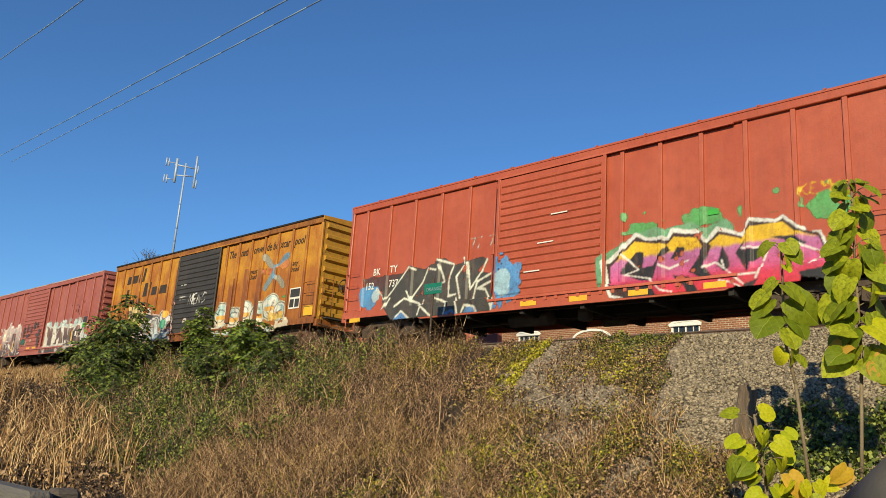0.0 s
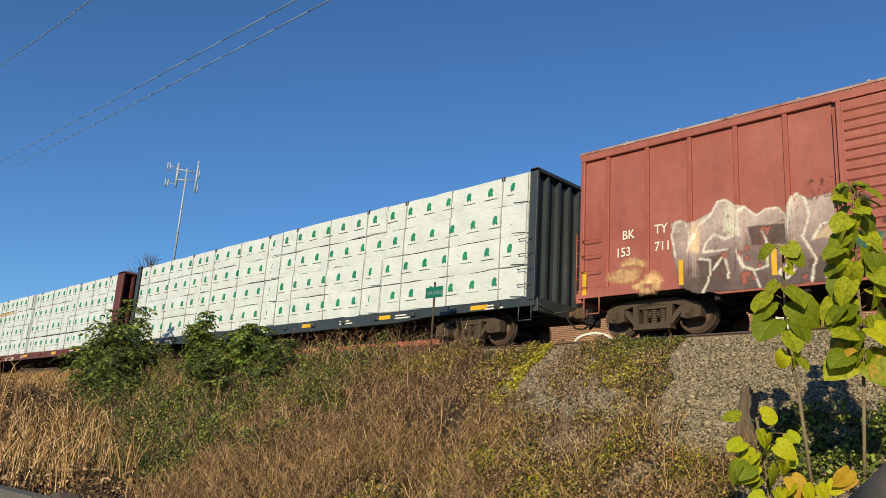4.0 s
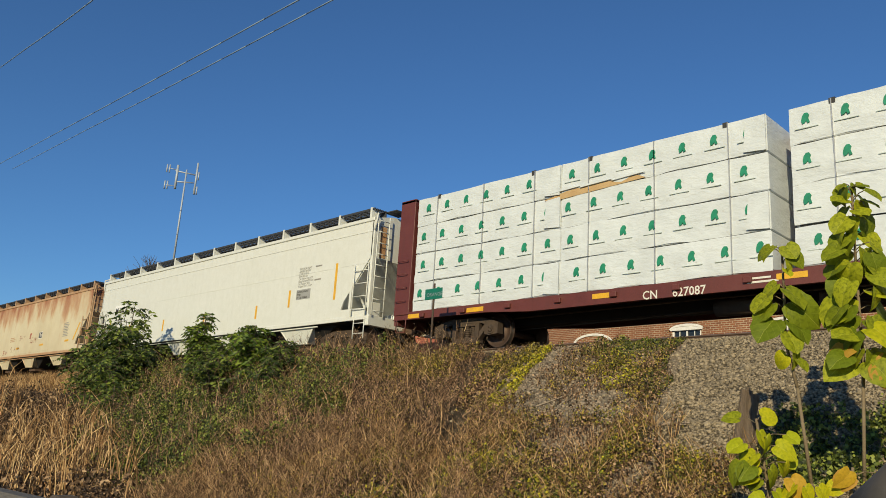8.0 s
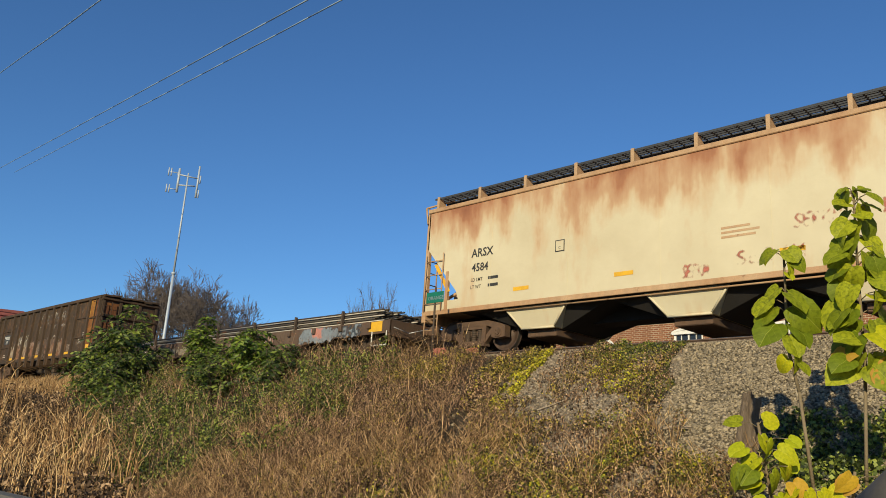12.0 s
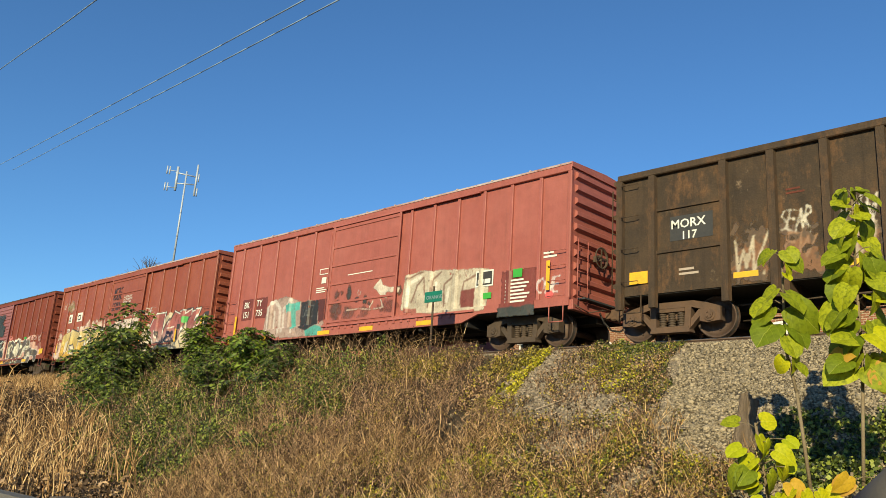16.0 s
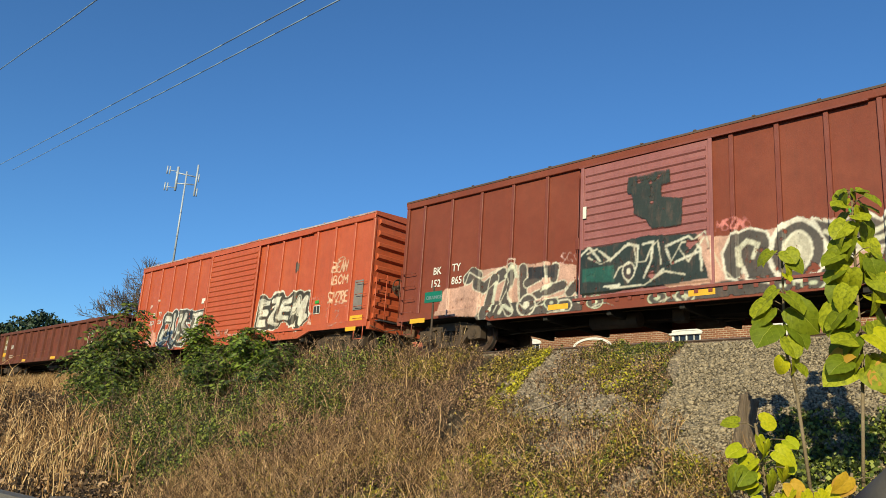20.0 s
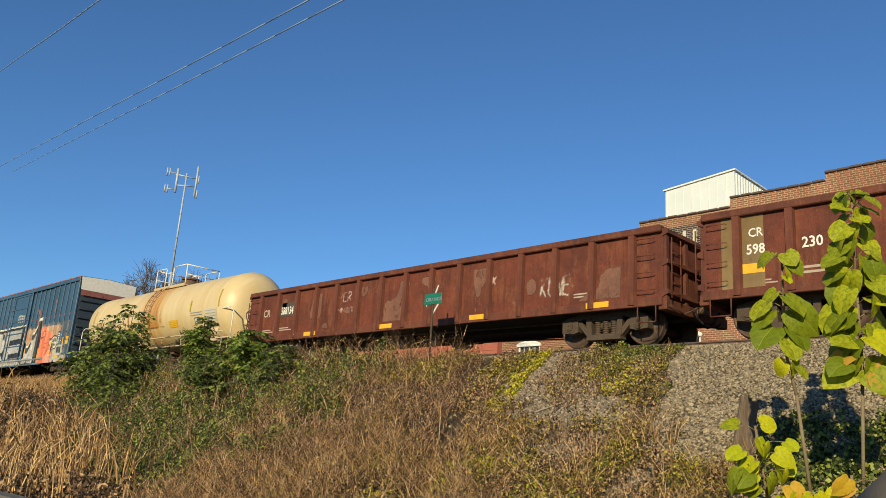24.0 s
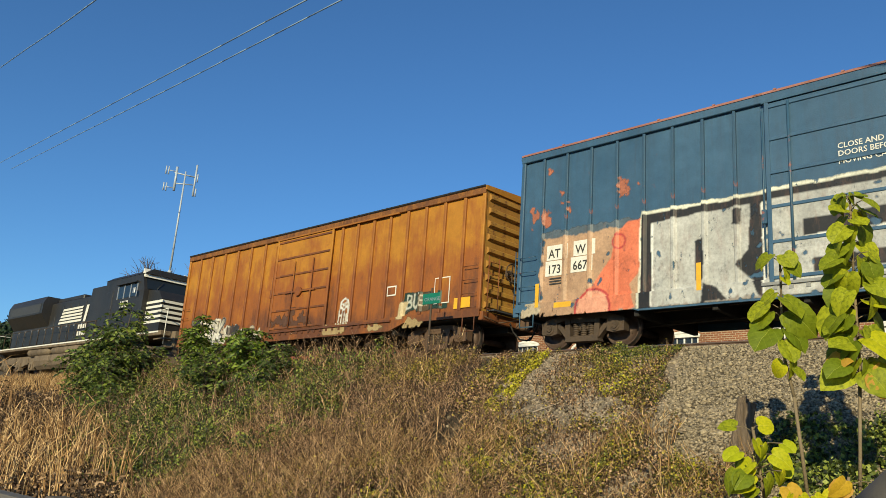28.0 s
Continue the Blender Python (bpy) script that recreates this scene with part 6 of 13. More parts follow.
    m.poly([(4.72, 1.91), (5.67, 1.92), (5.73, 1.09), (5.19, 0.93), (4.79, 1.04)], (0.03, 0.03, 0.032))
    m.poly([(5.16, 0.92), (5.72, 1.07), (6.09, 0.99), (6.07, 0.69), (5.27, 0.7)], (0.10, 0.38, 0.33))
    m.poly([(5.68, 1.92), (6.23, 1.91), (6.27, 1.31), (5.77, 1.11)], (0.12, 0.035, 0.03))
    m.tag("SNEZ", 4.85, 1.44, 0.6, 0.3, (0.16, 0.17, 0.17), 0.012, 0.1, 1.2)
    for u, z, a, b, col, k in ((6.75, 1.45, 0.30, 0.35, (0.10, 0.055, 0.045), 0.75), (7.3, 1.35, 0.5, 0.25, (0.22, 0.09, 0.075), 0.6), (8.0, 1.3, 0.5, 0.2, (0.20, 0.08, 0.065), 0.6), (9.2, 1.4, 0.45, 0.22, (0.17, 0.06, 0.05), 0.7), (6.72, 1.95, 0.16, 0.2, (0.12, 0.06, 0.05), 0.7),
                              (7.35, 1.95, 0.13, 0.28, (0.055, 0.05, 0.045), 0.9), (6.9, 2.0, 0.25, 0.09, (0.14, 0.06, 0.05), 0.7), (7.35, 1.55, 0.16, 0.25, (0.05, 0.055, 0.05), 0.85), (8.15, 1.65, 0.12, 0.2, (0.05, 0.05, 0.045), 0.85), (7.75, 1.72, 0.12, 0.1, (0.07, 0.035, 0.03), 0.85), (8.3, 1.5, 0.16, 0.14, (0.10, 0.06, 0.05), 0.7), (9.6, 1.85, 0.14, 0.16, (0.10, 0.06, 0.045), 0.8), (9.0, 1.2, 0.14, 0.1, (0.12, 0.07, 0.05), 0.7)):
        m.mist(u, z, a, b, col, k)
    m.stroke([(7.3, 1.42), (7.9, 1.42), (8.5, 1.35), (9.05, 1.38)], 0.022, (0.55, 0.40, 0.33)), m.stroke([(8.4, 1.42), (8.55, 1.62)], 0.03, (0.58, 0.45, 0.38)), m.stroke([(8.9, 1.62), (9.0, 1.38)], 0.03, (0.58, 0.45, 0.38)), m.lay(np.abs(np.hypot((m.X - 7.85) / 0.085, (m.Z - 1.93) / 0.10) - 0.85) < 0.16, (0.62, 0.45, 0.40))
    m.poly([(8.48, 2), (8.82, 2.3), (8.95, 2.08), (9.3, 1.96), (9.61, 1.94), (9.58, 1.8), (9.08, 1.81), (9.16, 1.61), (8.89, 1.73), (8.7, 1.92)], (0.66, 0.58, 0.48))
    m.poly([(9.71, 1.23), (9.8, 2.23), (10.2, 2.3), (10.5, 2.36), (10.97, 2.27), (11.31, 2.28), (12, 2.21), (12.57, 2.18), (13.14, 2.09), (13.05, 0.96), (11.02, 1.02)], (0.56, 0.49, 0.38))
    m.stroke([(9.87, 1.28), (9.88, 2.12), (10.38, 2.27), (10.57, 2.29)], 0.03, (0.24, 0.15, 0.11))
    m.stroke([(10.16, 1.45), (10.36, 1.91), (10.61, 2.13), (10.68, 1.63)], 0.03, (0.24, 0.15, 0.11))
    m.stroke([(10.91, 1.23), (11, 2.02), (11.31, 2.21)], 0.03, (0.24, 0.15, 0.11))
    m.stroke([(11.47, 1.22), (11.45, 1.83), (11.84, 2.07)], 0.03, (0.24, 0.15, 0.11))
    m.stroke([(12.09, 1.2), (12.2, 1.83), (12.65, 1.98)], 0.03, (0.24, 0.15, 0.11))
    m.stroke([(9.99, 1.35), (10.02, 2.01), (10.47, 2.15)], 0.05, (0.70, 0.64, 0.54))
    m.stroke([(11.05, 1.27), (11.13, 1.91)], 0.05, (0.70, 0.64, 0.54))
    m.stroke([(11.58, 1.36), (11.63, 1.71)], 0.05, (0.70, 0.64, 0.54))
    m.patch(12.1, 12.6, 1.1, 1.6, (0.19, 0.05, 0.04), 0.03), m.patch(9.9, 10.4, 1.1, 1.4, (0.35, 0.12, 0.09), 0.1), m.patch(13.55, 14.7, 0.95, 1.95, (0.20, 0.045, 0.035), 0.02), m.patch(13.5, 14.7, 0.72, 0.98, (0.05, 0.055, 0.05), 0.03)
    m.tag("ONE", 14.75, 1.25, 0.7, 0.4, (0.72, 0.6, 0.6), 0.02), m.blob(15.1, 1.2, 0.14, 0.1, (0.6, 0.1, 0.1))
    p, q = paint("pale red boxcar paint", (0.305, 0.084, 0.066), (0.35, 0.110, 0.088), 0.06, 0.25, 0.6), paint("pale red post paint", (0.30, 0.080, 0.062), None, 0.2, 0.3)
    car, _ = boxcar("boxcar", "pale red steel boxcar with panelled door and worn cream graffiti", -40.70, L, 4.50, p, q, (6.3, 9.5), "panel", roofmat=M["roof_peel"], mural=m, endribs=10, lead=0.76)
    for u, z, s in ((1.18, 1.98, "BK"), (1.99, 2.0, "TY"), (1.14, 1.62, "151"), (1.99, 1.64, "735")):
        mark(car, u, z, L, s, 0.32, y=-SHEET - 0.02)
    tape(car, L, (0.45, 2.3, 5.9, 8.0, 10.5), 0.72, 0.62)
    stripe(car, L, 0.75, 1.0, hgt=0.7), stripe(car, L, 15.05, 1.3, hgt=0.75)
    plate(car, L, 12.65, 1.62, 0.62, 0.44, M["white"], -SHEET - 0.02), plate(car, L, 12.69, 1.66, 0.54, 0.36, M["stencil"], -SHEET - 0.026)
    plate(car, L, 12.74, 1.7, 0.2, 0.12, M["white"], -SHEET - 0.032), plate(car, L, 12.98, 1.7, 0.2, 0.12, M["white"], -SHEET - 0.032)
    for u, z, w, hh in ((12.95, 1.28, 0.28, 0.16), (13.95, 1.75, 0.30, 0.22)):
        plate(car, L, u, z, w, hh, LIME, -SHEET - 0.03)
    plate(car, L, 5.6, 2.75, 0.5, 0.2, M["white"]), plate(car, L, 5.64, 2.78, 0.42, 0.14, p, -SHEET - 0.018), plate(car, L, 5.75, 2.45, 0.24, 0.2, M["white"])
    bars(car, 5.5 - L / 2, 2.15, 0.6, 0.2, 3, M["white"], -SHEET - 0.01), bars(car, 13.7 - L / 2, 1.1, 0.85, 0.65, 7, M["white"], -SHEET - 0.022), bars(car, 14.9 - L / 2, 2.15, 0.45, 0.2, 2, M["white"], -SHEET - 0.01)
    bars(car, 7.2 - L / 2, 2.55, 1.7, 0.06, 1, M["white"], -HALF - 0.018)
    TRAIN.append((car, -40.70))

    # brown-red car, yellow piece, white panels
    L = 15.65
    m = Mural(L, 0.72, 4.1, seed=7)
    m.patch(0.1, 1.2, 0.75, 1.7, (0.55, 0.42, 0.34), 0.3, 0.5), m.patch(1.0, 6.3, 0.75, 1.6, (0.45, 0.28, 0.2), 0.3, 0.5, -0.2)
    for u, z, a, b in ((3.86, 2.29, 0.34, 0.29), (4.33, 2.25, 0.3, 0.25), (4.85, 2.29, 0.29, 0.3), (5.28, 2.21, 0.3, 0.24), (5.83, 2.24, 0.24, 0.32), (6.16, 2.21, 0.21, 0.36), (0.63, 1.3, 0.36, 0.38), (0.52, 1.84, 0.28, 0.28), (3.29, 2.14, 0.4, 0.19)):
        m.mist(u, z, a, b, (0.66, 0.50, 0.42), 0.85)
    gold = [(0.75, (0.46, 0.25, 0.03)), (1.1, (0.56, 0.34, 0.045)), (1.5, (0.58, 0.42, 0.12)), (2.1, (0.56, 0.45, 0.22))]
    m.fade([(0.89, 1.32), (1.12, 2.03), (1.79, 2.14), (2.06, 2.2), (3.12, 2.05), (3.62, 2.25), (4.09, 2.22), (4.7, 2.08), (6.02, 2.02), (6.21, 1.91), (6.16, 0.59), (4.35, 0.62), (0.94, 0.87)], gold)
    m.poly([(2.06, 0.99), (2.03, 1.37), (2.28, 1.47), (2.49, 1.22), (2.76, 0.9)], (0.70, 0.62, 0.48))
    m.poly([(3.6, 1.46), (4.04, 1.48), (3.94, 1), (3.59, 0.95)], (0.70, 0.62, 0.48))
    m.poly([(4.72, 0.73), (4.84, 1.31), (4.99, 0.78)], (0.70, 0.62, 0.48))
    m.poly([(1.24, 1.15), (1.32, 1.57), (1.62, 1.7), (1.51, 1.04)], (0.70, 0.62, 0.48))
    m.poly([(5.99, 2.21), (6.29, 2.22), (6.27, 1.76), (5.97, 1.78)], (0.15, 0.125, 0.11))
    for line in ([(2.03, 2.21), (1.84, 2.07), (1.73, 1.52), (1.55, 1.04), (1.32, 0.87)],
                 [(2.12, 2.2), (2.86, 2.04), (3.12, 1.92), (2.97, 1.14), (3.3, 0.85), (3.69, 1.06)],
                 [(3.11, 1.52), (3.7, 1.59)],
                 [(2.19, 0.97), (2.06, 1.37), (2.28, 1.47), (2.51, 1.25), (2.83, 0.87)],
                 [(3.86, 2.13), (3.68, 1.53), (3.82, 0.89), (4.23, 0.7), (4.55, 1.24)],
                 [(3.22, 2.07), (3.87, 2.13), (4.27, 1.95), (4.44, 1.58)],
                 [(4.04, 1.36), (4.26, 1.73), (4.58, 1.41), (4.62, 0.74)],
                 [(4.32, 2.06), (5.98, 1.98)],
                 [(4.49, 2.07), (4.74, 1.6), (4.93, 0.71)],
                 [(5.26, 1.77), (5.29, 0.68)],
                 [(4.71, 0.72), (4.84, 1.29)]):
        m.stroke(line, 0.03, (0.03, 0.038, 0.055))
    for line in ([(2.1, 2.13), (1.94, 1.99), (1.83, 1.49), (1.64, 0.99)],
                 [(3.93, 2.07), (3.76, 1.52), (3.9, 0.92)],
                 [(4.36, 1.99), (5.95, 1.93)],
                 [(4.13, 1.38), (4.28, 1.64), (4.52, 1.36)],
                 [(3.2, 1.85), (3.05, 1.16)]):
        m.stroke(line, 0.014, (0.72, 0.76, 0.74))
    m.lay(np.abs(np.hypot((m.X - 5.62) / 0.30, (m.Z - 1.18) / 0.42) - 0.95) < 0.08, (0.03, 0.038, 0.055)), m.blob(5.62, 1.18, 0.11, 0.24, (0.03, 0.03, 0.04), 0.1)
    for u, z, a, b in ((1.4, 3.43, 0.42, 0.33),):
        m.mist(u, z, a, b, (0.30, 0.24, 0.13), 0.7)
    for u, z, a, b in ((1.26, 3.64, 0.27, 0.15), (1.59, 3.22, 0.23, 0.11), (5.99, 3.16, 0.16, 0.07)):
        m.mist(u, z, a, b, (0.55, 0.36, 0.28), 0.75)
    m.tag("CHEES", 1.01, 4.1, 0.62, 0.2, (0.58, 0.36, 0.29), 0.013, 0.1, 1.0), m.tag("BUR", 0.28, 3.31, 0.36, 0.4, (0.62, 0.42, 0.34), 0.012, 0.2, 1.0)
    # pale piece on the door, its letters picked out by dark blocks
    m.buff(6.55, 9.5, 1.1, 2.2, (0.64, 0.50, 0.42), 0.25), m.poly([(6.70, 1.3), (6.66, 1.75), (6.85, 2.1), (7.4, 2.3), (8.9, 2.35), (9.5, 2.3), (9.5, 1.15), (7.0, 1.12)], (0.66, 0.54, 0.46))
    for u0, u1, z0, z1 in ((7.12, 7.33, 1.42, 1.84), (7.49, 7.70, 1.42, 1.78), (7.85, 8.04, 1.42, 1.78), (8.24, 8.46, 1.40, 1.80), (9.3, 9.45, 1.05, 1.25), (7.05, 7.45, 1.10, 1.22), (7.75, 7.95, 2.15, 2.35)):
        m.patch(u0, u1, z0, z1, (0.25, 0.075, 0.05), 0.03)
    for line in ([(6.72, 1.29), (6.66, 1.75), (6.85, 2.09), (7.45, 2.32)], [(8.62, 1.25), (8.68, 1.9), (9.2, 2.4)], [(8.72, 1.9), (9.4, 1.75)], [(7.62, 2.0), (7.78, 2.25)], [(8.12, 1.3), (8.1, 2.1)]):
        m.stroke(line, 0.030, (0.74, 0.68, 0.60)), m.stroke([(x + 0.05, z) for x, z in line], 0.014, (0.33, 0.13, 0.10))
    m.patch(7.95, 8.3, 1.0, 1.2, (0.10, 0.10, 0.13), 0.08), m.tag("SKARI", 7.3, 0.76, 0.95, 0.16, (0.66, 0.52, 0.44), 0.014)
    m.tag("WKTAMC", 7.9, 2.35, 1.4, 0.2, (0.7, 0.62, 0.5), 0.014), m.tag("CHES", 10.0, 2.35, 0.8, 0.3, (0.7, 0.66, 0.6), 0.018)
    m.tag("NSZKE", 6.5, 3.3, 0.9, 0.55, (0.035, 0.025, 0.025), 0.03), m.tag("SEKUN", 6.5, 2.8, 0.9, 0.35, (0.04, 0.03, 0.03), 0.03)
    m.buff(9.75, 15.4, 0.75, 1.55, (0.64, 0.52, 0.34), 0.5)
    wine = [(0.9, (0.46, 0.36, 0.32)), (1.35, (0.42, 0.24, 0.22)), (1.7, (0.34, 0.11, 0.10)), (2.1, (0.34, 0.10, 0.085))]
    m.poly([(9.98, 0.76), (10.06, 1.72), (10.35, 1.96), (10.73, 1.85), (10.92, 2.03), (11.86, 2.14), (12.41, 2.3), (12.67, 2.03), (13.95, 1.71), (15.06, 1.83), (15.45, 1.5), (16.18, 1.28), (16.2, 0.95), (15.37, 0.82), (13.68, 0.63), (11.74, 0.56)], (0.62, 0.52, 0.36))
    m.stroke([(10.41, 1.58), (10.8, 2.1), (11.24, 2.27), (11.87, 2.29), (11.73, 1.93), (11.76, 1.08), (11.41, 1.06), (11.37, 1.54), (11.06, 1.55), (11.46, 1.07), (11.05, 1.02), (10.41, 1.58)], 0.085, (0.05, 0.042, 0.04))
    m.stroke([(11.76, 1.4), (12.05, 1.85), (12.32, 1.9), (12.65, 2.27), (13.1, 2.15), (13, 1.58), (13.03, 1.09), (12.28, 1.1), (12.11, 1.41), (11.92, 1.09), (11.76, 1.4)], 0.085, (0.05, 0.042, 0.04))
    m.stroke([(13.1, 2.25), (14.1, 2.28), (14.08, 2.05), (13.57, 1.93), (13.51, 1.63), (13.37, 1.35), (13.16, 1.05), (13.05, 1.57), (13.1, 2.25)], 0.085, (0.05, 0.042, 0.04))
    m.stroke([(13.82, 1.79), (14.16, 2.18), (14.76, 2.27), (14.4, 1.64), (14.45, 1.41), (14.16, 1.01), (13.88, 1.47), (13.82, 1.79)], 0.085, (0.05, 0.042, 0.04))
    m.stroke([(14.44, 1.7), (15.13, 1.99), (14.85, 1.71), (15.05, 1.58), (14.81, 1.51), (14.72, 1.37), (14.48, 1.34), (14.44, 1.7)], 0.085, (0.05, 0.042, 0.04))
    m.stroke([(14.44, 1.23), (14.75, 1.34), (14.68, 0.97), (14.5, 0.96), (14.44, 1.23)], 0.085, (0.05, 0.042, 0.04))
    m.stroke([(14.95, 1.17), (15.39, 1.35), (15.7, 1.3), (15.27, 1.17), (15.04, 1.08), (14.95, 1.17)], 0.085, (0.05, 0.042, 0.04))
    m.fade([(10.41, 1.58), (10.8, 2.1), (11.24, 2.27), (11.87, 2.29), (11.73, 1.93), (11.76, 1.08), (11.41, 1.06), (11.37, 1.54), (11.06, 1.55), (11.46, 1.07), (11.05, 1.02)], wine)
    m.fade([(11.76, 1.4), (12.05, 1.85), (12.32, 1.9), (12.65, 2.27), (13.1, 2.15), (13, 1.58), (13.03, 1.09), (12.28, 1.1), (12.11, 1.41), (11.92, 1.09)], wine)
    m.fade([(13.1, 2.25), (14.1, 2.28), (14.08, 2.05), (13.57, 1.93), (13.51, 1.63), (13.37, 1.35), (13.16, 1.05), (13.05, 1.57)], wine)
    m.fade([(13.82, 1.79), (14.16, 2.18), (14.76, 2.27), (14.4, 1.64), (14.45, 1.41), (14.16, 1.01), (13.88, 1.47)], wine)
    m.fade([(14.44, 1.7), (15.13, 1.99), (14.85, 1.71), (15.05, 1.58), (14.81, 1.51), (14.72, 1.37), (14.48, 1.34)], wine)
    m.fade([(14.44, 1.23), (14.75, 1.34), (14.68, 0.97), (14.5, 0.96)], wine)
    m.fade([(14.95, 1.17), (15.39, 1.35), (15.7, 1.3), (15.27, 1.17), (15.04, 1.08)], wine)
    m.stroke([(10.41, 1.58), (10.8, 2.13), (11.23, 2.32), (11.87, 2.33)], 0.022, (0.78, 0.76, 0.68))
    m.stroke([(12.65, 2.31), (13.1, 2.17)], 0.022, (0.78, 0.76, 0.68))
    m.stroke([(13.1, 2.28), (13.56, 2.3), (13.51, 2.14), (14.08, 2.31), (14.08, 2.09)], 0.022, (0.78, 0.76, 0.68))
    m.stroke([(14.15, 2.2), (14.77, 2.29), (14.42, 1.68)], 0.022, (0.78, 0.76, 0.68))
    m.stroke([(11.76, 1.4), (11.84, 2.34)], 0.022, (0.78, 0.76, 0.68))
    m.stroke([(14.45, 1.47), (15.15, 2.01)], 0.022, (0.78, 0.76, 0.68))
    m.stroke([(13.39, 1.35), (13.51, 1.64)], 0.022, (0.78, 0.76, 0.68))
    m.stroke([(10.94, 1.59), (11.44, 1.09)], 0.022, (0.78, 0.76, 0.68))
    m.stroke([(12.31, 1.89), (12.16, 1.61), (12.74, 1.67)], 0.022, (0.78, 0.76, 0.68))
    m.stroke([(10.54, 1.46), (11.07, 1.04)], 0.022, (0.78, 0.76, 0.68))
    m.stroke([(10.06, 0.86), (10.96, 0.89), (11.28, 0.66)], 0.04, (0.16, 0.14, 0.13))
    m.stroke([(11.96, 0.8), (12.6, 0.9), (13.29, 0.75)], 0.04, (0.16, 0.14, 0.13))
    m.stroke([(13.42, 1.04), (13.75, 0.65)], 0.04, (0.16, 0.14, 0.13))
    m.stroke([(13.82, 1.06), (14.19, 0.96), (14.44, 1.06)], 0.04, (0.16, 0.14, 0.13))
    m.blob(13.6, 1.9, 0.25, 0.15, (0.10, 0.45, 0.10))
    p, q = paint("brown-red boxcar paint", (0.24, 0.058, 0.032), (0.29, 0.085, 0.05), 0.10, 0.3, 0.55), paint("brown-red post paint", (0.23, 0.055, 0.03), None, 0.3, 0.3)
    car, _ = boxcar("boxcar", "brown-red steel boxcar with yellow graffiti and peeling roof edge", -57.55, L, 4.50, p, q, (6.2, 9.6), "panel", roofmat=M["roof_peel"], mural=m, endribs=10, nr=5)
    for u, z, w, word in ((1.27, 2.57, 0.42, "K"), (2.32, 2.59, 0.66, "CS")):
        plate(car, L, u, z, w, 0.44, M["white"], label="white panel with black letters")
        mark(car, u + 0.07, z + 0.07, L, word, 0.38, M["stencil"], y=-SHEET - 0.026, bold=0.022)
    mark(car, 1.25, 2.08, L, "139", 0.29, bold=0.018), mark(car, 2.5, 2.13, L, "13", 0.27, bold=0.018)
    for i, line in enumerate(("CLOSE & LOCK", "DOORS BEFORE", "MOVING CAR")):
        mark(car, 7.62, 3.32 - 0.13 * i, L, line, 0.13, y=-HALF - 0.020, bold=0.012, wide=0.95)
    for u, z in ((9.75, 1.0), (13.0, 1.0), (15.0, 1.35), (0.4, 1.0)):
        stripe(car, L, u, z)
    plate(car, L, 13.0, 1.55, 0.5, 0.2, M["stencil"], -SHEET - 0.02), plate(car, L, 15.15, 1.6, 0.45, 0.5, M["stencil"], -SHEET - 0.02)
    TRAIN.append((car, -57.55))

    # dark maroon car with mauve door
    L = 15.94
    m = Mural(L, 0.72, 3.8, seed=9)
    m.poly([(1.42, 0.97), (1.7, 1.7), (2.49, 1.7), (2.58, 2.12), (5.37, 2.05), (6.19, 1.85), (6.36, 0.73), (3.9, 0.74)], (0.60, 0.36, 0.28))
    m.poly([(8.48, 2.18), (9.61, 2.05), (11.16, 2.06), (11.72, 2.13), (13.42, 1.87), (14.16, 1.87), (14.3, 1.63), (15.16, 1.59), (15.21, 1.11), (14.79, 1.07), (14.22, 0.86), (8.56, 1.06)], (0.60, 0.36, 0.28))
    m.poly([(3.01, 0.83), (3.51, 1.21), (4.92, 1.05), (6.42, 1.14), (6.42, 0.73), (4.22, 0.61), (3.12, 0.65)], (0.085, 0.072, 0.062))
    m.swirl([(2.62, 1.9), (2.78, 2.06), (2.98, 1.96), (2.94, 1.71), (3.21, 1.6), (3.56, 1.77), (3.86, 1.91)], 0.15, (0.085, 0.072, 0.062), (0.66, 0.62, 0.50))
    m.swirl([(3.56, 1.81), (3.44, 1.32), (3.28, 0.84)], 0.13, (0.085, 0.072, 0.062), (0.66, 0.62, 0.50))
    m.swirl([(4.15, 2.01), (4.07, 1.6), (3.92, 1.23), (4.16, 0.89)], 0.13, (0.085, 0.072, 0.062), (0.66, 0.62, 0.50))
    m.swirl([(4.5, 1.96), (4.54, 1.47), (4.61, 0.98)], 0.12, (0.085, 0.072, 0.062), (0.66, 0.62, 0.50))
    m.swirl([(4.66, 1.56), (5.54, 1.88), (5.49, 1.62)], 0.11, (0.085, 0.072, 0.062), (0.66, 0.62, 0.50))
    m.swirl([(4.92, 1.22), (5.77, 1.41)], 0.11, (0.085, 0.072, 0.062), (0.66, 0.62, 0.50))
    m.swirl([(4.98, 0.78), (5.56, 0.89), (5.96, 0.88)], 0.13, (0.085, 0.072, 0.062), (0.66, 0.62, 0.50))
    m.swirl([(5.98, 1.23), (6.19, 1.39), (6.35, 1.05)], 0.12, (0.085, 0.072, 0.062), (0.66, 0.62, 0.50))
    m.stroke([(3.63, 1.69), (3.51, 0.96)], 0.05, (0.62, 0.62, 0.48))
    m.stroke([(3.84, 0.86), (3.98, 1.05), (4.26, 0.88)], 0.05, (0.62, 0.62, 0.48))
    m.stroke([(3.96, 1.83), (4.19, 2.08), (4.32, 1.78)], 0.05, (0.62, 0.62, 0.48))
    m.stroke([(5.13, 1.33), (5.39, 1.46)], 0.05, (0.62, 0.62, 0.48))
    m.stroke([(5.43, 0.83), (5.68, 0.9), (5.86, 0.79)], 0.05, (0.62, 0.62, 0.48))
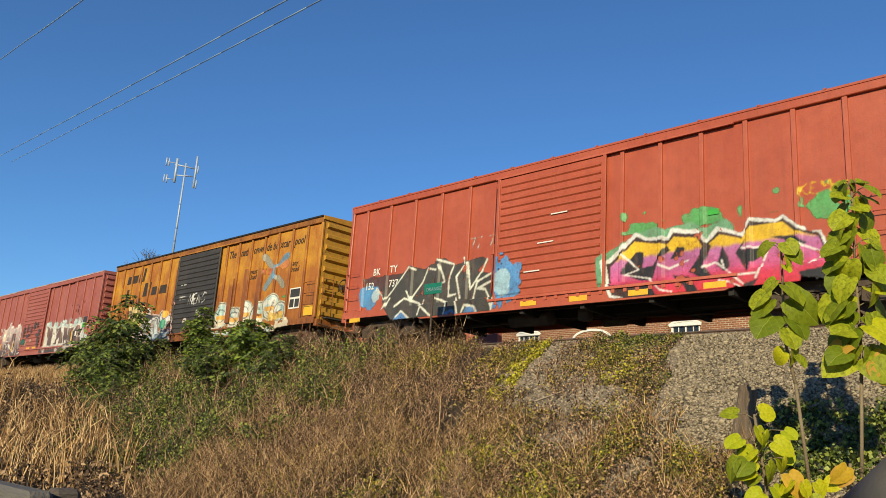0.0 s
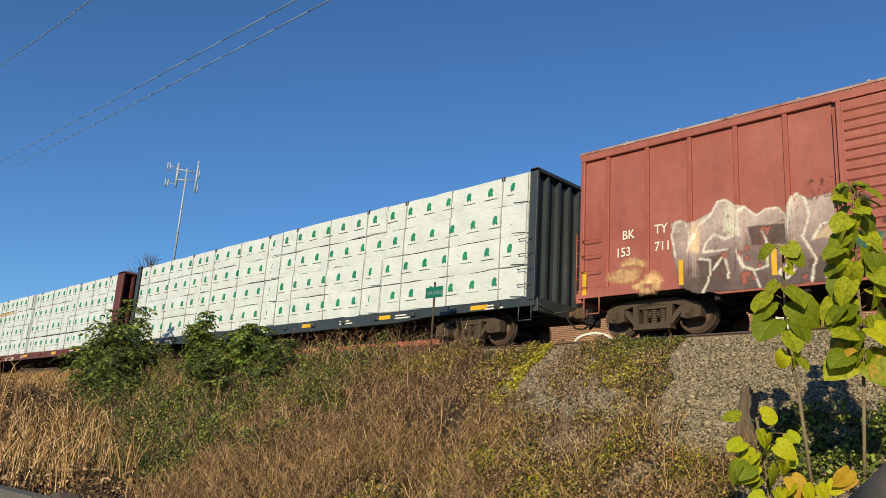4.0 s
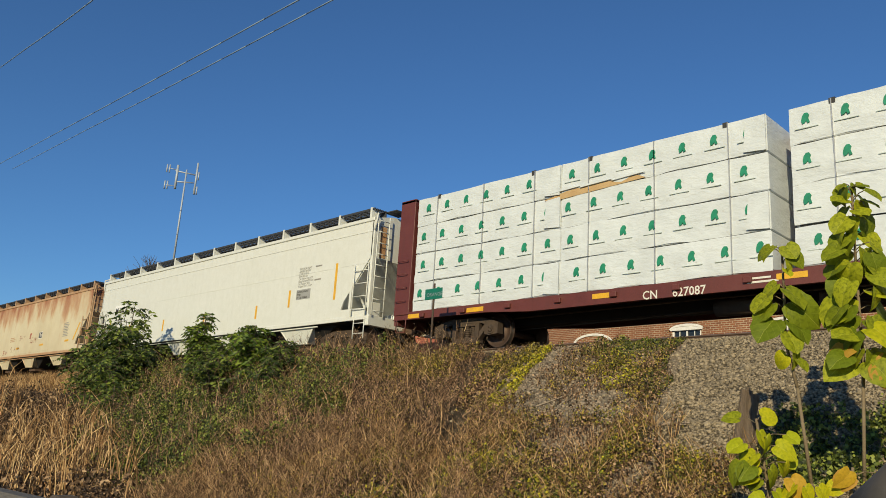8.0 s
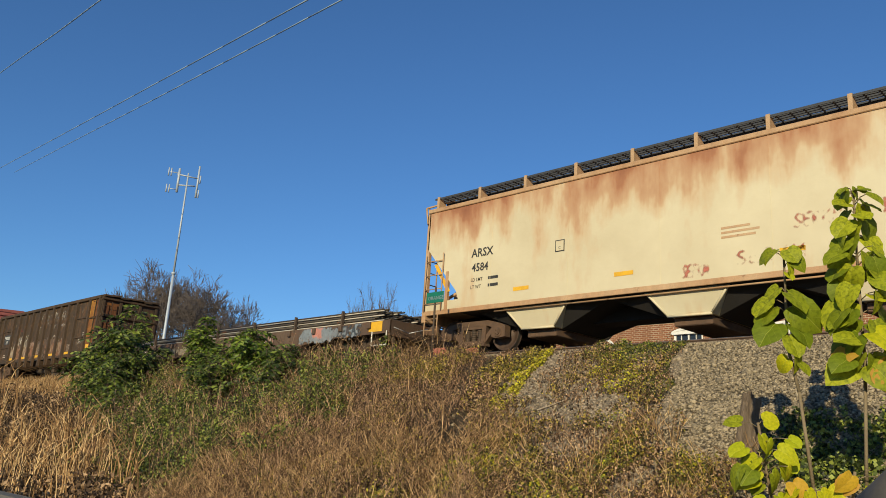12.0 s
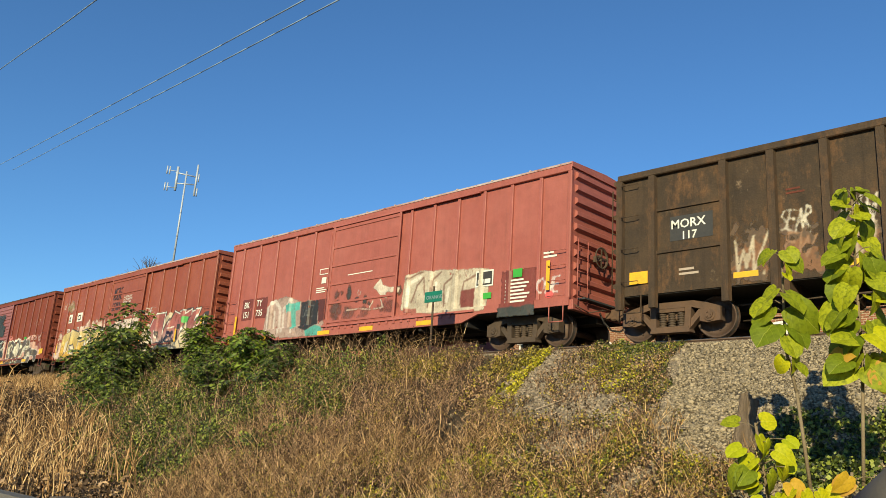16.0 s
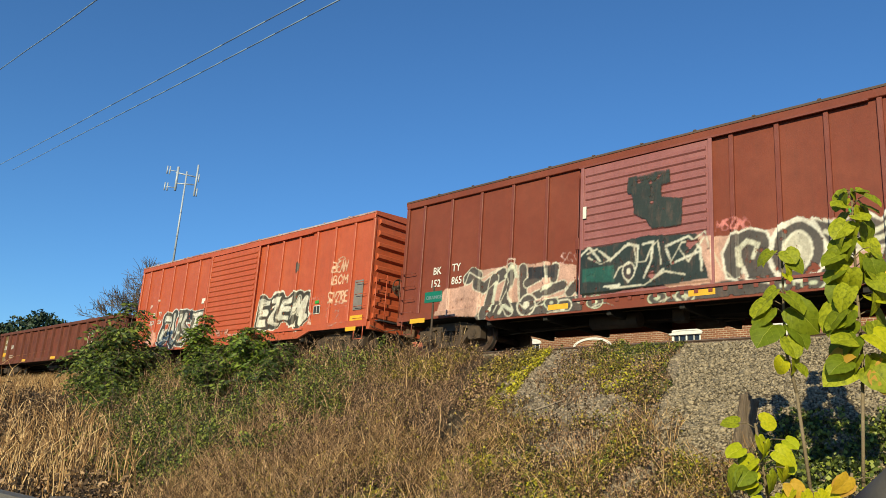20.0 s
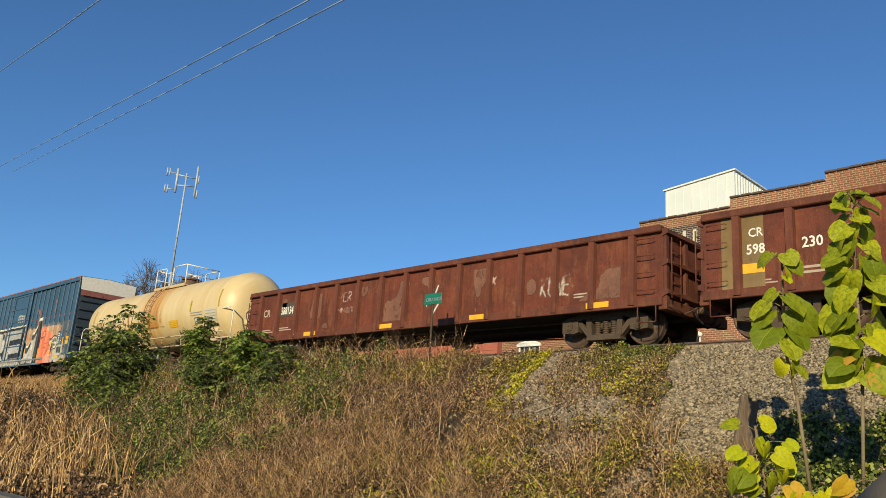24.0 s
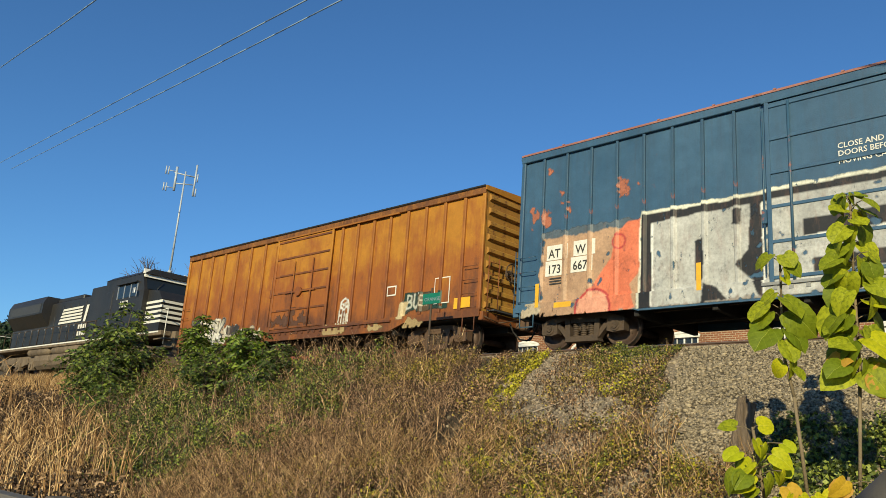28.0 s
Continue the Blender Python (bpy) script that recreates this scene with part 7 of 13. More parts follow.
    m.ring(4.72, 1, 0.30, 0.30, (0.085, 0.072, 0.062), (0.66, 0.62, 0.50))
    m.poly([(4.68, 1.97), (5.51, 1.95), (5.53, 1.63), (4.7, 1.66)], (0.03, 0.03, 0.032))
    m.stroke([(3.98, 2.11), (3.99, 2.27), (4.23, 2.26), (4.22, 2.1)], 0.02, (0.70, 0.50, 0.42))
    m.tag("SOKS", 5.67, 1.96, 0.75, 0.26, (0.70, 0.40, 0.36), 0.016)
    m.poly([(6.31, 1.05), (6.29, 1.84), (6.38, 2.19), (7.58, 2.23), (8.14, 2.27), (9.33, 2.16), (9.57, 1.16), (8.77, 1.11)], (0.022, 0.034, 0.030))
    m.poly([(6.4, 1.39), (6.43, 1.7), (7.27, 1.7), (7.31, 1.31)], (0.02, 0.10, 0.075))
    m.stroke([(6.37, 2.04), (6.6, 2.21), (6.91, 1.83)], 0.028, (0.62, 0.60, 0.50))
    m.stroke([(6.88, 2.09), (7.2, 1.84), (7.59, 2.11)], 0.028, (0.62, 0.60, 0.50))
    m.stroke([(7.64, 2.16), (7.91, 2.06), (7.88, 1.6), (7.66, 1.28)], 0.028, (0.62, 0.60, 0.50))
    m.stroke([(8.04, 2.09), (8.29, 2.12), (8.24, 1.69), (8.06, 1.33)], 0.028, (0.62, 0.60, 0.50))
    m.stroke([(8.61, 1.9), (8.74, 1.56), (9.36, 1.74)], 0.028, (0.62, 0.60, 0.50))
    m.stroke([(8.6, 1.97), (9.15, 2.12), (9.41, 1.81), (9.43, 1.33)], 0.028, (0.62, 0.60, 0.50))
    m.stroke([(8.22, 1.23), (8.53, 1.45)], 0.028, (0.62, 0.60, 0.50))
    m.stroke([(7.02, 1.21), (7.43, 1.22)], 0.028, (0.62, 0.60, 0.50))
    m.ring(7.67, 1.51, 0.17, 0.22, (0.03, 0.03, 0.03), (0.66, 0.62, 0.50))
    m.poly([(8.15, 0.71), (9.4, 1.05), (11.66, 1.05), (13.68, 1), (13.45, 0.71), (11.67, 0.68), (8.81, 0.62)], (0.085, 0.072, 0.062))
    m.poly([(9.91, 1.13), (9.82, 1.67), (10.04, 2.04), (10.43, 2.13), (10.78, 2), (10.88, 1.71), (10.74, 1.43), (11.12, 1.25), (11.24, 1), (10.81, 0.93), (10.38, 1.02), (10.28, 1.31), (10.17, 1.04)], (0.085, 0.072, 0.062))
    m.stroke([(9.91, 1.13), (9.82, 1.67), (10.04, 2.04), (10.43, 2.13), (10.78, 2), (10.88, 1.71), (10.74, 1.43), (11.12, 1.25), (11.24, 1), (10.81, 0.93), (10.38, 1.02), (10.28, 1.31), (10.17, 1.04), (9.91, 1.13)], 0.030, (0.70, 0.66, 0.56))
    m.ring(11.38, 1.53, 0.60, 0.66, (0.085, 0.072, 0.062), (0.74, 0.70, 0.60))
    m.ring(11.38, 1.53, 0.30, 0.40, (0.50, 0.46, 0.36), (0.66, 0.62, 0.50))
    m.poly([(11.67, 2.15), (12.15, 1.95), (12.58, 2.16), (12.9, 1.91), (13.17, 2.21), (13.32, 1.84), (13.39, 1.51), (12.9, 1.41), (12.43, 1.39), (12.19, 0.98), (11.73, 0.93), (11.99, 1.44)], (0.085, 0.072, 0.062))
    m.stroke([(11.67, 2.15), (12.15, 1.95), (12.58, 2.16), (12.9, 1.91), (13.17, 2.21), (13.32, 1.84), (13.39, 1.51), (12.9, 1.41), (12.43, 1.39), (12.19, 0.98), (11.73, 0.93), (11.99, 1.44), (11.67, 2.15)], 0.030, (0.70, 0.66, 0.56))
    m.stroke([(10.22, 1.37), (10.18, 1.69), (10.36, 1.86), (10.59, 1.76), (10.48, 1.5)], 0.05, (0.58, 0.56, 0.44))
    m.stroke([(12.13, 1.08), (12.41, 1.54), (12.98, 1.81)], 0.05, (0.58, 0.56, 0.44))
    m.stroke([(12.49, 1.47), (12.74, 1.55), (13.23, 1.66)], 0.05, (0.58, 0.56, 0.44))
    m.stroke([(11.9, 1.83), (12.16, 1.69), (11.99, 1.53)], 0.05, (0.58, 0.56, 0.44))
    m.swirl([(12.91, 0.92), (13.08, 1.3), (13.52, 1.41), (13.81, 1.19), (13.74, 0.91), (13.34, 0.79)], 0.17, (0.085, 0.072, 0.062), (0.74, 0.70, 0.60))
    m.ring(13.33, 1.14, 0.22, 0.22, (0.45, 0.42, 0.34), (0.66, 0.62, 0.50))
    m.swirl([(13.76, 1.27), (14.22, 1.28), (14.57, 1.18), (14.67, 0.94)], 0.17, (0.085, 0.072, 0.062), (0.74, 0.70, 0.60))
    m.ring(5.5, 0.98, 0.24, 0.16, (0.085, 0.072, 0.062), (0.55, 0.58, 0.42))
    m.ring(6.76, 0.89, 0.24, 0.16, (0.085, 0.072, 0.062), (0.55, 0.58, 0.42))
    m.ring(8.36, 0.84, 0.24, 0.16, (0.085, 0.072, 0.062), (0.55, 0.58, 0.42))
    m.ring(9.02, 0.82, 0.24, 0.16, (0.085, 0.072, 0.062), (0.55, 0.58, 0.42))
    m.ring(11.09, 0.84, 0.24, 0.16, (0.085, 0.072, 0.062), (0.55, 0.58, 0.42))
    m.ring(11.66, 0.84, 0.24, 0.16, (0.085, 0.072, 0.062), (0.55, 0.58, 0.42))
    m.patch(14.51, 15.07, 1.39, 1.79, (0.22, 0.06, 0.045), 0.03), m.tag("NSN", 14.49, 1.89, 0.5, 0.3, (0.6, 0.4, 0.34), 0.02)
    m.tag("MENSE", 13.49, 1.99, 0.85, 0.26, (0.66, 0.42, 0.36), 0.016)
    m.tag("OANSZ", 13.5, 2.8, 0.9, 0.3, (0.6, 0.35, 0.28), 0.014), m.tag("MSZNS", 9.7, 2.15, 0.8, 0.25, (0.6, 0.2, 0.18), 0.014), m.tag("WASG", 13.0, 2.0, 0.7, 0.25, (0.6, 0.3, 0.25), 0.016)
    m.poly([(7.63, 3.75), (8.71, 3.75), (8.71, 3.41), (8.50, 3.41), (8.50, 3.13), (9.03, 3.03), (8.98, 2.38), (8.24, 2.42), (8.11, 2.68), (7.81, 2.85), (7.76, 3.35), (7.63, 3.37)], (0.030, 0.040, 0.034))
    for line in ([(6.53, 2.05), (6.82, 2.14), (7.19, 1.81), (7.55, 2.12), (7.81, 2.12), (7.86, 1.72)],
                 [(7.29, 1.39), (7.42, 1.62), (7.73, 1.70), (8.11, 1.69), (8.24, 1.99), (8.41, 2.12), (8.49, 1.57)],
                 [(8.73, 1.61), (8.98, 2.00), (9.22, 2.00), (9.53, 2.18), (9.60, 1.80), (9.81, 1.34), (10.09, 1.09)],
                 [(7.20, 1.16), (8.07, 1.15), (8.57, 1.41), (9.05, 1.28)],
                 [(6.58, 1.96), (6.92, 1.76), (7.28, 1.87)],
                 [(8.90, 1.90), (9.13, 1.56), (9.49, 2.04)],
                 [(2.49, 1.72), (2.65, 2.08), (3.10, 1.85), (3.68, 2.06), (3.91, 2.12)],
                 [(3.91, 2.12), (4.11, 1.65), (3.64, 0.89)],
                 [(4.31, 2.07), (4.42, 1.09), (4.70, 0.89)],
                 [(4.86, 0.88), (5.27, 1.10), (5.78, 1.14), (6.01, 1.45)],
                 [(3.05, 0.84), (3.13, 1.38), (3.59, 1.70)],
                 [(5.23, 2.05), (5.30, 1.52)],
                 [(6.66, 0.77), (7.02, 0.86), (7.38, 0.71)],
                 [(8.40, 0.74), (8.73, 0.86), (8.96, 0.69), (9.20, 0.86)],
                 [(4.06, 1.39), (4.26, 0.93)]):
        m.stroke(line, 0.016, (0.62, 0.58, 0.46))
    p, q = paint("maroon boxcar paint", (0.165, 0.031, 0.014), (0.20, 0.046, 0.022), 0.06, 0.2, 0.7), paint("maroon post paint", (0.16, 0.030, 0.013), None, 0.2, 0.2)
    dm = paint("mauve door paint", (0.25, 0.085, 0.085), (0.30, 0.12, 0.115), 0.1, 0.3, 0.55)
    car, _ = boxcar("boxcar", "dark maroon steel boxcar with mauve ribbed door and pale graffiti", -74.59, L, 4.50, p, q, (6.35, 9.65), "ribbed", dm, M["dark_roof"], 8, m, nr=6, lead=0.76)
    for u, z, s in ((1.25, 2.16, "BK"), (1.99, 2.18, "TY"), (1.17, 1.80, "152"), (1.99, 1.81, "865")):
        mark(car, u, z, L, s, 0.30)
    tape(car, L, (0.5, 5.4, 9.1, 12.8), 0.80, 0.6)
    plate(car, L, 14.9, 1.15, 0.6, 0.28, M["reflector"], -SHEET - 0.02), plate(car, L, 6.4, 2.95, 0.1, 0.3, M["white"], -HALF - 0.06), plate(car, L, 12.35, 2.1, 0.32, 0.12, LIME, -SHEET - 0.02)
    TRAIN.append((car, -74.59))

    # orange-red car with white outlined pieces
    L = 15.89
    m = Mural(L, 0.72, 3.4, seed=11)
    m.blob(1.6, 1.2, 0.4, 0.4, (0.6, 0.28, 0.2), 0.5), m.speckle(1.1, 2.0, 1.0, 3.0, (0.62, 0.40, 0.33), 0.68, 0.2)
    m.piece("JUST", 2.55, 0.98, 3.1, 0.95, [(0, (0.72, 0.72, 0.62)), (1, (0.76, 0.74, 0.66))], (0.05, 0.05, 0.04), WHITE, 0.10, 0.13, 0.045, 0.12, 0.1)
    m.patch(4.5, 5.1, 1.85, 2.2, (0.03, 0.03, 0.03), 0.04)
    m.piece("EZEM", 9.8, 1.35, 2.75, 0.7, [(0, (0.72, 0.68, 0.55)), (1, (0.78, 0.74, 0.62))], (0.05, 0.045, 0.03), (0.78, 0.72, 0.6), 0.105, 0.12, 0.05, 0.15, 0.05)
    m.tag("BEAN", 13.9, 2.75, 0.75, 0.35, (0.75, 0.45, 0.3), 0.03), m.tag("BOM", 13.95, 2.35, 0.75, 0.3, (0.75, 0.45, 0.3), 0.028), m.tag("SMZRE", 13.8, 1.75, 1.0, 0.35, (0.75, 0.45, 0.3), 0.026), m.tag("O", 14.1, 3.12, 0.5, 0.12, (0.75, 0.45, 0.3), 0.022)
    m.tag("PERD", 8.0, 0.80, 1.0, 0.25, (0.7, 0.5, 0.42), 0.02), m.tag("RKM", 5.5, 0.95, 0.7, 0.35, (0.7, 0.45, 0.36), 0.018), m.tag("JEI", 1.4, 1.0, 0.7, 0.6, (0.7, 0.4, 0.32), 0.018), m.tag("SOBIR", 6.6, 1.05, 1.5, 0.2, (0.62, 0.35, 0.28), 0.02)
    m.blob(11.9, 3.15, 0.07, 0.22, (0.06, 0.05, 0.04)), m.stroke([(13.75, 1.45), (13.78, 1.05), (14.1, 0.98), (14.5, 1.1), (14.85, 1.02)], 0.014, (0.70, 0.42, 0.34)), m.stroke([(13.75, 1.45), (14.0, 1.68), (14.55, 1.70), (14.8, 1.55)], 0.014, (0.70, 0.42, 0.34)), m.tag("SE", 14.15, 1.2, 0.4, 0.3, (0.62, 0.34, 0.26), 0.012), m.tag("DNSV", 12.85, 1.75, 0.7, 0.3, (0.68, 0.34, 0.28), 0.012), m.tag("AX", 12.85, 1.08, 0.3, 0.25, (0.70, 0.48, 0.38), 0.014)
    p, q = paint("orange-red boxcar paint", (0.42, 0.078, 0.028), (0.46, 0.105, 0.042), 0.08, 0.25, 0.5), paint("orange-red post paint", (0.41, 0.075, 0.026), None, 0.2, 0.3)
    car, _ = boxcar("boxcar", "orange-red steel boxcar with white block-letter graffiti", -91.94, L, 4.50, p, q, (6.1, 9.45), "ribbed", roofmat=M["roof_peel"], mural=m, endribs=9, lead=0.76)
    for u, z, s in ((1.5, 2.20, "BK"), (1.99, 2.21, "TY"), (1.3, 1.86, "153"), (1.99, 1.87, "524")):
        mark(car, u, z, L, s, 0.26)
    tape(car, L, (0.5, 5.7, 9.1, 14.9), 0.76, 0.5)
    plate(car, L, 15.0, 0.95, 0.6, 0.3, M["reflector"], -SHEET - 0.02), plate(car, L, 15.1, 1.42, 0.42, 0.95, plain("grey primer patch", (0.20, 0.18, 0.17), (0.15, 0.13, 0.12), 0.7, 0, 3, 40, 0.2), -SHEET - 0.02), plate(car, L, 13.05, 1.45, 0.35, 0.28, M["white"], -SHEET - 0.02), plate(car, L, 13.07, 1.47, 0.14, 0.24, M["stencil"], -SHEET - 0.026), plate(car, L, 13.24, 1.47, 0.14, 0.24, M["stencil"], -SHEET - 0.026), plate(car, L, 13.1, 1.8, 0.2, 0.1, LIME, -SHEET - 0.02), plate(car, L, 5.55, 2.45, 0.28, 0.2, M["white"], -SHEET - 0.02)
    TRAIN.append((car, -91.94))


def yellow_boxcars():
    # golden car with a black door
    L = 15.99
    m = Mural(L, 0.72, 3.7, seed=13)
    m.patch(1.9, 3.4, 1.15, 2.45, (0.62, 0.47, 0.20), 0.03)
    m.patch(0.2, 6.2, 0.72, 1.35, (0.60, 0.48, 0.42), 0.3, 0.5, -0.25), m.patch(3.3, 6.2, 1.1, 2.05, (0.55, 0.50, 0.46), 0.35, 0.4, -0.2)
    m.piece("ASUC", 3.4, 1.0, 2.8, 0.75, [(0, (0.35, 0.42, 0.45)), (1, WHITE)], (0.06, 0.06, 0.06), (0.6, 0.45, 0.4), 0.12, 0.05, 0.05)
    m.patch(3.65, 4.6, 1.5, 1.95, (0.035, 0.035, 0.035), 0.05), m.blob(5.3, 1.5, 0.3, 0.2, (0.05, 0.3, 0.18)), m.blob(5.5, 1.9, 0.3, 0.15, (0.8, 0.4, 0.05)), m.patch(6.0, 6.25, 1.0, 2.2, (0.6, 0.3, 0.26), 0.25)
    m.tag("MENG", 7.45, 2.12, 1.4, 0.42, (0.62, 0.60, 0.56), 0.02, 0.3), m.tag("M", 7.6, 2.05, 0.4, 0.3, (0.55, 0.53, 0.5), 0.014), m.patch(6.7, 7.2, 2.95, 3.0, WHITE, 0.01), m.patch(6.73, 7.42, 2.46, 2.49, WHITE, 0.01), m.patch(6.73, 7.42, 2.36, 2.38, WHITE, 0.01)
    m.patch(6.5, 8.0, 1.15, 1.95, (0.42, 0.17, 0.15), 0.3, 0.4, -0.1), m.patch(6.55, 7.6, 1.35, 1.9, (0.55, 0.42, 0.38), 0.3, 0.3, 0.0), m.patch(6.5, 8.3, 0.95, 1.3, (0.35, 0.15, 0.12), 0.3, 0.4, -0.1), m.speckle(7.0, 8.6, 1.4, 1.9, (0.62, 0.52, 0.48), 0.4, 0.3)
    for k, (x, z, r) in enumerate(((10.05, 1.5, 0.52), (10.95, 1.35, 0.42), (11.7, 1.5, 0.45), (12.5, 1.4, 0.45), (13.3, 1.6, 0.50), (13.9, 1.4, 0.36))):
        d = np.hypot(m.X - x, (m.Z - z) * 1.05) + 0.06 * m.n(0.3)
        m.lay(d < r + 0.06, (0.62, 0.58, 0.40)), m.lay(d < r + 0.02, (0.07, 0.08, 0.08)), m.lay(d < r - 0.02, (0.66, 0.66, 0.58)), m.lay((d < r - 0.06) & (m.n(0.3) > -0.1), (0.38, 0.55, 0.52))
        m.lay((d < r - 0.08) & (m.Z < z - 0.1), (0.66, 0.58, 0.42)), m.lay((d < r - 0.1) & (np.abs(m.Z - z + 0.05) < 0.08), (0.70, 0.36, 0.06)), m.tag("CSOEUR"[k], x - 0.25, z - 0.25, 0.5, 0.5, (0.08, 0.08, 0.08), 0.018)
    m.patch(13.2, 14.15, 1.15, 1.35, (0.62, 0.42, 0.10), 0.08), m.patch(13.85, 14.2, 1.85, 1.98, (0.05, 0.35, 0.08), 0.04)
    m.patch(9.0, 14.6, 0.70, 1.0, (0.68, 0.58, 0.42), 0.22, 0.4, -0.35), m.patch(9.2, 13.5, 0.72, 0.86, (0.45, 0.52, 0.48), 0.15, 0.4, 0.0)
    for a, b, col in (((12.6, 3.5), (13.3, 2.9), (0.30, 0.28, 0.22)), ((13.3, 2.9), (14.05, 3.45), (0.16, 0.27, 0.36)), ((12.7, 2.95), (13.3, 2.9), (0.5, 0.14, 0.05)), ((13.3, 2.9), (14.0, 3.1), (0.55, 0.2, 0.06)), ((12.8, 2.35), (13.3, 2.9), (0.20, 0.26, 0.28)), ((13.3, 2.9), (13.9, 2.35), (0.34, 0.32, 0.24)), ((13.3, 2.75), (13.3, 3.05), (0.2, 0.4, 0.6))):
        m.lay((m.far([[a, b]]) + 0.03 * m.n(0.3) < 0.13) & (m.n(0.35) > -0.7), col)
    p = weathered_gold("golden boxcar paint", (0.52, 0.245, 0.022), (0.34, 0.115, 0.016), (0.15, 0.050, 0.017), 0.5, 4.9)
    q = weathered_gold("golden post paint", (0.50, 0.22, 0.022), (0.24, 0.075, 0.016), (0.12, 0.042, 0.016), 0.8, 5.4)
    dm = paint("black door paint", (0.028, 0.026, 0.025), (0.06, 0.052, 0.048), 0.2, 0.4, 0.6)
    em = paint("yellow end paint", (0.52, 0.30, 0.035), (0.44, 0.22, 0.03), 0.35, 0.5, 0.55)
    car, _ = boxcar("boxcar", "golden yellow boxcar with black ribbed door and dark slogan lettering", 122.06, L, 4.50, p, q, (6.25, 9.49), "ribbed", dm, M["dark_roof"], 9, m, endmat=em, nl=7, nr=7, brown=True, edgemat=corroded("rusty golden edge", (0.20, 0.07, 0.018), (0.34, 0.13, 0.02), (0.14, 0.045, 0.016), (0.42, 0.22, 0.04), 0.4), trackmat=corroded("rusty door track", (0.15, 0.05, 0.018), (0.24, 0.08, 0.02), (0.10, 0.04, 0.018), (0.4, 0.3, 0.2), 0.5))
    ink = plain("faded slogan ink", (0.032, 0.022, 0.014), (0.065, 0.04, 0.018), 0.6, 0, 3, 40, 0.1)
    for u, s in ((10.02, "The"), (10.88, "nati"), (11.74, "onwi"), (12.60, "de bo"), (13.47, "xcar"), (14.34, "pool")):
        lettering(car, s, u - L / 2, 3.72, 0.42, ink, -SHEET - 0.012, bold=0.012, shear=0.25, wide=0.78)
    for u, z, s in ((11.72, 2.95, "next"), (11.74, 2.74, "load"), (14.34, 2.98, "any"), (14.32, 2.76, "road")):
        lettering(car, s, u - L / 2, z, 0.27, ink, -SHEET - 0.012, bold=0.01, shear=0.25, wide=0.85)
    # large emblem words as plain slanted blocks
    for u, z, wds in ((1.25, 3.55, ((0, 0.35, 0.35), (0.45, 0.55, 0.35), (1.15, 0.2, 0.35), (1.5, 0.2, 0.6))), (3.0, 2.85, ((0, 0.62, 0.6), (0.8, 0.62, 0.36), (1.55, 0.75, 0.36))), (1.25, 2.6, ((0, 0.2, 0.7), (0.2, 0.75, 0.2), (1.2, 0.35, 0.2)))):
        for dx, ww, hh in wds:
            part("emblem_block", G().prism([(u + dx - L / 2, z), (u + dx + ww - L / 2, z), (u + dx + ww + hh * 0.2 - L / 2, z + hh), (u + dx + hh * 0.2 - L / 2, z + hh)], "y", -SHEET - 0.012, -SHEET - 0.008), ink, car, "dark slanted emblem block")
    for u, z, s in ((1.86, 2.10, "RB"), (2.74, 2.10, "OX"), (1.86, 1.75, "32"), (2.74, 1.75, "519")):
        mark(car, u, z, L, s, 0.27, M["stencil"], y=-SHEET - 0.016)
    plate(car, L, 14.4, 1.45, 0.62, 0.72, M["white"]), plate(car, L, 14.44, 1.85, 0.54, 0.28, M["stencil"], -SHEET - 0.018), plate(car, L, 14.44, 1.5, 0.24, 0.28, M["stencil"], -SHEET - 0.018), plate(car, L, 14.74, 1.5, 0.24, 0.28, M["stencil"], -SHEET - 0.018)
    plate(car, L, 15.3, 1.15, 0.5, 0.34, M["reflector"], -SHEET - 0.02)
    for i, u in enumerate((10.55, 11.55, 12.45)):
        part("repair_plate", G().box(u - 0.13 - L / 2, u + 0.13 - L / 2, -HALF - 0.02, -SHEET, 1.2, 2.9 + 0.25 * i, 0.01), q, car, "welded repair channel")
    part("roof_edge", G().box(-L / 2, L / 2, -HALF - 0.045, -HALF - 0.015, 4.485, 4.545, 0.008), M["black"], car, "black strip along the roof edge")
    TRAIN.append((car, 122.06))

    # rusty orange car near the locomotive
    L = 16.19
    m = Mural(L, 0.72, 2.3, seed=15)
    m.patch(0.9, 5.6, 0.75, 1.25, (0.50, 0.42, 0.32), 0.3, 0.4, 0.0), m.piece("SZEK", 1.2, 0.85, 2.2, 0.7, [(0, WHITE), (1, (0.6, 0.55, 0.45))], (0.05, 0.05, 0.05), (0.5, 0.4, 0.3), 0.09, 0.06, 0.02), m.patch(4.3, 6.0, 0.8, 1.2, (0.42, 0.36, 0.26), 0.3, 0.4, 0.1)
    m.tag("O", 10.2, 1.50, 0.5, 0.38, WHITE, 0.035), m.tag("R", 10.28, 1.55, 0.4, 0.3, WHITE, 0.02), m.tag("9K", 10.2, 1.04, 0.6, 0.34, (0.62, 0.55, 0.44), 0.022)
    for w, u, z, ww, hh, th in (("HIH", 1.25, 0.95, 0.9, 0.75, 0.05), ("UJ", 2.25, 0.85, 0.8, 0.85, 0.04), ("SO", 3.3, 0.8, 1.1, 0.6, 0.05), ("NVN", 4.6, 0.75, 1.2, 0.45, 0.04)):
        m.tag(w, u, z, ww, hh, (0.62, 0.58, 0.48), th)
    m.patch(1.0, 1.5, 1.2, 1.75, (0.03, 0.03, 0.03), 0.12, 0.3), m.patch(3.6, 4.4, 1.1, 1.4, (0.04, 0.035, 0.03), 0.15, 0.3)
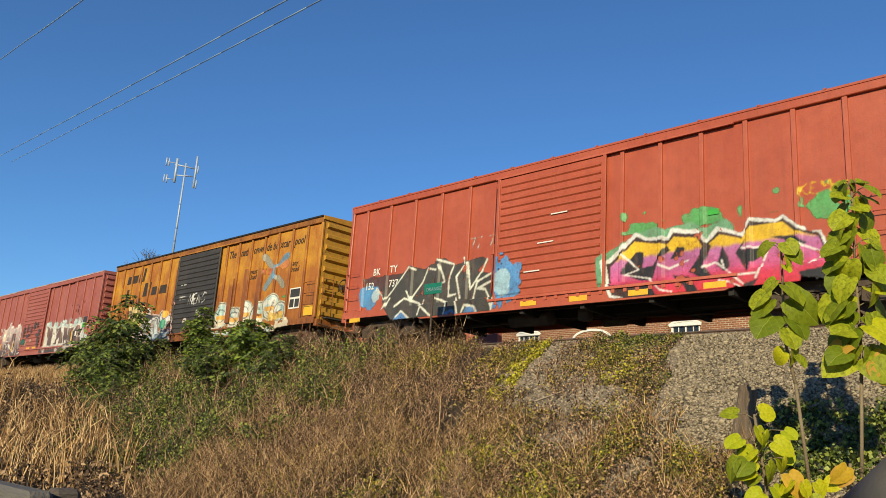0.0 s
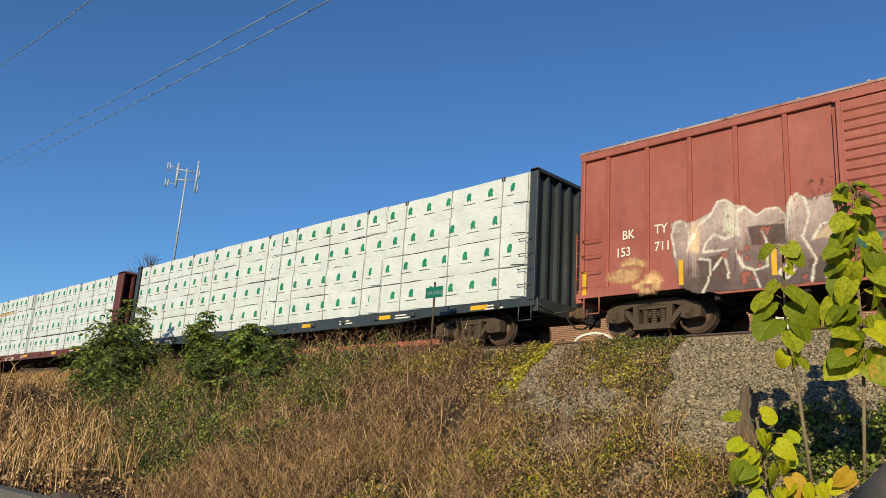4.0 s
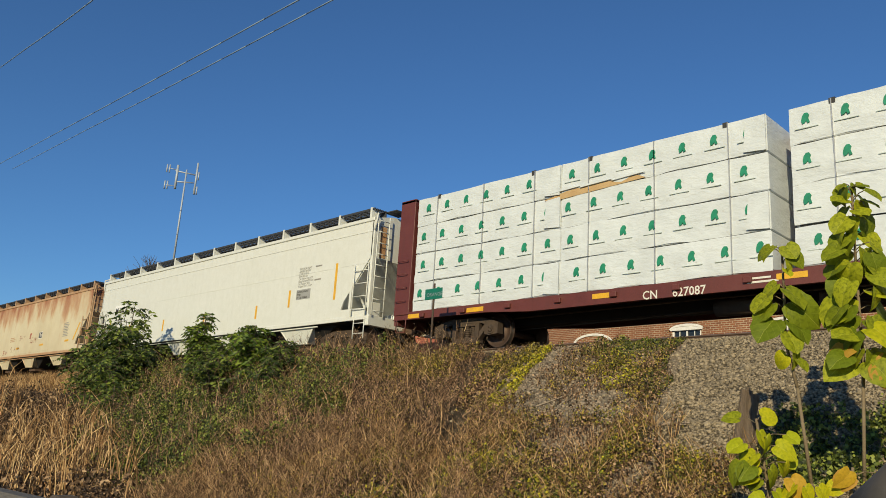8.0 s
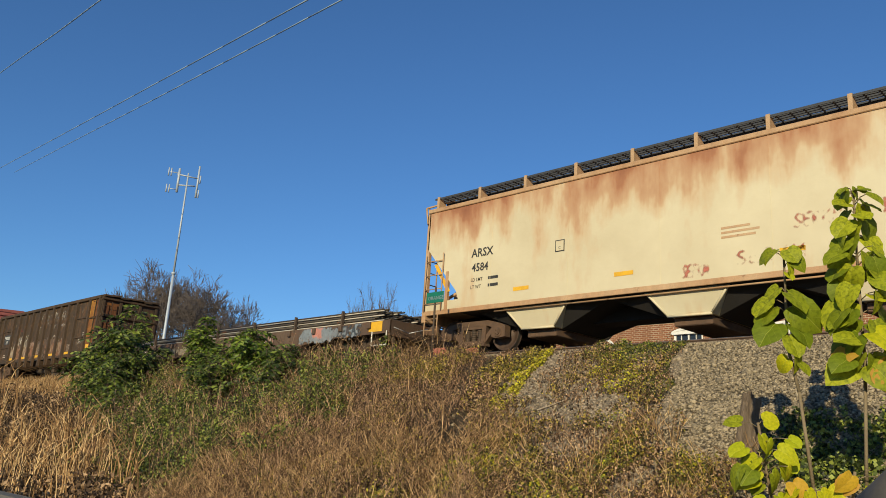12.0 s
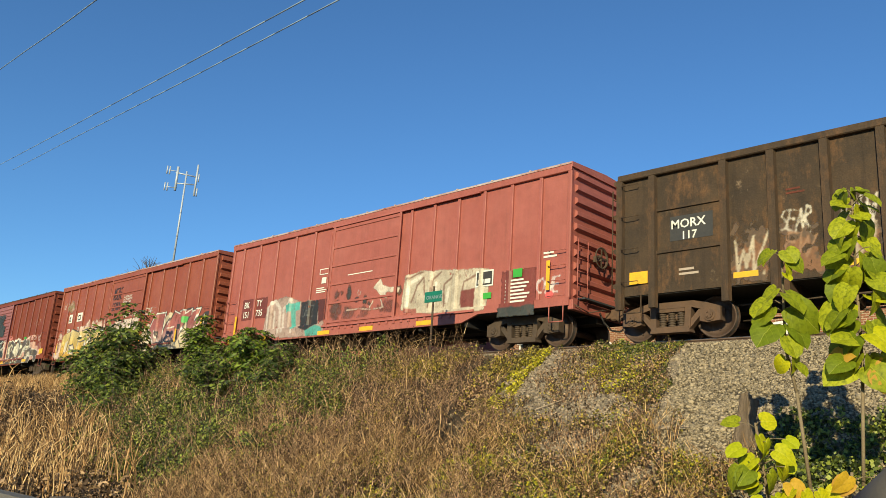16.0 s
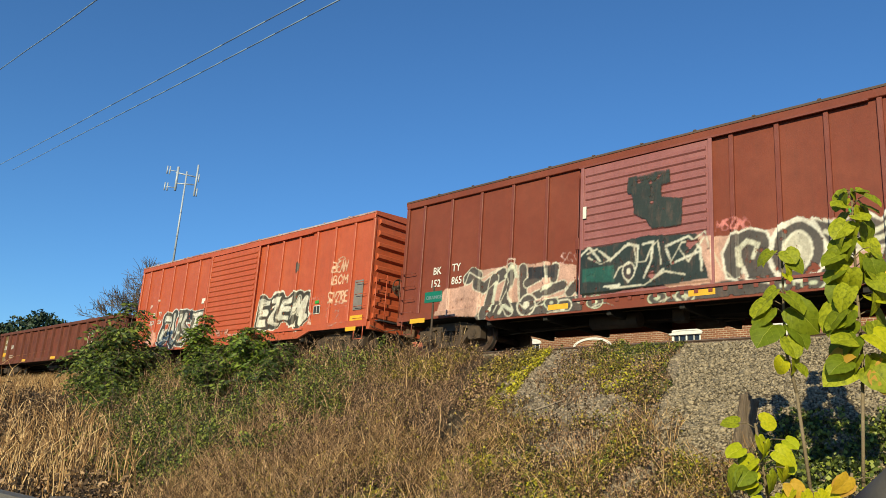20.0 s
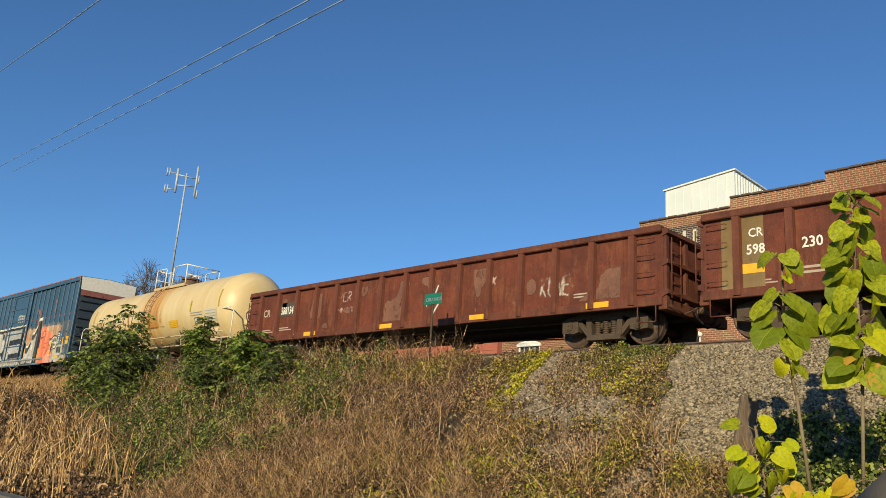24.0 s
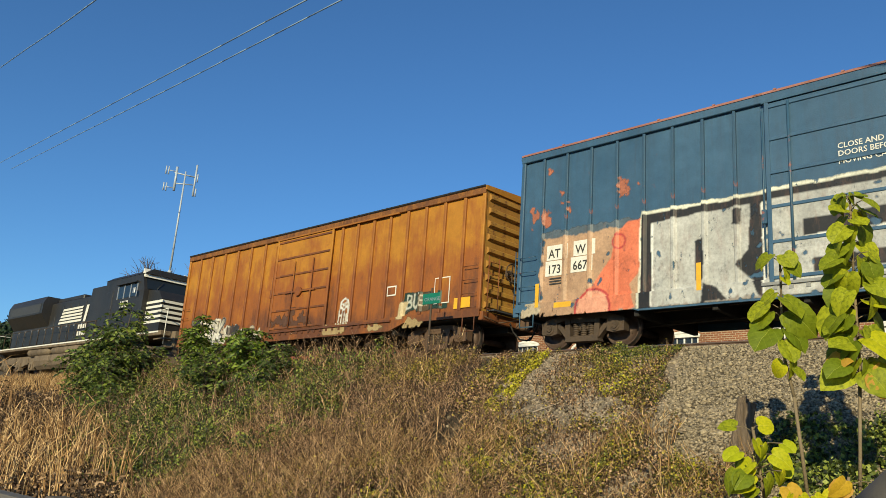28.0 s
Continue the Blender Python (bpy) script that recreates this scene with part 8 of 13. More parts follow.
    m.poly([(13.15, 1.15), (13.2, 1.78), (14.95, 1.72), (14.95, 1.22)], (0.016, 0.045, 0.032)), m.tag("BU", 13.3, 1.3, 0.55, 0.4, (0.55, 0.56, 0.48), 0.03), m.tag("HIR", 10.15, 0.95, 0.6, 0.75, (0.66, 0.62, 0.54), 0.028)
    m.patch(6.5, 9.5, 1.0, 1.5, (0.10, 0.045, 0.02), 0.35, 0.5, -0.1), m.patch(9.6, 15.5, 0.74, 0.95, (0.36, 0.26, 0.12), 0.15, 0.4, 0.0)
    m.poly([(12.95, 1.02), (12.92, 1.3), (13.1, 1.5), (13.4, 1.52), (13.3, 1.3), (13.25, 1.02)], (0.58, 0.46, 0.26)), m.patch(13.82, 14.22, 1.18, 1.72, (0.10, 0.065, 0.03), 0.03), m.tag("EHI", 13.86, 1.35, 0.34, 0.3, (0.6, 0.52, 0.38), 0.014)
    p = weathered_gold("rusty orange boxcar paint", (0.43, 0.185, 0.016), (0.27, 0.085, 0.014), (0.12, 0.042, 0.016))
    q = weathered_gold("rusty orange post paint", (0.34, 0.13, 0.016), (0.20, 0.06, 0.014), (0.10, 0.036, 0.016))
    em = paint("weathered yellow end", (0.45, 0.25, 0.045), (0.30, 0.14, 0.03), 0.55, 0.6, 0.6)
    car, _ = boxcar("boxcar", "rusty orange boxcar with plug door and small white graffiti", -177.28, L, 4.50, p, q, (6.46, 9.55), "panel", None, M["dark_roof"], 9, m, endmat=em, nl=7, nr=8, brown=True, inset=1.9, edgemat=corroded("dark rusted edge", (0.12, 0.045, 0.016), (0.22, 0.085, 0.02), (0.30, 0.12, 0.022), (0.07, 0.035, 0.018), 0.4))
    for d in (0.9, 1.7):
        part("door_bar", G().cyl((6.46 + d * 1.3 - L / 2, -HALF - 0.06, 1.1), (6.46 + d * 1.3 - L / 2, -HALF - 0.06, 3.4), 0.025, 6), q, car)
    part("door_lever", G().box(7.2 - L / 2, 8.9 - L / 2, -HALF - 0.075, -HALF - 0.05, 2.28, 2.33).cyl((8.0 - L / 2, -HALF - 0.02, 2.3), (8.0 - L / 2, -HALF - 0.1, 2.3), 0.16, 12), q, car)
    plate(car, L, 14.4, 1.35, 0.6, 0.75, M["white"]), plate(car, L, 14.43, 1.38, 0.54, 0.69, p, -SHEET - 0.018), plate(car, L, 15.2, 1.15, 0.6, 0.3, M["reflector"], -SHEET - 0.02)
    plate(car, L, 12.4, 1.75, 0.4, 0.3, M["white"]), plate(car, L, 12.44, 1.79, 0.32, 0.22, p, -SHEET - 0.018)
    part("roof_edge", G().box(-L / 2, L / 2, -HALF - 0.045, -HALF - 0.015, 4.49, 4.54, 0.008), M["black"], car, "black strip along the roof edge")
    TRAIN.append((car, -177.28))

    # tall blue car
    L = 16.05
    m = Mural(L, 0.70, 4.7, seed=17)
    m.patch(0.75, 15.9, 0.66, 2.80, (0.46, 0.29, 0.18), 0.10, 0.5, -9), m.patch(0.75, 15.9, 2.70, 2.86, (0.09, 0.12, 0.15), 0.05, 0.4, -0.5), m.patch(12.9, 15.9, 0.68, 1.1, (0.45, 0.42, 0.36), 0.3, 0.6, -0.2), m.patch(14.6, 15.95, 1.0, 2.85, (0.07, 0.10, 0.13), 0.10, 0.5, -0.4)
    m.patch(0.1, 0.75, 0.7, 1.0, (0.5, 0.42, 0.3), 0.2), m.patch(9.4, 15.0, 1.0, 1.9, (0.42, 0.40, 0.33), 0.35, 0.6, 0.1)
    orange, flesh, wine = (0.74, 0.20, 0.10), (0.70, 0.33, 0.22), (0.45, 0.05, 0.05)
    m.poly([(2.0, 0.66), (2.1, 1.2), (2.75, 2.0), (2.85, 2.5), (3.2, 2.8), (3.5, 2.82), (3.62, 2.0), (3.78, 1.95), (3.25, 1.3), (3.45, 0.66)], orange)
    m.lay(np.hypot(m.X - 2.3, m.Z - 0.8) < 0.50, wine), m.lay(np.hypot(m.X - 2.3, m.Z - 0.8) < 0.44, flesh), m.lay(np.abs(np.hypot(m.X - 2.95, m.Z - 2.35) - 0.17) < 0.025, wine)
    m.lay(np.hypot((m.X - 12.75) / 0.95, (m.Z - 1.55) / 0.9) < 1, orange), m.poly([(11.75, 1.2), (11.75, 2.3), (12.1, 2.75), (12.45, 2.65), (12.6, 2.2), (12.4, 1.2)], orange)
    m.lay(np.abs(np.hypot(m.X - 12.25, m.Z - 2.3) - 0.17) < 0.03, wine), m.lay(np.hypot(m.X - 12.25, m.Z - 2.3) < 0.13, flesh), m.lay(np.hypot(m.X - 13.3, m.Z - 0.92) < 0.56, wine), m.lay(np.hypot(m.X - 13.3, m.Z - 0.92) < 0.50, flesh)
    m.stroke([(12.6, 1.75), (13.5, 1.85), (13.75, 1.6)], 0.02, wine), m.stroke([(9.5, 2.3), (9.75, 2.35), (10.1, 2.1)], 0.05, orange)
    # three block letters in silver with black shade and a pale rim
    pale, silver = (0.78, 0.78, 0.66), (0.50, 0.50, 0.48)
    m.poly([(3.46, 0.66), (3.50, 2.95), (9.45, 2.98), (9.4, 0.66)], pale), m.poly([(3.52, 0.66), (3.56, 2.87), (9.4, 2.90), (9.35, 0.66)], BLACKC)
    m.poly([(3.82, 0.68), (3.80, 2.66), (6.05, 2.74), (6.02, 1.75), (5.75, 1.45), (6.1, 1.1), (6.25, 0.68), (5.62, 0.68), (5.35, 1.0), (5.05, 1.12), (4.98, 0.68)], silver)
    m.poly([(4.84, 1.2), (4.84, 2.12), (5.06, 2.14), (5.06, 1.2)], BLACKC), m.poly([(5.66, 2.35), (5.68, 2.68), (5.86, 2.68), (5.84, 2.3)], BLACKC), m.poly([(6.02, 1.75), (6.05, 2.74), (6.28, 2.74), (6.25, 1.2), (6.1, 1.1), (5.78, 1.45)], BLACKC)
    rng = random.Random(8)
    for k in range(17):
        u, z, ln = rng.choice((0.35, 0.7, 0.85, 1.25, 1.6, 1.75, 2.1, 3.0, 3.45, 4.0, 10.9, 13.1, 14.6)) + rng.uniform(-0.1, 0.1), rng.uniform(3.4, 4.6), rng.uniform(0.15, 0.7)
        m.patch(u, u + rng.uniform(0.08, 0.22), z - ln, z, (0.44, 0.15, 0.085), 0.12, 0.2, -0.1)
    m.poly([(6.35, 0.72), (6.30, 2.72), (9.15, 2.76), (9.10, 2.24), (7.15, 2.20), (7.15, 1.80), (8.95, 1.86), (8.95, 1.45), (7.3, 1.38), (7.3, 1.12), (9.2, 1.15), (9.2, 0.72)], silver)
    m.poly([(9.35, 0.9), (9.35, 2.25), (10.0, 1.72), (11.42, 3.28), (11.62, 3.30), (12.0, 1.2), (11.9, 0.75), (9.35, 0.7)], pale), m.poly([(9.4, 0.9), (9.4, 2.15), (10.0, 1.62), (11.42, 3.12), (11.60, 3.12), (11.95, 1.2), (11.9, 0.75), (9.4, 0.7)], BLACKC)
    m.poly([(9.62, 0.78), (9.62, 1.72), (10.05, 1.32), (11.25, 2.62), (11.25, 0.78), (10.5, 0.78), (10.45, 1.0), (10.2, 0.78)], silver), m.poly([(11.45, 0.78), (11.4, 2.6), (11.5, 2.3), (11.75, 1.2), (12.1, 1.0), (11.8, 0.75)], BLACKC)
    for line in ([(3.83, 0.75), (3.81, 2.62)], [(6.32, 0.8), (6.31, 2.7)], [(7.18, 1.84), (8.9, 1.88)], [(11.23, 0.8), (11.23, 2.55)]):
        m.stroke(line, 0.022, (0.80, 0.80, 0.76))
    m.patch(3.0, 12.0, 0.62, 0.72, (0.30, 0.27, 0.24), 0.08, 0.4, -0.3)
    m.lay(np.hypot((m.X - 13.85) / 0.5, (m.Z - 1.75) / 0.42) + 0.15 * m.n(0.3) < 1, BLACKC), m.lay(np.hypot((m.X - 13.85) / 0.43, (m.Z - 1.75) / 0.35) + 0.15 * m.n(0.3) < 1, (0.60, 0.58, 0.46))
    m.tag("SHETU", 13.5, 1.8, 0.7, 0.16, BLACKC, 0.016), m.tag("ZOO", 13.6, 1.5, 0.5, 0.2, BLACKC, 0.02)
    m.patch(14.25, 15.0, 1.6, 2.35, (0.04, 0.09, 0.16), 0.02), m.patch(14.35, 14.9, 1.2, 1.5, (0.04, 0.05, 0.06), 0.02)
    p = paint("blue boxcar paint", (0.030, 0.080, 0.150), (0.050, 0.115, 0.20), 0.06, 0.35, 0.5, rustcol=(0.32, 0.10, 0.06))
    q = paint("blue post paint", (0.026, 0.075, 0.14), (0.045, 0.11, 0.18), 0.45, 0.5, 0.5, rustcol=(0.36, 0.11, 0.06))
    em = paint("dark blue-grey end", (0.022, 0.038, 0.058), (0.035, 0.05, 0.07), 0.15, 0.3, 0.55)
    car, _ = boxcar("boxcar", "tall blue boxcar with silver and orange graffiti and white end band", -159.93, L, 5.06, p, q, (6.5, 9.55), "panel", None, paint("salmon roof edge", (0.27, 0.11, 0.085), None, 0.4, 0.4), 9, m, endmat=em, nl=9, nr=9, postw=0.035, sill=0.86, inset=1.75, trackmat=plain("grey door track", (0.30, 0.30, 0.29), (0.18, 0.18, 0.18), 0.6, 0.2, 3, 40, 0.2))
    for u, z, s in ((0.95, 2.18, "AT"), (1.75, 2.2, "W"), (0.92, 1.78, "173"), (1.68, 1.80, "667")):
        plate(car, L, u - 0.06, z - 0.06, 0.62, 0.38, M["white"], -SHEET - 0.014, "white patch with black number")
        mark(car, u, z, L, s, 0.31, M["stencil"], y=-SHEET - 0.024)
    bars(car, 14.35 - L / 2, 1.68, 0.5, 0.6, 6, M["white"], -SHEET - 0.03), bars(car, 1.0 - L / 2, 1.5, 0.5, 0.2, 3, M["stencil"], -SHEET - 0.022)
    for i, line in enumerate(("CLOSE AND LOCK", "DOORS BEFORE", "MOVING CAR")):
        mark(car, 7.85, 3.50 - 0.16 * i, L, line, 0.16, y=-HALF - 0.022, bold=0.012, wide=0.95)
    for u, z in ((0.62, 0.95), (4.9, 0.98), (9.85, 0.98), (11.9, 0.95), (13.55, 1.2), (15.15, 1.35)):
        stripe(car, L, u, z, hgt=0.6)
    tape(car, L, (1.2, 14.4), 0.9)
    plate(car, L, 15.35, 1.6, 0.42, 0.4, M["reflector"], -SHEET - 0.03)
    part("rust_band", G().box(L / 2 + 0.075, L / 2 + 0.079, -SHEET + 0.05, SHEET - 0.05, 4.12, 4.40), paint("maroon end band", (0.20, 0.06, 0.045), None, 0.5, 0.4), car, "faded maroon band across the end")
    part("end_band", G().prism([(-SHEET + 0.02, 4.40), (SHEET - 0.02, 4.40), (SHEET + 0.02, 5.06), (0, 5.14), (-SHEET - 0.02, 5.06)], "x", L / 2 + 0.075, L / 2 + 0.08), M["white"], car, "weathered white band across the end")
    for x in (6.95, 9.1):
        part("door_post", G().cyl((x - L / 2, -HALF - 0.05, 1.0), (x - L / 2, -HALF - 0.05, 4.75), 0.03, 8), q, car)
    TRAIN.append((car, -159.93))


M["roof_peel"] = paint("peeling roof paint", (0.50, 0.44, 0.42), (0.30, 0.10, 0.07), 0.55, 0.4, 0.6, rustcol=(0.22, 0.06, 0.04))
M["dark_roof"] = paint("dark rusted roof", (0.075, 0.05, 0.04), (0.12, 0.07, 0.045), 0.5, 0.4, 0.7)


def wrap_material():
    m, nt, p = shader("white lumber wrap")
    c = coords(nt)
    col = mix(nt, fuzz(nt, c, 1.4, 6, 0.6), (0.67, 0.715, 0.735), (0.58, 0.62, 0.64))
    col = mix(nt, fuzz(nt, c, 6, 6, 0.7, 0.62, 0.75), col, (0.5, 0.51, 0.5))
    nt.links.new(col, p.inputs["Base Color"])
    p.inputs["Roughness"].default_value = 0.42
    crease = fuzz(nt, coords(nt, (1, 1, 2.2)), 2.4, 6, 0.65, 0.3, 0.7)
    bumped(nt, p, crease, 0.42, 0.04)
    return m


def wrapped_pack(x0, x1, y0, y1, z0, z1, rng):
    """A lumber pack in loose wrap: the near face is quilted, its hem hangs unevenly."""
    g = G().box(x0, x1, y1 + 0.01, y0, z0, z1, 0.02)
    nx, nz = max(6, int((x1 - x0) / 0.28)), 6
    ph = rng.uniform(0, 50)
    vs = []
    for k in range(nz + 1):
        for i in range(nx + 1):
            u, w = i / nx, k / nz
            x, z = x0 + (x1 - x0) * u, z0 + (z1 - z0) * w
            puff = 0.020 * float(wave(x + ph, z * 2 + ph, 0.45)) + 0.012 * float(wave(x + ph, z * 2, 0.16))
            hem = 0.035 * float(wave(x + ph, ph, 0.5)) if k == 0 else 0.022 * float(wave(x + ph, ph + 9, 0.6)) if k == nz else 0.0
            edge = 0.012 if k in (0, nz) or i in (0, nx) else 0.0
            vs.append((x, y1 - 0.004 - max(-0.008, puff) + edge, z + hem))
    fs = [(k * (nx + 1) + i, k * (nx + 1) + i + 1, (k + 1) * (nx + 1) + i + 1, (k + 1) * (nx + 1) + i) for k in range(nz) for i in range(nx)]
    return g.add(vs, fs, 0, True)


def lumber_car(label, cx, L, col, faded, gap, number, seed, deep=0.62):
    """Centre-beam flat car with wrapped lumber packs, four high."""
    rng = random.Random(seed)
    car = thing("centerbeam_flatcar", label, "flat car", "train", loc=(cx, 0, 0))
    h = L / 2
    p = paint("flat car paint " + str(seed), col, faded, 0.25, 0.35, 0.5)
    logo = plain("green printed mark " + str(seed), (0.015, 0.20, 0.11), (0.03, 0.30, 0.17), 0.5, 0, 6, 40, 0.05)
    wrap, strap = wrap_material(), M["stencil"]
    pale = plain("faint print " + str(seed), (0.45, 0.52, 0.48), (0.5, 0.56, 0.52), 0.5, 0, 6, 40, 0.0)
    wood = plain("bare lumber " + str(seed), (0.52, 0.36, 0.18), (0.42, 0.27, 0.13), 0.8, 0, 3, 40, 0.3)
    for s in (-1, 1):
        part("side_sill", G().prism([(-h, 1.08), (-h, 0.86), (-h + 3.6, 0.84), (-h + 5.0, 0.75), (h - 5.0, 0.75), (h - 3.6, 0.84), (h, 0.86), (h, 1.08)], "y", min(s * 1.38, s * 1.46), max(s * 1.38, s * 1.46)), p, car)
        hook = G().box(-0.09, 0.09, min(s * 1.46, s * 1.53), max(s * 1.46, s * 1.53), 0.88, 1.0, 0.01).mesh("winch")
        for i in range(14):
            part("winch", hook, p, car, loc=(-h + 1.2 + (L - 2.4) * i / 13, 0, 0))
    part("deck", G().box(-h, h, -1.40, 1.40, 1.0, 1.09), p, car)
    part("centre_beam", G().box(-h + 0.6, h - 0.6, -0.10, 0.10, 4.05, 4.4).box(-h + 0.6, h - 0.6, -0.06, 0.06, 2.4, 2.55), p, car)
    for i in range(9):
        x = -h + 0.8 + (L - 1.6) * i / 8
        part("centre_post", G().box(x - 0.12, x + 0.12, -0.09, 0.09, 1.09, 4.06), p, car)
    for s in (-1, 1):
        x0, x1 = s * (h - deep), s * h
        b = part("bulkhead", G().box(min(x0, x1), max(x0, x1), -1.49, -1.40, 1.0, 4.48, 0.01).box(min(x0, x1), max(x0, x1), 1.40, 1.49, 1.0, 4.48, 0.01).box(min(x0, x0 + s * 0.06), max(x0, x0 + s * 0.06), -1.40, 1.40, 1.0, 4.46), p, car, "ribbed end bulkhead")
        for y in (-0.95, -0.45, 0.0, 0.45, 0.95):
            part("bulkhead_rib", G().box(min(x0, x1 - s * 0.05), max(x0, x1 - s * 0.05), y - 0.05, y + 0.05, 1.0, 4.40), p, b)
        part("bulkhead_cap", G().box(min(x0, x1), max(x0, x1), -1.49, 1.49, 4.40, 4.5, 0.01), p, b)
        part("bulkhead_ladder", rungs(s * (h - 0.5), s * (h - 0.1), [1.4 + 0.4 * i for i in range(4)], -1.57), p, b)
        part("step", G().tube([(s * (h - 0.1), -1.45, 0.95), (s * (h - 0.1), -1.45, 0.5), (s * (h - 0.5), -1.45, 0.5), (s * (h - 0.5), -1.45, 0.95)], 0.018, 5), p, car)
        part("end_sill", G().box(min(s * (h - 0.1), s * (h + 0.06)), max(s * (h - 0.1), s * (h + 0.06)), -1.40, 1.40, 0.72, 1.05, 0.01), p, car)
        part("cut_lever", G().tube([(s * (h + 0.1), -1.4, 0.9), (s * (h + 0.12), -0.8, 0.75), (s * (h + 0.3), -0.2, 0.9)], 0.014, 5), M["iron"], car)
    running_gear(car, L, 2.55)
    under_gear(car, L)
    # lumber packs
    spans = []
    a0, a1 = -h + deep + 0.08, h - deep - 0.08
    halves = [(a0, a1)] if gap is None else [(a0, gap - h - 0.22), (gap - h + 0.22, a1)]
    z0, rowh = 1.10, 0.842
    for lo, hi in halves:
        n = max(1, round((hi - lo) / 5.0))
        for k in range(n):
            spans.append((lo + (hi - lo) * k / n, lo + (hi - lo) * (k + 1) / n))
    for r in range(4):
        for b0, b1 in spans:
            z = z0 + rowh * r
            top = z + rowh - 0.022 - (0.03 if rng.random() < 0.2 else 0)
            for s in (-1, 1):
                y0, y1 = s * 0.13, s * (1.43 + rng.uniform(-0.018, 0.018))
                pk = part("lumber_pack", wrapped_pack(b0 + 0.012, b1 - 0.012, y0, y1, z, top, rng) if s < 0 else G().box(b0 + 0.012, b1 - 0.012, y0, y1, z, top, 0.022), wrap, car, "white plastic-wrapped lumber pack" if s < 0 else "")
                part("runner", G().box(b0 + 0.1, b1 - 0.1, min(y0, y1 - s * 0.05), max(y0, y1 - s * 0.05), z - 0.03, z), M["stencil"], pk)
                if s > 0:
                    continue
                for j in range(3):
                    x = b0 + (b1 - b0) * (0.16 + 0.34 * j)
                    part("strap", G().box(x - 0.010, x + 0.010, y1 - 0.036, y1, z, top), M["galv"], pk)
                nl = max(2, int(round((b1 - b0) / 0.80)))
                shift = rng.uniform(0.3, 0.7)
                for j in range(nl):
                    x = b0 + (b1 - b0) * (j + shift) / nl
                    zz = z + 0.36
                    yy = y1 - 0.036
                    # printed mark: a humped back over two legs
                    pts = [(x - 0.085, zz), (x - 0.10, zz + 0.10), (x - 0.075, zz + 0.20), (x - 0.02, zz + 0.27), (x + 0.05, zz + 0.27), (x + 0.085, zz + 0.21), (x + 0.06, zz + 0.14), (x + 0.095, zz + 0.02), (x + 0.04, zz), (x + 0.015, zz + 0.07), (x - 0.02, zz + 0.02)]
                    pts = [(x + 0.84 * (a - x), zz + 0.02 + 0.84 * (b - zz)) for a, b in pts]
                    part("printed_mark", G().prism(pts, "y", yy, yy + 0.030), logo, pk)
                    part("small_print", G().box(x - 0.22, x + 0.24, yy + 0.002, yy + 0.03, zz - 0.075, zz - 0.062), pale, pk)
                if rng.random() < 0.5:
                    # overlapping fold of the wrap at a pack's end
                    x = b1 - 0.5
                    part("wrap_fold", G().prism([(x, z + 0.05), (b1 - 0.02, z + 0.01), (b1 - 0.02, top - 0.02), (x + 0.06, top - 0.05)], "y", y1 - 0.045, y1 - 0.02), wrap, pk)
                if r == 3:
                    part("edge_protector", G().box(b0 + 0.8, b0 + 0.92, y1 - 0.015, y1 + 0.1, top - 0.10, top + 0.02), strap, pk, "black corner protector")
                    part("edge_protector", G().box(b1 - 0.95, b1 - 0.83, y1 - 0.015, y1 + 0.1, top - 0.10, top + 0.02), strap, pk, "black corner protector")
    if gap is not None:
        part("torn_wrap", G().prism([(5.4 - h, 3.58), (6.2 - h, 3.72), (8.1 - h, 3.72), (8.3 - h, 3.62), (5.5 - h, 3.50)], "y", -1.452, -1.446), wood, car, "bare lumber showing through torn wrap")
        for i in range(3):
            part("torn_flap", G().prism([(5.6 + 0.9 * i - h, 3.70), (6.5 + 0.9 * i - h, 3.74), (6.1 + 0.9 * i - h, 3.80)], "y", -1.50, -1.46), wrap, car)
    tape(car, L, [0.6, 2.9, 6.9, 11.2, 15.4, 18.6] if gap else [1.9, 5.6, 9.5, 13.2, 17.0, 20.8], 0.88, 0.6, 0.12, -1.468)
    if number:
        lettering(car, "CN", 8.22 - h, 0.75, 0.27, M["white"], -1.47, bold=0.014, wide=0.95)
        lettering(car, number, 8.95 - h, 0.75, 0.27, M["white"], -1.47, bold=0.014, wide=0.95)
    else:
        for u, w, t in ((2.50, 0.62, "SMW"), (3.55, 0.95, "735924")):
            part("number_board", G().box(u - h, u + w - h, -1.468, -1.462, 0.76, 1.02), M["stencil"], car)
            lettering(car, t, u + 0.06 - h, 0.80, 0.23, M["white"], -1.472, bold=0.014, wide=0.98)
    for u in (10.6, 15.2, 17.8, 21.3):
        bars(car, u - h, 0.86, 0.7, 0.16, 2, M["white"], -1.468)
    TRAIN.append((car, cx))


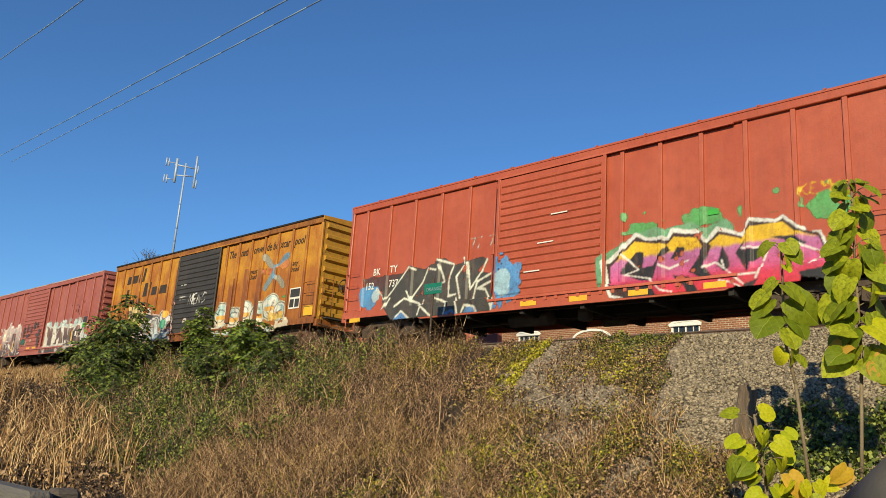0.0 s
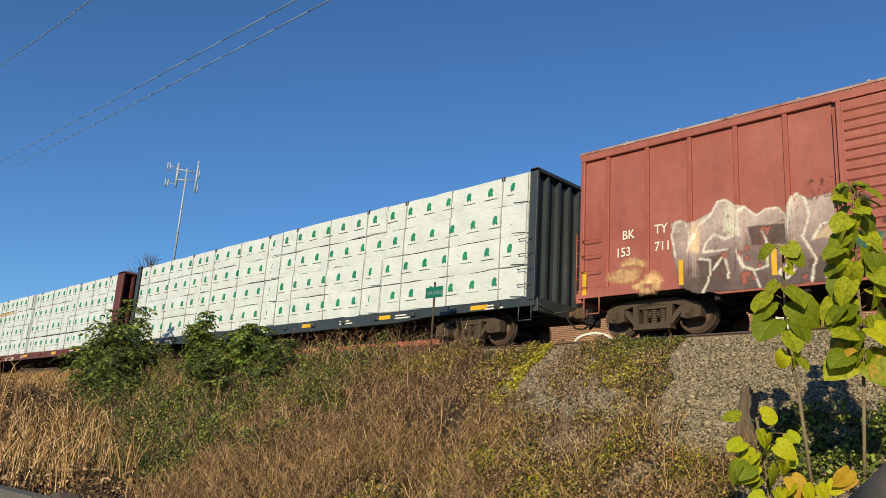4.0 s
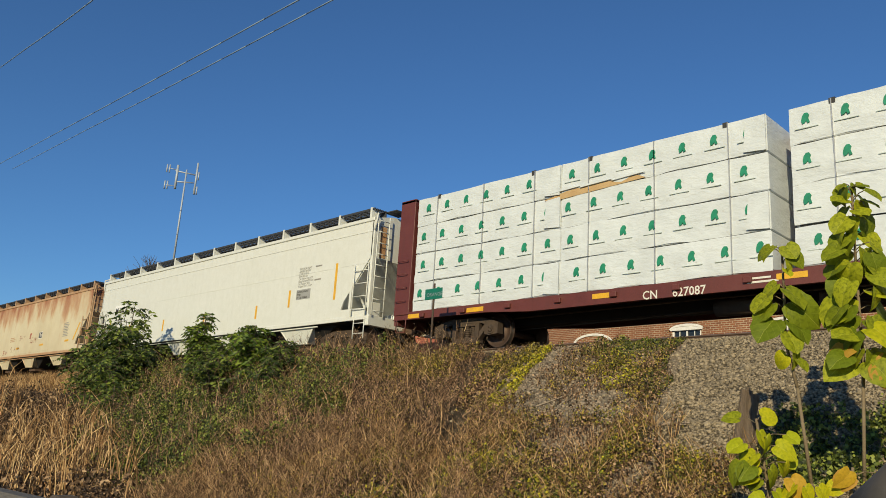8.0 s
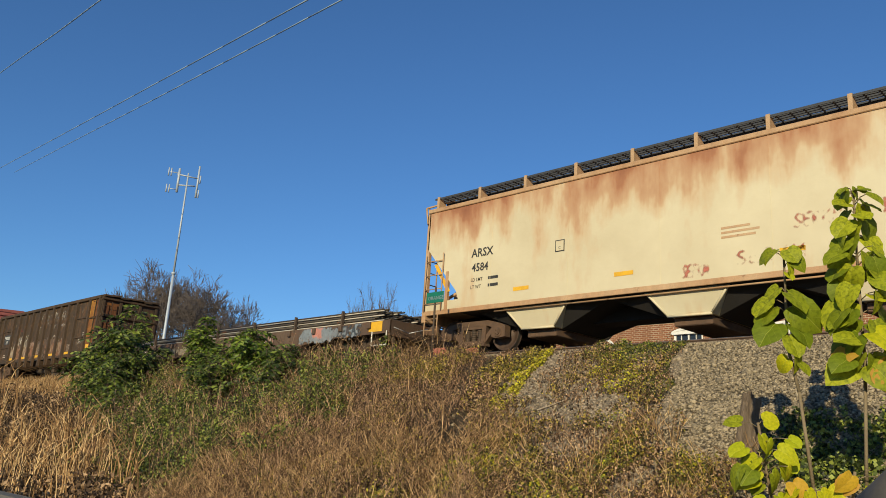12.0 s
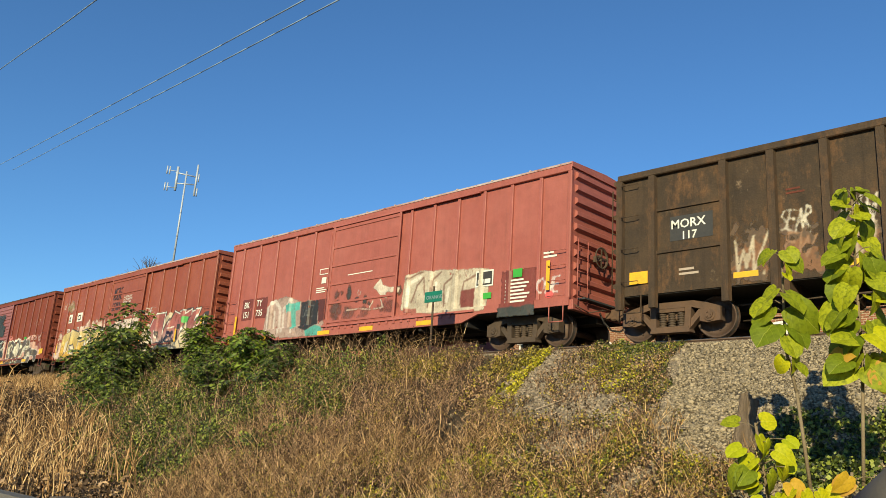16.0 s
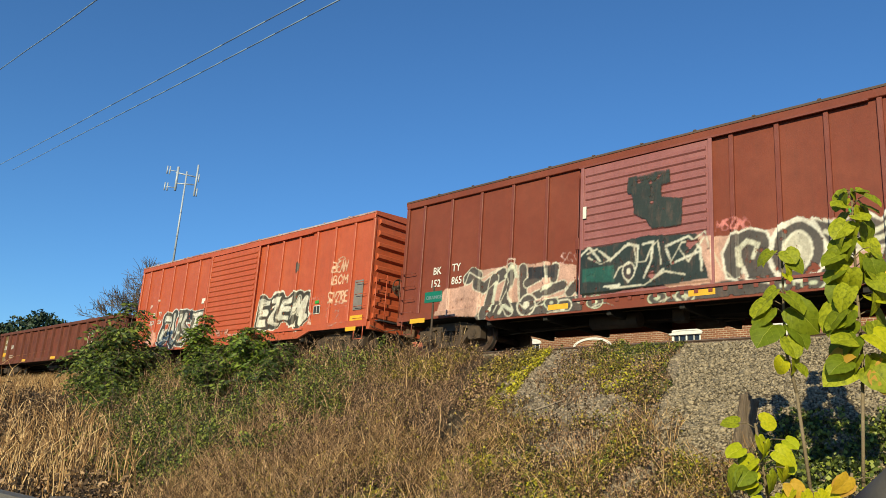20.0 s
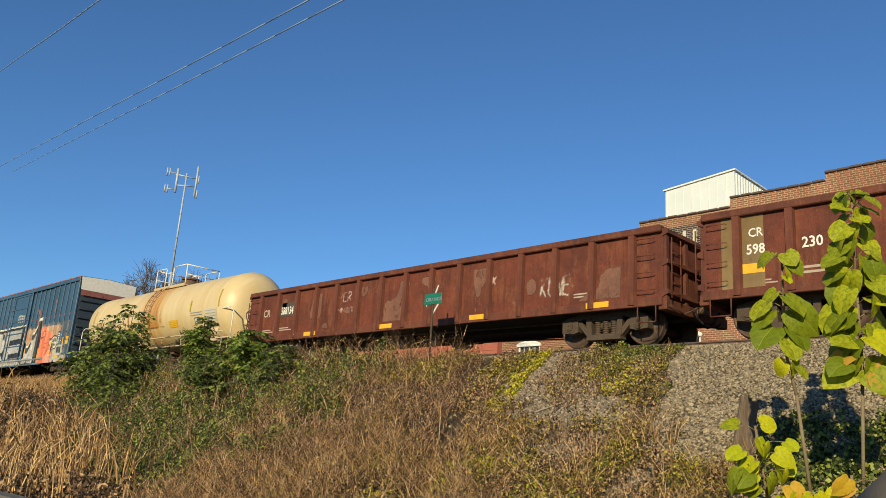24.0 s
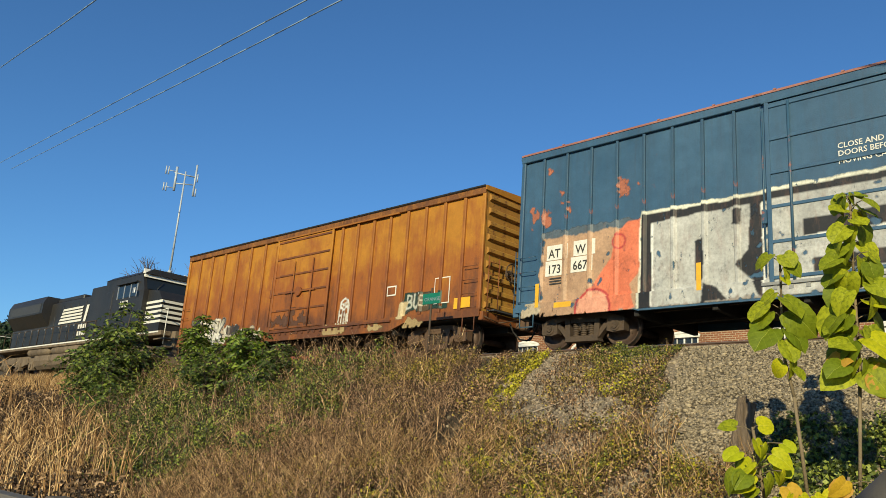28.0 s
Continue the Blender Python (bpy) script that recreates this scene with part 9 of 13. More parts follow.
def rust_hopper_material():
    """Cream paint with rust that has bled down from the roof edge."""
    m, nt, p = shader("rust-stained cream paint")
    c = coords(nt)
    base = mix(nt, fuzz(nt, c, 0.5, 6, 0.6), (0.61, 0.545, 0.385), (0.52, 0.45, 0.305))
    z = node(nt, "ShaderNodeSeparateXYZ", i0=c).outputs[2]
    blotch = node(nt, "ShaderNodeTexNoise", i0=coords(nt, (0.95, 0.3, 0.42)), i2=1.3, i3=4.0, i4=0.55).outputs[0]
    fine = node(nt, "ShaderNodeTexNoise", i0=coords(nt, (4.5, 2, 0.3)), i2=1.3, i3=6.0, i4=0.65).outputs[0]
    high = node(nt, "ShaderNodeMapRange", i0=z, i1=2.3, i2=4.1, i3=-0.21, i4=0.17).outputs[0]
    t = node(nt, "ShaderNodeMath", operation="MULTIPLY_ADD", i0=fine, i1=0.15, i2=node(nt, "ShaderNodeMath", operation="ADD", i0=blotch, i1=high).outputs[0]).outputs[0]
    k0 = node(nt, "ShaderNodeMapRange", i0=t, i1=0.44, i2=0.64)
    base = mix(nt, k0.outputs[0], base, (0.52, 0.36, 0.215))
    k = node(nt, "ShaderNodeMapRange", i0=t, i1=0.56, i2=0.80)
    base = mix(nt, k.outputs[0], base, (0.36, 0.165, 0.082))
    k2 = node(nt, "ShaderNodeMapRange", i0=t, i1=0.76, i2=0.95)
    base = mix(nt, k2.outputs[0], base, (0.24, 0.09, 0.045))
    nt.links.new(base, p.inputs["Base Color"])
    p.inputs["Roughness"].default_value = 0.65
    bumped(nt, p, fuzz(nt, c, 1.5, 4), 0.2, 0.02)
    return m


def hopper_car(label, cx, L, body, rail, H, rounded, brown, bays):
    """Covered hopper: body with sloped bay ends, roof walk, end ladders, three discharge bays."""
    car = thing("covered_hopper", label, "hopper car", "train", loc=(cx, 0, 0))
    h = L / 2
    W0 = 1.50
    # side sheet with a notch at each end under the slope sheet
    notch = 1.25
    side = [(-h + 0.05, H), (h - 0.05, H), (h - 0.05, 2.95 if not rounded else 3.0), (h - 1.25, 1.62), (h - 1.35, 1.38), (h - 0.05, 1.36), (h - 0.05, 1.06), (-h + 0.05, 1.06), (-h + 0.05, 1.36), (-h + 1.35, 1.38), (-h + 1.25, 1.62), (-h + 0.05, 2.95)]
    for s in (-1, 1):
        part("side_sheet", G().prism(side, "y", min(s * (W0 - 0.05), s * W0), max(s * (W0 - 0.05), s * W0)), body, car)
        part("top_rail", G().box(-h, h, min(s * (W0 - 0.02), s * (W0 + 0.04)), max(s * (W0 - 0.02), s * (W0 + 0.04)), H - 0.10, H + 0.02, 0.015), rail, car)
        part("side_sill", G().box(-h, h, min(s * (W0 - 0.02), s * (W0 + 0.015)), max(s * (W0 - 0.02), s * (W0 + 0.015)), 1.0, 1.13, 0.01), rail, car)
    if not rounded:
        for i in range(1, 8):
            x = -h + L * i / 8
            part("weld_seam", G().box(x - 0.008, x + 0.008, -W0 - 0.006, -W0, 1.13, H - 0.1), body, car)
    else:
        part("crease", G().box(-h + 0.1, h - 0.1, -W0 - 0.012, -W0, 3.78, 3.81), body, car)
        part("crease", G().box(-h + 0.1, h - 0.1, -W0 - 0.006, -W0, 2.78, 2.80), body, car)
    part("roof", G().prism([(-W0, H), (W0, H), (0.7, H + 0.2), (-0.7, H + 0.2)], "x", -h + 0.05, h - 0.05), rail, car)
    for s in (-1, 1):
        part("slope_sheet", G().prism([(s * (h - 0.10), H), (s * (h - 0.05), H), (s * (h - 0.05), 2.95), (s * (h - 1.55), 1.30), (s * (h - 1.62), 1.30), (s * (h - 0.10), 2.98)], "y", -W0 + 0.05, W0 - 0.05), body, car)
        part("end_sill", G().box(min(s * (h - 0.15), s * (h + 0.04)), max(s * (h - 0.15), s * (h + 0.04)), -W0, W0, 0.82, 1.14, 0.01), rail, car)
        part("end_platform", G().box(min(s * (h - 1.6), s * h), max(s * (h - 1.6), s * h), -W0 + 0.03, W0 - 0.03, 1.08, 1.12), rail, car)
        for y in (-W0 + 0.06, W0 - 0.06):
            part("corner_post", G().box(min(s * (h - 0.10), s * h), max(s * (h - 0.10), s * h), y - 0.06, y + 0.06, 1.1, H + 0.02, 0.01), rail, car)
            part("end_brace", G().cyl((s * (h - 0.05), y, 1.12), (s * (h - 1.2), y * 0.6, 1.9), 0.045, 6), rail, car)
        part("brace_post", G().box(min(s * (h - 0.95), s * (h - 0.85)), max(s * (h - 0.95), s * (h - 0.85)), -W0 - 0.02, -W0 + 0.06, 1.1, 2.2), rail, car)
        part("end_ladder", ladder(0.0, 0.46, 1.1, H + 0.1, 0, 9, 0.02).mesh("end_ladder"), rail, car, loc=(s * (h + 0.08), -W0 + 0.08, 0)).rotation_euler.z = math.pi / 2
        part("side_ladder", ladder(s * (h - 0.08), s * (h - 0.75), 1.12, 2.75, -W0 - 0.05, 4, 0.018), rail, car)
        part("step", ladder(s * (h - 0.12), s * (h - 0.62), 0.42, 1.05, -W0 - 0.02, 2, 0.018), rail, car)
        part("end_bracket", G().tube([(s * (h + 0.02), -W0, H - 0.4), (s * (h + 0.12), -W0, H + 0.1), (s * (h - 0.5), -W0 + 0.5, H + 0.36)], 0.028, 6), rail, car)
        part("brake_stand", G().box(min(s * (h - 0.9), s * (h - 0.6)), max(s * (h - 0.9), s * (h - 0.6)), -0.9, -0.5, 1.12, 1.7, 0.02).cyl((s * (h - 0.5), 0.2, 1.3), (s * (h - 1.1), 0.2, 1.3), 0.17, 12), rail, car)
    # roof walk with open grating and its stanchions
    wz = H + 0.33
    for s in (-1, 1):
        g = G()
        n = 70
        for i in range(n):
            x = -h + 0.2 + (L - 0.4) * i / (n - 1)
            g.box(x - 0.012, x + 0.012, min(s * 0.95, s * 1.42), max(s * 0.95, s * 1.42), wz, wz + 0.03)
        for y in (0.97, 1.09, 1.2, 1.31, 1.41):
            g.box(-h + 0.15, h - 0.15, s * y - 0.012, s * y + 0.012, wz - 0.005, wz + 0.035)
        part("roof_walk", g, M["grating"], car, "dark open roof walk grating")
        part("walk_edge", G().box(-h + 0.15, h - 0.15, min(s * 1.42, s * 1.44), max(s * 1.42, s * 1.44), wz - 0.02, wz + 0.035), M["grating"], car)
        part("walk_back", G().box(-h + 0.15, h - 0.15, min(s * 0.93, s * 0.95), max(s * 0.93, s * 0.95), H + 0.12, wz + 0.03), M["grating"], car)
        bm = G().prism([(s * 1.45, H), (s * 1.45, wz + 0.06), (s * 1.38, wz + 0.06), (s * 1.05, H + 0.1)], "x", -0.045, 0.045).mesh("walk_bracket")
        for i in range(13):
            part("walk_bracket", bm, rail, car, loc=(-h + 0.3 + (L - 0.6) * i / 12, 0, 0))
    part("end_walk", G().box(h - 0.3, h + 0.28, -0.9, -0.3, wz, wz + 0.03).box(-h - 0.28, -h + 0.3, 0.3, 0.9, wz, wz + 0.03), M["grating"], car)
    part("hatch", G().box(-h + 1.0, h - 1.0, -0.32, 0.32, H + 0.2, H + 0.3, 0.03), rail, car)
    # discharge bays: tubs that taper down to a gate, dark slope sheets between them
    # added black box along the middle blocks light between the bays
    part("centre_sill", G().box(-h + 0.3, h - 0.3, -0.32, 0.32, 0.62, 1.06), M["black"], car)
    part("floor_sheet", G().box(-h + 1.4, h - 1.4, -W0 + 0.06, W0 - 0.06, 1.0, 1.07), M["black"], car)
    for u in bays:
        x = u - h
        P = lambda sx, sy, z: (x + sx, sy, z)
        top, mid = [(-1.0, -1.38), (1.0, -1.38), (1.0, 1.38), (-1.0, 1.38)], [(-0.5, -1.2), (0.5, -1.2), (0.5, 1.2), (-0.5, 1.2)]
        b = part("discharge_bay", G().add([P(a, c, 1.04) for a, c in top] + [P(a, c, 0.46) for a, c in mid], [(0, 1, 5, 4), (1, 2, 6, 5), (2, 3, 7, 6), (3, 0, 4, 7), (4, 5, 6, 7)]), body, car, "sloped discharge bay")
        part("bay_edge", G().tube([P(1.0, -1.38, 1.04), P(0.5, -1.2, 0.46)], 0.028, 5).tube([P(-1.0, -1.38, 1.04), P(-0.5, -1.2, 0.46)], 0.028, 5).tube([P(-0.52, -1.21, 0.46), P(0.52, -1.21, 0.46)], 0.03, 5), body, b)
        # these sheets' shade is put into their black colour
        for sg in (-1, 1):
            part("slope_sheet", G().add([P(sg * 0.98, -1.34, 1.03), P(sg * 0.98, 1.34, 1.03), P(sg * 2.15, 1.2, 1.03), P(sg * 2.15, -1.2, 1.03), P(sg * 0.52, -0.9, 0.44), P(sg * 0.52, 0.9, 0.44)], [(0, 1, 5, 4), (3, 2, 5, 4), (0, 3, 4), (1, 2, 5)]), M["black"], b)
        part("outlet_gate", G().box(x - 0.45, x + 0.45, -1.05, 1.05, 0.26, 0.46, 0.02).cyl((x - 0.2, -1.0, 0.40), (x - 0.2, 1.0, 0.40), 0.06, 8).cyl((x + 0.05, -0.9, 0.42), (x + 0.05, -0.9, 0.72), 0.02, 5), M["iron_brown"], b)
    part("train_line", G().cyl((-h + 2.6, -W0 + 0.10, 0.95), (h - 2.6, -W0 + 0.10, 0.95), 0.024, 6), rail, car)
    running_gear(car, L, 1.58, brown=brown)
    TRAIN.append((car, cx))
    return car


def hoppers():
    L = 19.89
    white = paint("off-white hopper paint", (0.68, 0.69, 0.645), (0.66, 0.67, 0.62), 0.0, 0.0, 0.4, (0.45, 0.44, 0.40))
    car = hopper_car("clean off-white covered hopper with black roof walk", 37.07, L, white, white, 4.22, True, False, (3.85, 7.9, 12.0, 16.05))
    plate(car, L, 1.7, 2.50, 1.15, 0.40, plain("bright white board", (0.80, 0.81, 0.80), (0.76, 0.77, 0.75), 0.5, 0, 5, 50, 0.05), -1.545, "white letter board"), mark(car, 1.78, 2.56, L, "MULX", 0.34, M["stencil"], y=-1.555, wide=1.0), mark(car, 1.72, 2.05, L, "52378", 0.31, M["stencil"], y=-1.506, wide=1.0, bold=0.02)
    for i, s in enumerate(("LD LMT", "LT WT")):
        mark(car, 1.72, 1.74 - 0.16 * i, L, s, 0.11, M["stencil"], y=-1.506, bold=0.002), bars(car, 2.24 - L / 2, 1.75 - 0.16 * i, 0.38, 0.12, 1, M["stencil"], -1.502)
    bars(car, 4.34 - L / 2, 1.2, 1.1, 0.14, 1, M["stencil"], -1.502)
    for u in (1.25, 3.33, 6.55, 9.92, 13.6):
        stripe(car, L, u, 1.45 if u > 1.3 else 1.8, -1.503, 0.48)
    stripe(car, L, 15.6, 1.7, -1.503, 0.6), stripe(car, L, 18.1, 1.75, -1.503, 1.2)
    bars(car, 17.0 - L / 2, 2.96, 0.5, 0.1, 1, M["faded_print"], -1.502), bars(car, 17.0 - L / 2, 2.50, 0.5, 0.1, 1, M["faded_print"], -1.502)
    for i, line in enumerate(("EXTERIOR PAINT", "APPLIED 03-2004", "LCAB LINING", "APPLIED ARI", "CAUTION DO NOT", "BOILING WATER OR", "TO CLEAN THIS", "CLEAN SOFT SOAP")):
        mark(car, 16.1, 2.95 - 0.088 * i, L, line, 0.095, M["faded_print"], y=-1.506, bold=0.004, wide=0.95)
    plate(car, L, 16.05, 1.92, 0.78, 0.34, plain("grey stencil panel", (0.34, 0.34, 0.33), (0.28, 0.28, 0.27), 0.6, 0, 5, 50, 0.05), -1.502)
    for i, line in enumerate(("INTERIOR PAINT", "37300", "BY CRS 10/2020")):
        mark(car, 16.09, 2.15 - 0.1 * i, L, line, 0.095, M["stencil"], y=-1.510, bold=0.01, wide=0.9), bars(car, 9.0 - L / 2, 1.3, 2.2, 0.2, 3, M["faded_print"], -1.502)
    plate(car, L, 3.35, 2.25, 0.22, 0.26, M["stencil"], -1.502), plate(car, L, 3.37, 2.27, 0.18, 0.22, white, -1.507), mark(car, 3.42, 2.30, L, "C", 0.10, M["stencil"], y=-1.512, bold=0.006)
    rustm = paint("rust streaked end", (0.55, 0.33, 0.16), (0.40, 0.18, 0.08), 0.5, 0.6, 0.7)
    part("rust_streak", G().box(L / 2 - 0.045, L / 2 - 0.04, -1.2, -0.95, 3.0, 4.0), rustm, car, "rust streak down the end sheet")
    L = 19.92
    cream = rust_hopper_material()
    rail = paint("rusty cream trim", (0.50, 0.34, 0.20), (0.40, 0.22, 0.11), 0.35, 0.5, 0.65)
    car = hopper_car("rust-stained cream covered hopper with faded lettering", 15.91, L, cream, rail, 4.12, False, True, (3.9, 8.0, 11.92, 16.0))
    mark(car, 1.79, 2.48, L, "ARSX", 0.33, M["stencil"], y=-1.506, wide=0.95, bold=0.02), mark(car, 1.82, 2.08, L, "4584", 0.31, M["stencil"], y=-1.506, wide=0.95, bold=0.02)
    for i, s in enumerate(("LD LMT", "LT WT")):
        mark(car, 1.80, 1.80 - 0.2 * i, L, s, 0.14, M["stencil"], y=-1.506, bold=0.004), bars(car, 2.42 - L / 2, 1.81 - 0.2 * i, 0.5, 0.16, 1, M["stencil"], -1.502)
    plate(car, L, 4.6, 2.25, 0.28, 0.3, M["stencil"], -1.502), plate(car, L, 4.625, 2.275, 0.23, 0.25, cream, -1.507), mark(car, 4.70, 2.31, L, "C", 0.11, M["stencil"], y=-1.512, bold=0.006)
    plate(car, L, 13.4, 1.92, 0.52, 0.38, M["white"], -1.502), plate(car, L, 13.44, 1.96, 0.44, 0.30, M["stencil"], -1.507), plate(car, L, 13.55, 2.05, 0.1, 0.16, M["white"], -1.512), plate(car, L, 13.72, 2.0, 0.1, 0.16, M["white"], -1.512)
    bars(car, 16.8 - L / 2, 1.85, 0.75, 0.75, 9, M["faded_print"], -1.502), bars(car, 8.9 - L / 2, 1.95, 0.9, 0.3, 3, rail, -1.502)
    for u in (3.3, 6.3, 10.1, 13.75, 17.2):
        tape(car, L, (u,), 1.36 + 0.012 * u, 0.5, 0.1, -1.503)
    for sgn, u in ((1, 18.2), (-1, 1.05)):
        a, b = (u - L / 2, 1.62), (u + sgn * 0.55 - L / 2, 2.45)
        part("reflector", G().prism([a, (a[0] + 0.14 * sgn, a[1]), (b[0] + 0.14 * sgn, b[1]), b], "y", -1.507, -1.503), M["reflector"], car, "slanted yellow reflective strip")
    m = Mural(L, 1.1, 3.0, seed=21)
    for u, z, w in ((9.2, 1.35, 1.4), (10.4, 1.95, 0.9), (12.2, 1.75, 0.9), (8.0, 1.2, 0.6), (12.0, 2.0, 0.3)):
        m.tag("SERKM", u, z, w, 0.28, (0.50, 0.15, 0.10), 0.012)
    m.build(car, lambda x, z: np.full(x.shape, 1.50), label="thin red scribbled tags")


def gondola(label, cx, L, H, p, q, number, low, top_sag=0.0, posts=14, tall=False):
    car = thing("gondola_car", label, "gondola", "train", loc=(cx, 0, 0))
    h = L / 2
    bot = 0.95 if tall else 0.78
    for s in (-1, 1):
        part("side_wall", G().box(-h + 0.05, h - 0.05, min(s * 1.38, s * 1.43), max(s * 1.38, s * 1.43), bot, H - 0.05), p, car)
        part("top_chord", G().box(-h, h, min(s * 1.36, s * 1.54), max(s * 1.36, s * 1.54), H - 0.16, H, 0.02), q, car)
        if not tall:
            part("side_sill", G().box(-h, h, min(s * 1.42, s * 1.50), max(s * 1.42, s * 1.50), bot - 0.05, bot + 0.14, 0.012), q, car)
    pm = G().prism([(-0.10, -1.425), (-0.075, -1.53), (0.075, -1.53), (0.10, -1.425)], "z", bot - (0.32 if tall else 0.0), H - 0.14).mesh("side_post")
    for i in range(posts):
        x = -h + 0.75 + (L - 1.5) * i / (posts - 1) if not tall else -h + (0.05, 0.89, 2.57, 3.59, 4.64, 5.66, 6.72, 7.65, 8.67, 9.71, 10.76, 11.85, 13.43, 14.6)[i]
        part("side_post", pm, q, car, loc=(x, 0, 0))
        b = part("side_post", pm, q, car, loc=(-x, 0, 0))
        b.rotation_euler.z = math.pi
    if tall:
        for z in (1.87, 2.85):
            part("side_rail", G().box(11.85 - h, 13.43 - h, -1.47, -1.43, z - 0.03, z + 0.03), q, car)
            part("side_rail", G().box(0.89 - h, 2.57 - h, -1.47, -1.43, z - 0.03, z + 0.03), q, car)
        sub = G().prism([(-1.45, bot), (-1.45, bot - 0.30), (-0.3, bot - 0.45), (-0.3, bot)], "x", -0.10, 0.10).mesh("cross_bearer")
        for x in (-3.6, -2.6, -1.7, -0.7, 0.3, 1.4, 2.4, 3.5):
            part("cross_bearer", sub, q, car, loc=(x, 0, 0))
    for s in (-1, 1):
        e = part("end_wall", G().box(min(s * (h - 0.06), s * h), max(s * (h - 0.06), s * h), -1.42, 1.42, bot, H - 0.03), p, car)
        n = 4 if tall else 3
        for i in range(n):
            z = bot + 0.25 + (H - bot - 0.4) * i / (n - 1)
            part("end_beam", G().prism([(s * h, z - 0.10), (s * (h + 0.14), z - 0.04), (s * (h + 0.14), z + 0.05), (s * h, z + 0.08)], "y", -1.45, 1.45), q, e)
        for y in (-1.35, -0.5, 0.5, 1.35):
            part("end_post", G().box(min(s * h, s * (h + 0.08)), max(s * h, s * (h + 0.08)), y - 0.07, y + 0.07, bot, H - 0.05, 0.01), q, e)
        part("end_ladder", ladder(0, 0.4, bot + 0.1, H - 0.3, 0, 6, 0.016).mesh("end_ladder"), q, car, loc=(s * (h + 0.2), -1.4, 0)).rotation_euler.z = math.pi / 2
        part("side_ladder", rungs(s * (h - 0.15), s * (h - 0.56), [bot + 0.3 + (H - bot - 0.6) * i / 3 for i in range(4)], -1.60), q, car)
        part("step", G().tube([(s * (h - 0.15), -1.48, bot), (s * (h - 0.15), -1.48, bot - 0.4), (s * (h - 0.6), -1.48, bot - 0.4), (s * (h - 0.6), -1.48, bot)], 0.016, 5), q, car)
        part("end_sill", G().box(min(s * (h - 0.1), s * (h + 0.1)), max(s * (h - 0.1), s * (h + 0.1)), -1.45, 1.45, bot - 0.14, bot + 0.1, 0.01), q, car)
        part("cut_lever", G().tube([(s * (h + 0.14), -1.4, bot - 0.05), (s * (h + 0.16), -0.8, bot - 0.15), (s * (h + 0.3), -0.2, 0.9)], 0.014, 5), M["iron"], car)
    part("floor", G().box(-h + 0.06, h - 0.06, -1.40, 1.40, bot - 0.02, bot + 0.1), M["black"], car)
    running_gear(car, L, 1.72 if not tall else 1.1, brown=tall)
    under_gear(car, L, 0.52)
    TRAIN.append((car, cx))
    return car


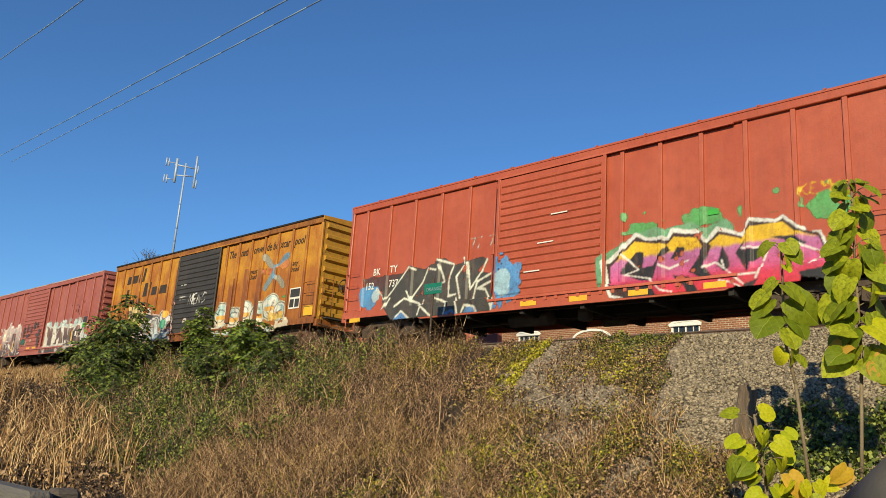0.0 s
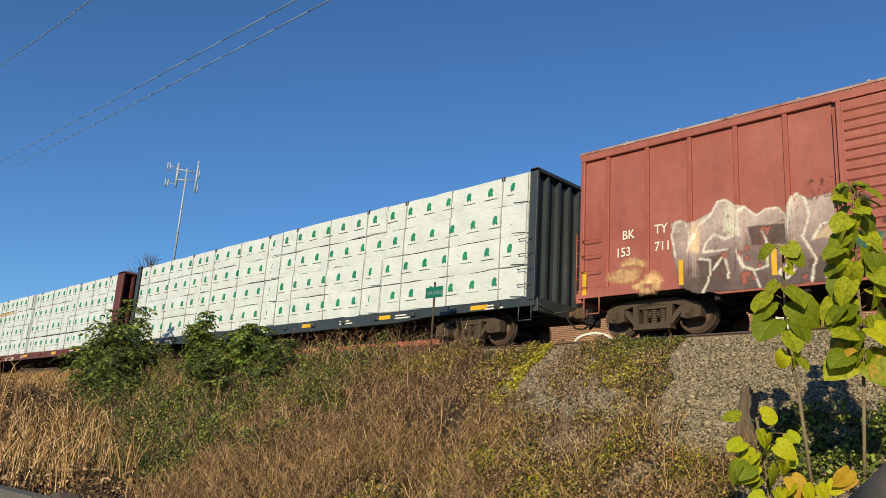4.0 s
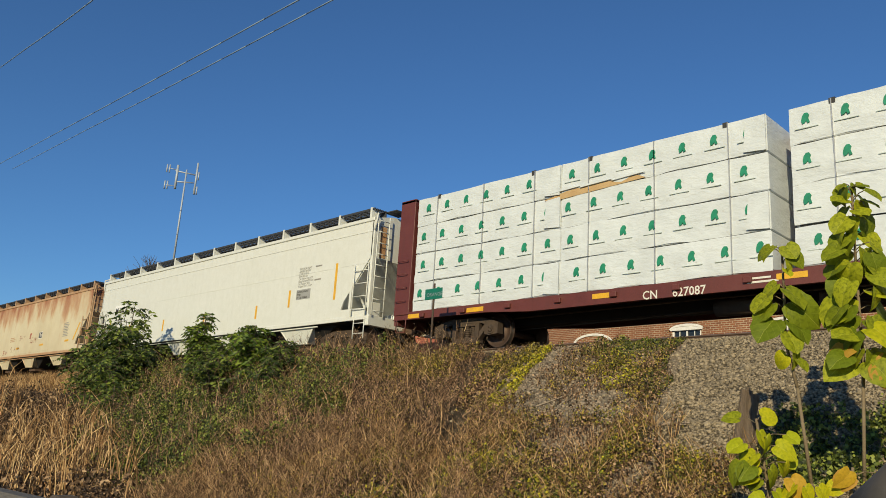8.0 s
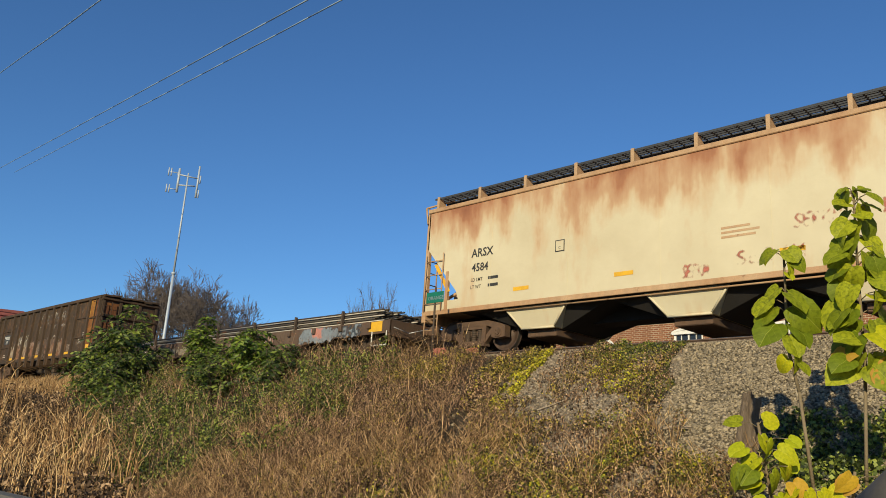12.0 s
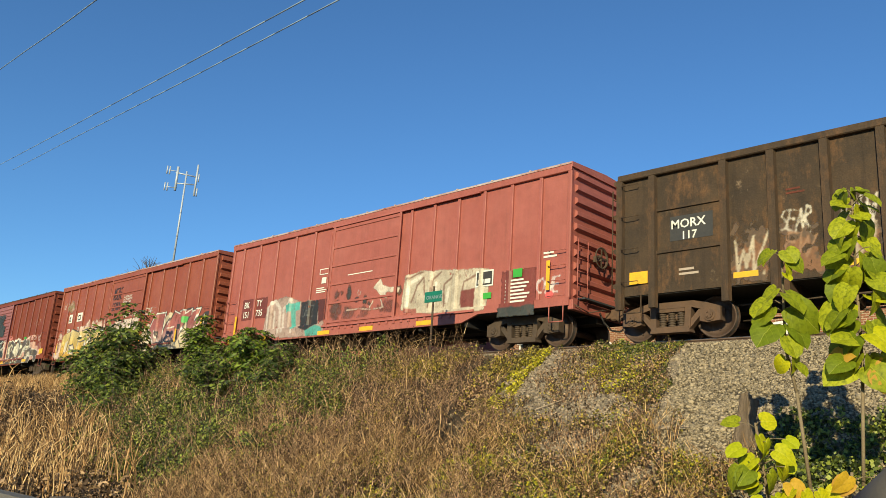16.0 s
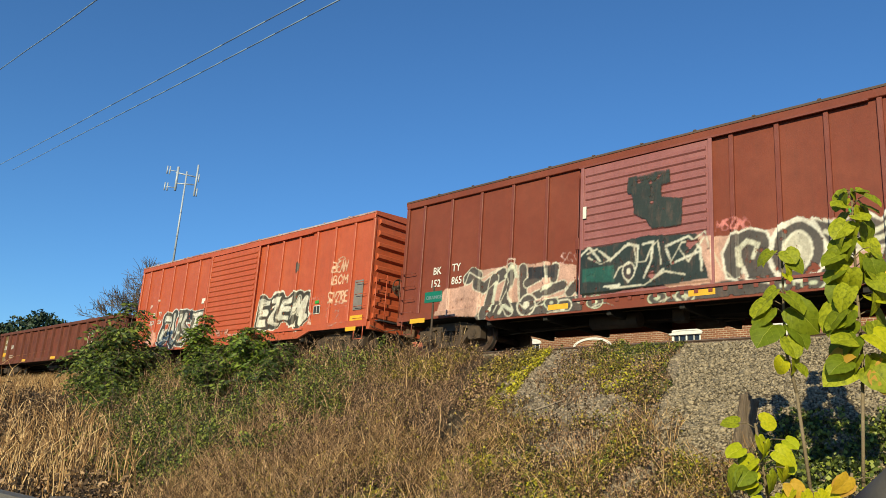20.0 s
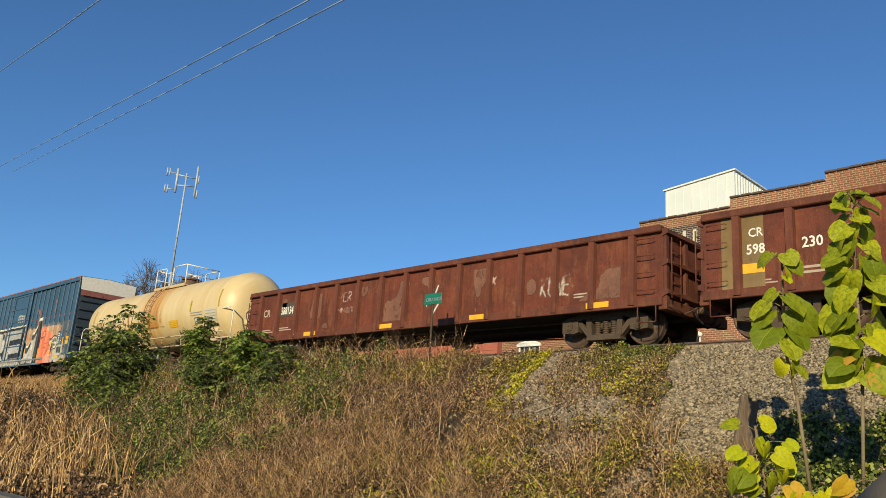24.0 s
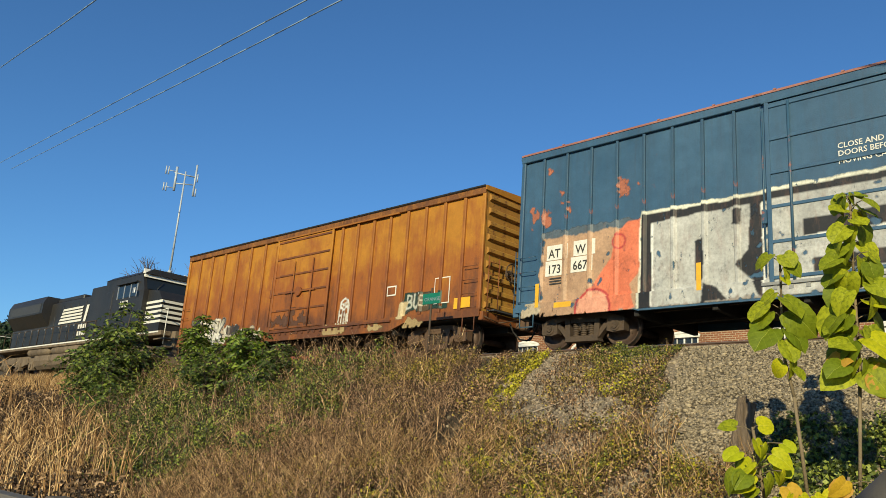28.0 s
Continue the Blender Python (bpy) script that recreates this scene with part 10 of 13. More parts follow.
def gondolas():
    rust = corroded("rusty oxide gondola side", (0.085, 0.020, 0.011), (0.155, 0.036, 0.018), (0.19, 0.058, 0.024), (0.30, 0.19, 0.12), 0.35)
    rust2 = corroded("rusty oxide gondola frame", (0.080, 0.022, 0.013), (0.14, 0.038, 0.020), (0.17, 0.060, 0.028), (0.26, 0.15, 0.09), 0.2)
    dark = corroded("weathered dark brown gondola", (0.032, 0.020, 0.011), (0.060, 0.036, 0.018), (0.12, 0.058, 0.022), (0.24, 0.17, 0.11), 0.45)
    darkf = corroded("weathered brown gondola frame", (0.036, 0.022, 0.012), (0.062, 0.037, 0.019), (0.10, 0.050, 0.021), (0.15, 0.095, 0.055), 0.2)
    oxide = corroded("bright rust panel", (0.13, 0.042, 0.012), (0.34, 0.15, 0.018), (0.42, 0.21, 0.022), (0.10, 0.036, 0.014), 0.75)
    chalk = plain("chalky stencil", (0.42, 0.34, 0.28), (0.34, 0.26, 0.2), 0.8, 0, 8, 60, 0.1)
    # tall scrap gondola
    L = 14.7
    car = gondola("tall weathered brown gondola with rusty orange corner and scrawled graffiti", -24.14, L, 3.84, dark, darkf, "", 0, posts=14, tall=True)
    umber = corroded("dark rust panel", (0.09, 0.030, 0.012), (0.17, 0.062, 0.016), (0.26, 0.10, 0.018), (0.05, 0.022, 0.012), 0.8)
    for z0, z1 in ((2.80, 3.66), (1.84, 2.72), (1.05, 1.76)):
        part("corner_panel", G().box(13.54 - L / 2, 14.10 - L / 2, -1.46, -1.432, z0, z1), oxide if z0 > 1.2 else umber, car, "bright orange rusted corner panel")
        part("corner_panel", G().box(14.16 - L / 2, 14.52 - L / 2, -1.455, -1.432, z0, z1), umber, car, "brown rusted corner panel")
        part("end_panel", G().box(L / 2 + 0.002, L / 2 + 0.03, -1.25, -0.6, z0, z1 - 0.15), umber, car, "rusted end panel")
        part("end_panel", G().box(L / 2 + 0.002, L / 2 + 0.03, -0.4, 0.4, z0, z1 - 0.15), dark, car)
        part("end_panel", G().box(L / 2 + 0.002, L / 2 + 0.03, 0.6, 1.25, z0, z1 - 0.15), dark, car)
        part("corner_rail", G().box(13.45 - L / 2, 14.6 - L / 2, -1.49, -1.432, z0 - 0.07, z0 - 0.02, 0.006), darkf, car)
    part("corner_strip", G().box(14.10 - L / 2, 14.16 - L / 2, -1.50, -1.432, 1.0, 3.68, 0.008), darkf, car)
    for i in range(7):
        part("bent_rim", G().box(L / 2 - 0.1, L / 2 + 0.22, -1.4 + 0.4 * i, -1.0 + 0.4 * i, 3.80 + 0.03 * math.sin(2.2 * i), 3.88 + 0.03 * math.sin(2.2 * i)), darkf, car, "battered top rim")
    plate(car, L, 1.30, 2.08, 1.0, 0.56, M["stencil"], -1.433), mark(car, 1.32, 2.36, L, "MORX", 0.28, y=-1.44, bold=0.016, wide=1.0), mark(car, 1.56, 2.10, L, "117", 0.25, y=-1.44, bold=0.016, wide=1.0)
    tape(car, L, (2.72, 4.75, 6.85, 8.85, 10.98), 1.10, 0.52, 0.12, -1.435), tape(car, L, (0.3, 13.66), 1.2, 0.46, 0.28, -1.466)
    m = Mural(L, 0.95, 3.8, seed=31)
    soot, rusty, cream = (0.105, 0.066, 0.036), (0.20, 0.095, 0.040), (0.44, 0.36, 0.25)
    for u in (3.08, 4.1, 5.15, 6.2, 7.18, 8.16, 9.2, 10.2):
        m.patch(u - 0.34, u + 0.34, 1.05, 2.0, soot, 0.25, 0.35, -0.3), m.patch(u - 0.28, u + 0.28, 1.15, 1.75, rusty, 0.25, 0.3, -0.1)
    for u, rx, rz, z in ((7.16, 0.24, 0.42, 1.52), (8.16, 0.25, 0.48, 1.6), (9.2, 0.28, 0.46, 1.72), (10.2, 0.32, 0.46, 1.6)):
        d = np.hypot((m.X - u) / rx, (m.Z - z) / rz) + 0.10 * m.n(0.3)
        m.lay((np.abs(d - 0.95) < 0.05 + 0.05 * m.n(0.25)) & (m.n(0.18) > -0.5), (0.33, 0.26, 0.19))
        m.lay((d < 0.7) & (m.n(0.2) > 0.25), (0.27, 0.17, 0.10))
    for w, u, z, ww, hh, col, th in (
            ("UK", 6.72, 3.0, 0.55, 0.55, (0.36, 0.32, 0.27), 0.013), ("SZ", 6.82, 2.45, 0.36, 0.3, (0.33, 0.29, 0.24), 0.011), ("INIO", 7.74, 2.75, 0.7, 0.55, (0.27, 0.24, 0.20), 0.012),
            ("TREM", 8.72, 3.0, 0.85, 0.42, (0.36, 0.31, 0.26), 0.014), ("VX", 8.95, 2.55, 0.4, 0.22, (0.33, 0.28, 0.23), 0.011), ("AEON", 9.78, 2.95, 0.85, 0.5, (0.38, 0.33, 0.28), 0.015), ("WV", 9.95, 2.6, 0.55, 0.2, (0.35, 0.30, 0.25), 0.011),
            ("WV", 2.74, 1.2, 0.62, 0.72, (0.50, 0.42, 0.30), 0.026), ("SEAR", 3.72, 1.95, 0.6, 0.42, (0.56, 0.5, 0.40), 0.016), ("EW", 3.78, 1.45, 0.55, 0.5, (0.30, 0.17, 0.09), 0.022), ("THIW", 4.76, 1.85, 0.68, 0.55, (0.62, 0.56, 0.46), 0.018), ("MW", 4.80, 1.25, 0.6, 0.55, (0.46, 0.36, 0.25), 0.024),
            ("SKEN", 5.78, 1.65, 0.68, 0.32, (0.38, 0.24, 0.16), 0.016), ("VNX", 5.8, 1.25, 0.6, 0.36, (0.32, 0.14, 0.08), 0.018), ("EG", 7.0, 1.35, 0.28, 0.3, (0.34, 0.26, 0.19), 0.012), ("GS", 10.05, 1.42, 0.4, 0.34, (0.34, 0.26, 0.19), 0.013), ("STEO", 12.35, 1.55, 0.62, 0.22, (0.40, 0.34, 0.28), 0.012), ("ZN", 12.5, 1.25, 0.4, 0.18, (0.20, 0.14, 0.09), 0.012)):
        m.tag(w, u, z, ww, hh, col, th, 0.15, 1.1)
    for u, w in ((3.08, 0.3), (5.15, 0.32)):
        m.speckle(u - w, u + w, 1.1, 1.6, cream, 0.45, 0.18)
    m.build(car, lambda x, z: np.full(x.shape, 1.431), label="scrawled white and rust graffiti")
    bars(car, 3.85 - L / 2, 2.70, 0.4, 0.16, 2, rust, -1.434), bars(car, 12.98 - L / 2, 2.08, 0.22, 0.08, 1, chalk, -1.434), mark(car, 13.0, 1.93, L, "175", 0.13, y=-1.44, bold=0.006), bars(car, 1.5 - L / 2, 1.3, 0.5, 0.2, 2, chalk, -1.434)
    for a in (0.0, 0.08, 0.16, 0.24, 0.32):
        part("stencil_bar", G().box(11.18 + a - L / 2, 11.19 + a - L / 2, -1.437, -1.433, 1.28, 1.6), chalk, car), part("stencil_bar", G().box(11.18 - L / 2, 11.51 - L / 2, -1.437, -1.433, 1.28 + a * 0.97, 1.29 + a * 0.97), chalk, car)
    # two low gondolas
    L = 16.70
    car = gondola("long low rusty brown gondola", -109.54, L, 2.60, rust, rust2, "", 0, posts=15)
    plate(car, L, 0.4, 0.85, 0.9, 1.6, paint("olive patch paint", (0.16, 0.10, 0.03), None, 0.3, 0.4), -1.434)
    mark(car, 0.98, 1.98, L, "CR", 0.26, y=-1.442), mark(car, 0.93, 1.62, L, "598", 0.29, y=-1.442, bold=0.02), mark(car, 2.04, 1.62, L, "230", 0.30, y=-1.442, bold=0.02)
    bars(car, 1.95 - L / 2, 1.1, 0.8, 0.2, 2, chalk, -1.434), bars(car, 1.0 - L / 2, 0.98, 0.6, 0.12, 2, chalk, -1.434), tape(car, L, (0.75,), 1.22, 0.55, 0.2, -1.44), tape(car, L, (4.4, 8.6, 12.6, 15.4), 0.80, 0.65, 0.13, -1.502)
    plate(car, L, 12.9, 1.3, 0.5, 0.6, M["white"], -1.434), plate(car, L, 12.94, 1.34, 0.42, 0.52, rust, -1.44)
    L = 16.56
    car = gondola("long low rust-red gondola with arrow mark", -127.13, L, 2.55, rust, rust2, "", 0, posts=15)
    plate(car, L, 1.72, 1.56, 1.28, 0.48, paint("dark patch paint", (0.05, 0.04, 0.03), None, 0.4, 0.4), -1.434)
    mark(car, 0.88, 1.62, L, "CR", 0.36, chalk, y=-1.442, bold=0.02), mark(car, 1.96, 1.64, L, "588134", 0.36, y=-1.442, bold=0.024, wide=0.66)
    bars(car, 0.92 - L / 2, 1.05, 0.7, 0.14, 2, chalk, -1.434), bars(car, 1.95 - L / 2, 1.08, 0.75, 0.14, 2, chalk, -1.434), bars(car, 14.2 - L / 2, 1.1, 0.6, 0.14, 2, chalk, -1.434)
    tape(car, L, (0.3,), 0.72, 0.5, 0.2, -1.505), tape(car, L, (3.5, 7.2, 10.9, 14.6), 0.80, 0.62, 0.13, -1.502)
    m = Mural(L, 0.9, 2.4, seed=33)
    m.lay(m.far([[(9.4, 1.05), (9.4, 2.1)], [(9.15, 1.4), (9.4, 1.05), (9.65, 1.4)], [(9.2, 1.9), (9.4, 1.5), (9.6, 1.9)]]) < 0.03, WHITE), m.tag("PER", 5.1, 1.8, 0.7, 0.3, (0.5, 0.3, 0.25), 0.02), m.tag("MNAS", 5.1, 1.45, 0.8, 0.15, (0.5, 0.3, 0.25), 0.015), m.tag("K31", 11.6, 1.7, 0.5, 0.2, (0.55, 0.35, 0.3), 0.02)
    m.tag("KUNE", 13.2, 1.2, 0.9, 0.5, (0.5, 0.42, 0.36), 0.018), m.speckle(2.0, 15.5, 1.0, 2.2, (0.20, 0.09, 0.055), 0.5, 0.6)
    m.build(car, lambda x, z: np.full(x.shape, 1.431), label="white arrow and faint chalk tags")


def loaded_flat():
    cx, L = -5.33, 19.78
    h = L / 2
    car = thing("flat_car", "grimy flat car carrying a low stack of long steel bars", "flat car", "train", loc=(cx, 0, 0))
    p = paint("grimy flat car side", (0.075, 0.046, 0.032), (0.12, 0.078, 0.052), 0.45, 0.7, 0.75)
    for s in (-1, 1):
        part("side_sill", G().prism([(-h, 1.02), (-h, 0.64), (-h + 3.4, 0.60), (-h + 4.6, 0.42), (h - 4.6, 0.42), (h - 3.4, 0.60), (h, 0.64), (h, 1.02)], "y", min(s * 1.42, s * 1.48), max(s * 1.42, s * 1.48)), p, car)
        st = G().box(-0.07, 0.07, min(s * 1.48, s * 1.56), max(s * 1.48, s * 1.56), 0.80, 1.0, 0.01).mesh("stake_pocket")
        sk = G().box(-0.032, 0.032, min(s * 1.40, s * 1.50), max(s * 1.40, s * 1.50), 0.95, 1.46, 0.01).mesh("stake")
        for i in range(14):
            part("stake_pocket", st, p, car, loc=(-h + 0.9 + (L - 1.8) * i / 13, 0, 0))
        for i in range(7):
            part("stake", sk, M["iron"], car, loc=(-h + 2.3 + (L - 4.6) * i / 6, 0, 0))
        part("end_sill", G().box(min(s * (h - 0.1), s * h), max(s * (h - 0.1), s * h), -1.46, 1.46, 0.56, 1.04, 0.01), p, car)
        part("step", G().tube([(s * (h - 0.1), -1.5, 0.7), (s * (h - 0.1), -1.5, 0.28), (s * (h - 0.75), -1.5, 0.28), (s * (h - 0.75), -1.5, 0.7)], 0.02, 5), M["white"], car)
        part("cut_lever", G().tube([(s * (h + 0.1), -1.4, 0.8), (s * (h + 0.12), -0.8, 0.7), (s * (h + 0.3), -0.2, 0.9)], 0.014, 5), M["galv"], car)
    part("deck", G().box(-h + 0.02, h - 0.02, -1.42, 1.42, 0.92, 1.0), M["tie"], car)
    running_gear(car, L, 1.95)
    under_gear(car, L, 0.5)
    steel = paint("dull steel bar", (0.022, 0.018, 0.015), (0.045, 0.034, 0.027), 0.5, 0.3, 0.6)
    pale = plain("pale steel bar", (0.46, 0.42, 0.36), (0.26, 0.22, 0.18), 0.5, 0.3, 2, 30, 0.1, 0.01, (0.2, 1, 1))
    grey = plain("grey steel bar", (0.20, 0.17, 0.14), (0.12, 0.10, 0.08), 0.55, 0.3, 2, 30, 0.1, 0.01, (0.2, 1, 1))
    rng = random.Random(4)
    # layers of long bars, every one set back a little and of its own length
    for layer, (z, r, first) in enumerate(((1.055, 0.026, 0.4), (1.125, 0.034, 0.9), (1.20, 0.024, 2.2), (1.275, 0.036, 3.6), (1.35, 0.022, 6.6), (1.40, 0.026, 8.6))):
        for i in range(19):
            y = -1.36 + 0.03 * (layer % 2) + 0.15 * i
            a = -h + first + rng.uniform(-0.3, 1.4)
            b = h - 0.35 - rng.uniform(0, 0.5)
            m = (pale if layer in (0, 2, 4) and rng.random() < 0.75 else grey) if layer % 2 == 0 else steel
            part("steel_bar", G().cyl((a, y, z), (b, y, z + rng.uniform(-0.008, 0.008)), r, 8), m, car)
    for z in (1.09, 1.24, 1.37):
        for x in (-6.8, -3.4, 0.0, 3.4, 6.8, 9.2):
            if z < 1.3 or x > 0:
                part("spacer", G().box(x - 0.06, x + 0.06, -1.33, 1.36, z - 0.012, z + 0.012), M["tie"], car)
    for x in (-7.5, -4.5, -1.5, 1.5, 4.5, 7.5):
        part("bunk", G().box(x - 0.05, x + 0.05, -1.4, 1.4, 1.0, 1.03), M["tie"], car)
    plate(car, L, 1.45, 0.58, 1.0, 0.36, M["stencil"], -1.482), mark(car, 1.55, 0.63, L, "ATW", 0.30, y=-1.49, bold=0.02, wide=0.9), mark(car, 3.12, 0.61, L, "164", 0.30, y=-1.49, bold=0.02, wide=0.95), mark(car, 3.75, 0.61, L, "164", 0.30, y=-1.49, bold=0.02, wide=0.95)
    plate(car, L, 0.25, 0.72, 0.55, 0.28, M["reflector"], -1.482), plate(car, L, 1.15, 0.84, 0.45, 0.14, M["reflector"], -1.482), plate(car, L, 18.85, 0.70, 0.6, 0.30, M["reflector"], -1.482)
    m = Mural(L, 0.5, 1.0, seed=41)
    m.patch(2.4, 3.0, 0.55, 0.9, (0.06, 0.10, 0.12), 0.1), m.patch(2.75, 3.0, 0.78, 0.9, (0.5, 0.12, 0.1), 0.03), m.patch(15.3, 18.3, 0.55, 0.98, (0.22, 0.25, 0.28), 0.25, 0.5, -0.2), m.patch(16.0, 16.5, 0.7, 0.95, (0.5, 0.22, 0.18), 0.1), m.tag("ZEKAS", 17.3, 0.65, 1.2, 0.3, (0.05, 0.06, 0.07), 0.03), m.patch(5.2, 12, 0.5, 0.9, (0.24, 0.20, 0.14), 0.25, 0.5, 0.1)
    m.patch(12.9, 13.8, 0.6, 0.9, (0.34, 0.20, 0.15), 0.02), m.tag("IIII", 13.0, 0.66, 0.7, 0.18, (0.6, 0.55, 0.5), 0.015)
    m.build(car, lambda x, z: np.full(x.shape, 1.483), label="faded colour patches and tags")
    TRAIN.append((car, cx))


def tank_material():
    m, nt, p = shader("cream tank paint")
    c = coords(nt)
    base = mix(nt, fuzz(nt, c, 0.6, 5, 0.6), (0.60, 0.475, 0.26), (0.55, 0.42, 0.215))
    streak = fuzz(nt, coords(nt, (2.6, 0.3, 0.3)), 1.3, 6, 0.6, 0.5, 0.72)
    base = mix(nt, node(nt, "ShaderNodeMath", operation="MULTIPLY", i0=streak, i1=0.55).outputs[0], base, (0.66, 0.57, 0.38))
    base = mix(nt, node(nt, "ShaderNodeMath", operation="MULTIPLY", i0=fuzz(nt, coords(nt, (1.6, 0.3, 0.3)), 1.1, 6, 0.6, 0.52, 0.75), i1=0.5).outputs[0], base, (0.50, 0.34, 0.14))
    x, _, zz = node(nt, "ShaderNodeSeparateXYZ", i0=c).outputs
    off = node(nt, "ShaderNodeMath", operation="ABSOLUTE", i0=node(nt, "ShaderNodeMath", operation="ADD", i0=x, i1=-0.40).outputs[0]).outputs[0]
    near = node(nt, "ShaderNodeMapRange", i0=off, i1=0.7, i2=1.9, i3=0.16, i4=-0.30).outputs[0]
    near = node(nt, "ShaderNodeMath", operation="ADD", i0=near, i1=node(nt, "ShaderNodeMapRange", i0=zz, i1=1.80, i2=1.84, i3=-0.16, i4=0.0).outputs[0]).outputs[0]
    run = node(nt, "ShaderNodeTexNoise", i0=coords(nt, (2.4, 0.25, 0.16)), i2=1.5, i3=5.0, i4=0.6).outputs[0]
    t = node(nt, "ShaderNodeMath", operation="ADD", i0=run, i1=near).outputs[0]
    k = node(nt, "ShaderNodeMapRange", i0=t, i1=0.40, i2=0.72)
    base = mix(nt, k.outputs[0], base, (0.50, 0.27, 0.075))
    k = node(nt, "ShaderNodeMapRange", i0=t, i1=0.64, i2=0.86)
    base = mix(nt, k.outputs[0], base, (0.31, 0.13, 0.036))
    nt.links.new(base, p.inputs["Base Color"])
    p.inputs["Roughness"].default_value = 0.45
    bumped(nt, p, fuzz(nt, c, 1.8, 3), 0.12, 0.02)
    return m


def tank_car():
    cx, L = -143.66, 14.11
    h = L / 2
    car = thing("tank_car", "cream tank car with rust stains round its filling platform", "tank car", "train", loc=(cx, 0, 0))
    tm = tank_material()
    trim = paint("cream trim paint", (0.56, 0.46, 0.30), (0.46, 0.36, 0.22), 0.3, 0.5, 0.6)
    R, zc, hl = 1.47, 2.42, h - 0.78
    prof = [(-hl - 0.62, 0.02), (-hl - 0.60, 0.35), (-hl - 0.52, 0.75), (-hl - 0.36, 1.08), (-hl - 0.14, 1.31), (-hl + 0.1, R)]
    mid = [(-hl + 0.1 + (2 * hl - 0.2) * i / 24, R) for i in range(1, 25)]
    part("tank_shell", G().lathe(prof + mid + [(-a, r) for a, r in prof[::-1]][1:], "x", (0, 0, zc), 56), tm, car, "rust-stained cream cylindrical tank")
    for x in (-4.1, -1.75, 0.9, 3.3):
        part("weld_ring", G().lathe([(x - 0.018, R + 0.001), (x - 0.012, R + 0.007), (x + 0.012, R + 0.007), (x + 0.018, R + 0.001)], "x", (0, 0, zc), 56), tm, car)
    # platform
    zt = zc + R
    zd = zt - 0.17
    part("platform", G().box(-1.15, 1.68, -0.80, -0.5, zd, zd + 0.04).box(-1.15, 1.68, 0.5, 0.80, zd, zd + 0.04).box(-1.15, -0.9, -0.5, 0.5, zt + 0.02, zt + 0.05).box(-1.15, 1.68, -0.82, -0.79, zd - 0.02, zd + 0.10), trim, car)
    part("manway", G().cyl((0.6, 0, zt - 0.1), (0.6, 0, zt + 0.28), 0.34, 18).cyl((0.6, 0, zt + 0.28), (0.6, 0, zt + 0.36), 0.40, 18).cyl((1.2, 0.1, zt - 0.1), (1.2, 0.1, zt + 0.25), 0.12, 10).box(-0.05, 0.1, -0.2, 0.1, zt - 0.1, zt + 0.28, 0.02).cyl((0.45, -0.1, zt + 0.36), (0.85, -0.1, zt + 0.46), 0.04, 8), M["iron_brown"], car, "rusty manway and valves")
    for x0, x1 in ((-1.12, -0.22), (0.45, 1.64)):
        g = G()
        for y in (-0.78, 0.78):
            g.tube([(x0, y, zd), (x0, y, zd + 0.88), (x0 + 0.06, y, zd + 0.94), (x1 - 0.06, y, zd + 0.94), (x1, y, zd + 0.88), (x1, y, zd)], 0.026, 6)
        part("platform_rail", g, M["white"], car, "white tube railing")
    for x in (-1.12, 1.64):
        part("platform_rail", G().tube([(x, -0.78, zd + 0.92), (x, 0.78, zd + 0.92)], 0.026, 6).tube([(x, -0.78, zd + 0.5), (x, 0.78, zd + 0.5)], 0.02, 6), M["white"], car)
    lad = G()
    for x in (-0.22, 0.24):
        pts = [(x, -(R + 0.09) * math.cos(a), zc + (R + 0.09) * math.sin(a)) for a in [radians(q) for q in range(-35, 66, 10)]]
        lad.tube([(x, -1.46, 1.05)] + pts, 0.022, 6)
    for k in range(11):
        a = radians(-30 + 9 * k)
        lad.cyl((-0.22, -(R + 0.09) * math.cos(a), zc + (R + 0.09) * math.sin(a)), (0.24, -(R + 0.09) * math.cos(a), zc + (R + 0.09) * math.sin(a)), 0.016, 6)
    part("tank_ladder", lad, paint("rusty cream ladder", (0.42, 0.26, 0.12), (0.30, 0.13, 0.05), 0.4, 0.4), car, "curved rusty ladder")
    for x in (-0.30, 0.32):
        part("ladder_post", G().box(x - 0.035, x + 0.035, -1.50, -1.44, 0.86, 1.62, 0.008), trim, car)
    part("ladder_foot", G().tube([(-0.3, -1.47, 0.9), (0.32, -1.47, 0.9)], 0.02, 6), trim, car)
    for x in (1.75, 2.2):
        part("pipe_hanger", G().tube([(x - 0.16, -1.40, 0.92), (x, -1.38, 0.42), (x + 0.16, -1.40, 0.92)], 0.02, 5), M["black"], car)
    # running boards, rails and saddles
    for s in (-1, 1):
        part("side_rail", G().cyl((-h + 0.5, s * 1.47, 1.32), (h - 0.5, s * 1.47, 1.32), 0.026, 8), trim, car)
        part("running_rail", G().cyl((-h + 2.4, s * 1.45, 0.92), (h - 2.4, s * 1.45, 0.92), 0.03, 8), trim, car)
        for x in (-5.0, -3.3, -1.7, 0.0, 1.7, 3.3, 5.0):
            part("stanchion", G().cyl((x, s * 1.40, 0.9), (x, s * 1.47, 1.34), 0.022, 6).cyl((x, s * 1.40, 0.92), (x, s * 0.9, 1.22), 0.025, 6), trim, car)
        x0, x1 = s * (h - 2.1), s * (h - 0.02)
        part("stub_sill", G().box(min(x0, x1), max(x0, x1), -0.35, 0.35, 0.68, 1.05, 0.02), trim, car)
        part("end_platform", G().box(min(s * (h - 1.15), s * (h - 0.05)), max(s * (h - 1.15), s * (h - 0.05)), -1.42, 1.42, 1.06, 1.11), trim, car)
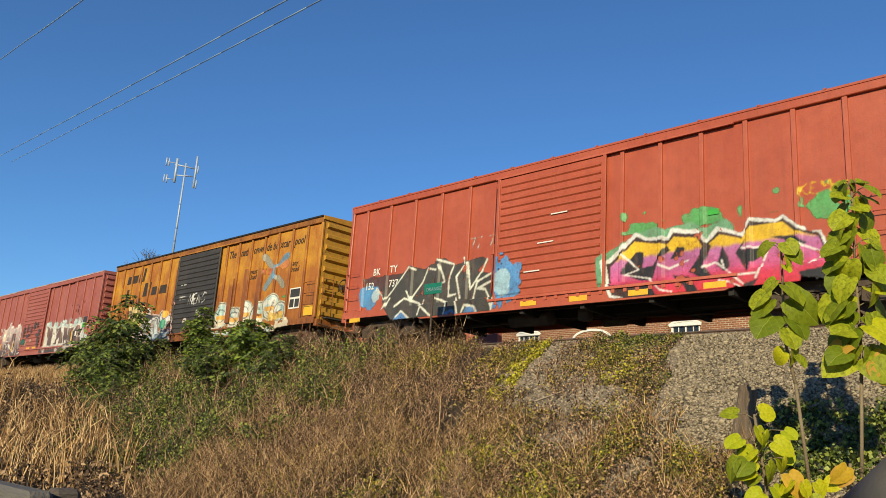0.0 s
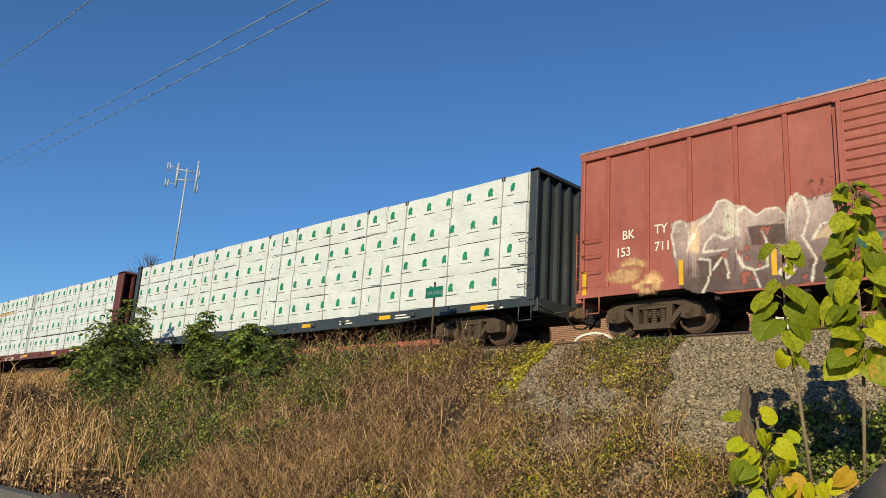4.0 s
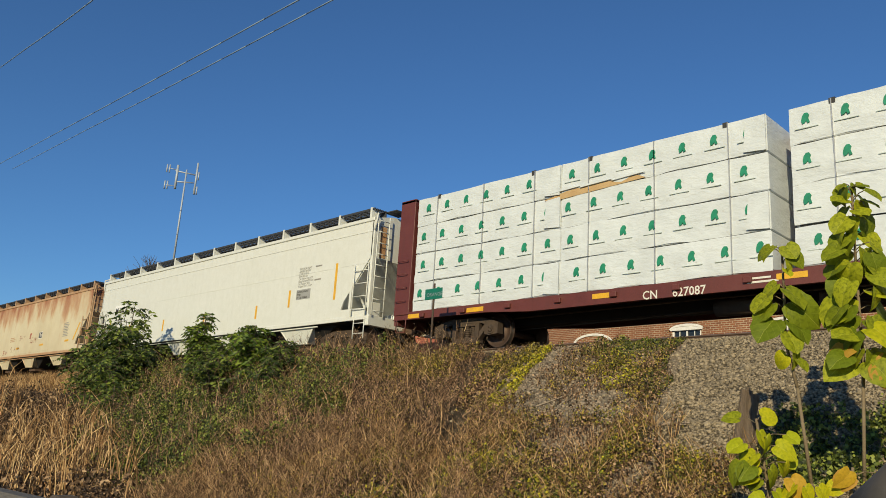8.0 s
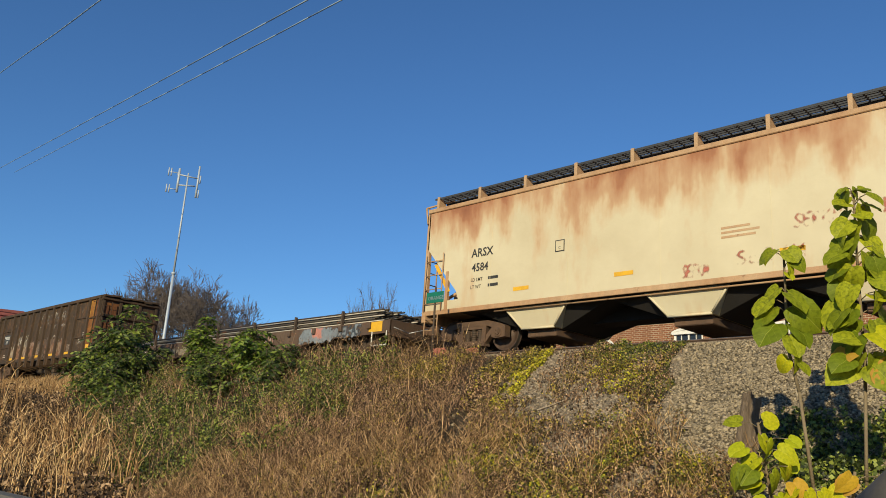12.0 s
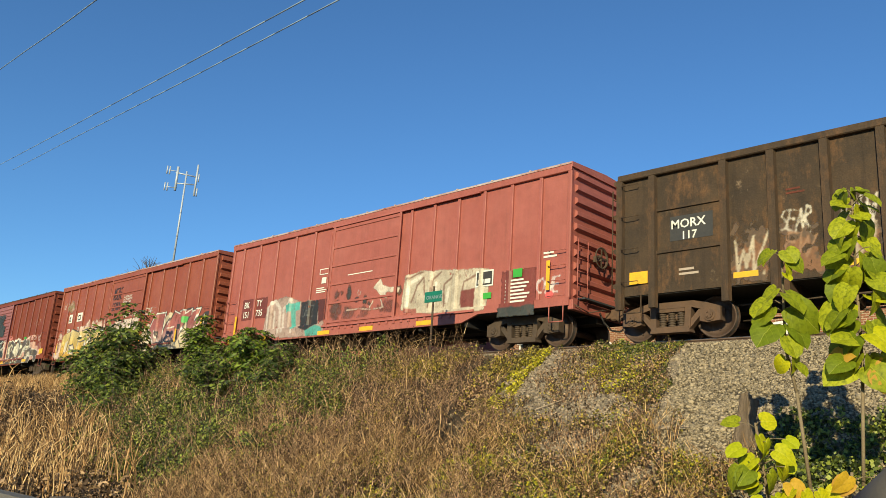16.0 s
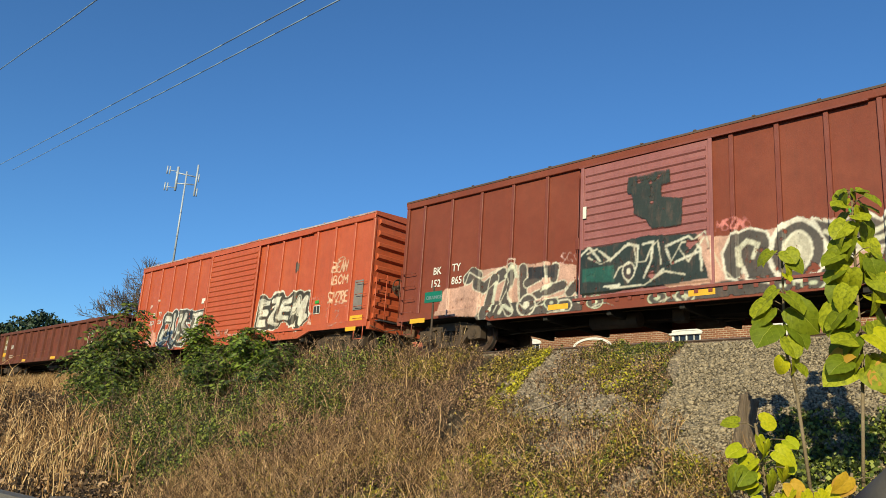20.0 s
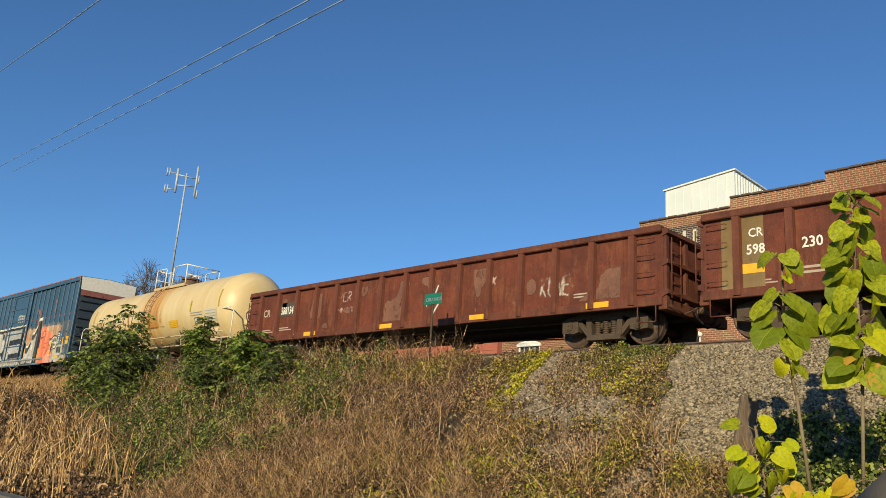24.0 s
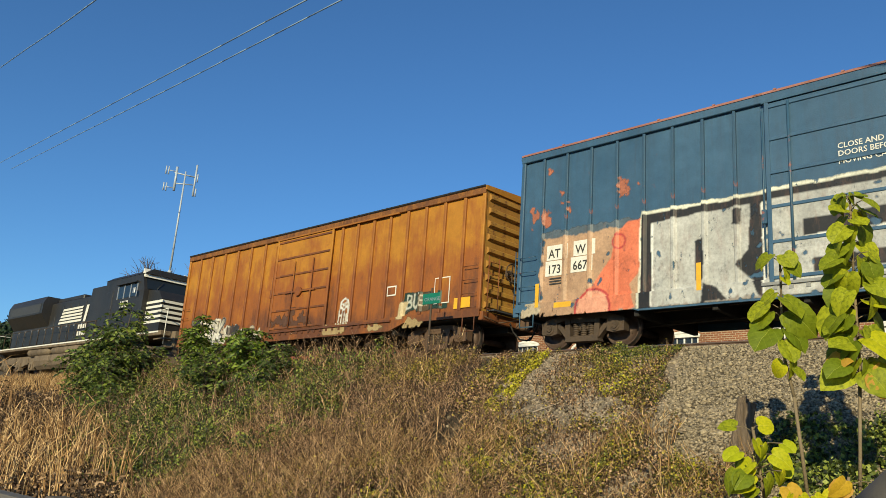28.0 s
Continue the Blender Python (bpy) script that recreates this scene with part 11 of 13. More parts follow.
        part("saddle", G().prism([(-1.15, 1.05), (1.15, 1.05), (1.05, 1.45), (0.6, 1.1), (-0.6, 1.1), (-1.05, 1.45)], "x", min(s * (h - 2.0), s * (h - 1.5)), max(s * (h - 2.0), s * (h - 1.5))), trim, car)
        part("handrail", G().tube([(s * (h - 0.08), -1.4, 1.1), (s * (h - 0.08), -1.4, 2.1), (s * (h - 0.35), -1.4, 2.25), (s * (h - 0.9), -1.42, 2.2)], 0.022, 6), M["white"], car)
        part("step", ladder(s * (h - 0.15), s * (h - 0.6), 0.38, 1.08, -1.45, 2, 0.018), trim, car)
        part("end_sill", G().box(min(s * (h - 0.12), s * h), max(s * (h - 0.12), s * h), -1.42, 1.42, 0.92, 1.08, 0.01), trim, car)
    part("reservoir", G().cyl((h - 2.3, -1.02, 1.42), (h - 1.35, -1.02, 1.42), 0.21, 14), trim, car, "small cream air reservoir")
    part("brake_wheel", G().lathe([(h - 0.24, 0.24), (h - 0.2, 0.26), (h - 0.2, 0.22), (h - 0.24, 0.2)], "x", (0, -0.55, 2.0), 18).box(h - 0.5, h - 0.2, -0.72, -0.38, 1.65, 2.2, 0.04), trim, car)
    part("bottom_outlet", G().cyl((0.2, 0, 0.98), (0.2, 0, 0.55), 0.16, 12).box(-0.1, 0.5, -0.28, 0.28, 0.82, 0.98, 0.03), M["iron_brown"], car)
    truck(car, -h + 1.75, True), truck(car, h - 1.75, True)
    for s in (-1, 1):
        c = part("coupler", COUPLER, M["iron_brown"], car, loc=(s * (h + 0.02), 0, 0))
        c.rotation_euler.z = 0 if s > 0 else math.pi
    part("brake_pipe", G().tube([(-h + 0.4, -0.4, 0.72), (-3.4, -0.5, 0.62), (3.4, -0.5, 0.62), (h - 0.4, -0.4, 0.72)], 0.022, 6), M["iron"], car)

    # lettering lies on the curve of the shell
    def curved(g, material, name, label=""):
        g.v = [(x, -math.sqrt(max(0.0, (R + 0.012) ** 2 - (z - zc) ** 2)), z) for x, y, z in g.v]
        part(name, g, material, car, label)
    def words(text, u, z, size, material):
        ob = lettering(car, text, u - h, z, size, material, y=-1.5, bold=0.018)
        for q in ob.data.vertices:
            q.co.y = -math.sqrt((R + 0.012) ** 2 - (q.co.z - zc) ** 2)
    words("UTLX", 1.88, 2.16, 0.33, M["stencil"]), words("130100", 2.92, 2.14, 0.33, M["stencil"])
    for i in range(3):
        curved(G().box(1.9 - h, 3.2 - 0.2 * i - h, 0, 0, 2.1 - 0.16 * i, 2.14 - 0.16 * i), M["galv"], "stencil_line")

    def band(x0, x1, z0, z1, material, name, label=""):
        n = 8
        vs, fs = [], []
        for i in range(n + 1):
            z = z0 + (z1 - z0) * i / n
            y = -math.sqrt((R + 0.012) ** 2 - (z - zc) ** 2)
            vs += [(x0 - h, y, z), (x1 - h, y, z)]
        for i in range(n):
            fs.append((2 * i, 2 * i + 1, 2 * i + 3, 2 * i + 2))
        part(name, G().add(vs, fs), material, car, label)
    olive = plain("olive yellow strip", (0.42, 0.33, 0.03), (0.34, 0.26, 0.03), 0.5, 0, 5, 40, 0.1)
    band(1.40, 1.50, 2.3, 3.0, olive, "reflector"), band(3.93, 4.03, 2.34, 2.72, olive, "reflector"), band(10.78, 10.88, 2.26, 2.70, olive, "reflector"), band(12.95, 13.05, 2.3, 3.0, olive, "reflector")
    band(9.0, 9.75, 1.74, 2.02, M["reflector"], "warning_label", "yellow warning label")
    for i in range(3):
        band(9.06, 9.69, 1.79 + 0.07 * i, 1.815 + 0.07 * i, olive, "label_line")
    band(11.15, 11.57, 1.76, 2.0, M["stencil"], "data_panel"), band(11.19, 11.35, 1.8, 1.96, M["white"], "data_panel"), band(11.38, 11.53, 1.8, 1.96, M["galv"], "data_panel")
    band(11.97, 12.85, 1.78, 2.3, plain("faded data panel", (0.55, 0.50, 0.38), (0.48, 0.43, 0.32), 0.6, 0, 6, 40, 0.1), "data_panel", "faded pale data panel"), band(11.97, 12.85, 1.60, 1.70, M["stencil"], "data_panel")
    for i in range(4):
        band(12.02, 12.8, 1.85 + 0.11 * i, 1.88 + 0.11 * i, M["galv"], "data_line")
    for i in range(2):
        band(10.85, 11.75, 2.08 + 0.1 * i, 2.11 + 0.1 * i, M["galv"], "data_line")
    sc = Mural(L, 1.0, 3.3, seed=51)
    sc.tag("XOH", 9.15, 1.34, 0.8, 0.32, (0.12, 0.10, 0.07), 0.012, 0.35, 0.8)
    sc.lay(np.abs(np.hypot((sc.X - 10.08 - 0.2 * (sc.Z - 1.5)) / 0.16, (sc.Z - 1.52) / 0.17) - 0.95) < 0.07, (0.12, 0.10, 0.07))
    wide = 0.075 * np.clip((sc.Z - 1.15) / 0.7, 0.1, 1) * np.clip((3.1 - sc.Z) / 0.3, 0, 1)
    bow = 5.25 + 0.30 * np.clip(2.3 - sc.Z, 0, 1.2) ** 1.6
    sc.lay((np.abs(sc.X - bow + 0.02 * sc.n(0.4)) < wide) & (sc.Z < 3.05) & (sc.Z > 1.2), (0.42, 0.20, 0.06))
    sc.lay((np.abs(sc.Z - 1.82 + 0.015 * sc.n(0.3)) < 0.016) & (sc.X > 6.0) & (sc.X < 8.62), (0.20, 0.09, 0.035))
    for q in (6.25, 8.28):
        sc.lay((np.abs(sc.X - q + 0.02 * sc.n(0.4)) < 0.022) & (sc.Z > 2.0) & (sc.Z < 2.7), (0.40, 0.26, 0.05))
    sc.build(car, lambda x, z: np.sqrt(np.maximum(0.01, (R + 0.012) ** 2 - (z - zc) ** 2)) + 0.002, label="black scribbled tag and long rust runs", worn=1.0)
    TRAIN.append((car, cx))


def locomotive():
    cx, L = -197.57, 21.89
    h = L / 2
    car = thing("locomotive", "black diesel locomotive with white nose stripes", "locomotive", "train", loc=(cx, 0, 0))
    blk = paint("black locomotive paint", (0.014, 0.014, 0.014), (0.026, 0.024, 0.022), 0.05, 0.5, 0.5, dirt=(0.07, 0.05, 0.035))
    dirt = corroded("dusty brown underframe", (0.12, 0.088, 0.058), (0.20, 0.15, 0.10), (0.08, 0.058, 0.04), (0.26, 0.20, 0.14), 0.4)
    wht = M["white"]
    glassm, gt, gp = shader("cab glass")
    gp.inputs["Base Color"].default_value, gp.inputs["Roughness"].default_value = (0.015, 0.02, 0.025, 1), 0.06
    X = lambda u: u - h
    part("frame_sill", G().box(X(0.4), X(L - 0.4), -1.48, 1.48, 1.38, 1.58, 0.02), dirt, car)
    part("sill_stripe", G().box(X(0.6), X(L - 0.6), -1.49, -1.484, 1.50, 1.56), wht, car, "white sill stripe")
    hood = part("hood", G().box(X(1.6), X(15.2), -0.98, 0.98, 1.58, 3.95, 0.06), blk, car, "long black engine hood")
    part("radiator", G().prism([(-1.0, 2.7), (-1.48, 3.35), (-1.48, 3.95), (-1.3, 4.32), (1.3, 4.32), (1.48, 3.95), (1.48, 3.35), (1.0, 2.7)], "x", X(1.8), X(7.2)), blk, car, "flared radiator housing")
    part("radiator_grille", G().box(X(2.2), X(6.9), -1.495, -1.482, 3.42, 3.9), M["grating"], car)
    part("exhaust_hump", G().box(X(7.6), X(11.0), -0.85, 0.85, 3.95, 4.2, 0.05), blk, car)
    for i in range(13):
        u = 2.0 + 1.0 * i
        part("hood_door", G().box(X(u), X(u + 0.92), -1.0, -0.982, 1.75, 3.3 if u < 7.5 else 3.7, 0.006), blk, hood)
        part("door_latch", G().box(X(u + 0.76), X(u + 0.84), -1.02, -1.0, 2.5, 2.62), M["galv"], hood)
    # white stripes and monogram as plain shapes on the hood
    for i in range(5):
        part("hood_stripe", G().prism([(X(8.6 + 0.1 * i), 2.70 + 0.17 * i), (X(11.6), 2.70 + 0.17 * i), (X(11.7), 2.81 + 0.17 * i), (X(8.7 + 0.1 * i), 2.81 + 0.17 * i)], "y", -1.03, -1.022), wht, car, "white hood stripe")
    for u, w in ((11.9, 0.28), (12.45, 0.28), (13.1, 0.5), (13.3, 0.5)):
        part("monogram_block", G().prism([(X(u), 2.65), (X(u + w), 2.65), (X(u + w + 0.2), 3.5), (X(u + 0.2), 3.5)], "y", -1.03, -1.022), wht, car)
    for k, z in enumerate((2.3, 1.95)):
        for i in range(7 if k == 0 else 8):
            part("letter_block", G().box(X(11.4 + 0.3 * i), X(11.4 + 0.3 * i + 0.2), -1.03, -1.022, z, z + 0.22), wht, car)
    # cab
    cabg = G().prism([(X(15.2), 1.58), (X(19.3), 1.58), (X(19.3), 3.55), (X(18.95), 4.30), (X(15.2), 4.30)], "y", -1.48, 1.48)
    cab = part("cab", cabg, blk, car, "wide black crew cab")
    part("cab_roof", G().prism([(-1.5, 4.28), (-1.15, 4.52), (1.15, 4.52), (1.5, 4.28)], "x", X(15.1), X(19.25)), blk, cab)
    part("inverter_cabinet", G().box(X(13.4), X(15.2), -1.42, 1.42, 1.58, 4.15, 0.05), blk, car)
    part("side_window", G().box(X(16.7), X(18.6), -1.49, -1.482, 3.30, 3.85), glassm, cab)
    for x in (16.65, 17.3, 17.95, 18.6):
        part("window_frame", G().box(X(x - 0.04), X(x + 0.04), -1.50, -1.48, 3.26, 3.9), M["galv"], cab)
    part("window_visor", G().box(X(16.6), X(18.7), -1.62, -1.48, 3.92, 3.97), blk, cab)
    part("windscreen", G().prism([(X(19.30), 3.58), (X(19.33), 3.58), (X(19.02), 4.22), (X(18.99), 4.22)], "y", -1.35, 1.35), glassm, cab)
    part("headlight_panel", G().box(X(18.95), X(19.2), 0.35, 1.2, 4.30, 4.56, 0.02), wht, cab, "cream number board box")
    part("wiper", G().cyl((X(19.33), -0.9, 3.62), (X(19.2), -0.6, 4.0), 0.014, 5), blk, cab)
    part("cab_brow", G().prism([(X(18.85), 4.18), (X(19.16), 4.12), (X(19.1), 4.34), (X(18.9), 4.54)], "y", -1.46, 1.46), wht, cab, "cream brow over the windscreen")
    part("nose", G().prism([(X(19.3), 1.58), (X(20.75), 1.58), (X(20.65), 3.05), (X(20.3), 3.42), (X(19.3), 3.55)], "y", -1.25, 1.25), blk, car, "short low nose")
    for i in range(5):
        z = 2.0 + 0.22 * i
        part("nose_stripe", G().box(X(19.1), X(20.78), -1.262 if i else -1.262, -1.252, z, z + 0.11).box(X(20.74) - 0.03 * i, X(20.80) - 0.02 * i, -1.25, 1.25, z, z + 0.11), wht, car, "white nose stripe")
    lettering(cab, "1012", X(17.0), 2.86, 0.44, wht, -1.49, bold=0.02)
    part("cab_door", G().box(X(15.4), X(16.1), -1.495, -1.482, 1.7, 3.7, 0.005), blk, cab)
    part("cab_mirror", G().box(X(18.75), X(18.95), -1.75, -1.70, 3.35, 3.6, 0.01).cyl((X(18.85), -1.5, 3.5), (X(18.85), -1.72, 3.5), 0.015, 6), M["galv"], cab)
    part("horn", G().cyl((X(13.2), 0.3, 4.3), (X(13.6), 0.3, 4.34), 0.05, 8, 0.09).box(X(13.0), X(13.5), 0.2, 0.4, 4.15, 4.3), blk, car)
    # fuel tank, air reservoirs, steps, rails
    prof = [(-1.42, 1.0), (-1.44, 0.72), (-1.36, 0.48), (-1.18, 0.30), (1.18, 0.30), (1.36, 0.48), (1.44, 0.72), (1.42, 1.0)]
    part("fuel_tank", G().prism(prof, "x", X(7.3), X(13.6)), dirt, car, "dusty brown fuel tank")
    for u in (9.3, 11.5):
        part("tank_band", G().prism([(y * 1.012, z if z > 0.95 else z - 0.012) for y, z in prof], "x", X(u), X(u + 0.07)), dirt, car)
    for u0, u1 in ((5.9, 9.0), (9.3, 13.2)):
        part("air_reservoir", G().lathe([(X(u0), 0.05), (X(u0 + 0.1), 0.2), (X(u0 + 0.25), 0.235), (X(u1 - 0.25), 0.235), (X(u1 - 0.1), 0.2), (X(u1), 0.05)], "x", (0, -1.2, 1.24), 16), dirt, car, "dusty air reservoir")
    for u in (13.9, 14.3, 14.8):
        part("cable", G().tube([(X(u), -1.4, 1.38), (X(u + 0.15), -1.46, 1.0), (X(u - 0.2), -1.4, 0.7)], 0.025, 6), M["iron"], car)
    for u0, u1 in ((0.0, 0.9), (20.9, L)):
        part("end_steps", G().box(X(u0), X(u1), -1.46, -1.0, 0.45, 0.52).box(X(u0), X(u1), -1.46, -1.05, 0.85, 0.9).box(X(u0), X(u1), -1.46, -1.1, 1.2, 1.25).box(X(u0), X(u1), -1.0, 1.0, 0.45, 1.58), dirt, car)
    rail = G()
    for i in range(14):
        u = 0.9 + 1.05 * i
        rail.cyl((X(u), -1.44, 1.58), (X(u), -1.44, 2.45), 0.018, 6)
    rail.cyl((X(0.9), -1.44, 2.45), (X(14.6), -1.44, 2.45), 0.018, 6)
    part("handrail", rail, M["iron"], car)
    part("end_rail", G().tube([(X(0.2), -1.4, 1.58), (X(0.2), -1.4, 2.5), (X(0.2), 1.4, 2.5), (X(0.2), 1.4, 1.58)], 0.02, 6), M["galv"], car)
    part("front_rail", G().tube([(X(L - 0.2), -1.4, 1.0), (X(L - 0.2), -1.4, 2.5), (X(L - 1.0), -1.44, 2.4)], 0.02, 6), wht, car)
    part("plow", G().prism([(X(L - 0.15), 0.15), (X(L + 0.25), 0.15), (X(L - 0.05), 0.7)], "y", -1.3, 1.3), dirt, car)
    for s in (-1, 1):
        c = part("coupler", COUPLER, M["iron_brown"], car, loc=(s * (h + 0.12), 0, 0))
        c.rotation_euler.z = 0 if s > 0 else math.pi
    # six-wheel trucks
    fr = G().prism([(-2.6, 0.55), (-2.6, 0.95), (-1.9, 1.08), (1.9, 1.08), (2.6, 0.95), (2.6, 0.55), (2.3, 0.42), (1.5, 0.72), (0.6, 0.55), (-0.6, 0.55), (-1.5, 0.72), (-2.3, 0.42)], "y", -0.09, 0.09)
    for x in (-1.95, 0.0, 1.95):
        fr.box(x - 0.24, x + 0.24, -0.16, 0.10, 0.30, 0.74, 0.03).cyl((x, -0.22, 0.51), (x, -0.16, 0.51), 0.13, 12)
        fr.box(x - 0.85, x - 0.6, -0.14, 0.08, 0.62, 1.0, 0.02)
    frm = fr.mesh("side_frame")
    for x in (-h + 4.3, h - 4.3):
        t = part("truck", G().box(-2.3, 2.3, -0.7, 0.7, 0.7, 1.1, 0.05).cyl((0, 0, 1.1), (0, 0, 1.4), 0.5, 16), M["iron"], car, loc=(x, 0, 0))
        for s in (-1, 1):
            f = part("side_frame", frm, dirt, t, loc=(0, s * 1.05, 0))
            f.rotation_euler.z = 0 if s < 0 else math.pi
        for k, d in (("loco_lead", 1.95), ("loco_mid", 0.0), ("loco_trail", -1.95)):
            WHEELS.setdefault(k, []).append(part("wheelset", TM["wheelset"], M["wheel"], t, loc=(d, 0, 0.457)))
    TRAIN.append((car, cx))


# ---- plants ----
def spread(n, x0, x1, y0, y1, keep=None):
    x, y = RNG.uniform(x0, x1, n), RNG.uniform(y0, y1, n)
    if keep is not None:
        k = keep(x, y)
        x, y = x[k], y[k]
    return np.stack([x, y, height(x, y)], -1)


def blades(pts, tall, wide, lean=0.25, segs=3, tallness=1.0):
    """Tapered bent blades or stems, three-sided."""
    n = len(pts)
    hgt = RNG.uniform(*tall, n) * tallness
    a = RNG.uniform(0, 2 * math.pi, n)
    bend = RNG.normal(0, lean, (n, 2)) * hgt[:, None]
    w = RNG.uniform(*wide, n)
    tri = np.array([(math.cos(q), math.sin(q)) for q in (0, 2.09, 4.19)])
    rows = []
    for k in range(segs + 1):
        t = k / segs
        c = pts + np.concatenate([bend * t * t, (hgt * t)[:, None] * (1 - 0.12 * t)], 1)
        r = (w * (1 - 0.85 * t))[:, None, None]
        ring = np.concatenate([tri[None] * r, np.zeros((n, 3, 1))], 2)
        rows.append(c[:, None] + ring)
    v = np.stack(rows, 1)
    m = 3 * (segs + 1)
    f = []
    for k in range(segs):
        for j in range(3):
            f.append((3 * k + j, 3 * k + (j + 1) % 3, 3 * k + 3 + (j + 1) % 3, 3 * k + 3 + j))
    F = (np.array(f)[None] + m * np.arange(n)[:, None, None]).reshape(-1, 4)
    tips = pts + np.concatenate([bend, (hgt * 0.88)[:, None]], 1)
    mid = lambda t: pts + np.concatenate([bend * t * t, (hgt * t * (1 - 0.12 * t))[:, None]], 1)
    return v.reshape(-1, 3), F, mid


def leaves(pts, size, up=0.4, long=1.6, face=(0.2, -0.7, 0.5)):
    """Small folded leaves, two quads each, turned roughly to the light."""
    n = len(pts)
    s = RNG.uniform(*size, n)[:, None]
    nrm = RNG.normal(0, 1, (n, 3)) * (1 - up) + np.array(face) * up * 2
    nrm /= np.linalg.norm(nrm, axis=1, keepdims=True)
    t = np.cross(nrm, RNG.normal(0, 1, (n, 3)))
    t /= np.linalg.norm(t, axis=1, keepdims=True) + 1e-9
    b = np.cross(nrm, t)
    half = s * 0.5
    P = [pts, pts + t * half * long * 0.5 + b * half * 0.85 + nrm * half * 0.25, pts + t * half * long * 1.15, pts + t * half * long * 0.5 - b * half * 0.85 + nrm * half * 0.25]
    v = np.stack(P, 1).reshape(-1, 3)
    f = (np.array([(0, 1, 2), (0, 2, 3)])[None] + 4 * np.arange(n)[:, None, None]).reshape(-1, 3)
    return v, f


def join3(*pairs):
    vs, fs, n = [], [], 0
    for v, f in pairs:
        if f.shape[1] == 4:
            f = np.concatenate([f[:, [0, 1, 2]], f[:, [0, 2, 3]]])
        vs.append(v)
        fs.append(f + n)
        n += len(v)
    return np.concatenate(vs), np.concatenate(fs)


def mounds(pts, wide, tall, per):
    """Points on the skins of domed tufts that stand on pts."""
    n = len(pts)
    q = RNG.normal(0, 1, (n, per, 3))
    q[..., 2] = np.abs(q[..., 2])
    q /= np.linalg.norm(q, axis=2, keepdims=True)
    q *= RNG.uniform(0.45, 1.05, (n, per, 1)) ** 0.5
    w = RNG.uniform(*wide, (n, 1))
    h = RNG.uniform(*tall, (n, 1))
    q *= np.stack([w, w, h], 2)
    return (pts[:, None] + q).reshape(-1, 3)


thick_edge = lambda y: -12.6 + (-2.3 - y) * 0.85
gravel_edge = lambda y: -7.85 + (-2.3 - y) * 0.32
gully_line = lambda y: -11.6 - 0.55 * (y + 4.4)


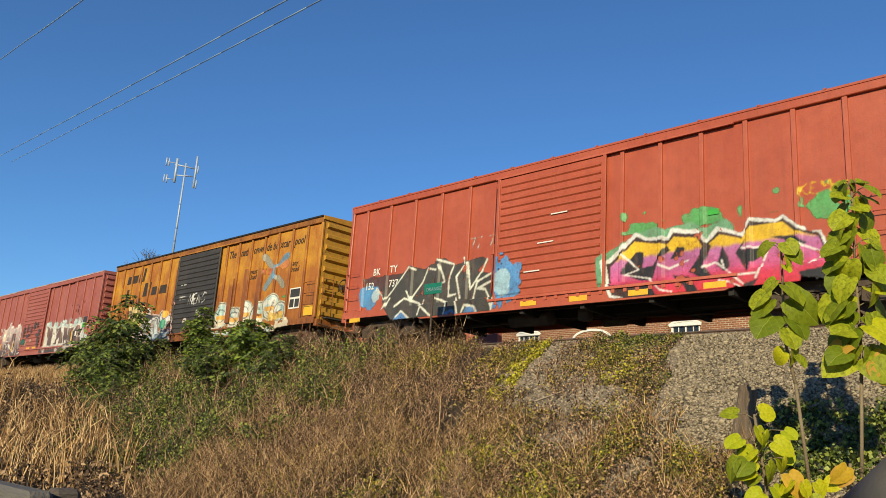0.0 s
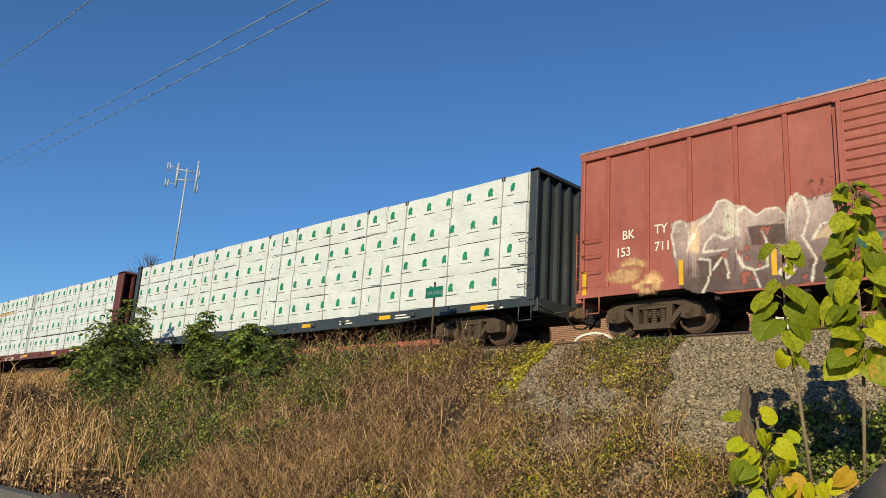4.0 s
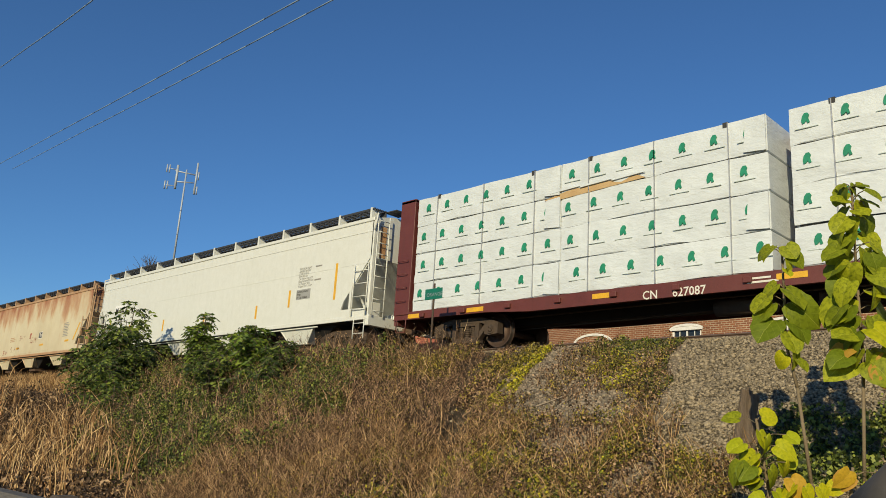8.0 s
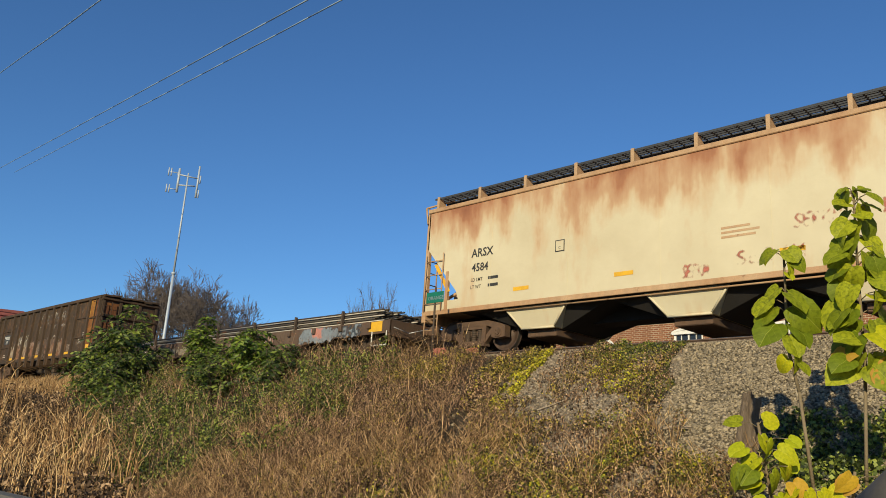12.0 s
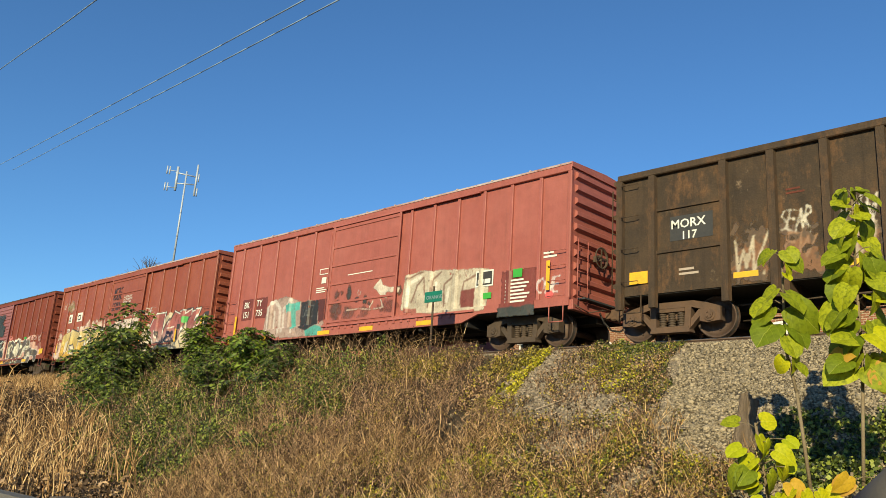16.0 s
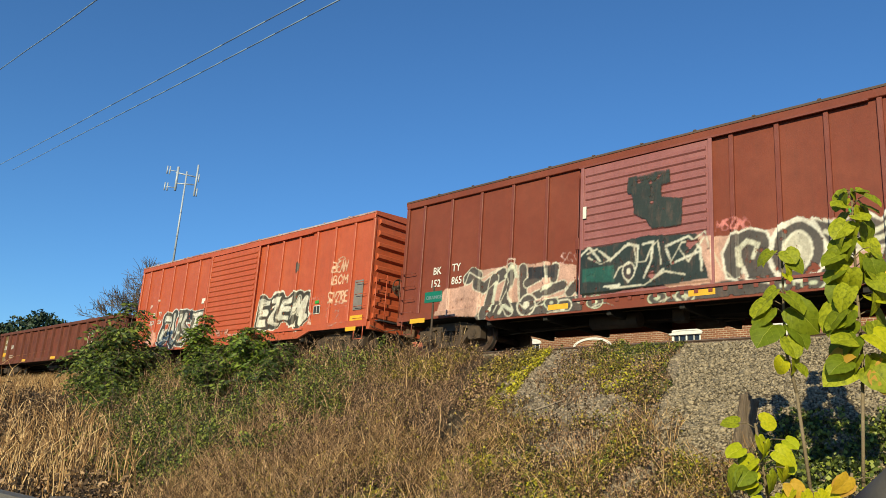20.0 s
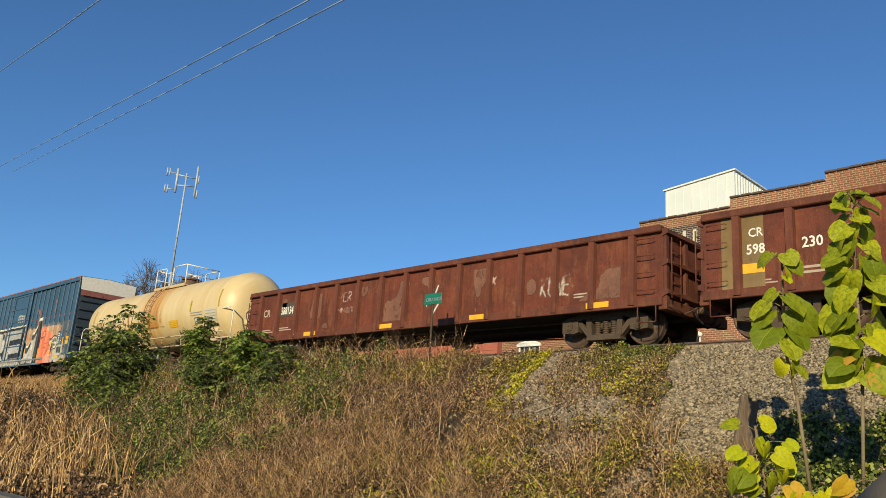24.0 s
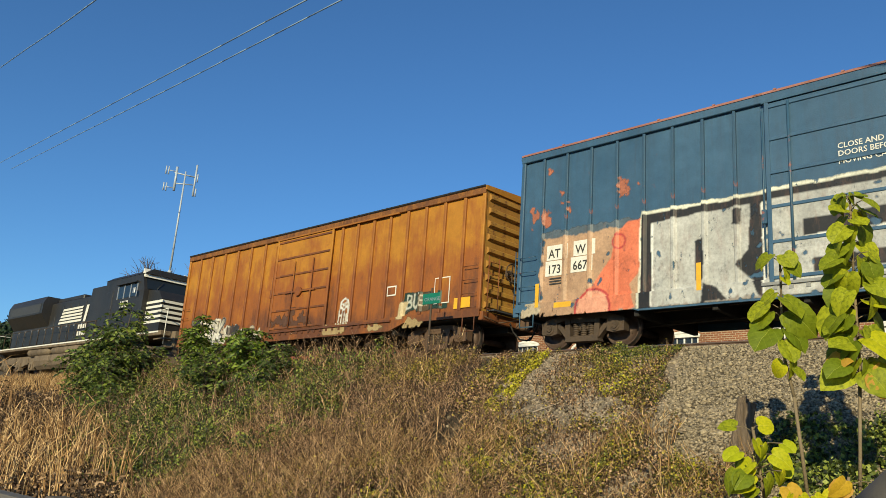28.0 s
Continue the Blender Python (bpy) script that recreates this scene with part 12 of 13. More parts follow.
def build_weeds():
    # near-black and pale leaf tones put shaded gaps and sunlit stems into colour
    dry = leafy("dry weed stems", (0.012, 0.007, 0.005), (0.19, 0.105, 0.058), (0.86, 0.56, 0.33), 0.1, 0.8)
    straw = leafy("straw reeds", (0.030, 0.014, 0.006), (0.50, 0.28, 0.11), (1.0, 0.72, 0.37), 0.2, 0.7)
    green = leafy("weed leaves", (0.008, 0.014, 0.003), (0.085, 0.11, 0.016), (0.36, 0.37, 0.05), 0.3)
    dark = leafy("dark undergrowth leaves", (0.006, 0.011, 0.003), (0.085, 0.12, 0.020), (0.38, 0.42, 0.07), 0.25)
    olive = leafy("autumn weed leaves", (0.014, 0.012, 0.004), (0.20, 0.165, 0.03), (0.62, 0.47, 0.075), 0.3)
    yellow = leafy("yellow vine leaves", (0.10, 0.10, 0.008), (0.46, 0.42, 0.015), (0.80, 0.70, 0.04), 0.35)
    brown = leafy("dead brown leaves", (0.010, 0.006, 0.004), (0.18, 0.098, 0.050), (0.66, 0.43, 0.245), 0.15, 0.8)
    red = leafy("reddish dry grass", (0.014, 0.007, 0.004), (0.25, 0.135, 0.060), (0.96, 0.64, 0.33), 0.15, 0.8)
    # brown thicket in the middle: tangled clumps of stems with withered and green leaves
    pts = spread(19000, -30, -6, -8.6, -2.0, lambda x, y: (x < thick_edge(y) + 0.5 * wave(x, y, 0.7)) & (x > -21.0 + 0.9 * (-2.3 - y) + 0.8 * wave(x, y, 1.0)) & (wave(x, y, 0.55) + 0.7 * wave(x + 4, y, 0.22) > -0.42) & (np.abs(x - gully_line(y)) > 0.34))
    lift = 0.78 + 0.62 * wave(pts[:, 0] + 2, pts[:, 1], 0.8)
    lift *= 0.5 + 0.5 * smooth(-2.6, -4.0, pts[:, 1])
    v, f, mid = blades(pts, (0.2, 0.85), (0.004, 0.009), 0.36, tallness=lift)
    twig = []
    for t in (0.3, 0.5, 0.7, 0.9):
        q = mid(t)
        k = RNG.random(len(q)) < 0.7
        w, g, _ = blades(q[k], (0.06, 0.26), (0.003, 0.007), 0.9, 1)
        twig.append((w, g))
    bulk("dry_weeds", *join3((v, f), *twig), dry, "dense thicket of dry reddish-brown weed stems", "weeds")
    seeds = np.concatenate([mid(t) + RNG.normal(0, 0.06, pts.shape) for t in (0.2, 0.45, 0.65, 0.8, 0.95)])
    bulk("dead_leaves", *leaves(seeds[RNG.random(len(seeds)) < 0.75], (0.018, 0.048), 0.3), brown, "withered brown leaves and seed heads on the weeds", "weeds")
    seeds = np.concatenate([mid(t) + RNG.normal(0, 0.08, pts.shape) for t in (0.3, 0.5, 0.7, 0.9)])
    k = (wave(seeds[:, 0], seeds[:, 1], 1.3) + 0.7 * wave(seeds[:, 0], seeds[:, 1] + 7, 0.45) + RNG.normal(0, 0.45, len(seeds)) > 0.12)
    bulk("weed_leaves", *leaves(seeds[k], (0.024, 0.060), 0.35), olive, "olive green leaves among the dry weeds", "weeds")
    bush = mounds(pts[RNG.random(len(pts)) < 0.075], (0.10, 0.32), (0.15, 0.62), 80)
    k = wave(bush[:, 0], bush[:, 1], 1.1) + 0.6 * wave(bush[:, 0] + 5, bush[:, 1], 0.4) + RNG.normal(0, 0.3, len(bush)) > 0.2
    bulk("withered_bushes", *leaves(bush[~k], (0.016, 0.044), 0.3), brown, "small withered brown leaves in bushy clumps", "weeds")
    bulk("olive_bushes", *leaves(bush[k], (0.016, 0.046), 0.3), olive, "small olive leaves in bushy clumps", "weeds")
    k = RNG.random(len(pts)) < 0.035
    v, f, mid = blades(pts[k], (0.4, 0.95), (0.006, 0.012), 0.25, 4)
    bulk("pale_stalks", *join3((v, f), *[blades(mid(t), (0.12, 0.40), (0.005, 0.009), 0.8, 1)[:2] for t in (0.4, 0.6, 0.75, 0.9)]), straw, "pale dead stalks standing above the weeds", "weeds")
    pts = spread(80000, -34, -4.6, -10.5, -2.1, lambda x, y: (x < gravel_edge(y) - 0.2 + 3.0 * smooth(-5.6, -6.3, y)) & ((x > -24.5) | (y < -5.2)))
    pts[:, 2] += RNG.uniform(0.0, 0.05, len(pts))
    # litter tones darkened to imitate the shade low between stems
    bulk("leaf_litter", *leaves(pts, (0.018, 0.055), 0.25, 2.2), leafy("dark leaf litter", (0.008, 0.005, 0.003), (0.10, 0.058, 0.032), (0.42, 0.28, 0.165), 0.1, 0.9), "fallen brown leaves and stalks on the soil", "litter")
    # tangle behind the reeds; the bank's shade is put into its dark colour
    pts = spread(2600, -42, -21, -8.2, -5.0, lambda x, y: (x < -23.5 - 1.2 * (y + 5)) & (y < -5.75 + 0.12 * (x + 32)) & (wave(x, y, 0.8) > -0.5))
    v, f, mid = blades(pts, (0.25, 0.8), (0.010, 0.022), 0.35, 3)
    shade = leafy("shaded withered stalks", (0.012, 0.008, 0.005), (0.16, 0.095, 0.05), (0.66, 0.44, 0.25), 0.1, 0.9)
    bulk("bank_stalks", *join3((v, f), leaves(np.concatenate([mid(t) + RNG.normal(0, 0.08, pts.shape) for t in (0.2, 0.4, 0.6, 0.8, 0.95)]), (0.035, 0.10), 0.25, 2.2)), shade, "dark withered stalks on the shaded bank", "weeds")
    # green undergrowth in dark tufts below the shrubs
    zone = lambda x, y: (x < -15.2 + 0.9 * (-3.4 - y) * (y > -3.4) + 0.43 * np.maximum(0, -3.4 - y) - 1.6 * np.maximum(0, -5.4 - y) + 1.1 * wave(x, y, 1.3)) & (x > -31.5 + 1.55 * (-2.8 - y) + 0.6 * wave(x, y, 0.9))
    pts = spread(760, -34, -12, -8.4, -2.3, lambda x, y: zone(x, y) & (wave(x + 2, y, 0.9) > -0.25))
    cl = mounds(pts, (0.18, 0.55), (0.30, 1.05), 210)
    k = wave(cl[:, 0] + 3, cl[:, 1], 1.4) + RNG.normal(0, 0.3, len(cl)) > 0.22
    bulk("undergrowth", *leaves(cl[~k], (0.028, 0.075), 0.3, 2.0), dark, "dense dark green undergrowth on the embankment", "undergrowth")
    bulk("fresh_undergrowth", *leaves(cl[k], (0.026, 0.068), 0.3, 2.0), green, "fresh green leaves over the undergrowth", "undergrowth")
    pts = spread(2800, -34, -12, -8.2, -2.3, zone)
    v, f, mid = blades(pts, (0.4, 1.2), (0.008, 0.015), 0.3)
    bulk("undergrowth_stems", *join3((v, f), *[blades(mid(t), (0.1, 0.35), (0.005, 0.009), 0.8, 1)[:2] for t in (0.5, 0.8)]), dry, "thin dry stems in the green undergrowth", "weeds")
    # reeds at the foot: broad bent blades in clumps, some broken over, with dark gaps
    reed = lambda x, y: (x < -17.0 - 3.2 * np.maximum(0, y + 8.7) - 0.7 * np.maximum(0, -8.9 - y) + 1.0 * wave(x, y, 0.8)) & (wave(x, y, 0.55) + 0.7 * wave(x + 8, y, 0.22) > 0.0)
    pts = spread(4300, -34, -14, -11.4, -6.6, reed)
    v, f, mid = blades(pts, (0.5, 1.75), (0.012, 0.032), 0.17, 5)
    tops = mid(0.97)
    k = RNG.random(len(tops)) < 0.4
    w, g, _ = blades(tops[k], (0.2, 0.75), (0.012, 0.022), 1.3, 2)
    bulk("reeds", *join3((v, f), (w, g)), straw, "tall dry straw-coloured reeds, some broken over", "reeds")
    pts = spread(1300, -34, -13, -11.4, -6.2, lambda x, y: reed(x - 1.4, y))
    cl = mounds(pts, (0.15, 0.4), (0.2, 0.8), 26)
    # the litter's dark colour stands in for shaded gaps
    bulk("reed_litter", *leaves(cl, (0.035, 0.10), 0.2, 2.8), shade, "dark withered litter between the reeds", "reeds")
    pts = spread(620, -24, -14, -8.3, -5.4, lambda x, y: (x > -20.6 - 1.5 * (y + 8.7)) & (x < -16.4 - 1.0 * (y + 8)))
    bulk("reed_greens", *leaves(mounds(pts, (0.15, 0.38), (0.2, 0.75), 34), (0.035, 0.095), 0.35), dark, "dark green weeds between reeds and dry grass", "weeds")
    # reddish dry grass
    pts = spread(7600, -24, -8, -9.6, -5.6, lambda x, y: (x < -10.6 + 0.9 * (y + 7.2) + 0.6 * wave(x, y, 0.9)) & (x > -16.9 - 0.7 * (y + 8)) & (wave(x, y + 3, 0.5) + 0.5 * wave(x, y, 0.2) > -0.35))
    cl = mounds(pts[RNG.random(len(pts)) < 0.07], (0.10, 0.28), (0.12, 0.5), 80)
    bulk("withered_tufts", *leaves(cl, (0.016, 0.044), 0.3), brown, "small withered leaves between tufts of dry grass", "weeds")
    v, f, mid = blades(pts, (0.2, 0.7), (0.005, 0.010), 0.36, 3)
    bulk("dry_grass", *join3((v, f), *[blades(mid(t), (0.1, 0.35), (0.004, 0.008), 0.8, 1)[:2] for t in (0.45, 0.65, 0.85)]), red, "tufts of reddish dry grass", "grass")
    # dry grass on the far terrace
    pts = spread(34000, -70, -23, -6.4, -2.2, lambda x, y: (x < -24.5) & (y > -5.1 + 0.15 * np.maximum(-8, x + 32) + 0.4 * wave(x, y, 2.0)))
    v, f, mid = blades(pts, (0.10, 0.45), (0.008, 0.018), 0.4, 1)
    bulk("terrace_grass", v, f, straw, "short pale dry grass beside the track", "grass")
    # yellow vine that creeps down from the crest in two runs
    def run(line, half):
        ys, xs = [q[1] for q in line], [q[0] for q in line]
        return lambda x, y: np.abs(x - np.interp(y, ys, xs) + 0.14 * wave(x, y, 0.35)) < half * (0.6 + 0.55 * wave(x + 5, y, 0.5))
    main = run([(-10.9, -4.5), (-11.1, -3.8), (-11.17, -3.3), (-11.23, -2.8), (-11.06, -2.1)], 0.36)
    side = run([(-11.75, -4.0), (-11.96, -3.56), (-12.07, -2.98), (-12.25, -2.3)], 0.46)
    pts = np.concatenate([spread(30000, -12.4, -10.0, -4.5, -2.15, lambda x, y: main(x, y) & (wave(x, y, 0.2) > -0.55 + 0.5 * smooth(-3.3, -4.3, y))), spread(9000, -13.2, -11.0, -4.1, -2.3, lambda x, y: side(x, y) & (wave(x + 2, y, 0.24) > 0.05)), spread(700, -13.6, -9.0, -4.9, -2.2, lambda x, y: wave(x, y, 0.5) > 0.55)])
    pts[:, 2] += RNG.uniform(0.0, 0.14, len(pts))
    u = RNG.random(len(pts)) + 0.3 * wave(pts[:, 0], pts[:, 1], 0.3)
    bulk("yellow_vine", *leaves(pts[u > 0.35], (0.028, 0.068), 0.45), yellow, "creeping vine with bright yellow-green leaves", "vine")
    bulk("vine_shade", *leaves(pts[u <= 0.35], (0.03, 0.07), 0.4), olive, "olive leaves among the yellow vine", "vine")
    pts = spread(9000, -13.2, -11.0, -4.2, -2.2, lambda x, y: side(x, y))
    pts[:, 2] += RNG.uniform(0.0, 0.2, len(pts))
    bulk("withered_run", *leaves(pts, (0.025, 0.07), 0.35), brown, "withered leaves beside the yellow vine", "vine")

    def mat_of(x, y):
        into = gravel_edge(y) - x + 0.2 * wave(x, y, 0.45)
        wide = np.maximum(0.5, 2.0 - 0.62 * (-2.3 - y))
        cover = 1.15 - 1.15 * smooth(0.5, 1.3, into / wide)
        return (into > 0) & (into < 3.4) & (0.5 + 0.5 * wave(x + 1, y, 0.62) + 0.5 * wave(x, y + 5, 0.21) < cover)
    pts = spread(76000, -12.2, -5.5, -5.9, -1.95, mat_of)
    pts[:, 2] += RNG.uniform(0.0, 0.20, len(pts)) * (0.6 + 0.6 * wave(pts[:, 0], pts[:, 1], 0.3))
    u = wave(pts[:, 0], pts[:, 1] + 2, 0.8) + RNG.normal(0, 0.5, len(pts))
    bulk("green_vine", *leaves(pts[u > 0.1], (0.024, 0.058), 0.35), green, "creeping green vine over the ballast", "vine")
    bulk("olive_vine", *leaves(pts[(u <= 0.1) & (u > -0.45)], (0.024, 0.056), 0.35), olive, "creeping olive vine over the ballast", "vine")
    bulk("withered_vine", *leaves(pts[u <= -0.45], (0.022, 0.05), 0.3), brown, "withered leaves in the vine", "vine")
    spot = lambda x, y: (np.hypot((x + 8.4) / 0.45, (y + 3.45) / 0.42) + 0.5 * wave(x, y, 0.3) < 1) | (np.hypot((x + 8.95) / 0.4, (y + 3.1) / 0.3) + 0.5 * wave(x, y, 0.3) < 1)
    pts = np.concatenate([spread(900, -10.4, -6.2, -5.0, -2.2, lambda x, y: (x < gravel_edge(y) - 0.2) & (x > gravel_edge(y) - 1.9) & (wave(x + 3, y, 0.4) > 0.5)), spread(1500, -9.6, -7.6, -4.1, -2.6, spot)])
    pts[:, 2] += RNG.uniform(0.03, 0.18, len(pts))
    bulk("yellow_leaves", *leaves(pts, (0.025, 0.062), 0.5), yellow, "patches of yellow-green leaves in the vine", "vine")
    # scattered weeds on the brown stones
    pts = spread(11500, -14, -5, -7.4, -2.2, lambda x, y: (x > thick_edge(y) - 0.6) & (x < gravel_edge(y) + 0.1) & (wave(x, y, 0.9) + 0.6 * wave(x, y + 9, 0.3) > -0.35) & (np.abs(x - gully_line(y)) > 0.22))
    v, f, mid = blades(pts, (0.05, 0.30), (0.005, 0.010), 0.5, 2)
    bulk("sparse_weeds", *join3((v, f), leaves(np.concatenate([mid(0.4), mid(0.7), mid(0.95)]), (0.018, 0.05), 0.35)), brown, "sparse withered weeds between stones", "weeds")
    k = wave(pts[:, 0], pts[:, 1] + 4, 0.7) > 0.15
    bulk("sparse_leaves", *leaves(np.concatenate([mid(0.5)[k], mid(0.8)[k], mid(1.0)[k]]), (0.02, 0.052), 0.4), olive, "olive leaves of sparse weeds between stones", "weeds")
    pts = spread(300, -16.5, -11.2, -3.3, -2.15, lambda x, y: wave(x, y, 0.6) > -0.3)
    cl = mounds(pts, (0.12, 0.3), (0.10, 0.36), 52)
    bulk("crest_weeds", *leaves(cl, (0.028, 0.068), 0.35), olive, "low olive weeds along the crest", "weeds")
    # green foot of the slope, in tufts with gaps; at the very foot it runs on over the gravel
    foot = lambda x, y: ((x < -6.35 + 0.4 * wave(x, y, 0.8)) | ((x < -4.75) & (y < -6.05 - 0.12 * (x + 6) + 0.3 * wave(x, y, 0.5)))) & (wave(x, y, 0.8) + 0.4 * wave(x, y + 6, 0.3) + smooth(-5.3, -6.3, y) * 1.15 > 0.42) & (np.abs(x - gully_line(y)) > 0.25)
    pts = spread(1150, -13, -4.7, -8.2, -4.9, foot)
    cl = mounds(pts, (0.08, 0.28), (0.10, 0.45), 84)
    k = wave(cl[:, 0], cl[:, 1], 0.7) + RNG.normal(0, 0.35, len(cl))
    bulk("foot_withered", *leaves(cl[k > 0.28], (0.022, 0.055), 0.35), brown, "withered weeds at the foot of the slope", "weeds")
    bulk("foot_leaves", *leaves(cl[(k > -0.35) & (k <= 0.28)], (0.022, 0.056), 0.35), olive, "olive green weeds at the foot of the slope", "weeds")
    bulk("foot_green", *leaves(cl[(k <= -0.35) & (k > -0.8)], (0.022, 0.058), 0.35), green, "green weeds at the foot of the slope", "weeds")
    bulk("foot_yellow", *leaves(cl[k <= -0.8], (0.022, 0.058), 0.4), yellow, "yellow weed leaves at the foot of the slope", "weeds")
    pts = spread(1700, -13, -4.6, -8.2, -5.2, lambda x, y: wave(x, y, 0.8) + smooth(-5.4, -6.6, y) * 0.6 > 0.3)
    v, f, mid = blades(pts, (0.2, 0.75), (0.005, 0.010), 0.45, 3)
    bulk("foot_stems", *join3((v, f), *[blades(mid(t), (0.1, 0.3), (0.004, 0.007), 0.9, 1)[:2] for t in (0.4, 0.7)]), straw, "thin dry stems at the foot of the slope", "weeds")
    # dark low weeds in the saplings' shade
    pts = spread(190, -5.0, -2.6, -6.4, -4.6, lambda x, y: wave(x, y, 0.5) > -0.4)
    bulk("shade_weeds", *leaves(mounds(pts, (0.08, 0.2), (0.08, 0.30), 40), (0.035, 0.085), 0.3), dark, "low dark green weeds under the saplings", "weeds")
    # stalks that stand against the train at the crest
    pts = spread(240, -25, -13.5, -3.0, -2.2)
    v, f, mid = blades(pts, (0.4, 1.3), (0.006, 0.011), 0.2, 3)
    bulk("crest_stalks", *join3((v, f), *[blades(mid(t), (0.1, 0.3), (0.004, 0.007), 0.7, 1)[:2] for t in (0.4, 0.6, 0.8)], leaves(np.concatenate([mid(t) + RNG.normal(0, 0.05, pts.shape) for t in (0.4, 0.5, 0.6, 0.7, 0.8, 0.9, 1.0)]), (0.018, 0.05), 0.3)), brown, "slender dry stalks at the crest", "weeds")
    # fallen sticks on the stones
    pale = plain("bleached stick", (0.42, 0.34, 0.25), (0.28, 0.21, 0.15), 0.9, 0, 9, 50, 0.3)
    for x, y, a, ln in ((-9.75, -4.55, 0.9, 0.75), (-6.9, -5.15, 0.25, 0.62), (-6.75, -5.05, 0.2, 0.5), (-3.1, -4.3, 0.8, 0.9), (-6.2, -5.9, 0.7, 0.6), (-8.0, -5.6, 1.3, 0.5)):
        q = [(x + ln * t * math.cos(a), y + ln * t * math.sin(a)) for t in (0, 0.5, 1)]
        solid("stick", G().tube([(u, w, float(height(u, w)) + 0.05 + 0.02 * (i == 1)) for i, (u, w) in enumerate(q)], 0.012, 5), pale, "bleached dry stick lying on the stones", "stick", "fallen sticks")


def compound_shrub(name, label, base, crown, n, material, bark, frond=(0.6, 1.1), leaf=(0.13, 0.22), low=0.15):
    """A small tree with long arching leaves, each of many leaflets. crown: centre of the top, half width, half depth."""
    t = thing(name, label, "shrub")
    base, (cx, cy, top_z, half, deep) = Vector(base), crown
    g, pts, nrm, limbs = G(), [], [], []
    for k in range(7):
        a = 2.4 * k + 0.4
        f = (0.0, 0.55, 0.8, 0.95, 0.9, 0.7, 0.85)[k]
        head = Vector((cx + math.cos(a) * half * f, cy + math.sin(a) * deep * f, base.z + (top_z - base.z) * (1.0, 0.9, 0.72, 0.6, 0.8, 0.5, 0.66)[k]))
        path = [base.lerp(head, q) + Vector((0, 0, 0.12 * math.sin(3.1 * q))) for q in (0, 0.35, 0.7, 1.0)]
        for i in range(3):
            g.cyl(path[i], path[i + 1], 0.038 - 0.009 * i - 0.002 * k, 6, 0.029 - 0.009 * i - 0.002 * k)
        limbs.append(path)
    for i in range(n):
        path = limbs[i % 7]
        q = 1 - (1 - low) * RNG.random() ** 1.25
        j = min(2, int(q * 3))
        p = path[j].lerp(path[j + 1], q * 3 - j)
        a = RNG.uniform(0, 2 * math.pi)
        ln = RNG.uniform(*frond) * (1.1 - 0.3 * q)
        d = Vector((math.cos(a), math.sin(a) * 0.8, RNG.uniform(0.0, 0.75))).normalized()
        side = d.cross(Vector((0, 0, 1))).normalized()
        spine = [p + d * ln * u + Vector((0, 0, -0.62 * ln * u * u)) for u in (0, 0.33, 0.66, 1.0)]
        g.tube([tuple(c) for c in spine], 0.008, 4)
        m = 7
        for s in range(m):
            u = 0.22 + 0.78 * s / (m - 1)
            c = p + d * ln * u + Vector((0, 0, -0.62 * ln * u * u))
            for w in (-1, 1):
                pts.append(c + side * w * 0.02)
                nrm.append((side * w + d * 0.45 + Vector((0, 0, -0.25 - 0.7 * RNG.random()))).normalized())
    part("trunk", g, bark, t)
    # pointed leaflets that hang from each side of the spine
    P, D = np.array([tuple(q) for q in pts]), np.array([tuple(q) for q in nrm])
    D += RNG.normal(0, 0.16, D.shape)
    D /= np.linalg.norm(D, axis=1, keepdims=True)
    s = RNG.uniform(*leaf, (len(P), 1))
    B = np.cross(D, np.array([0.15, -0.7, 0.75]) + RNG.normal(0, 0.75, D.shape))
    B /= np.linalg.norm(B, axis=1, keepdims=True)
    up = np.cross(B, D)
    v = np.stack([P, P + D * s * 0.42 + B * s * 0.24 + up * s * 0.05, P + D * s - up * s * 0.12, P + D * s * 0.42 - B * s * 0.24 + up * s * 0.05], 1).reshape(-1, 3)
    f = (np.array([(0, 1, 2), (0, 2, 3)])[None] + 4 * np.arange(len(P))[:, None, None]).reshape(-1, 3)
    bulk("crown", v, f, material, "feathery dark green foliage", "", "", t)
    return t


def big_leaf(size, droop):
    """A heart-shaped leaf blade, bent along its rib; its stalk joins at the origin, the tip points along +x."""
    out = [(0.0, 0.0), (-0.08, 0.16), (-0.06, 0.36), (0.10, 0.50), (0.34, 0.55), (0.64, 0.48), (0.88, 0.27), (1.0, 0.0)]
    rib = [0.0, 0.0, 0.06, 0.18, 0.36, 0.58, 0.80, 1.0]
    vs, fs = [], []

    def bent(x, y):
        return (x * size * (1 - 0.10 * x), y * size, size * (-droop * x * x + 0.42 * abs(y) - 0.62 * y * y + 0.03 * math.sin(13 * x + 9 * y)))
    for s in (1, -1):
        k = len(vs)
        for (x, y), r in zip(out, rib):
            vs.append(bent(r, 0))
            vs.append(bent((x + r) / 2, s * y * 0.55))
            vs.append(bent(x, s * y))
        for i in range(7):
            a = k + 3 * i
            fs += [(a, a + 1, a + 4, a + 3), (a + 1, a + 2, a + 5, a + 4)]
    g = G()
    g.add(vs, fs, 0, True)
    return g.mesh("leaf")


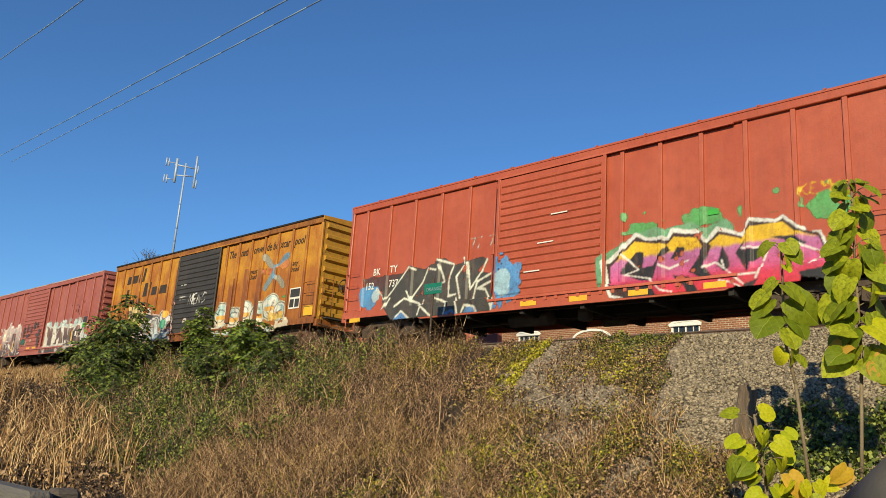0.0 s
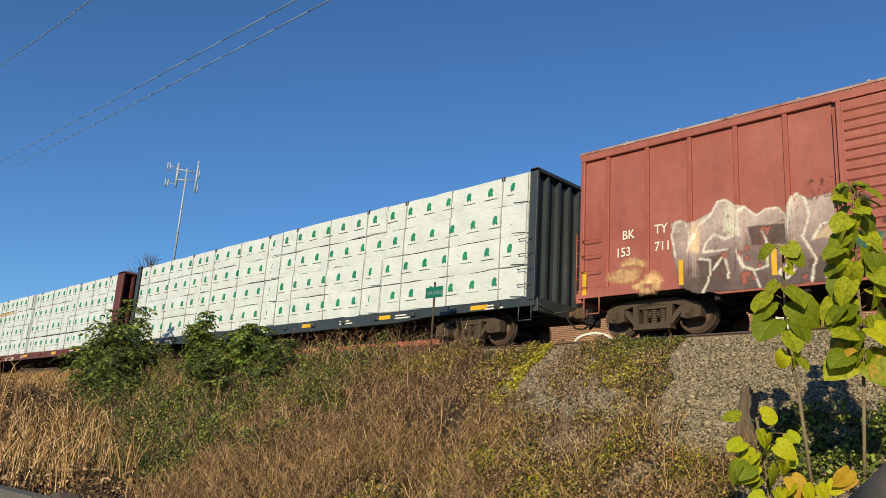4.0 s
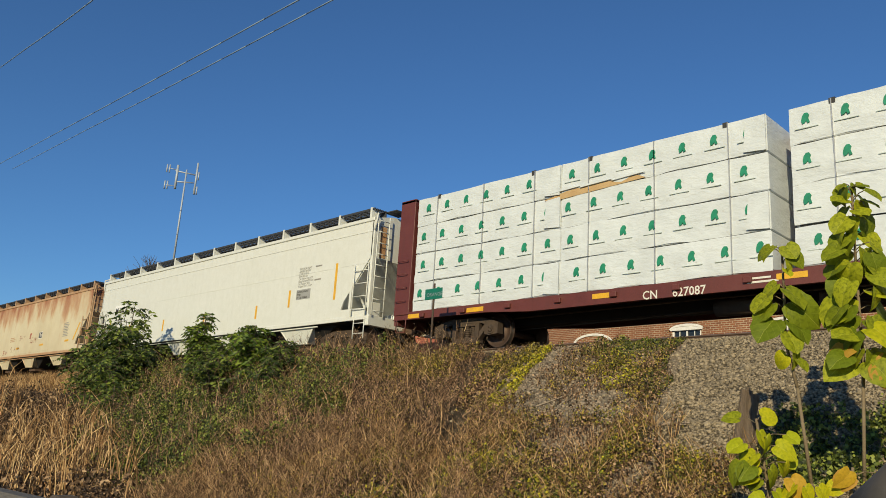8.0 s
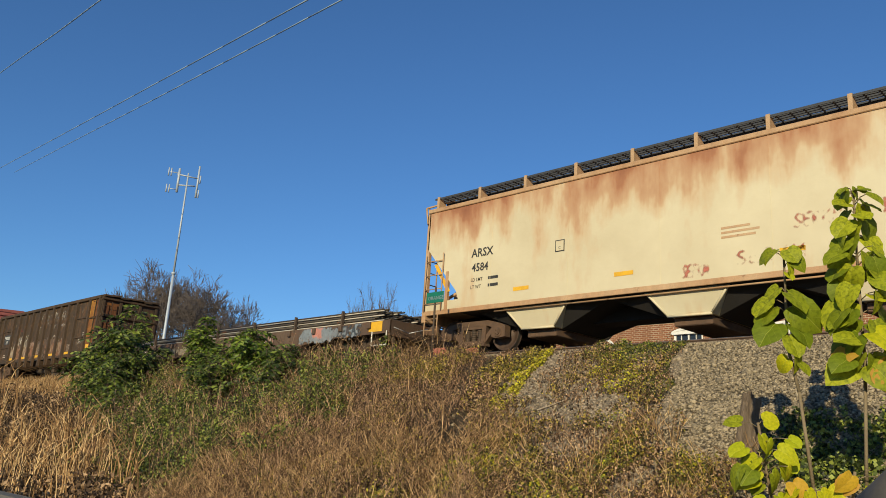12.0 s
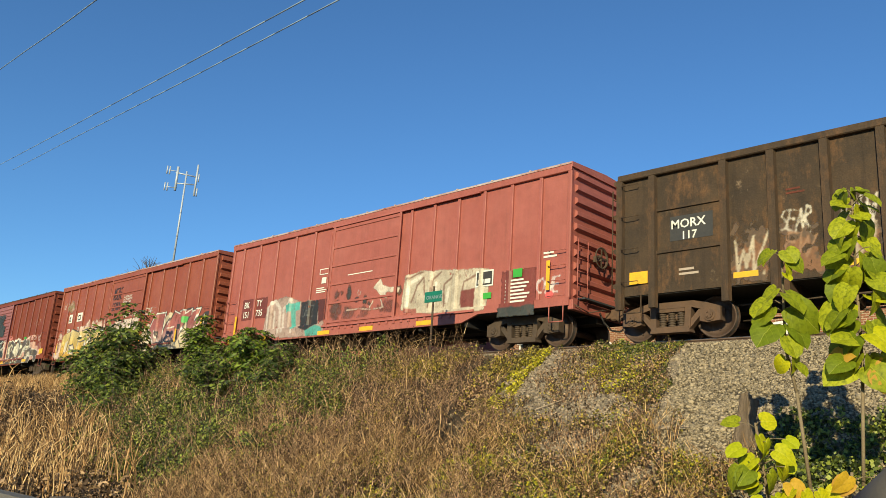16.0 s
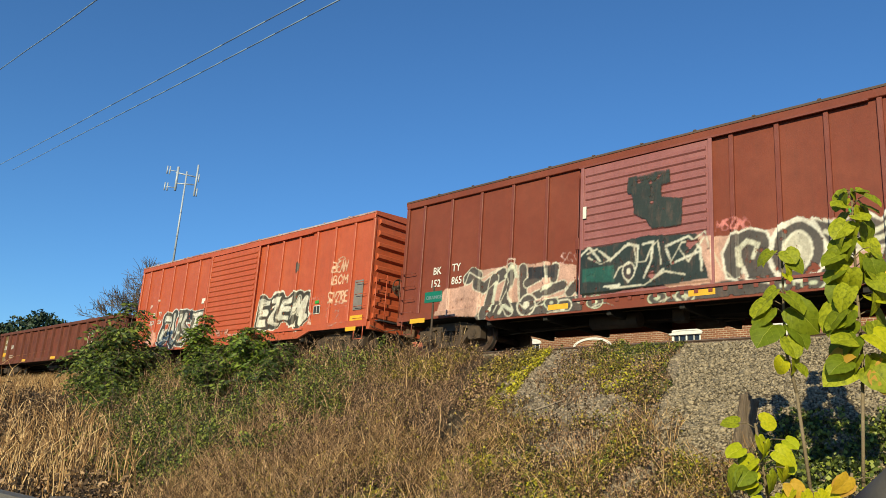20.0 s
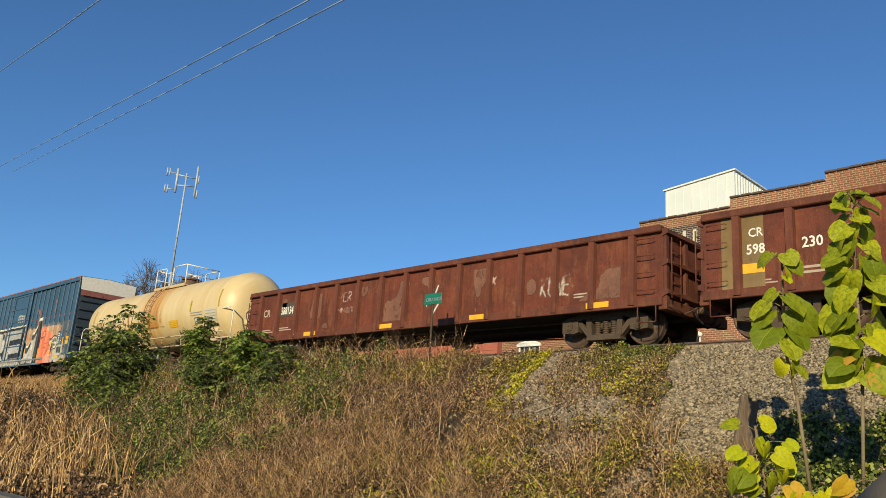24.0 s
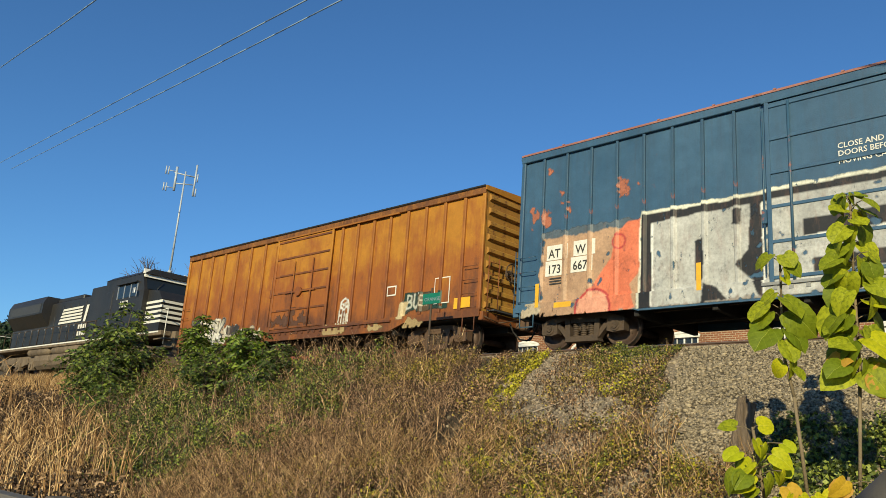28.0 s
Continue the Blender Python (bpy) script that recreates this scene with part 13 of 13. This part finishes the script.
def leaf_material(name, a, b, vein):
    m, nt, p = shader(name)
    rnd = node(nt, "ShaderNodeObjectInfo").outputs["Random"]
    c = coords(nt)
    col = mix(nt, rnd, a, b)
    col = mix(nt, fuzz(nt, c, 7, 5, 0.6, 0.45, 0.75), col, tuple(x * 0.7 for x in a))
    s = node(nt, "ShaderNodeSeparateXYZ", i0=c)
    ay = node(nt, "ShaderNodeMath", operation="ABSOLUTE", i0=s.outputs[1]).outputs[0]
    w = node(nt, "ShaderNodeMath", operation="MULTIPLY_ADD", i0=ay, i1=-0.8, i2=s.outputs[0]).outputs[0]
    st = node(nt, "ShaderNodeMath", operation="PINGPONG", i0=w, i1=0.12).outputs[0]
    v1 = node(nt, "ShaderNodeMapRange", i0=st, i1=0.0, i2=0.008, i3=0.22, i4=0.0).outputs[0]
    v2 = node(nt, "ShaderNodeMapRange", i0=ay, i1=0.003, i2=0.008, i3=0.6, i4=0.0).outputs[0]
    col = mix(nt, node(nt, "ShaderNodeMath", operation="MAXIMUM", i0=v1, i1=v2).outputs[0], col, vein)
    nt.links.new(col, p.inputs["Base Color"])
    p.inputs["Roughness"].default_value, p.inputs["Specular IOR Level"].default_value = 0.6, 0.25
    tr = node(nt, "ShaderNodeBsdfTranslucent", i0=col)
    mx = node(nt, "ShaderNodeMixShader", i0=0.3, i1=p.outputs[0], i2=tr.outputs[0])
    nt.links.new(mx.outputs[0], nt.nodes["Material Output"].inputs[0])
    return m


def build_big_leaf_plants():
    lm = {"green": leaf_material("broad green leaf", (0.15, 0.20, 0.010), (0.42, 0.44, 0.018), (0.52, 0.53, 0.09)), "yellow": leaf_material("yellow-green leaf", (0.40, 0.45, 0.012), (0.58, 0.53, 0.012), (0.68, 0.64, 0.12)), "gold": leaf_material("golden withered leaf", (0.62, 0.40, 0.03), (0.50, 0.27, 0.06), (0.6, 0.42, 0.12))}
    bank = {(k, d): None for k in lm for d in (0, 1, 2)}
    for k, d in bank:
        me = big_leaf(1.0, (0.2, 0.5, 0.85)[d])
        me.materials.append(lm[k])
        bank[k, d] = me
    stem_m = plain("pale plant stem", (0.22, 0.17, 0.10), (0.15, 0.11, 0.07), 0.8, 0, 6, 40, 0.4)
    rng = random.Random(12)

    def leaf(plant, stem_pt, pos, size, side, kind, droop):
        along, near = Vector((0.93, 0.36, 0)), Vector((0.33, -0.94, 0))
        nrm = (near * rng.uniform(0.35, 1.0) + along * (rng.uniform(-0.5, 0.9) + 0.3 * side) + Vector((0, 0, rng.uniform(0.1, 1.1)))).normalized()
        tip = Vector((0, 0, -droop)) + along * (side * rng.uniform(0.3, 1.0)) + near * rng.uniform(-0.1, 0.3)
        tip = (tip - nrm * tip.dot(nrm)).normalized()
        ob = part("leaf", bank[kind, rng.randrange(3)], lm[kind], plant, loc=pos)
        ob.rotation_euler = Matrix((tip, nrm.cross(tip), nrm)).transposed().to_euler()
        ob.scale = (size, size * rng.uniform(0.88, 1.12), size)
        part("leaf_stalk", G().tube([stem_pt, (Vector(stem_pt) + Vector(pos)) / 2 + Vector((0, 0, 0.03)), pos], 0.006, 5), stem_m, plant)

    def plant(label, path, spots):
        t = thing("large_leaf_sapling", label, "sapling", "large-leaved saplings")
        g = G()
        for i, (p, q) in enumerate(zip(path[:-1], path[1:])):
            r = 0.024 * (1 - i / len(path) * 0.6)
            g.cyl(p, q, r, 7, r * 0.88)
        part("stem", g, stem_m, t)
        pts = [Vector(p) for p in path]
        for z, side, out, size, pitch, kind in spots:
            # join at the stem's height z, to the side by so much, towards the viewer by out
            for p, q in zip(pts[:-1], pts[1:]):
                if p.z <= z <= q.z:
                    at = p.lerp(q, (z - p.z) / max(q.z - p.z, 1e-6))
                    break
            else:
                at = pts[-1]
            along = Vector((0.93, 0.36, 0))       # across the line of sight
            near = Vector((0.33, -0.94, 0))
            size *= 0.86 if z > -2.1 else 0.70
            pos = at + along * side * 0.60 + near * out + Vector((0, 0, 0.05))
            leaf(t, at, pos, size, 1 if side > 0.02 else -1 if side < -0.02 else rng.choice((-1, 1)), kind, rng.uniform(0.4, 1.0) if pitch > 30 else rng.uniform(-0.3, 0.5))
        return t

    # the tall one
    spots = []
    z = -1.62
    k = 0
    while z < 0.42:
        f = (z + 1.62) / 2.04
        for side in (-1, 1):
            s = side * rng.uniform(0.10, 0.34) * (1 - 0.35 * f)
            spots.append((z + rng.uniform(-0.05, 0.05), s, rng.uniform(-0.12, 0.22), rng.uniform(0.34, 0.50) * (1 - 0.42 * f * f), rng.uniform(40, 70), "yellow" if k in (5, 11) else "gold" if k in (1, 2) else "green"))
            k += 1
        for _ in range(2):
            spots.append((z + rng.uniform(-0.06, 0.06), rng.uniform(-0.3, 0.3), rng.uniform(0.1, 0.28), rng.uniform(0.3, 0.44) * (1 - 0.4 * f), rng.uniform(50, 75), "green"))
        z += 0.165
    for i in range(7):
        spots.append((0.44, rng.uniform(-0.18, 0.12), rng.uniform(-0.1, 0.15), rng.uniform(0.14, 0.24), rng.uniform(-10, 40), "green"))
    plant("tall sapling with large drooping heart-shaped green leaves", [(-3.02, -7.36, -3.95), (-2.99, -7.36, -2.9), (-2.92, -7.34, -1.5), (-2.93, -7.33, -0.5), (-2.92, -7.32, 0.46)], spots)
    # middle one
    spots = [(-0.95, -0.20, 0.1, 0.40, 55, "green"), (-0.95, 0.12, 0.15, 0.44, 55, "green"), (-0.8, 0.05, 0.2, 0.36, 60, "green"), (-1.15, -0.18, 0.12, 0.40, 65, "green"), (-1.15, 0.10, 0.1, 0.38, 65, "green"), (-0.75, 0.12, 0.0, 0.34, 35, "green"), (-0.7, -0.12, 0.0, 0.30, 40, "green"), (-0.85, -0.30, 0.05, 0.34, 60, "green"), (-1.3, 0.05, 0.2, 0.34, 70, "green"), (-1.45, 0.10, 0.1, 0.26, 65, "green"), (-1.55, -0.06, 0.1, 0.22, 65, "yellow"), (-1.0, 0.16, 0.1, 0.34, 65, "green"), (-1.6, 0.12, 0.1, 0.20, 60, "green"),
             (-0.28, -0.22, 0.05, 0.26, 5, "green"), (-0.27, -0.12, 0.1, 0.26, 15, "green"), (-0.26, 0.08, 0.1, 0.26, 20, "green"), (-0.33, 0.12, 0.05, 0.24, 45, "green"), (-0.42, 0.08, 0.1, 0.22, 55, "yellow"), (-0.54, 0.05, 0.1, 0.16, 60, "yellow"), (-0.26, 0.0, -0.1, 0.2, 10, "green")]
    plant("slender sapling with a tuft of leaves above large green ones", [(-3.38, -7.5, -3.95), (-3.48, -7.52, -2.9), (-3.57, -7.55, -1.86), (-3.66, -7.59, -1.35), (-3.66, -7.58, -0.7), (-3.66, -7.58, -0.24)], spots)
    # low yellow growth
    spots = [(-2.28, -0.30, 0.1, 0.30, 20, "green"), (-2.26, 0.10, 0.1, 0.30, 30, "yellow"), (-2.42, 0.02, 0.2, 0.36, 45, "yellow"), (-2.66, -0.10, 0.2, 0.36, 55, "yellow"), (-2.62, 0.36, 0.1, 0.38, 55, "yellow"), (-2.82, 0.10, 0.3, 0.34, 60, "green"), (-2.92, -0.16, 0.2, 0.38, 60, "yellow"), (-2.90, 0.42, 0.25, 0.36, 60, "gold"), (-3.05, 0.14, 0.3, 0.34, 60, "yellow"), (-3.12, -0.05, 0.2, 0.30, 60, "yellow"), (-3.1, 0.5, 0.2, 0.34, 60, "yellow"), (-3.22, 0.3, 0.3, 0.32, 60, "yellow"), (-3.3, -0.12, 0.3, 0.30, 60, "green"), (-3.36, 0.55, 0.3, 0.30, 60, "yellow")]
    spots += [(rng.uniform(-3.4, -2.35), rng.uniform(-0.42, 0.5), rng.uniform(-0.05, 0.35), rng.uniform(0.24, 0.36), rng.uniform(35, 65), rng.choice(("yellow", "green", "yellow"))) for i in range(20)]
    plant("low sprout with bright yellow-green leaves", [(-3.82, -7.75, -4.0), (-3.86, -7.75, -3.0), (-3.96, -7.78, -2.22)], spots)
    spots = [(rng.uniform(-3.5, -2.95), rng.uniform(-0.38, 0.38), rng.uniform(0.0, 0.3), rng.uniform(0.22, 0.33), rng.uniform(35, 65), rng.choice(("yellow", "yellow", "green"))) for i in range(16)]
    plant("short sprout with yellow-green leaves between taller ones", [(-3.5, -7.7, -4.0), (-3.5, -7.7, -3.3), (-3.52, -7.7, -2.92)], spots)
    spots = [(rng.uniform(-3.4, -2.75), rng.uniform(-0.4, 0.45), rng.uniform(0.0, 0.3), rng.uniform(0.22, 0.33), rng.uniform(35, 65), rng.choice(("yellow", "yellow", "gold", "green"))) for i in range(17)]
    plant("low sprout with yellow and golden leaves", [(-3.1, -7.5, -4.0), (-3.1, -7.5, -3.1), (-3.05, -7.5, -2.7)], spots)


def branch(g, p, d, ln, r, depth, rng):
    q = p + d * ln
    g.cyl(p, q, r, 5 if depth > 2 else 3, r * 0.72, caps=False)
    if depth == 0:
        return
    for k in range(3 if depth > 2 else 4):
        a = Vector((rng.gauss(0, 1), rng.gauss(0, 1), rng.gauss(0.3, 0.7)))
        e = (d * 0.95 + a.normalized() * 0.7).normalized()
        branch(g, p.lerp(q, rng.uniform(0.45, 1.0)), e, ln * rng.uniform(0.6, 0.82), max(0.027, r * 0.6), depth - 1, rng)


def build_far_trees():
    bark = plain("grey twig bark", (0.15, 0.12, 0.105), (0.09, 0.072, 0.064), 0.9, 0, 4, 30, 0.3)
    rng = random.Random(5)
    for x, y, top, wide, limbs, depth, label in (
            (-77.5, 20.5, 16.2, 9.0, 11, 5, "wide bare tree with a haze of fine twigs"), (-69.5, 21.0, 13.4, 6.4, 8, 5, "bare tree with fine spreading twigs"), (-65.0, 20.0, 9.6, 4.2, 6, 5, "low bare tree with fine twigs"),
            (-73.4, 40.0, 14.4, 2.6, 5, 4, "slender bare tree with sparse twigs"), (-69.6, 40.0, 17.2, 3.2, 6, 4, "bare tree with sparse brown twigs"), (-65.2, 40.0, 16.4, 3.4, 6, 4, "small bare tree with sparse twigs")):
        t = thing("bare_tree", label, "tree", "distant trees")
        g = G()
        fork = top * 0.3
        g.cyl((0, 0, 0), (0, 0, fork), 0.30, 8, 0.22)
        for k in range(limbs):
            a = 2.4 * k
            out = 0.25 + 0.75 * k / limbs
            d = Vector((math.cos(a) * out, math.sin(a) * out, 0.95 - 0.35 * out)).normalized()
            branch(g, Vector((0, 0, fork - 0.18 * (k % 4))), d, top * 0.3, 0.13, depth, rng)
        v = np.array(g.v)
        crown = v[:, 2] > fork
        v[crown, 2] = fork + (v[crown, 2] - fork) * (top - fork) / (v[:, 2].max() - fork)
        v[:, :2] *= np.where(crown, wide / np.abs(v[:, 0]).max(), 1.0)[:, None]
        v[:, 2] = np.maximum(v[:, 2], 0.0)
        g.v = [tuple(q) for q in (v + np.array([x, y, -0.7]))]
        part("trunk", g, bark, t)
    dk = leafy("evergreen foliage", (0.012, 0.028, 0.012), (0.022, 0.045, 0.018), (0.04, 0.07, 0.025), 0.1)
    for x, y, r, z in ((-100.1, 16.8, 3.6, 7.5), (-103.5, 13.5, 2.4, 6.8), (-97.5, 20.0, 2.6, 6.6)):
        t = thing("evergreen_tree", "dark dense evergreen tree in the distance", "tree", "distant trees")
        part("trunk", G().cyl((x, y, -0.7), (x, y, z + 2), 0.25, 8, 0.1), bark, t)
        n = 5200
        q = RNG.normal(0, 1, (n, 3))
        q /= np.linalg.norm(q, axis=1, keepdims=True)
        q *= (RNG.uniform(0.4, 1.0, (n, 1)) ** 0.4) * (1 + 0.22 * np.sin(5 * q[:, :1] + 3) * np.sin(6 * q[:, 1:2]))
        pts = np.array([x, y, z]) + q * np.array([r, r, r * 0.85])
        bulk("crown", *leaves(pts, (0.25, 0.5), 0.3), dk, "dark needle foliage", "", "", t)


def build_shrubs():
    bark = plain("shrub bark", (0.12, 0.09, 0.06), (0.08, 0.06, 0.04), 0.9, 0, 6, 40, 0.4)
    dark = leafy("shrub foliage", (0.012, 0.028, 0.006), (0.095, 0.145, 0.024), (0.29, 0.35, 0.055), 0.35)
    fresh = leafy("fresh shrub foliage", (0.03, 0.065, 0.008), (0.14, 0.22, 0.022), (0.27, 0.34, 0.035), 0.35)
    long = {"frond": (0.8, 1.5), "leaf": (0.15, 0.27)}
    compound_shrub("feathery_shrub", "tall dark green shrub with long feathery leaves on the crest", (-30.6, -3.6, -1.5), (-30.5, -3.4, 2.0, 1.9, 1.0), 260, dark, bark, **long)
    compound_shrub("feathery_shrub", "dense dark green feathery-leaved shrub on the crest", (-31.6, -3.8, -1.6), (-32.0, -3.6, 0.85, 1.7, 1.0), 210, dark, bark, **long)
    compound_shrub("feathery_shrub", "feathery green shrub growing from the slope", (-28.8, -4.6, -2.3), (-28.7, -4.5, 0.1, 2.0, 1.0), 220, dark, bark, (0.7, 1.2), (0.13, 0.23))
    compound_shrub("feathery_shrub", "low green shrub on the shaded slope", (-26.4, -5.4, -2.9), (-26.6, -5.4, -1.3, 1.5, 0.9), 130, dark, bark, (0.6, 1.1), (0.10, 0.17))
    compound_shrub("feathery_shrub", "narrow upright bright green shrub", (-25.0, -3.2, -0.9), (-25.05, -3.3, 1.35, 0.5, 0.4), 250, fresh, bark, (0.35, 0.65), (0.10, 0.17))
    compound_shrub("feathery_shrub", "bushy green shrub beside the track", (-21.8, -3.2, -1.0), (-21.8, -3.3, 0.75, 1.15, 0.8), 250, fresh, bark, (0.5, 0.9), (0.11, 0.19))
    compound_shrub("feathery_shrub", "low spreading green shrub", (-20.3, -3.3, -1.0), (-20.0, -3.3, 0.2, 0.9, 0.6), 90, dark, bark, (0.4, 0.8), (0.10, 0.17))
    compound_shrub("feathery_shrub", "small green shrub at the crest", (-23.6, -3.4, -1.0), (-23.4, -3.4, 0.2, 1.0, 0.6), 90, dark, bark, (0.4, 0.8), (0.10, 0.17))
    compound_shrub("feathery_shrub", "low green shrub on the upper slope", (-22.6, -4.1, -1.7), (-22.4, -4.1, -0.35, 1.4, 0.9), 130, dark, bark, (0.5, 0.9), (0.10, 0.18))
    compound_shrub("feathery_shrub", "low dark shrub below the crest", (-20.0, -3.9, -1.6), (-19.6, -3.9, -0.55, 1.1, 0.8), 90, dark, bark, (0.4, 0.8), (0.10, 0.17))


# ---- build ----
build_ground()
build_track()
build_warehouse()
build_sky_things()
red_boxcars()
yellow_boxcars()
lumber_car("blue-grey centre-beam flat car loaded with white wrapped lumber", 83.95, 22.94, (0.026, 0.036, 0.046), (0.04, 0.055, 0.07), None, "", 61, 0.24)
lumber_car("maroon centre-beam flat car loaded with white wrapped lumber", 59.60, 22.82, (0.115, 0.026, 0.022), (0.14, 0.038, 0.03), 11.35, "627087", 62)
hoppers()
loaded_flat()
gondolas()
tank_car()
locomotive()
build_gravel()
build_weeds()
build_shrubs()
build_big_leaf_plants()
build_far_trees()

# ---- movement: metres that the train has gone, by seconds ----
TRAVEL = [(0, -151.26), (0.5, -145.85), (1, -140.48), (1.5, -135.12), (2, -129.63), (2.5, -124.17), (3, -118.75), (3.5, -113.12), (5.5, -91.91), (6.5, -81.08), (7, -75.58),
          (8, -65.58), (8.5, -60.18), (9, -54.71), (9.5, -49.31), (10, -44.18), (10.5, -38.76), (11, -33.18), (11.5, -27.63), (12, -22.17), (12.5, -16.58), (14.5, 5.46), (17, 32.44),
          (17.5, 37.77), (18, 43.09), (18.5, 48.64), (19, 54.29), (19.5, 59.87), (20, 65.43), (20.5, 70.99), (21, 76.34), (21.5, 81.97), (23.5, 104.52), (24, 110.18), (24.5, 115.84),
          (25, 121.45), (25.5, 127.15), (26, 132.63), (26.5, 138.15), (27, 144.07), (27.5, 149.74), (28, 155.25)]


def gone(t):
    return float(np.interp(t, [a for a, _ in TRAVEL], [b for _, b in TRAVEL]))


def motions():
    for car, centre in TRAIN:
        walk(car, [(t, pose(centre + s, 0, 0)) for t, s in TRAVEL])
    # every wheelset rolls on the rail; alike ones share one set of keys
    turns = [k / FPS for k in range(28 * FPS + 1)]
    for key, sets in WHEELS.items():
        lead = sets[0]
        x = lead.location.x
        walk(lead, [(t, pose(x, 0, 0.457, 0, math.degrees((gone(t) + 151.26) / 0.457) % 360, 0)) for t in turns])
        for other in sets[1:]:
            other.rotation_mode = "QUATERNION"
            keys = other.animation_data_create()
            keys.action = lead.animation_data.action
            keys.action_slot = lead.animation_data.action_slot


motions()
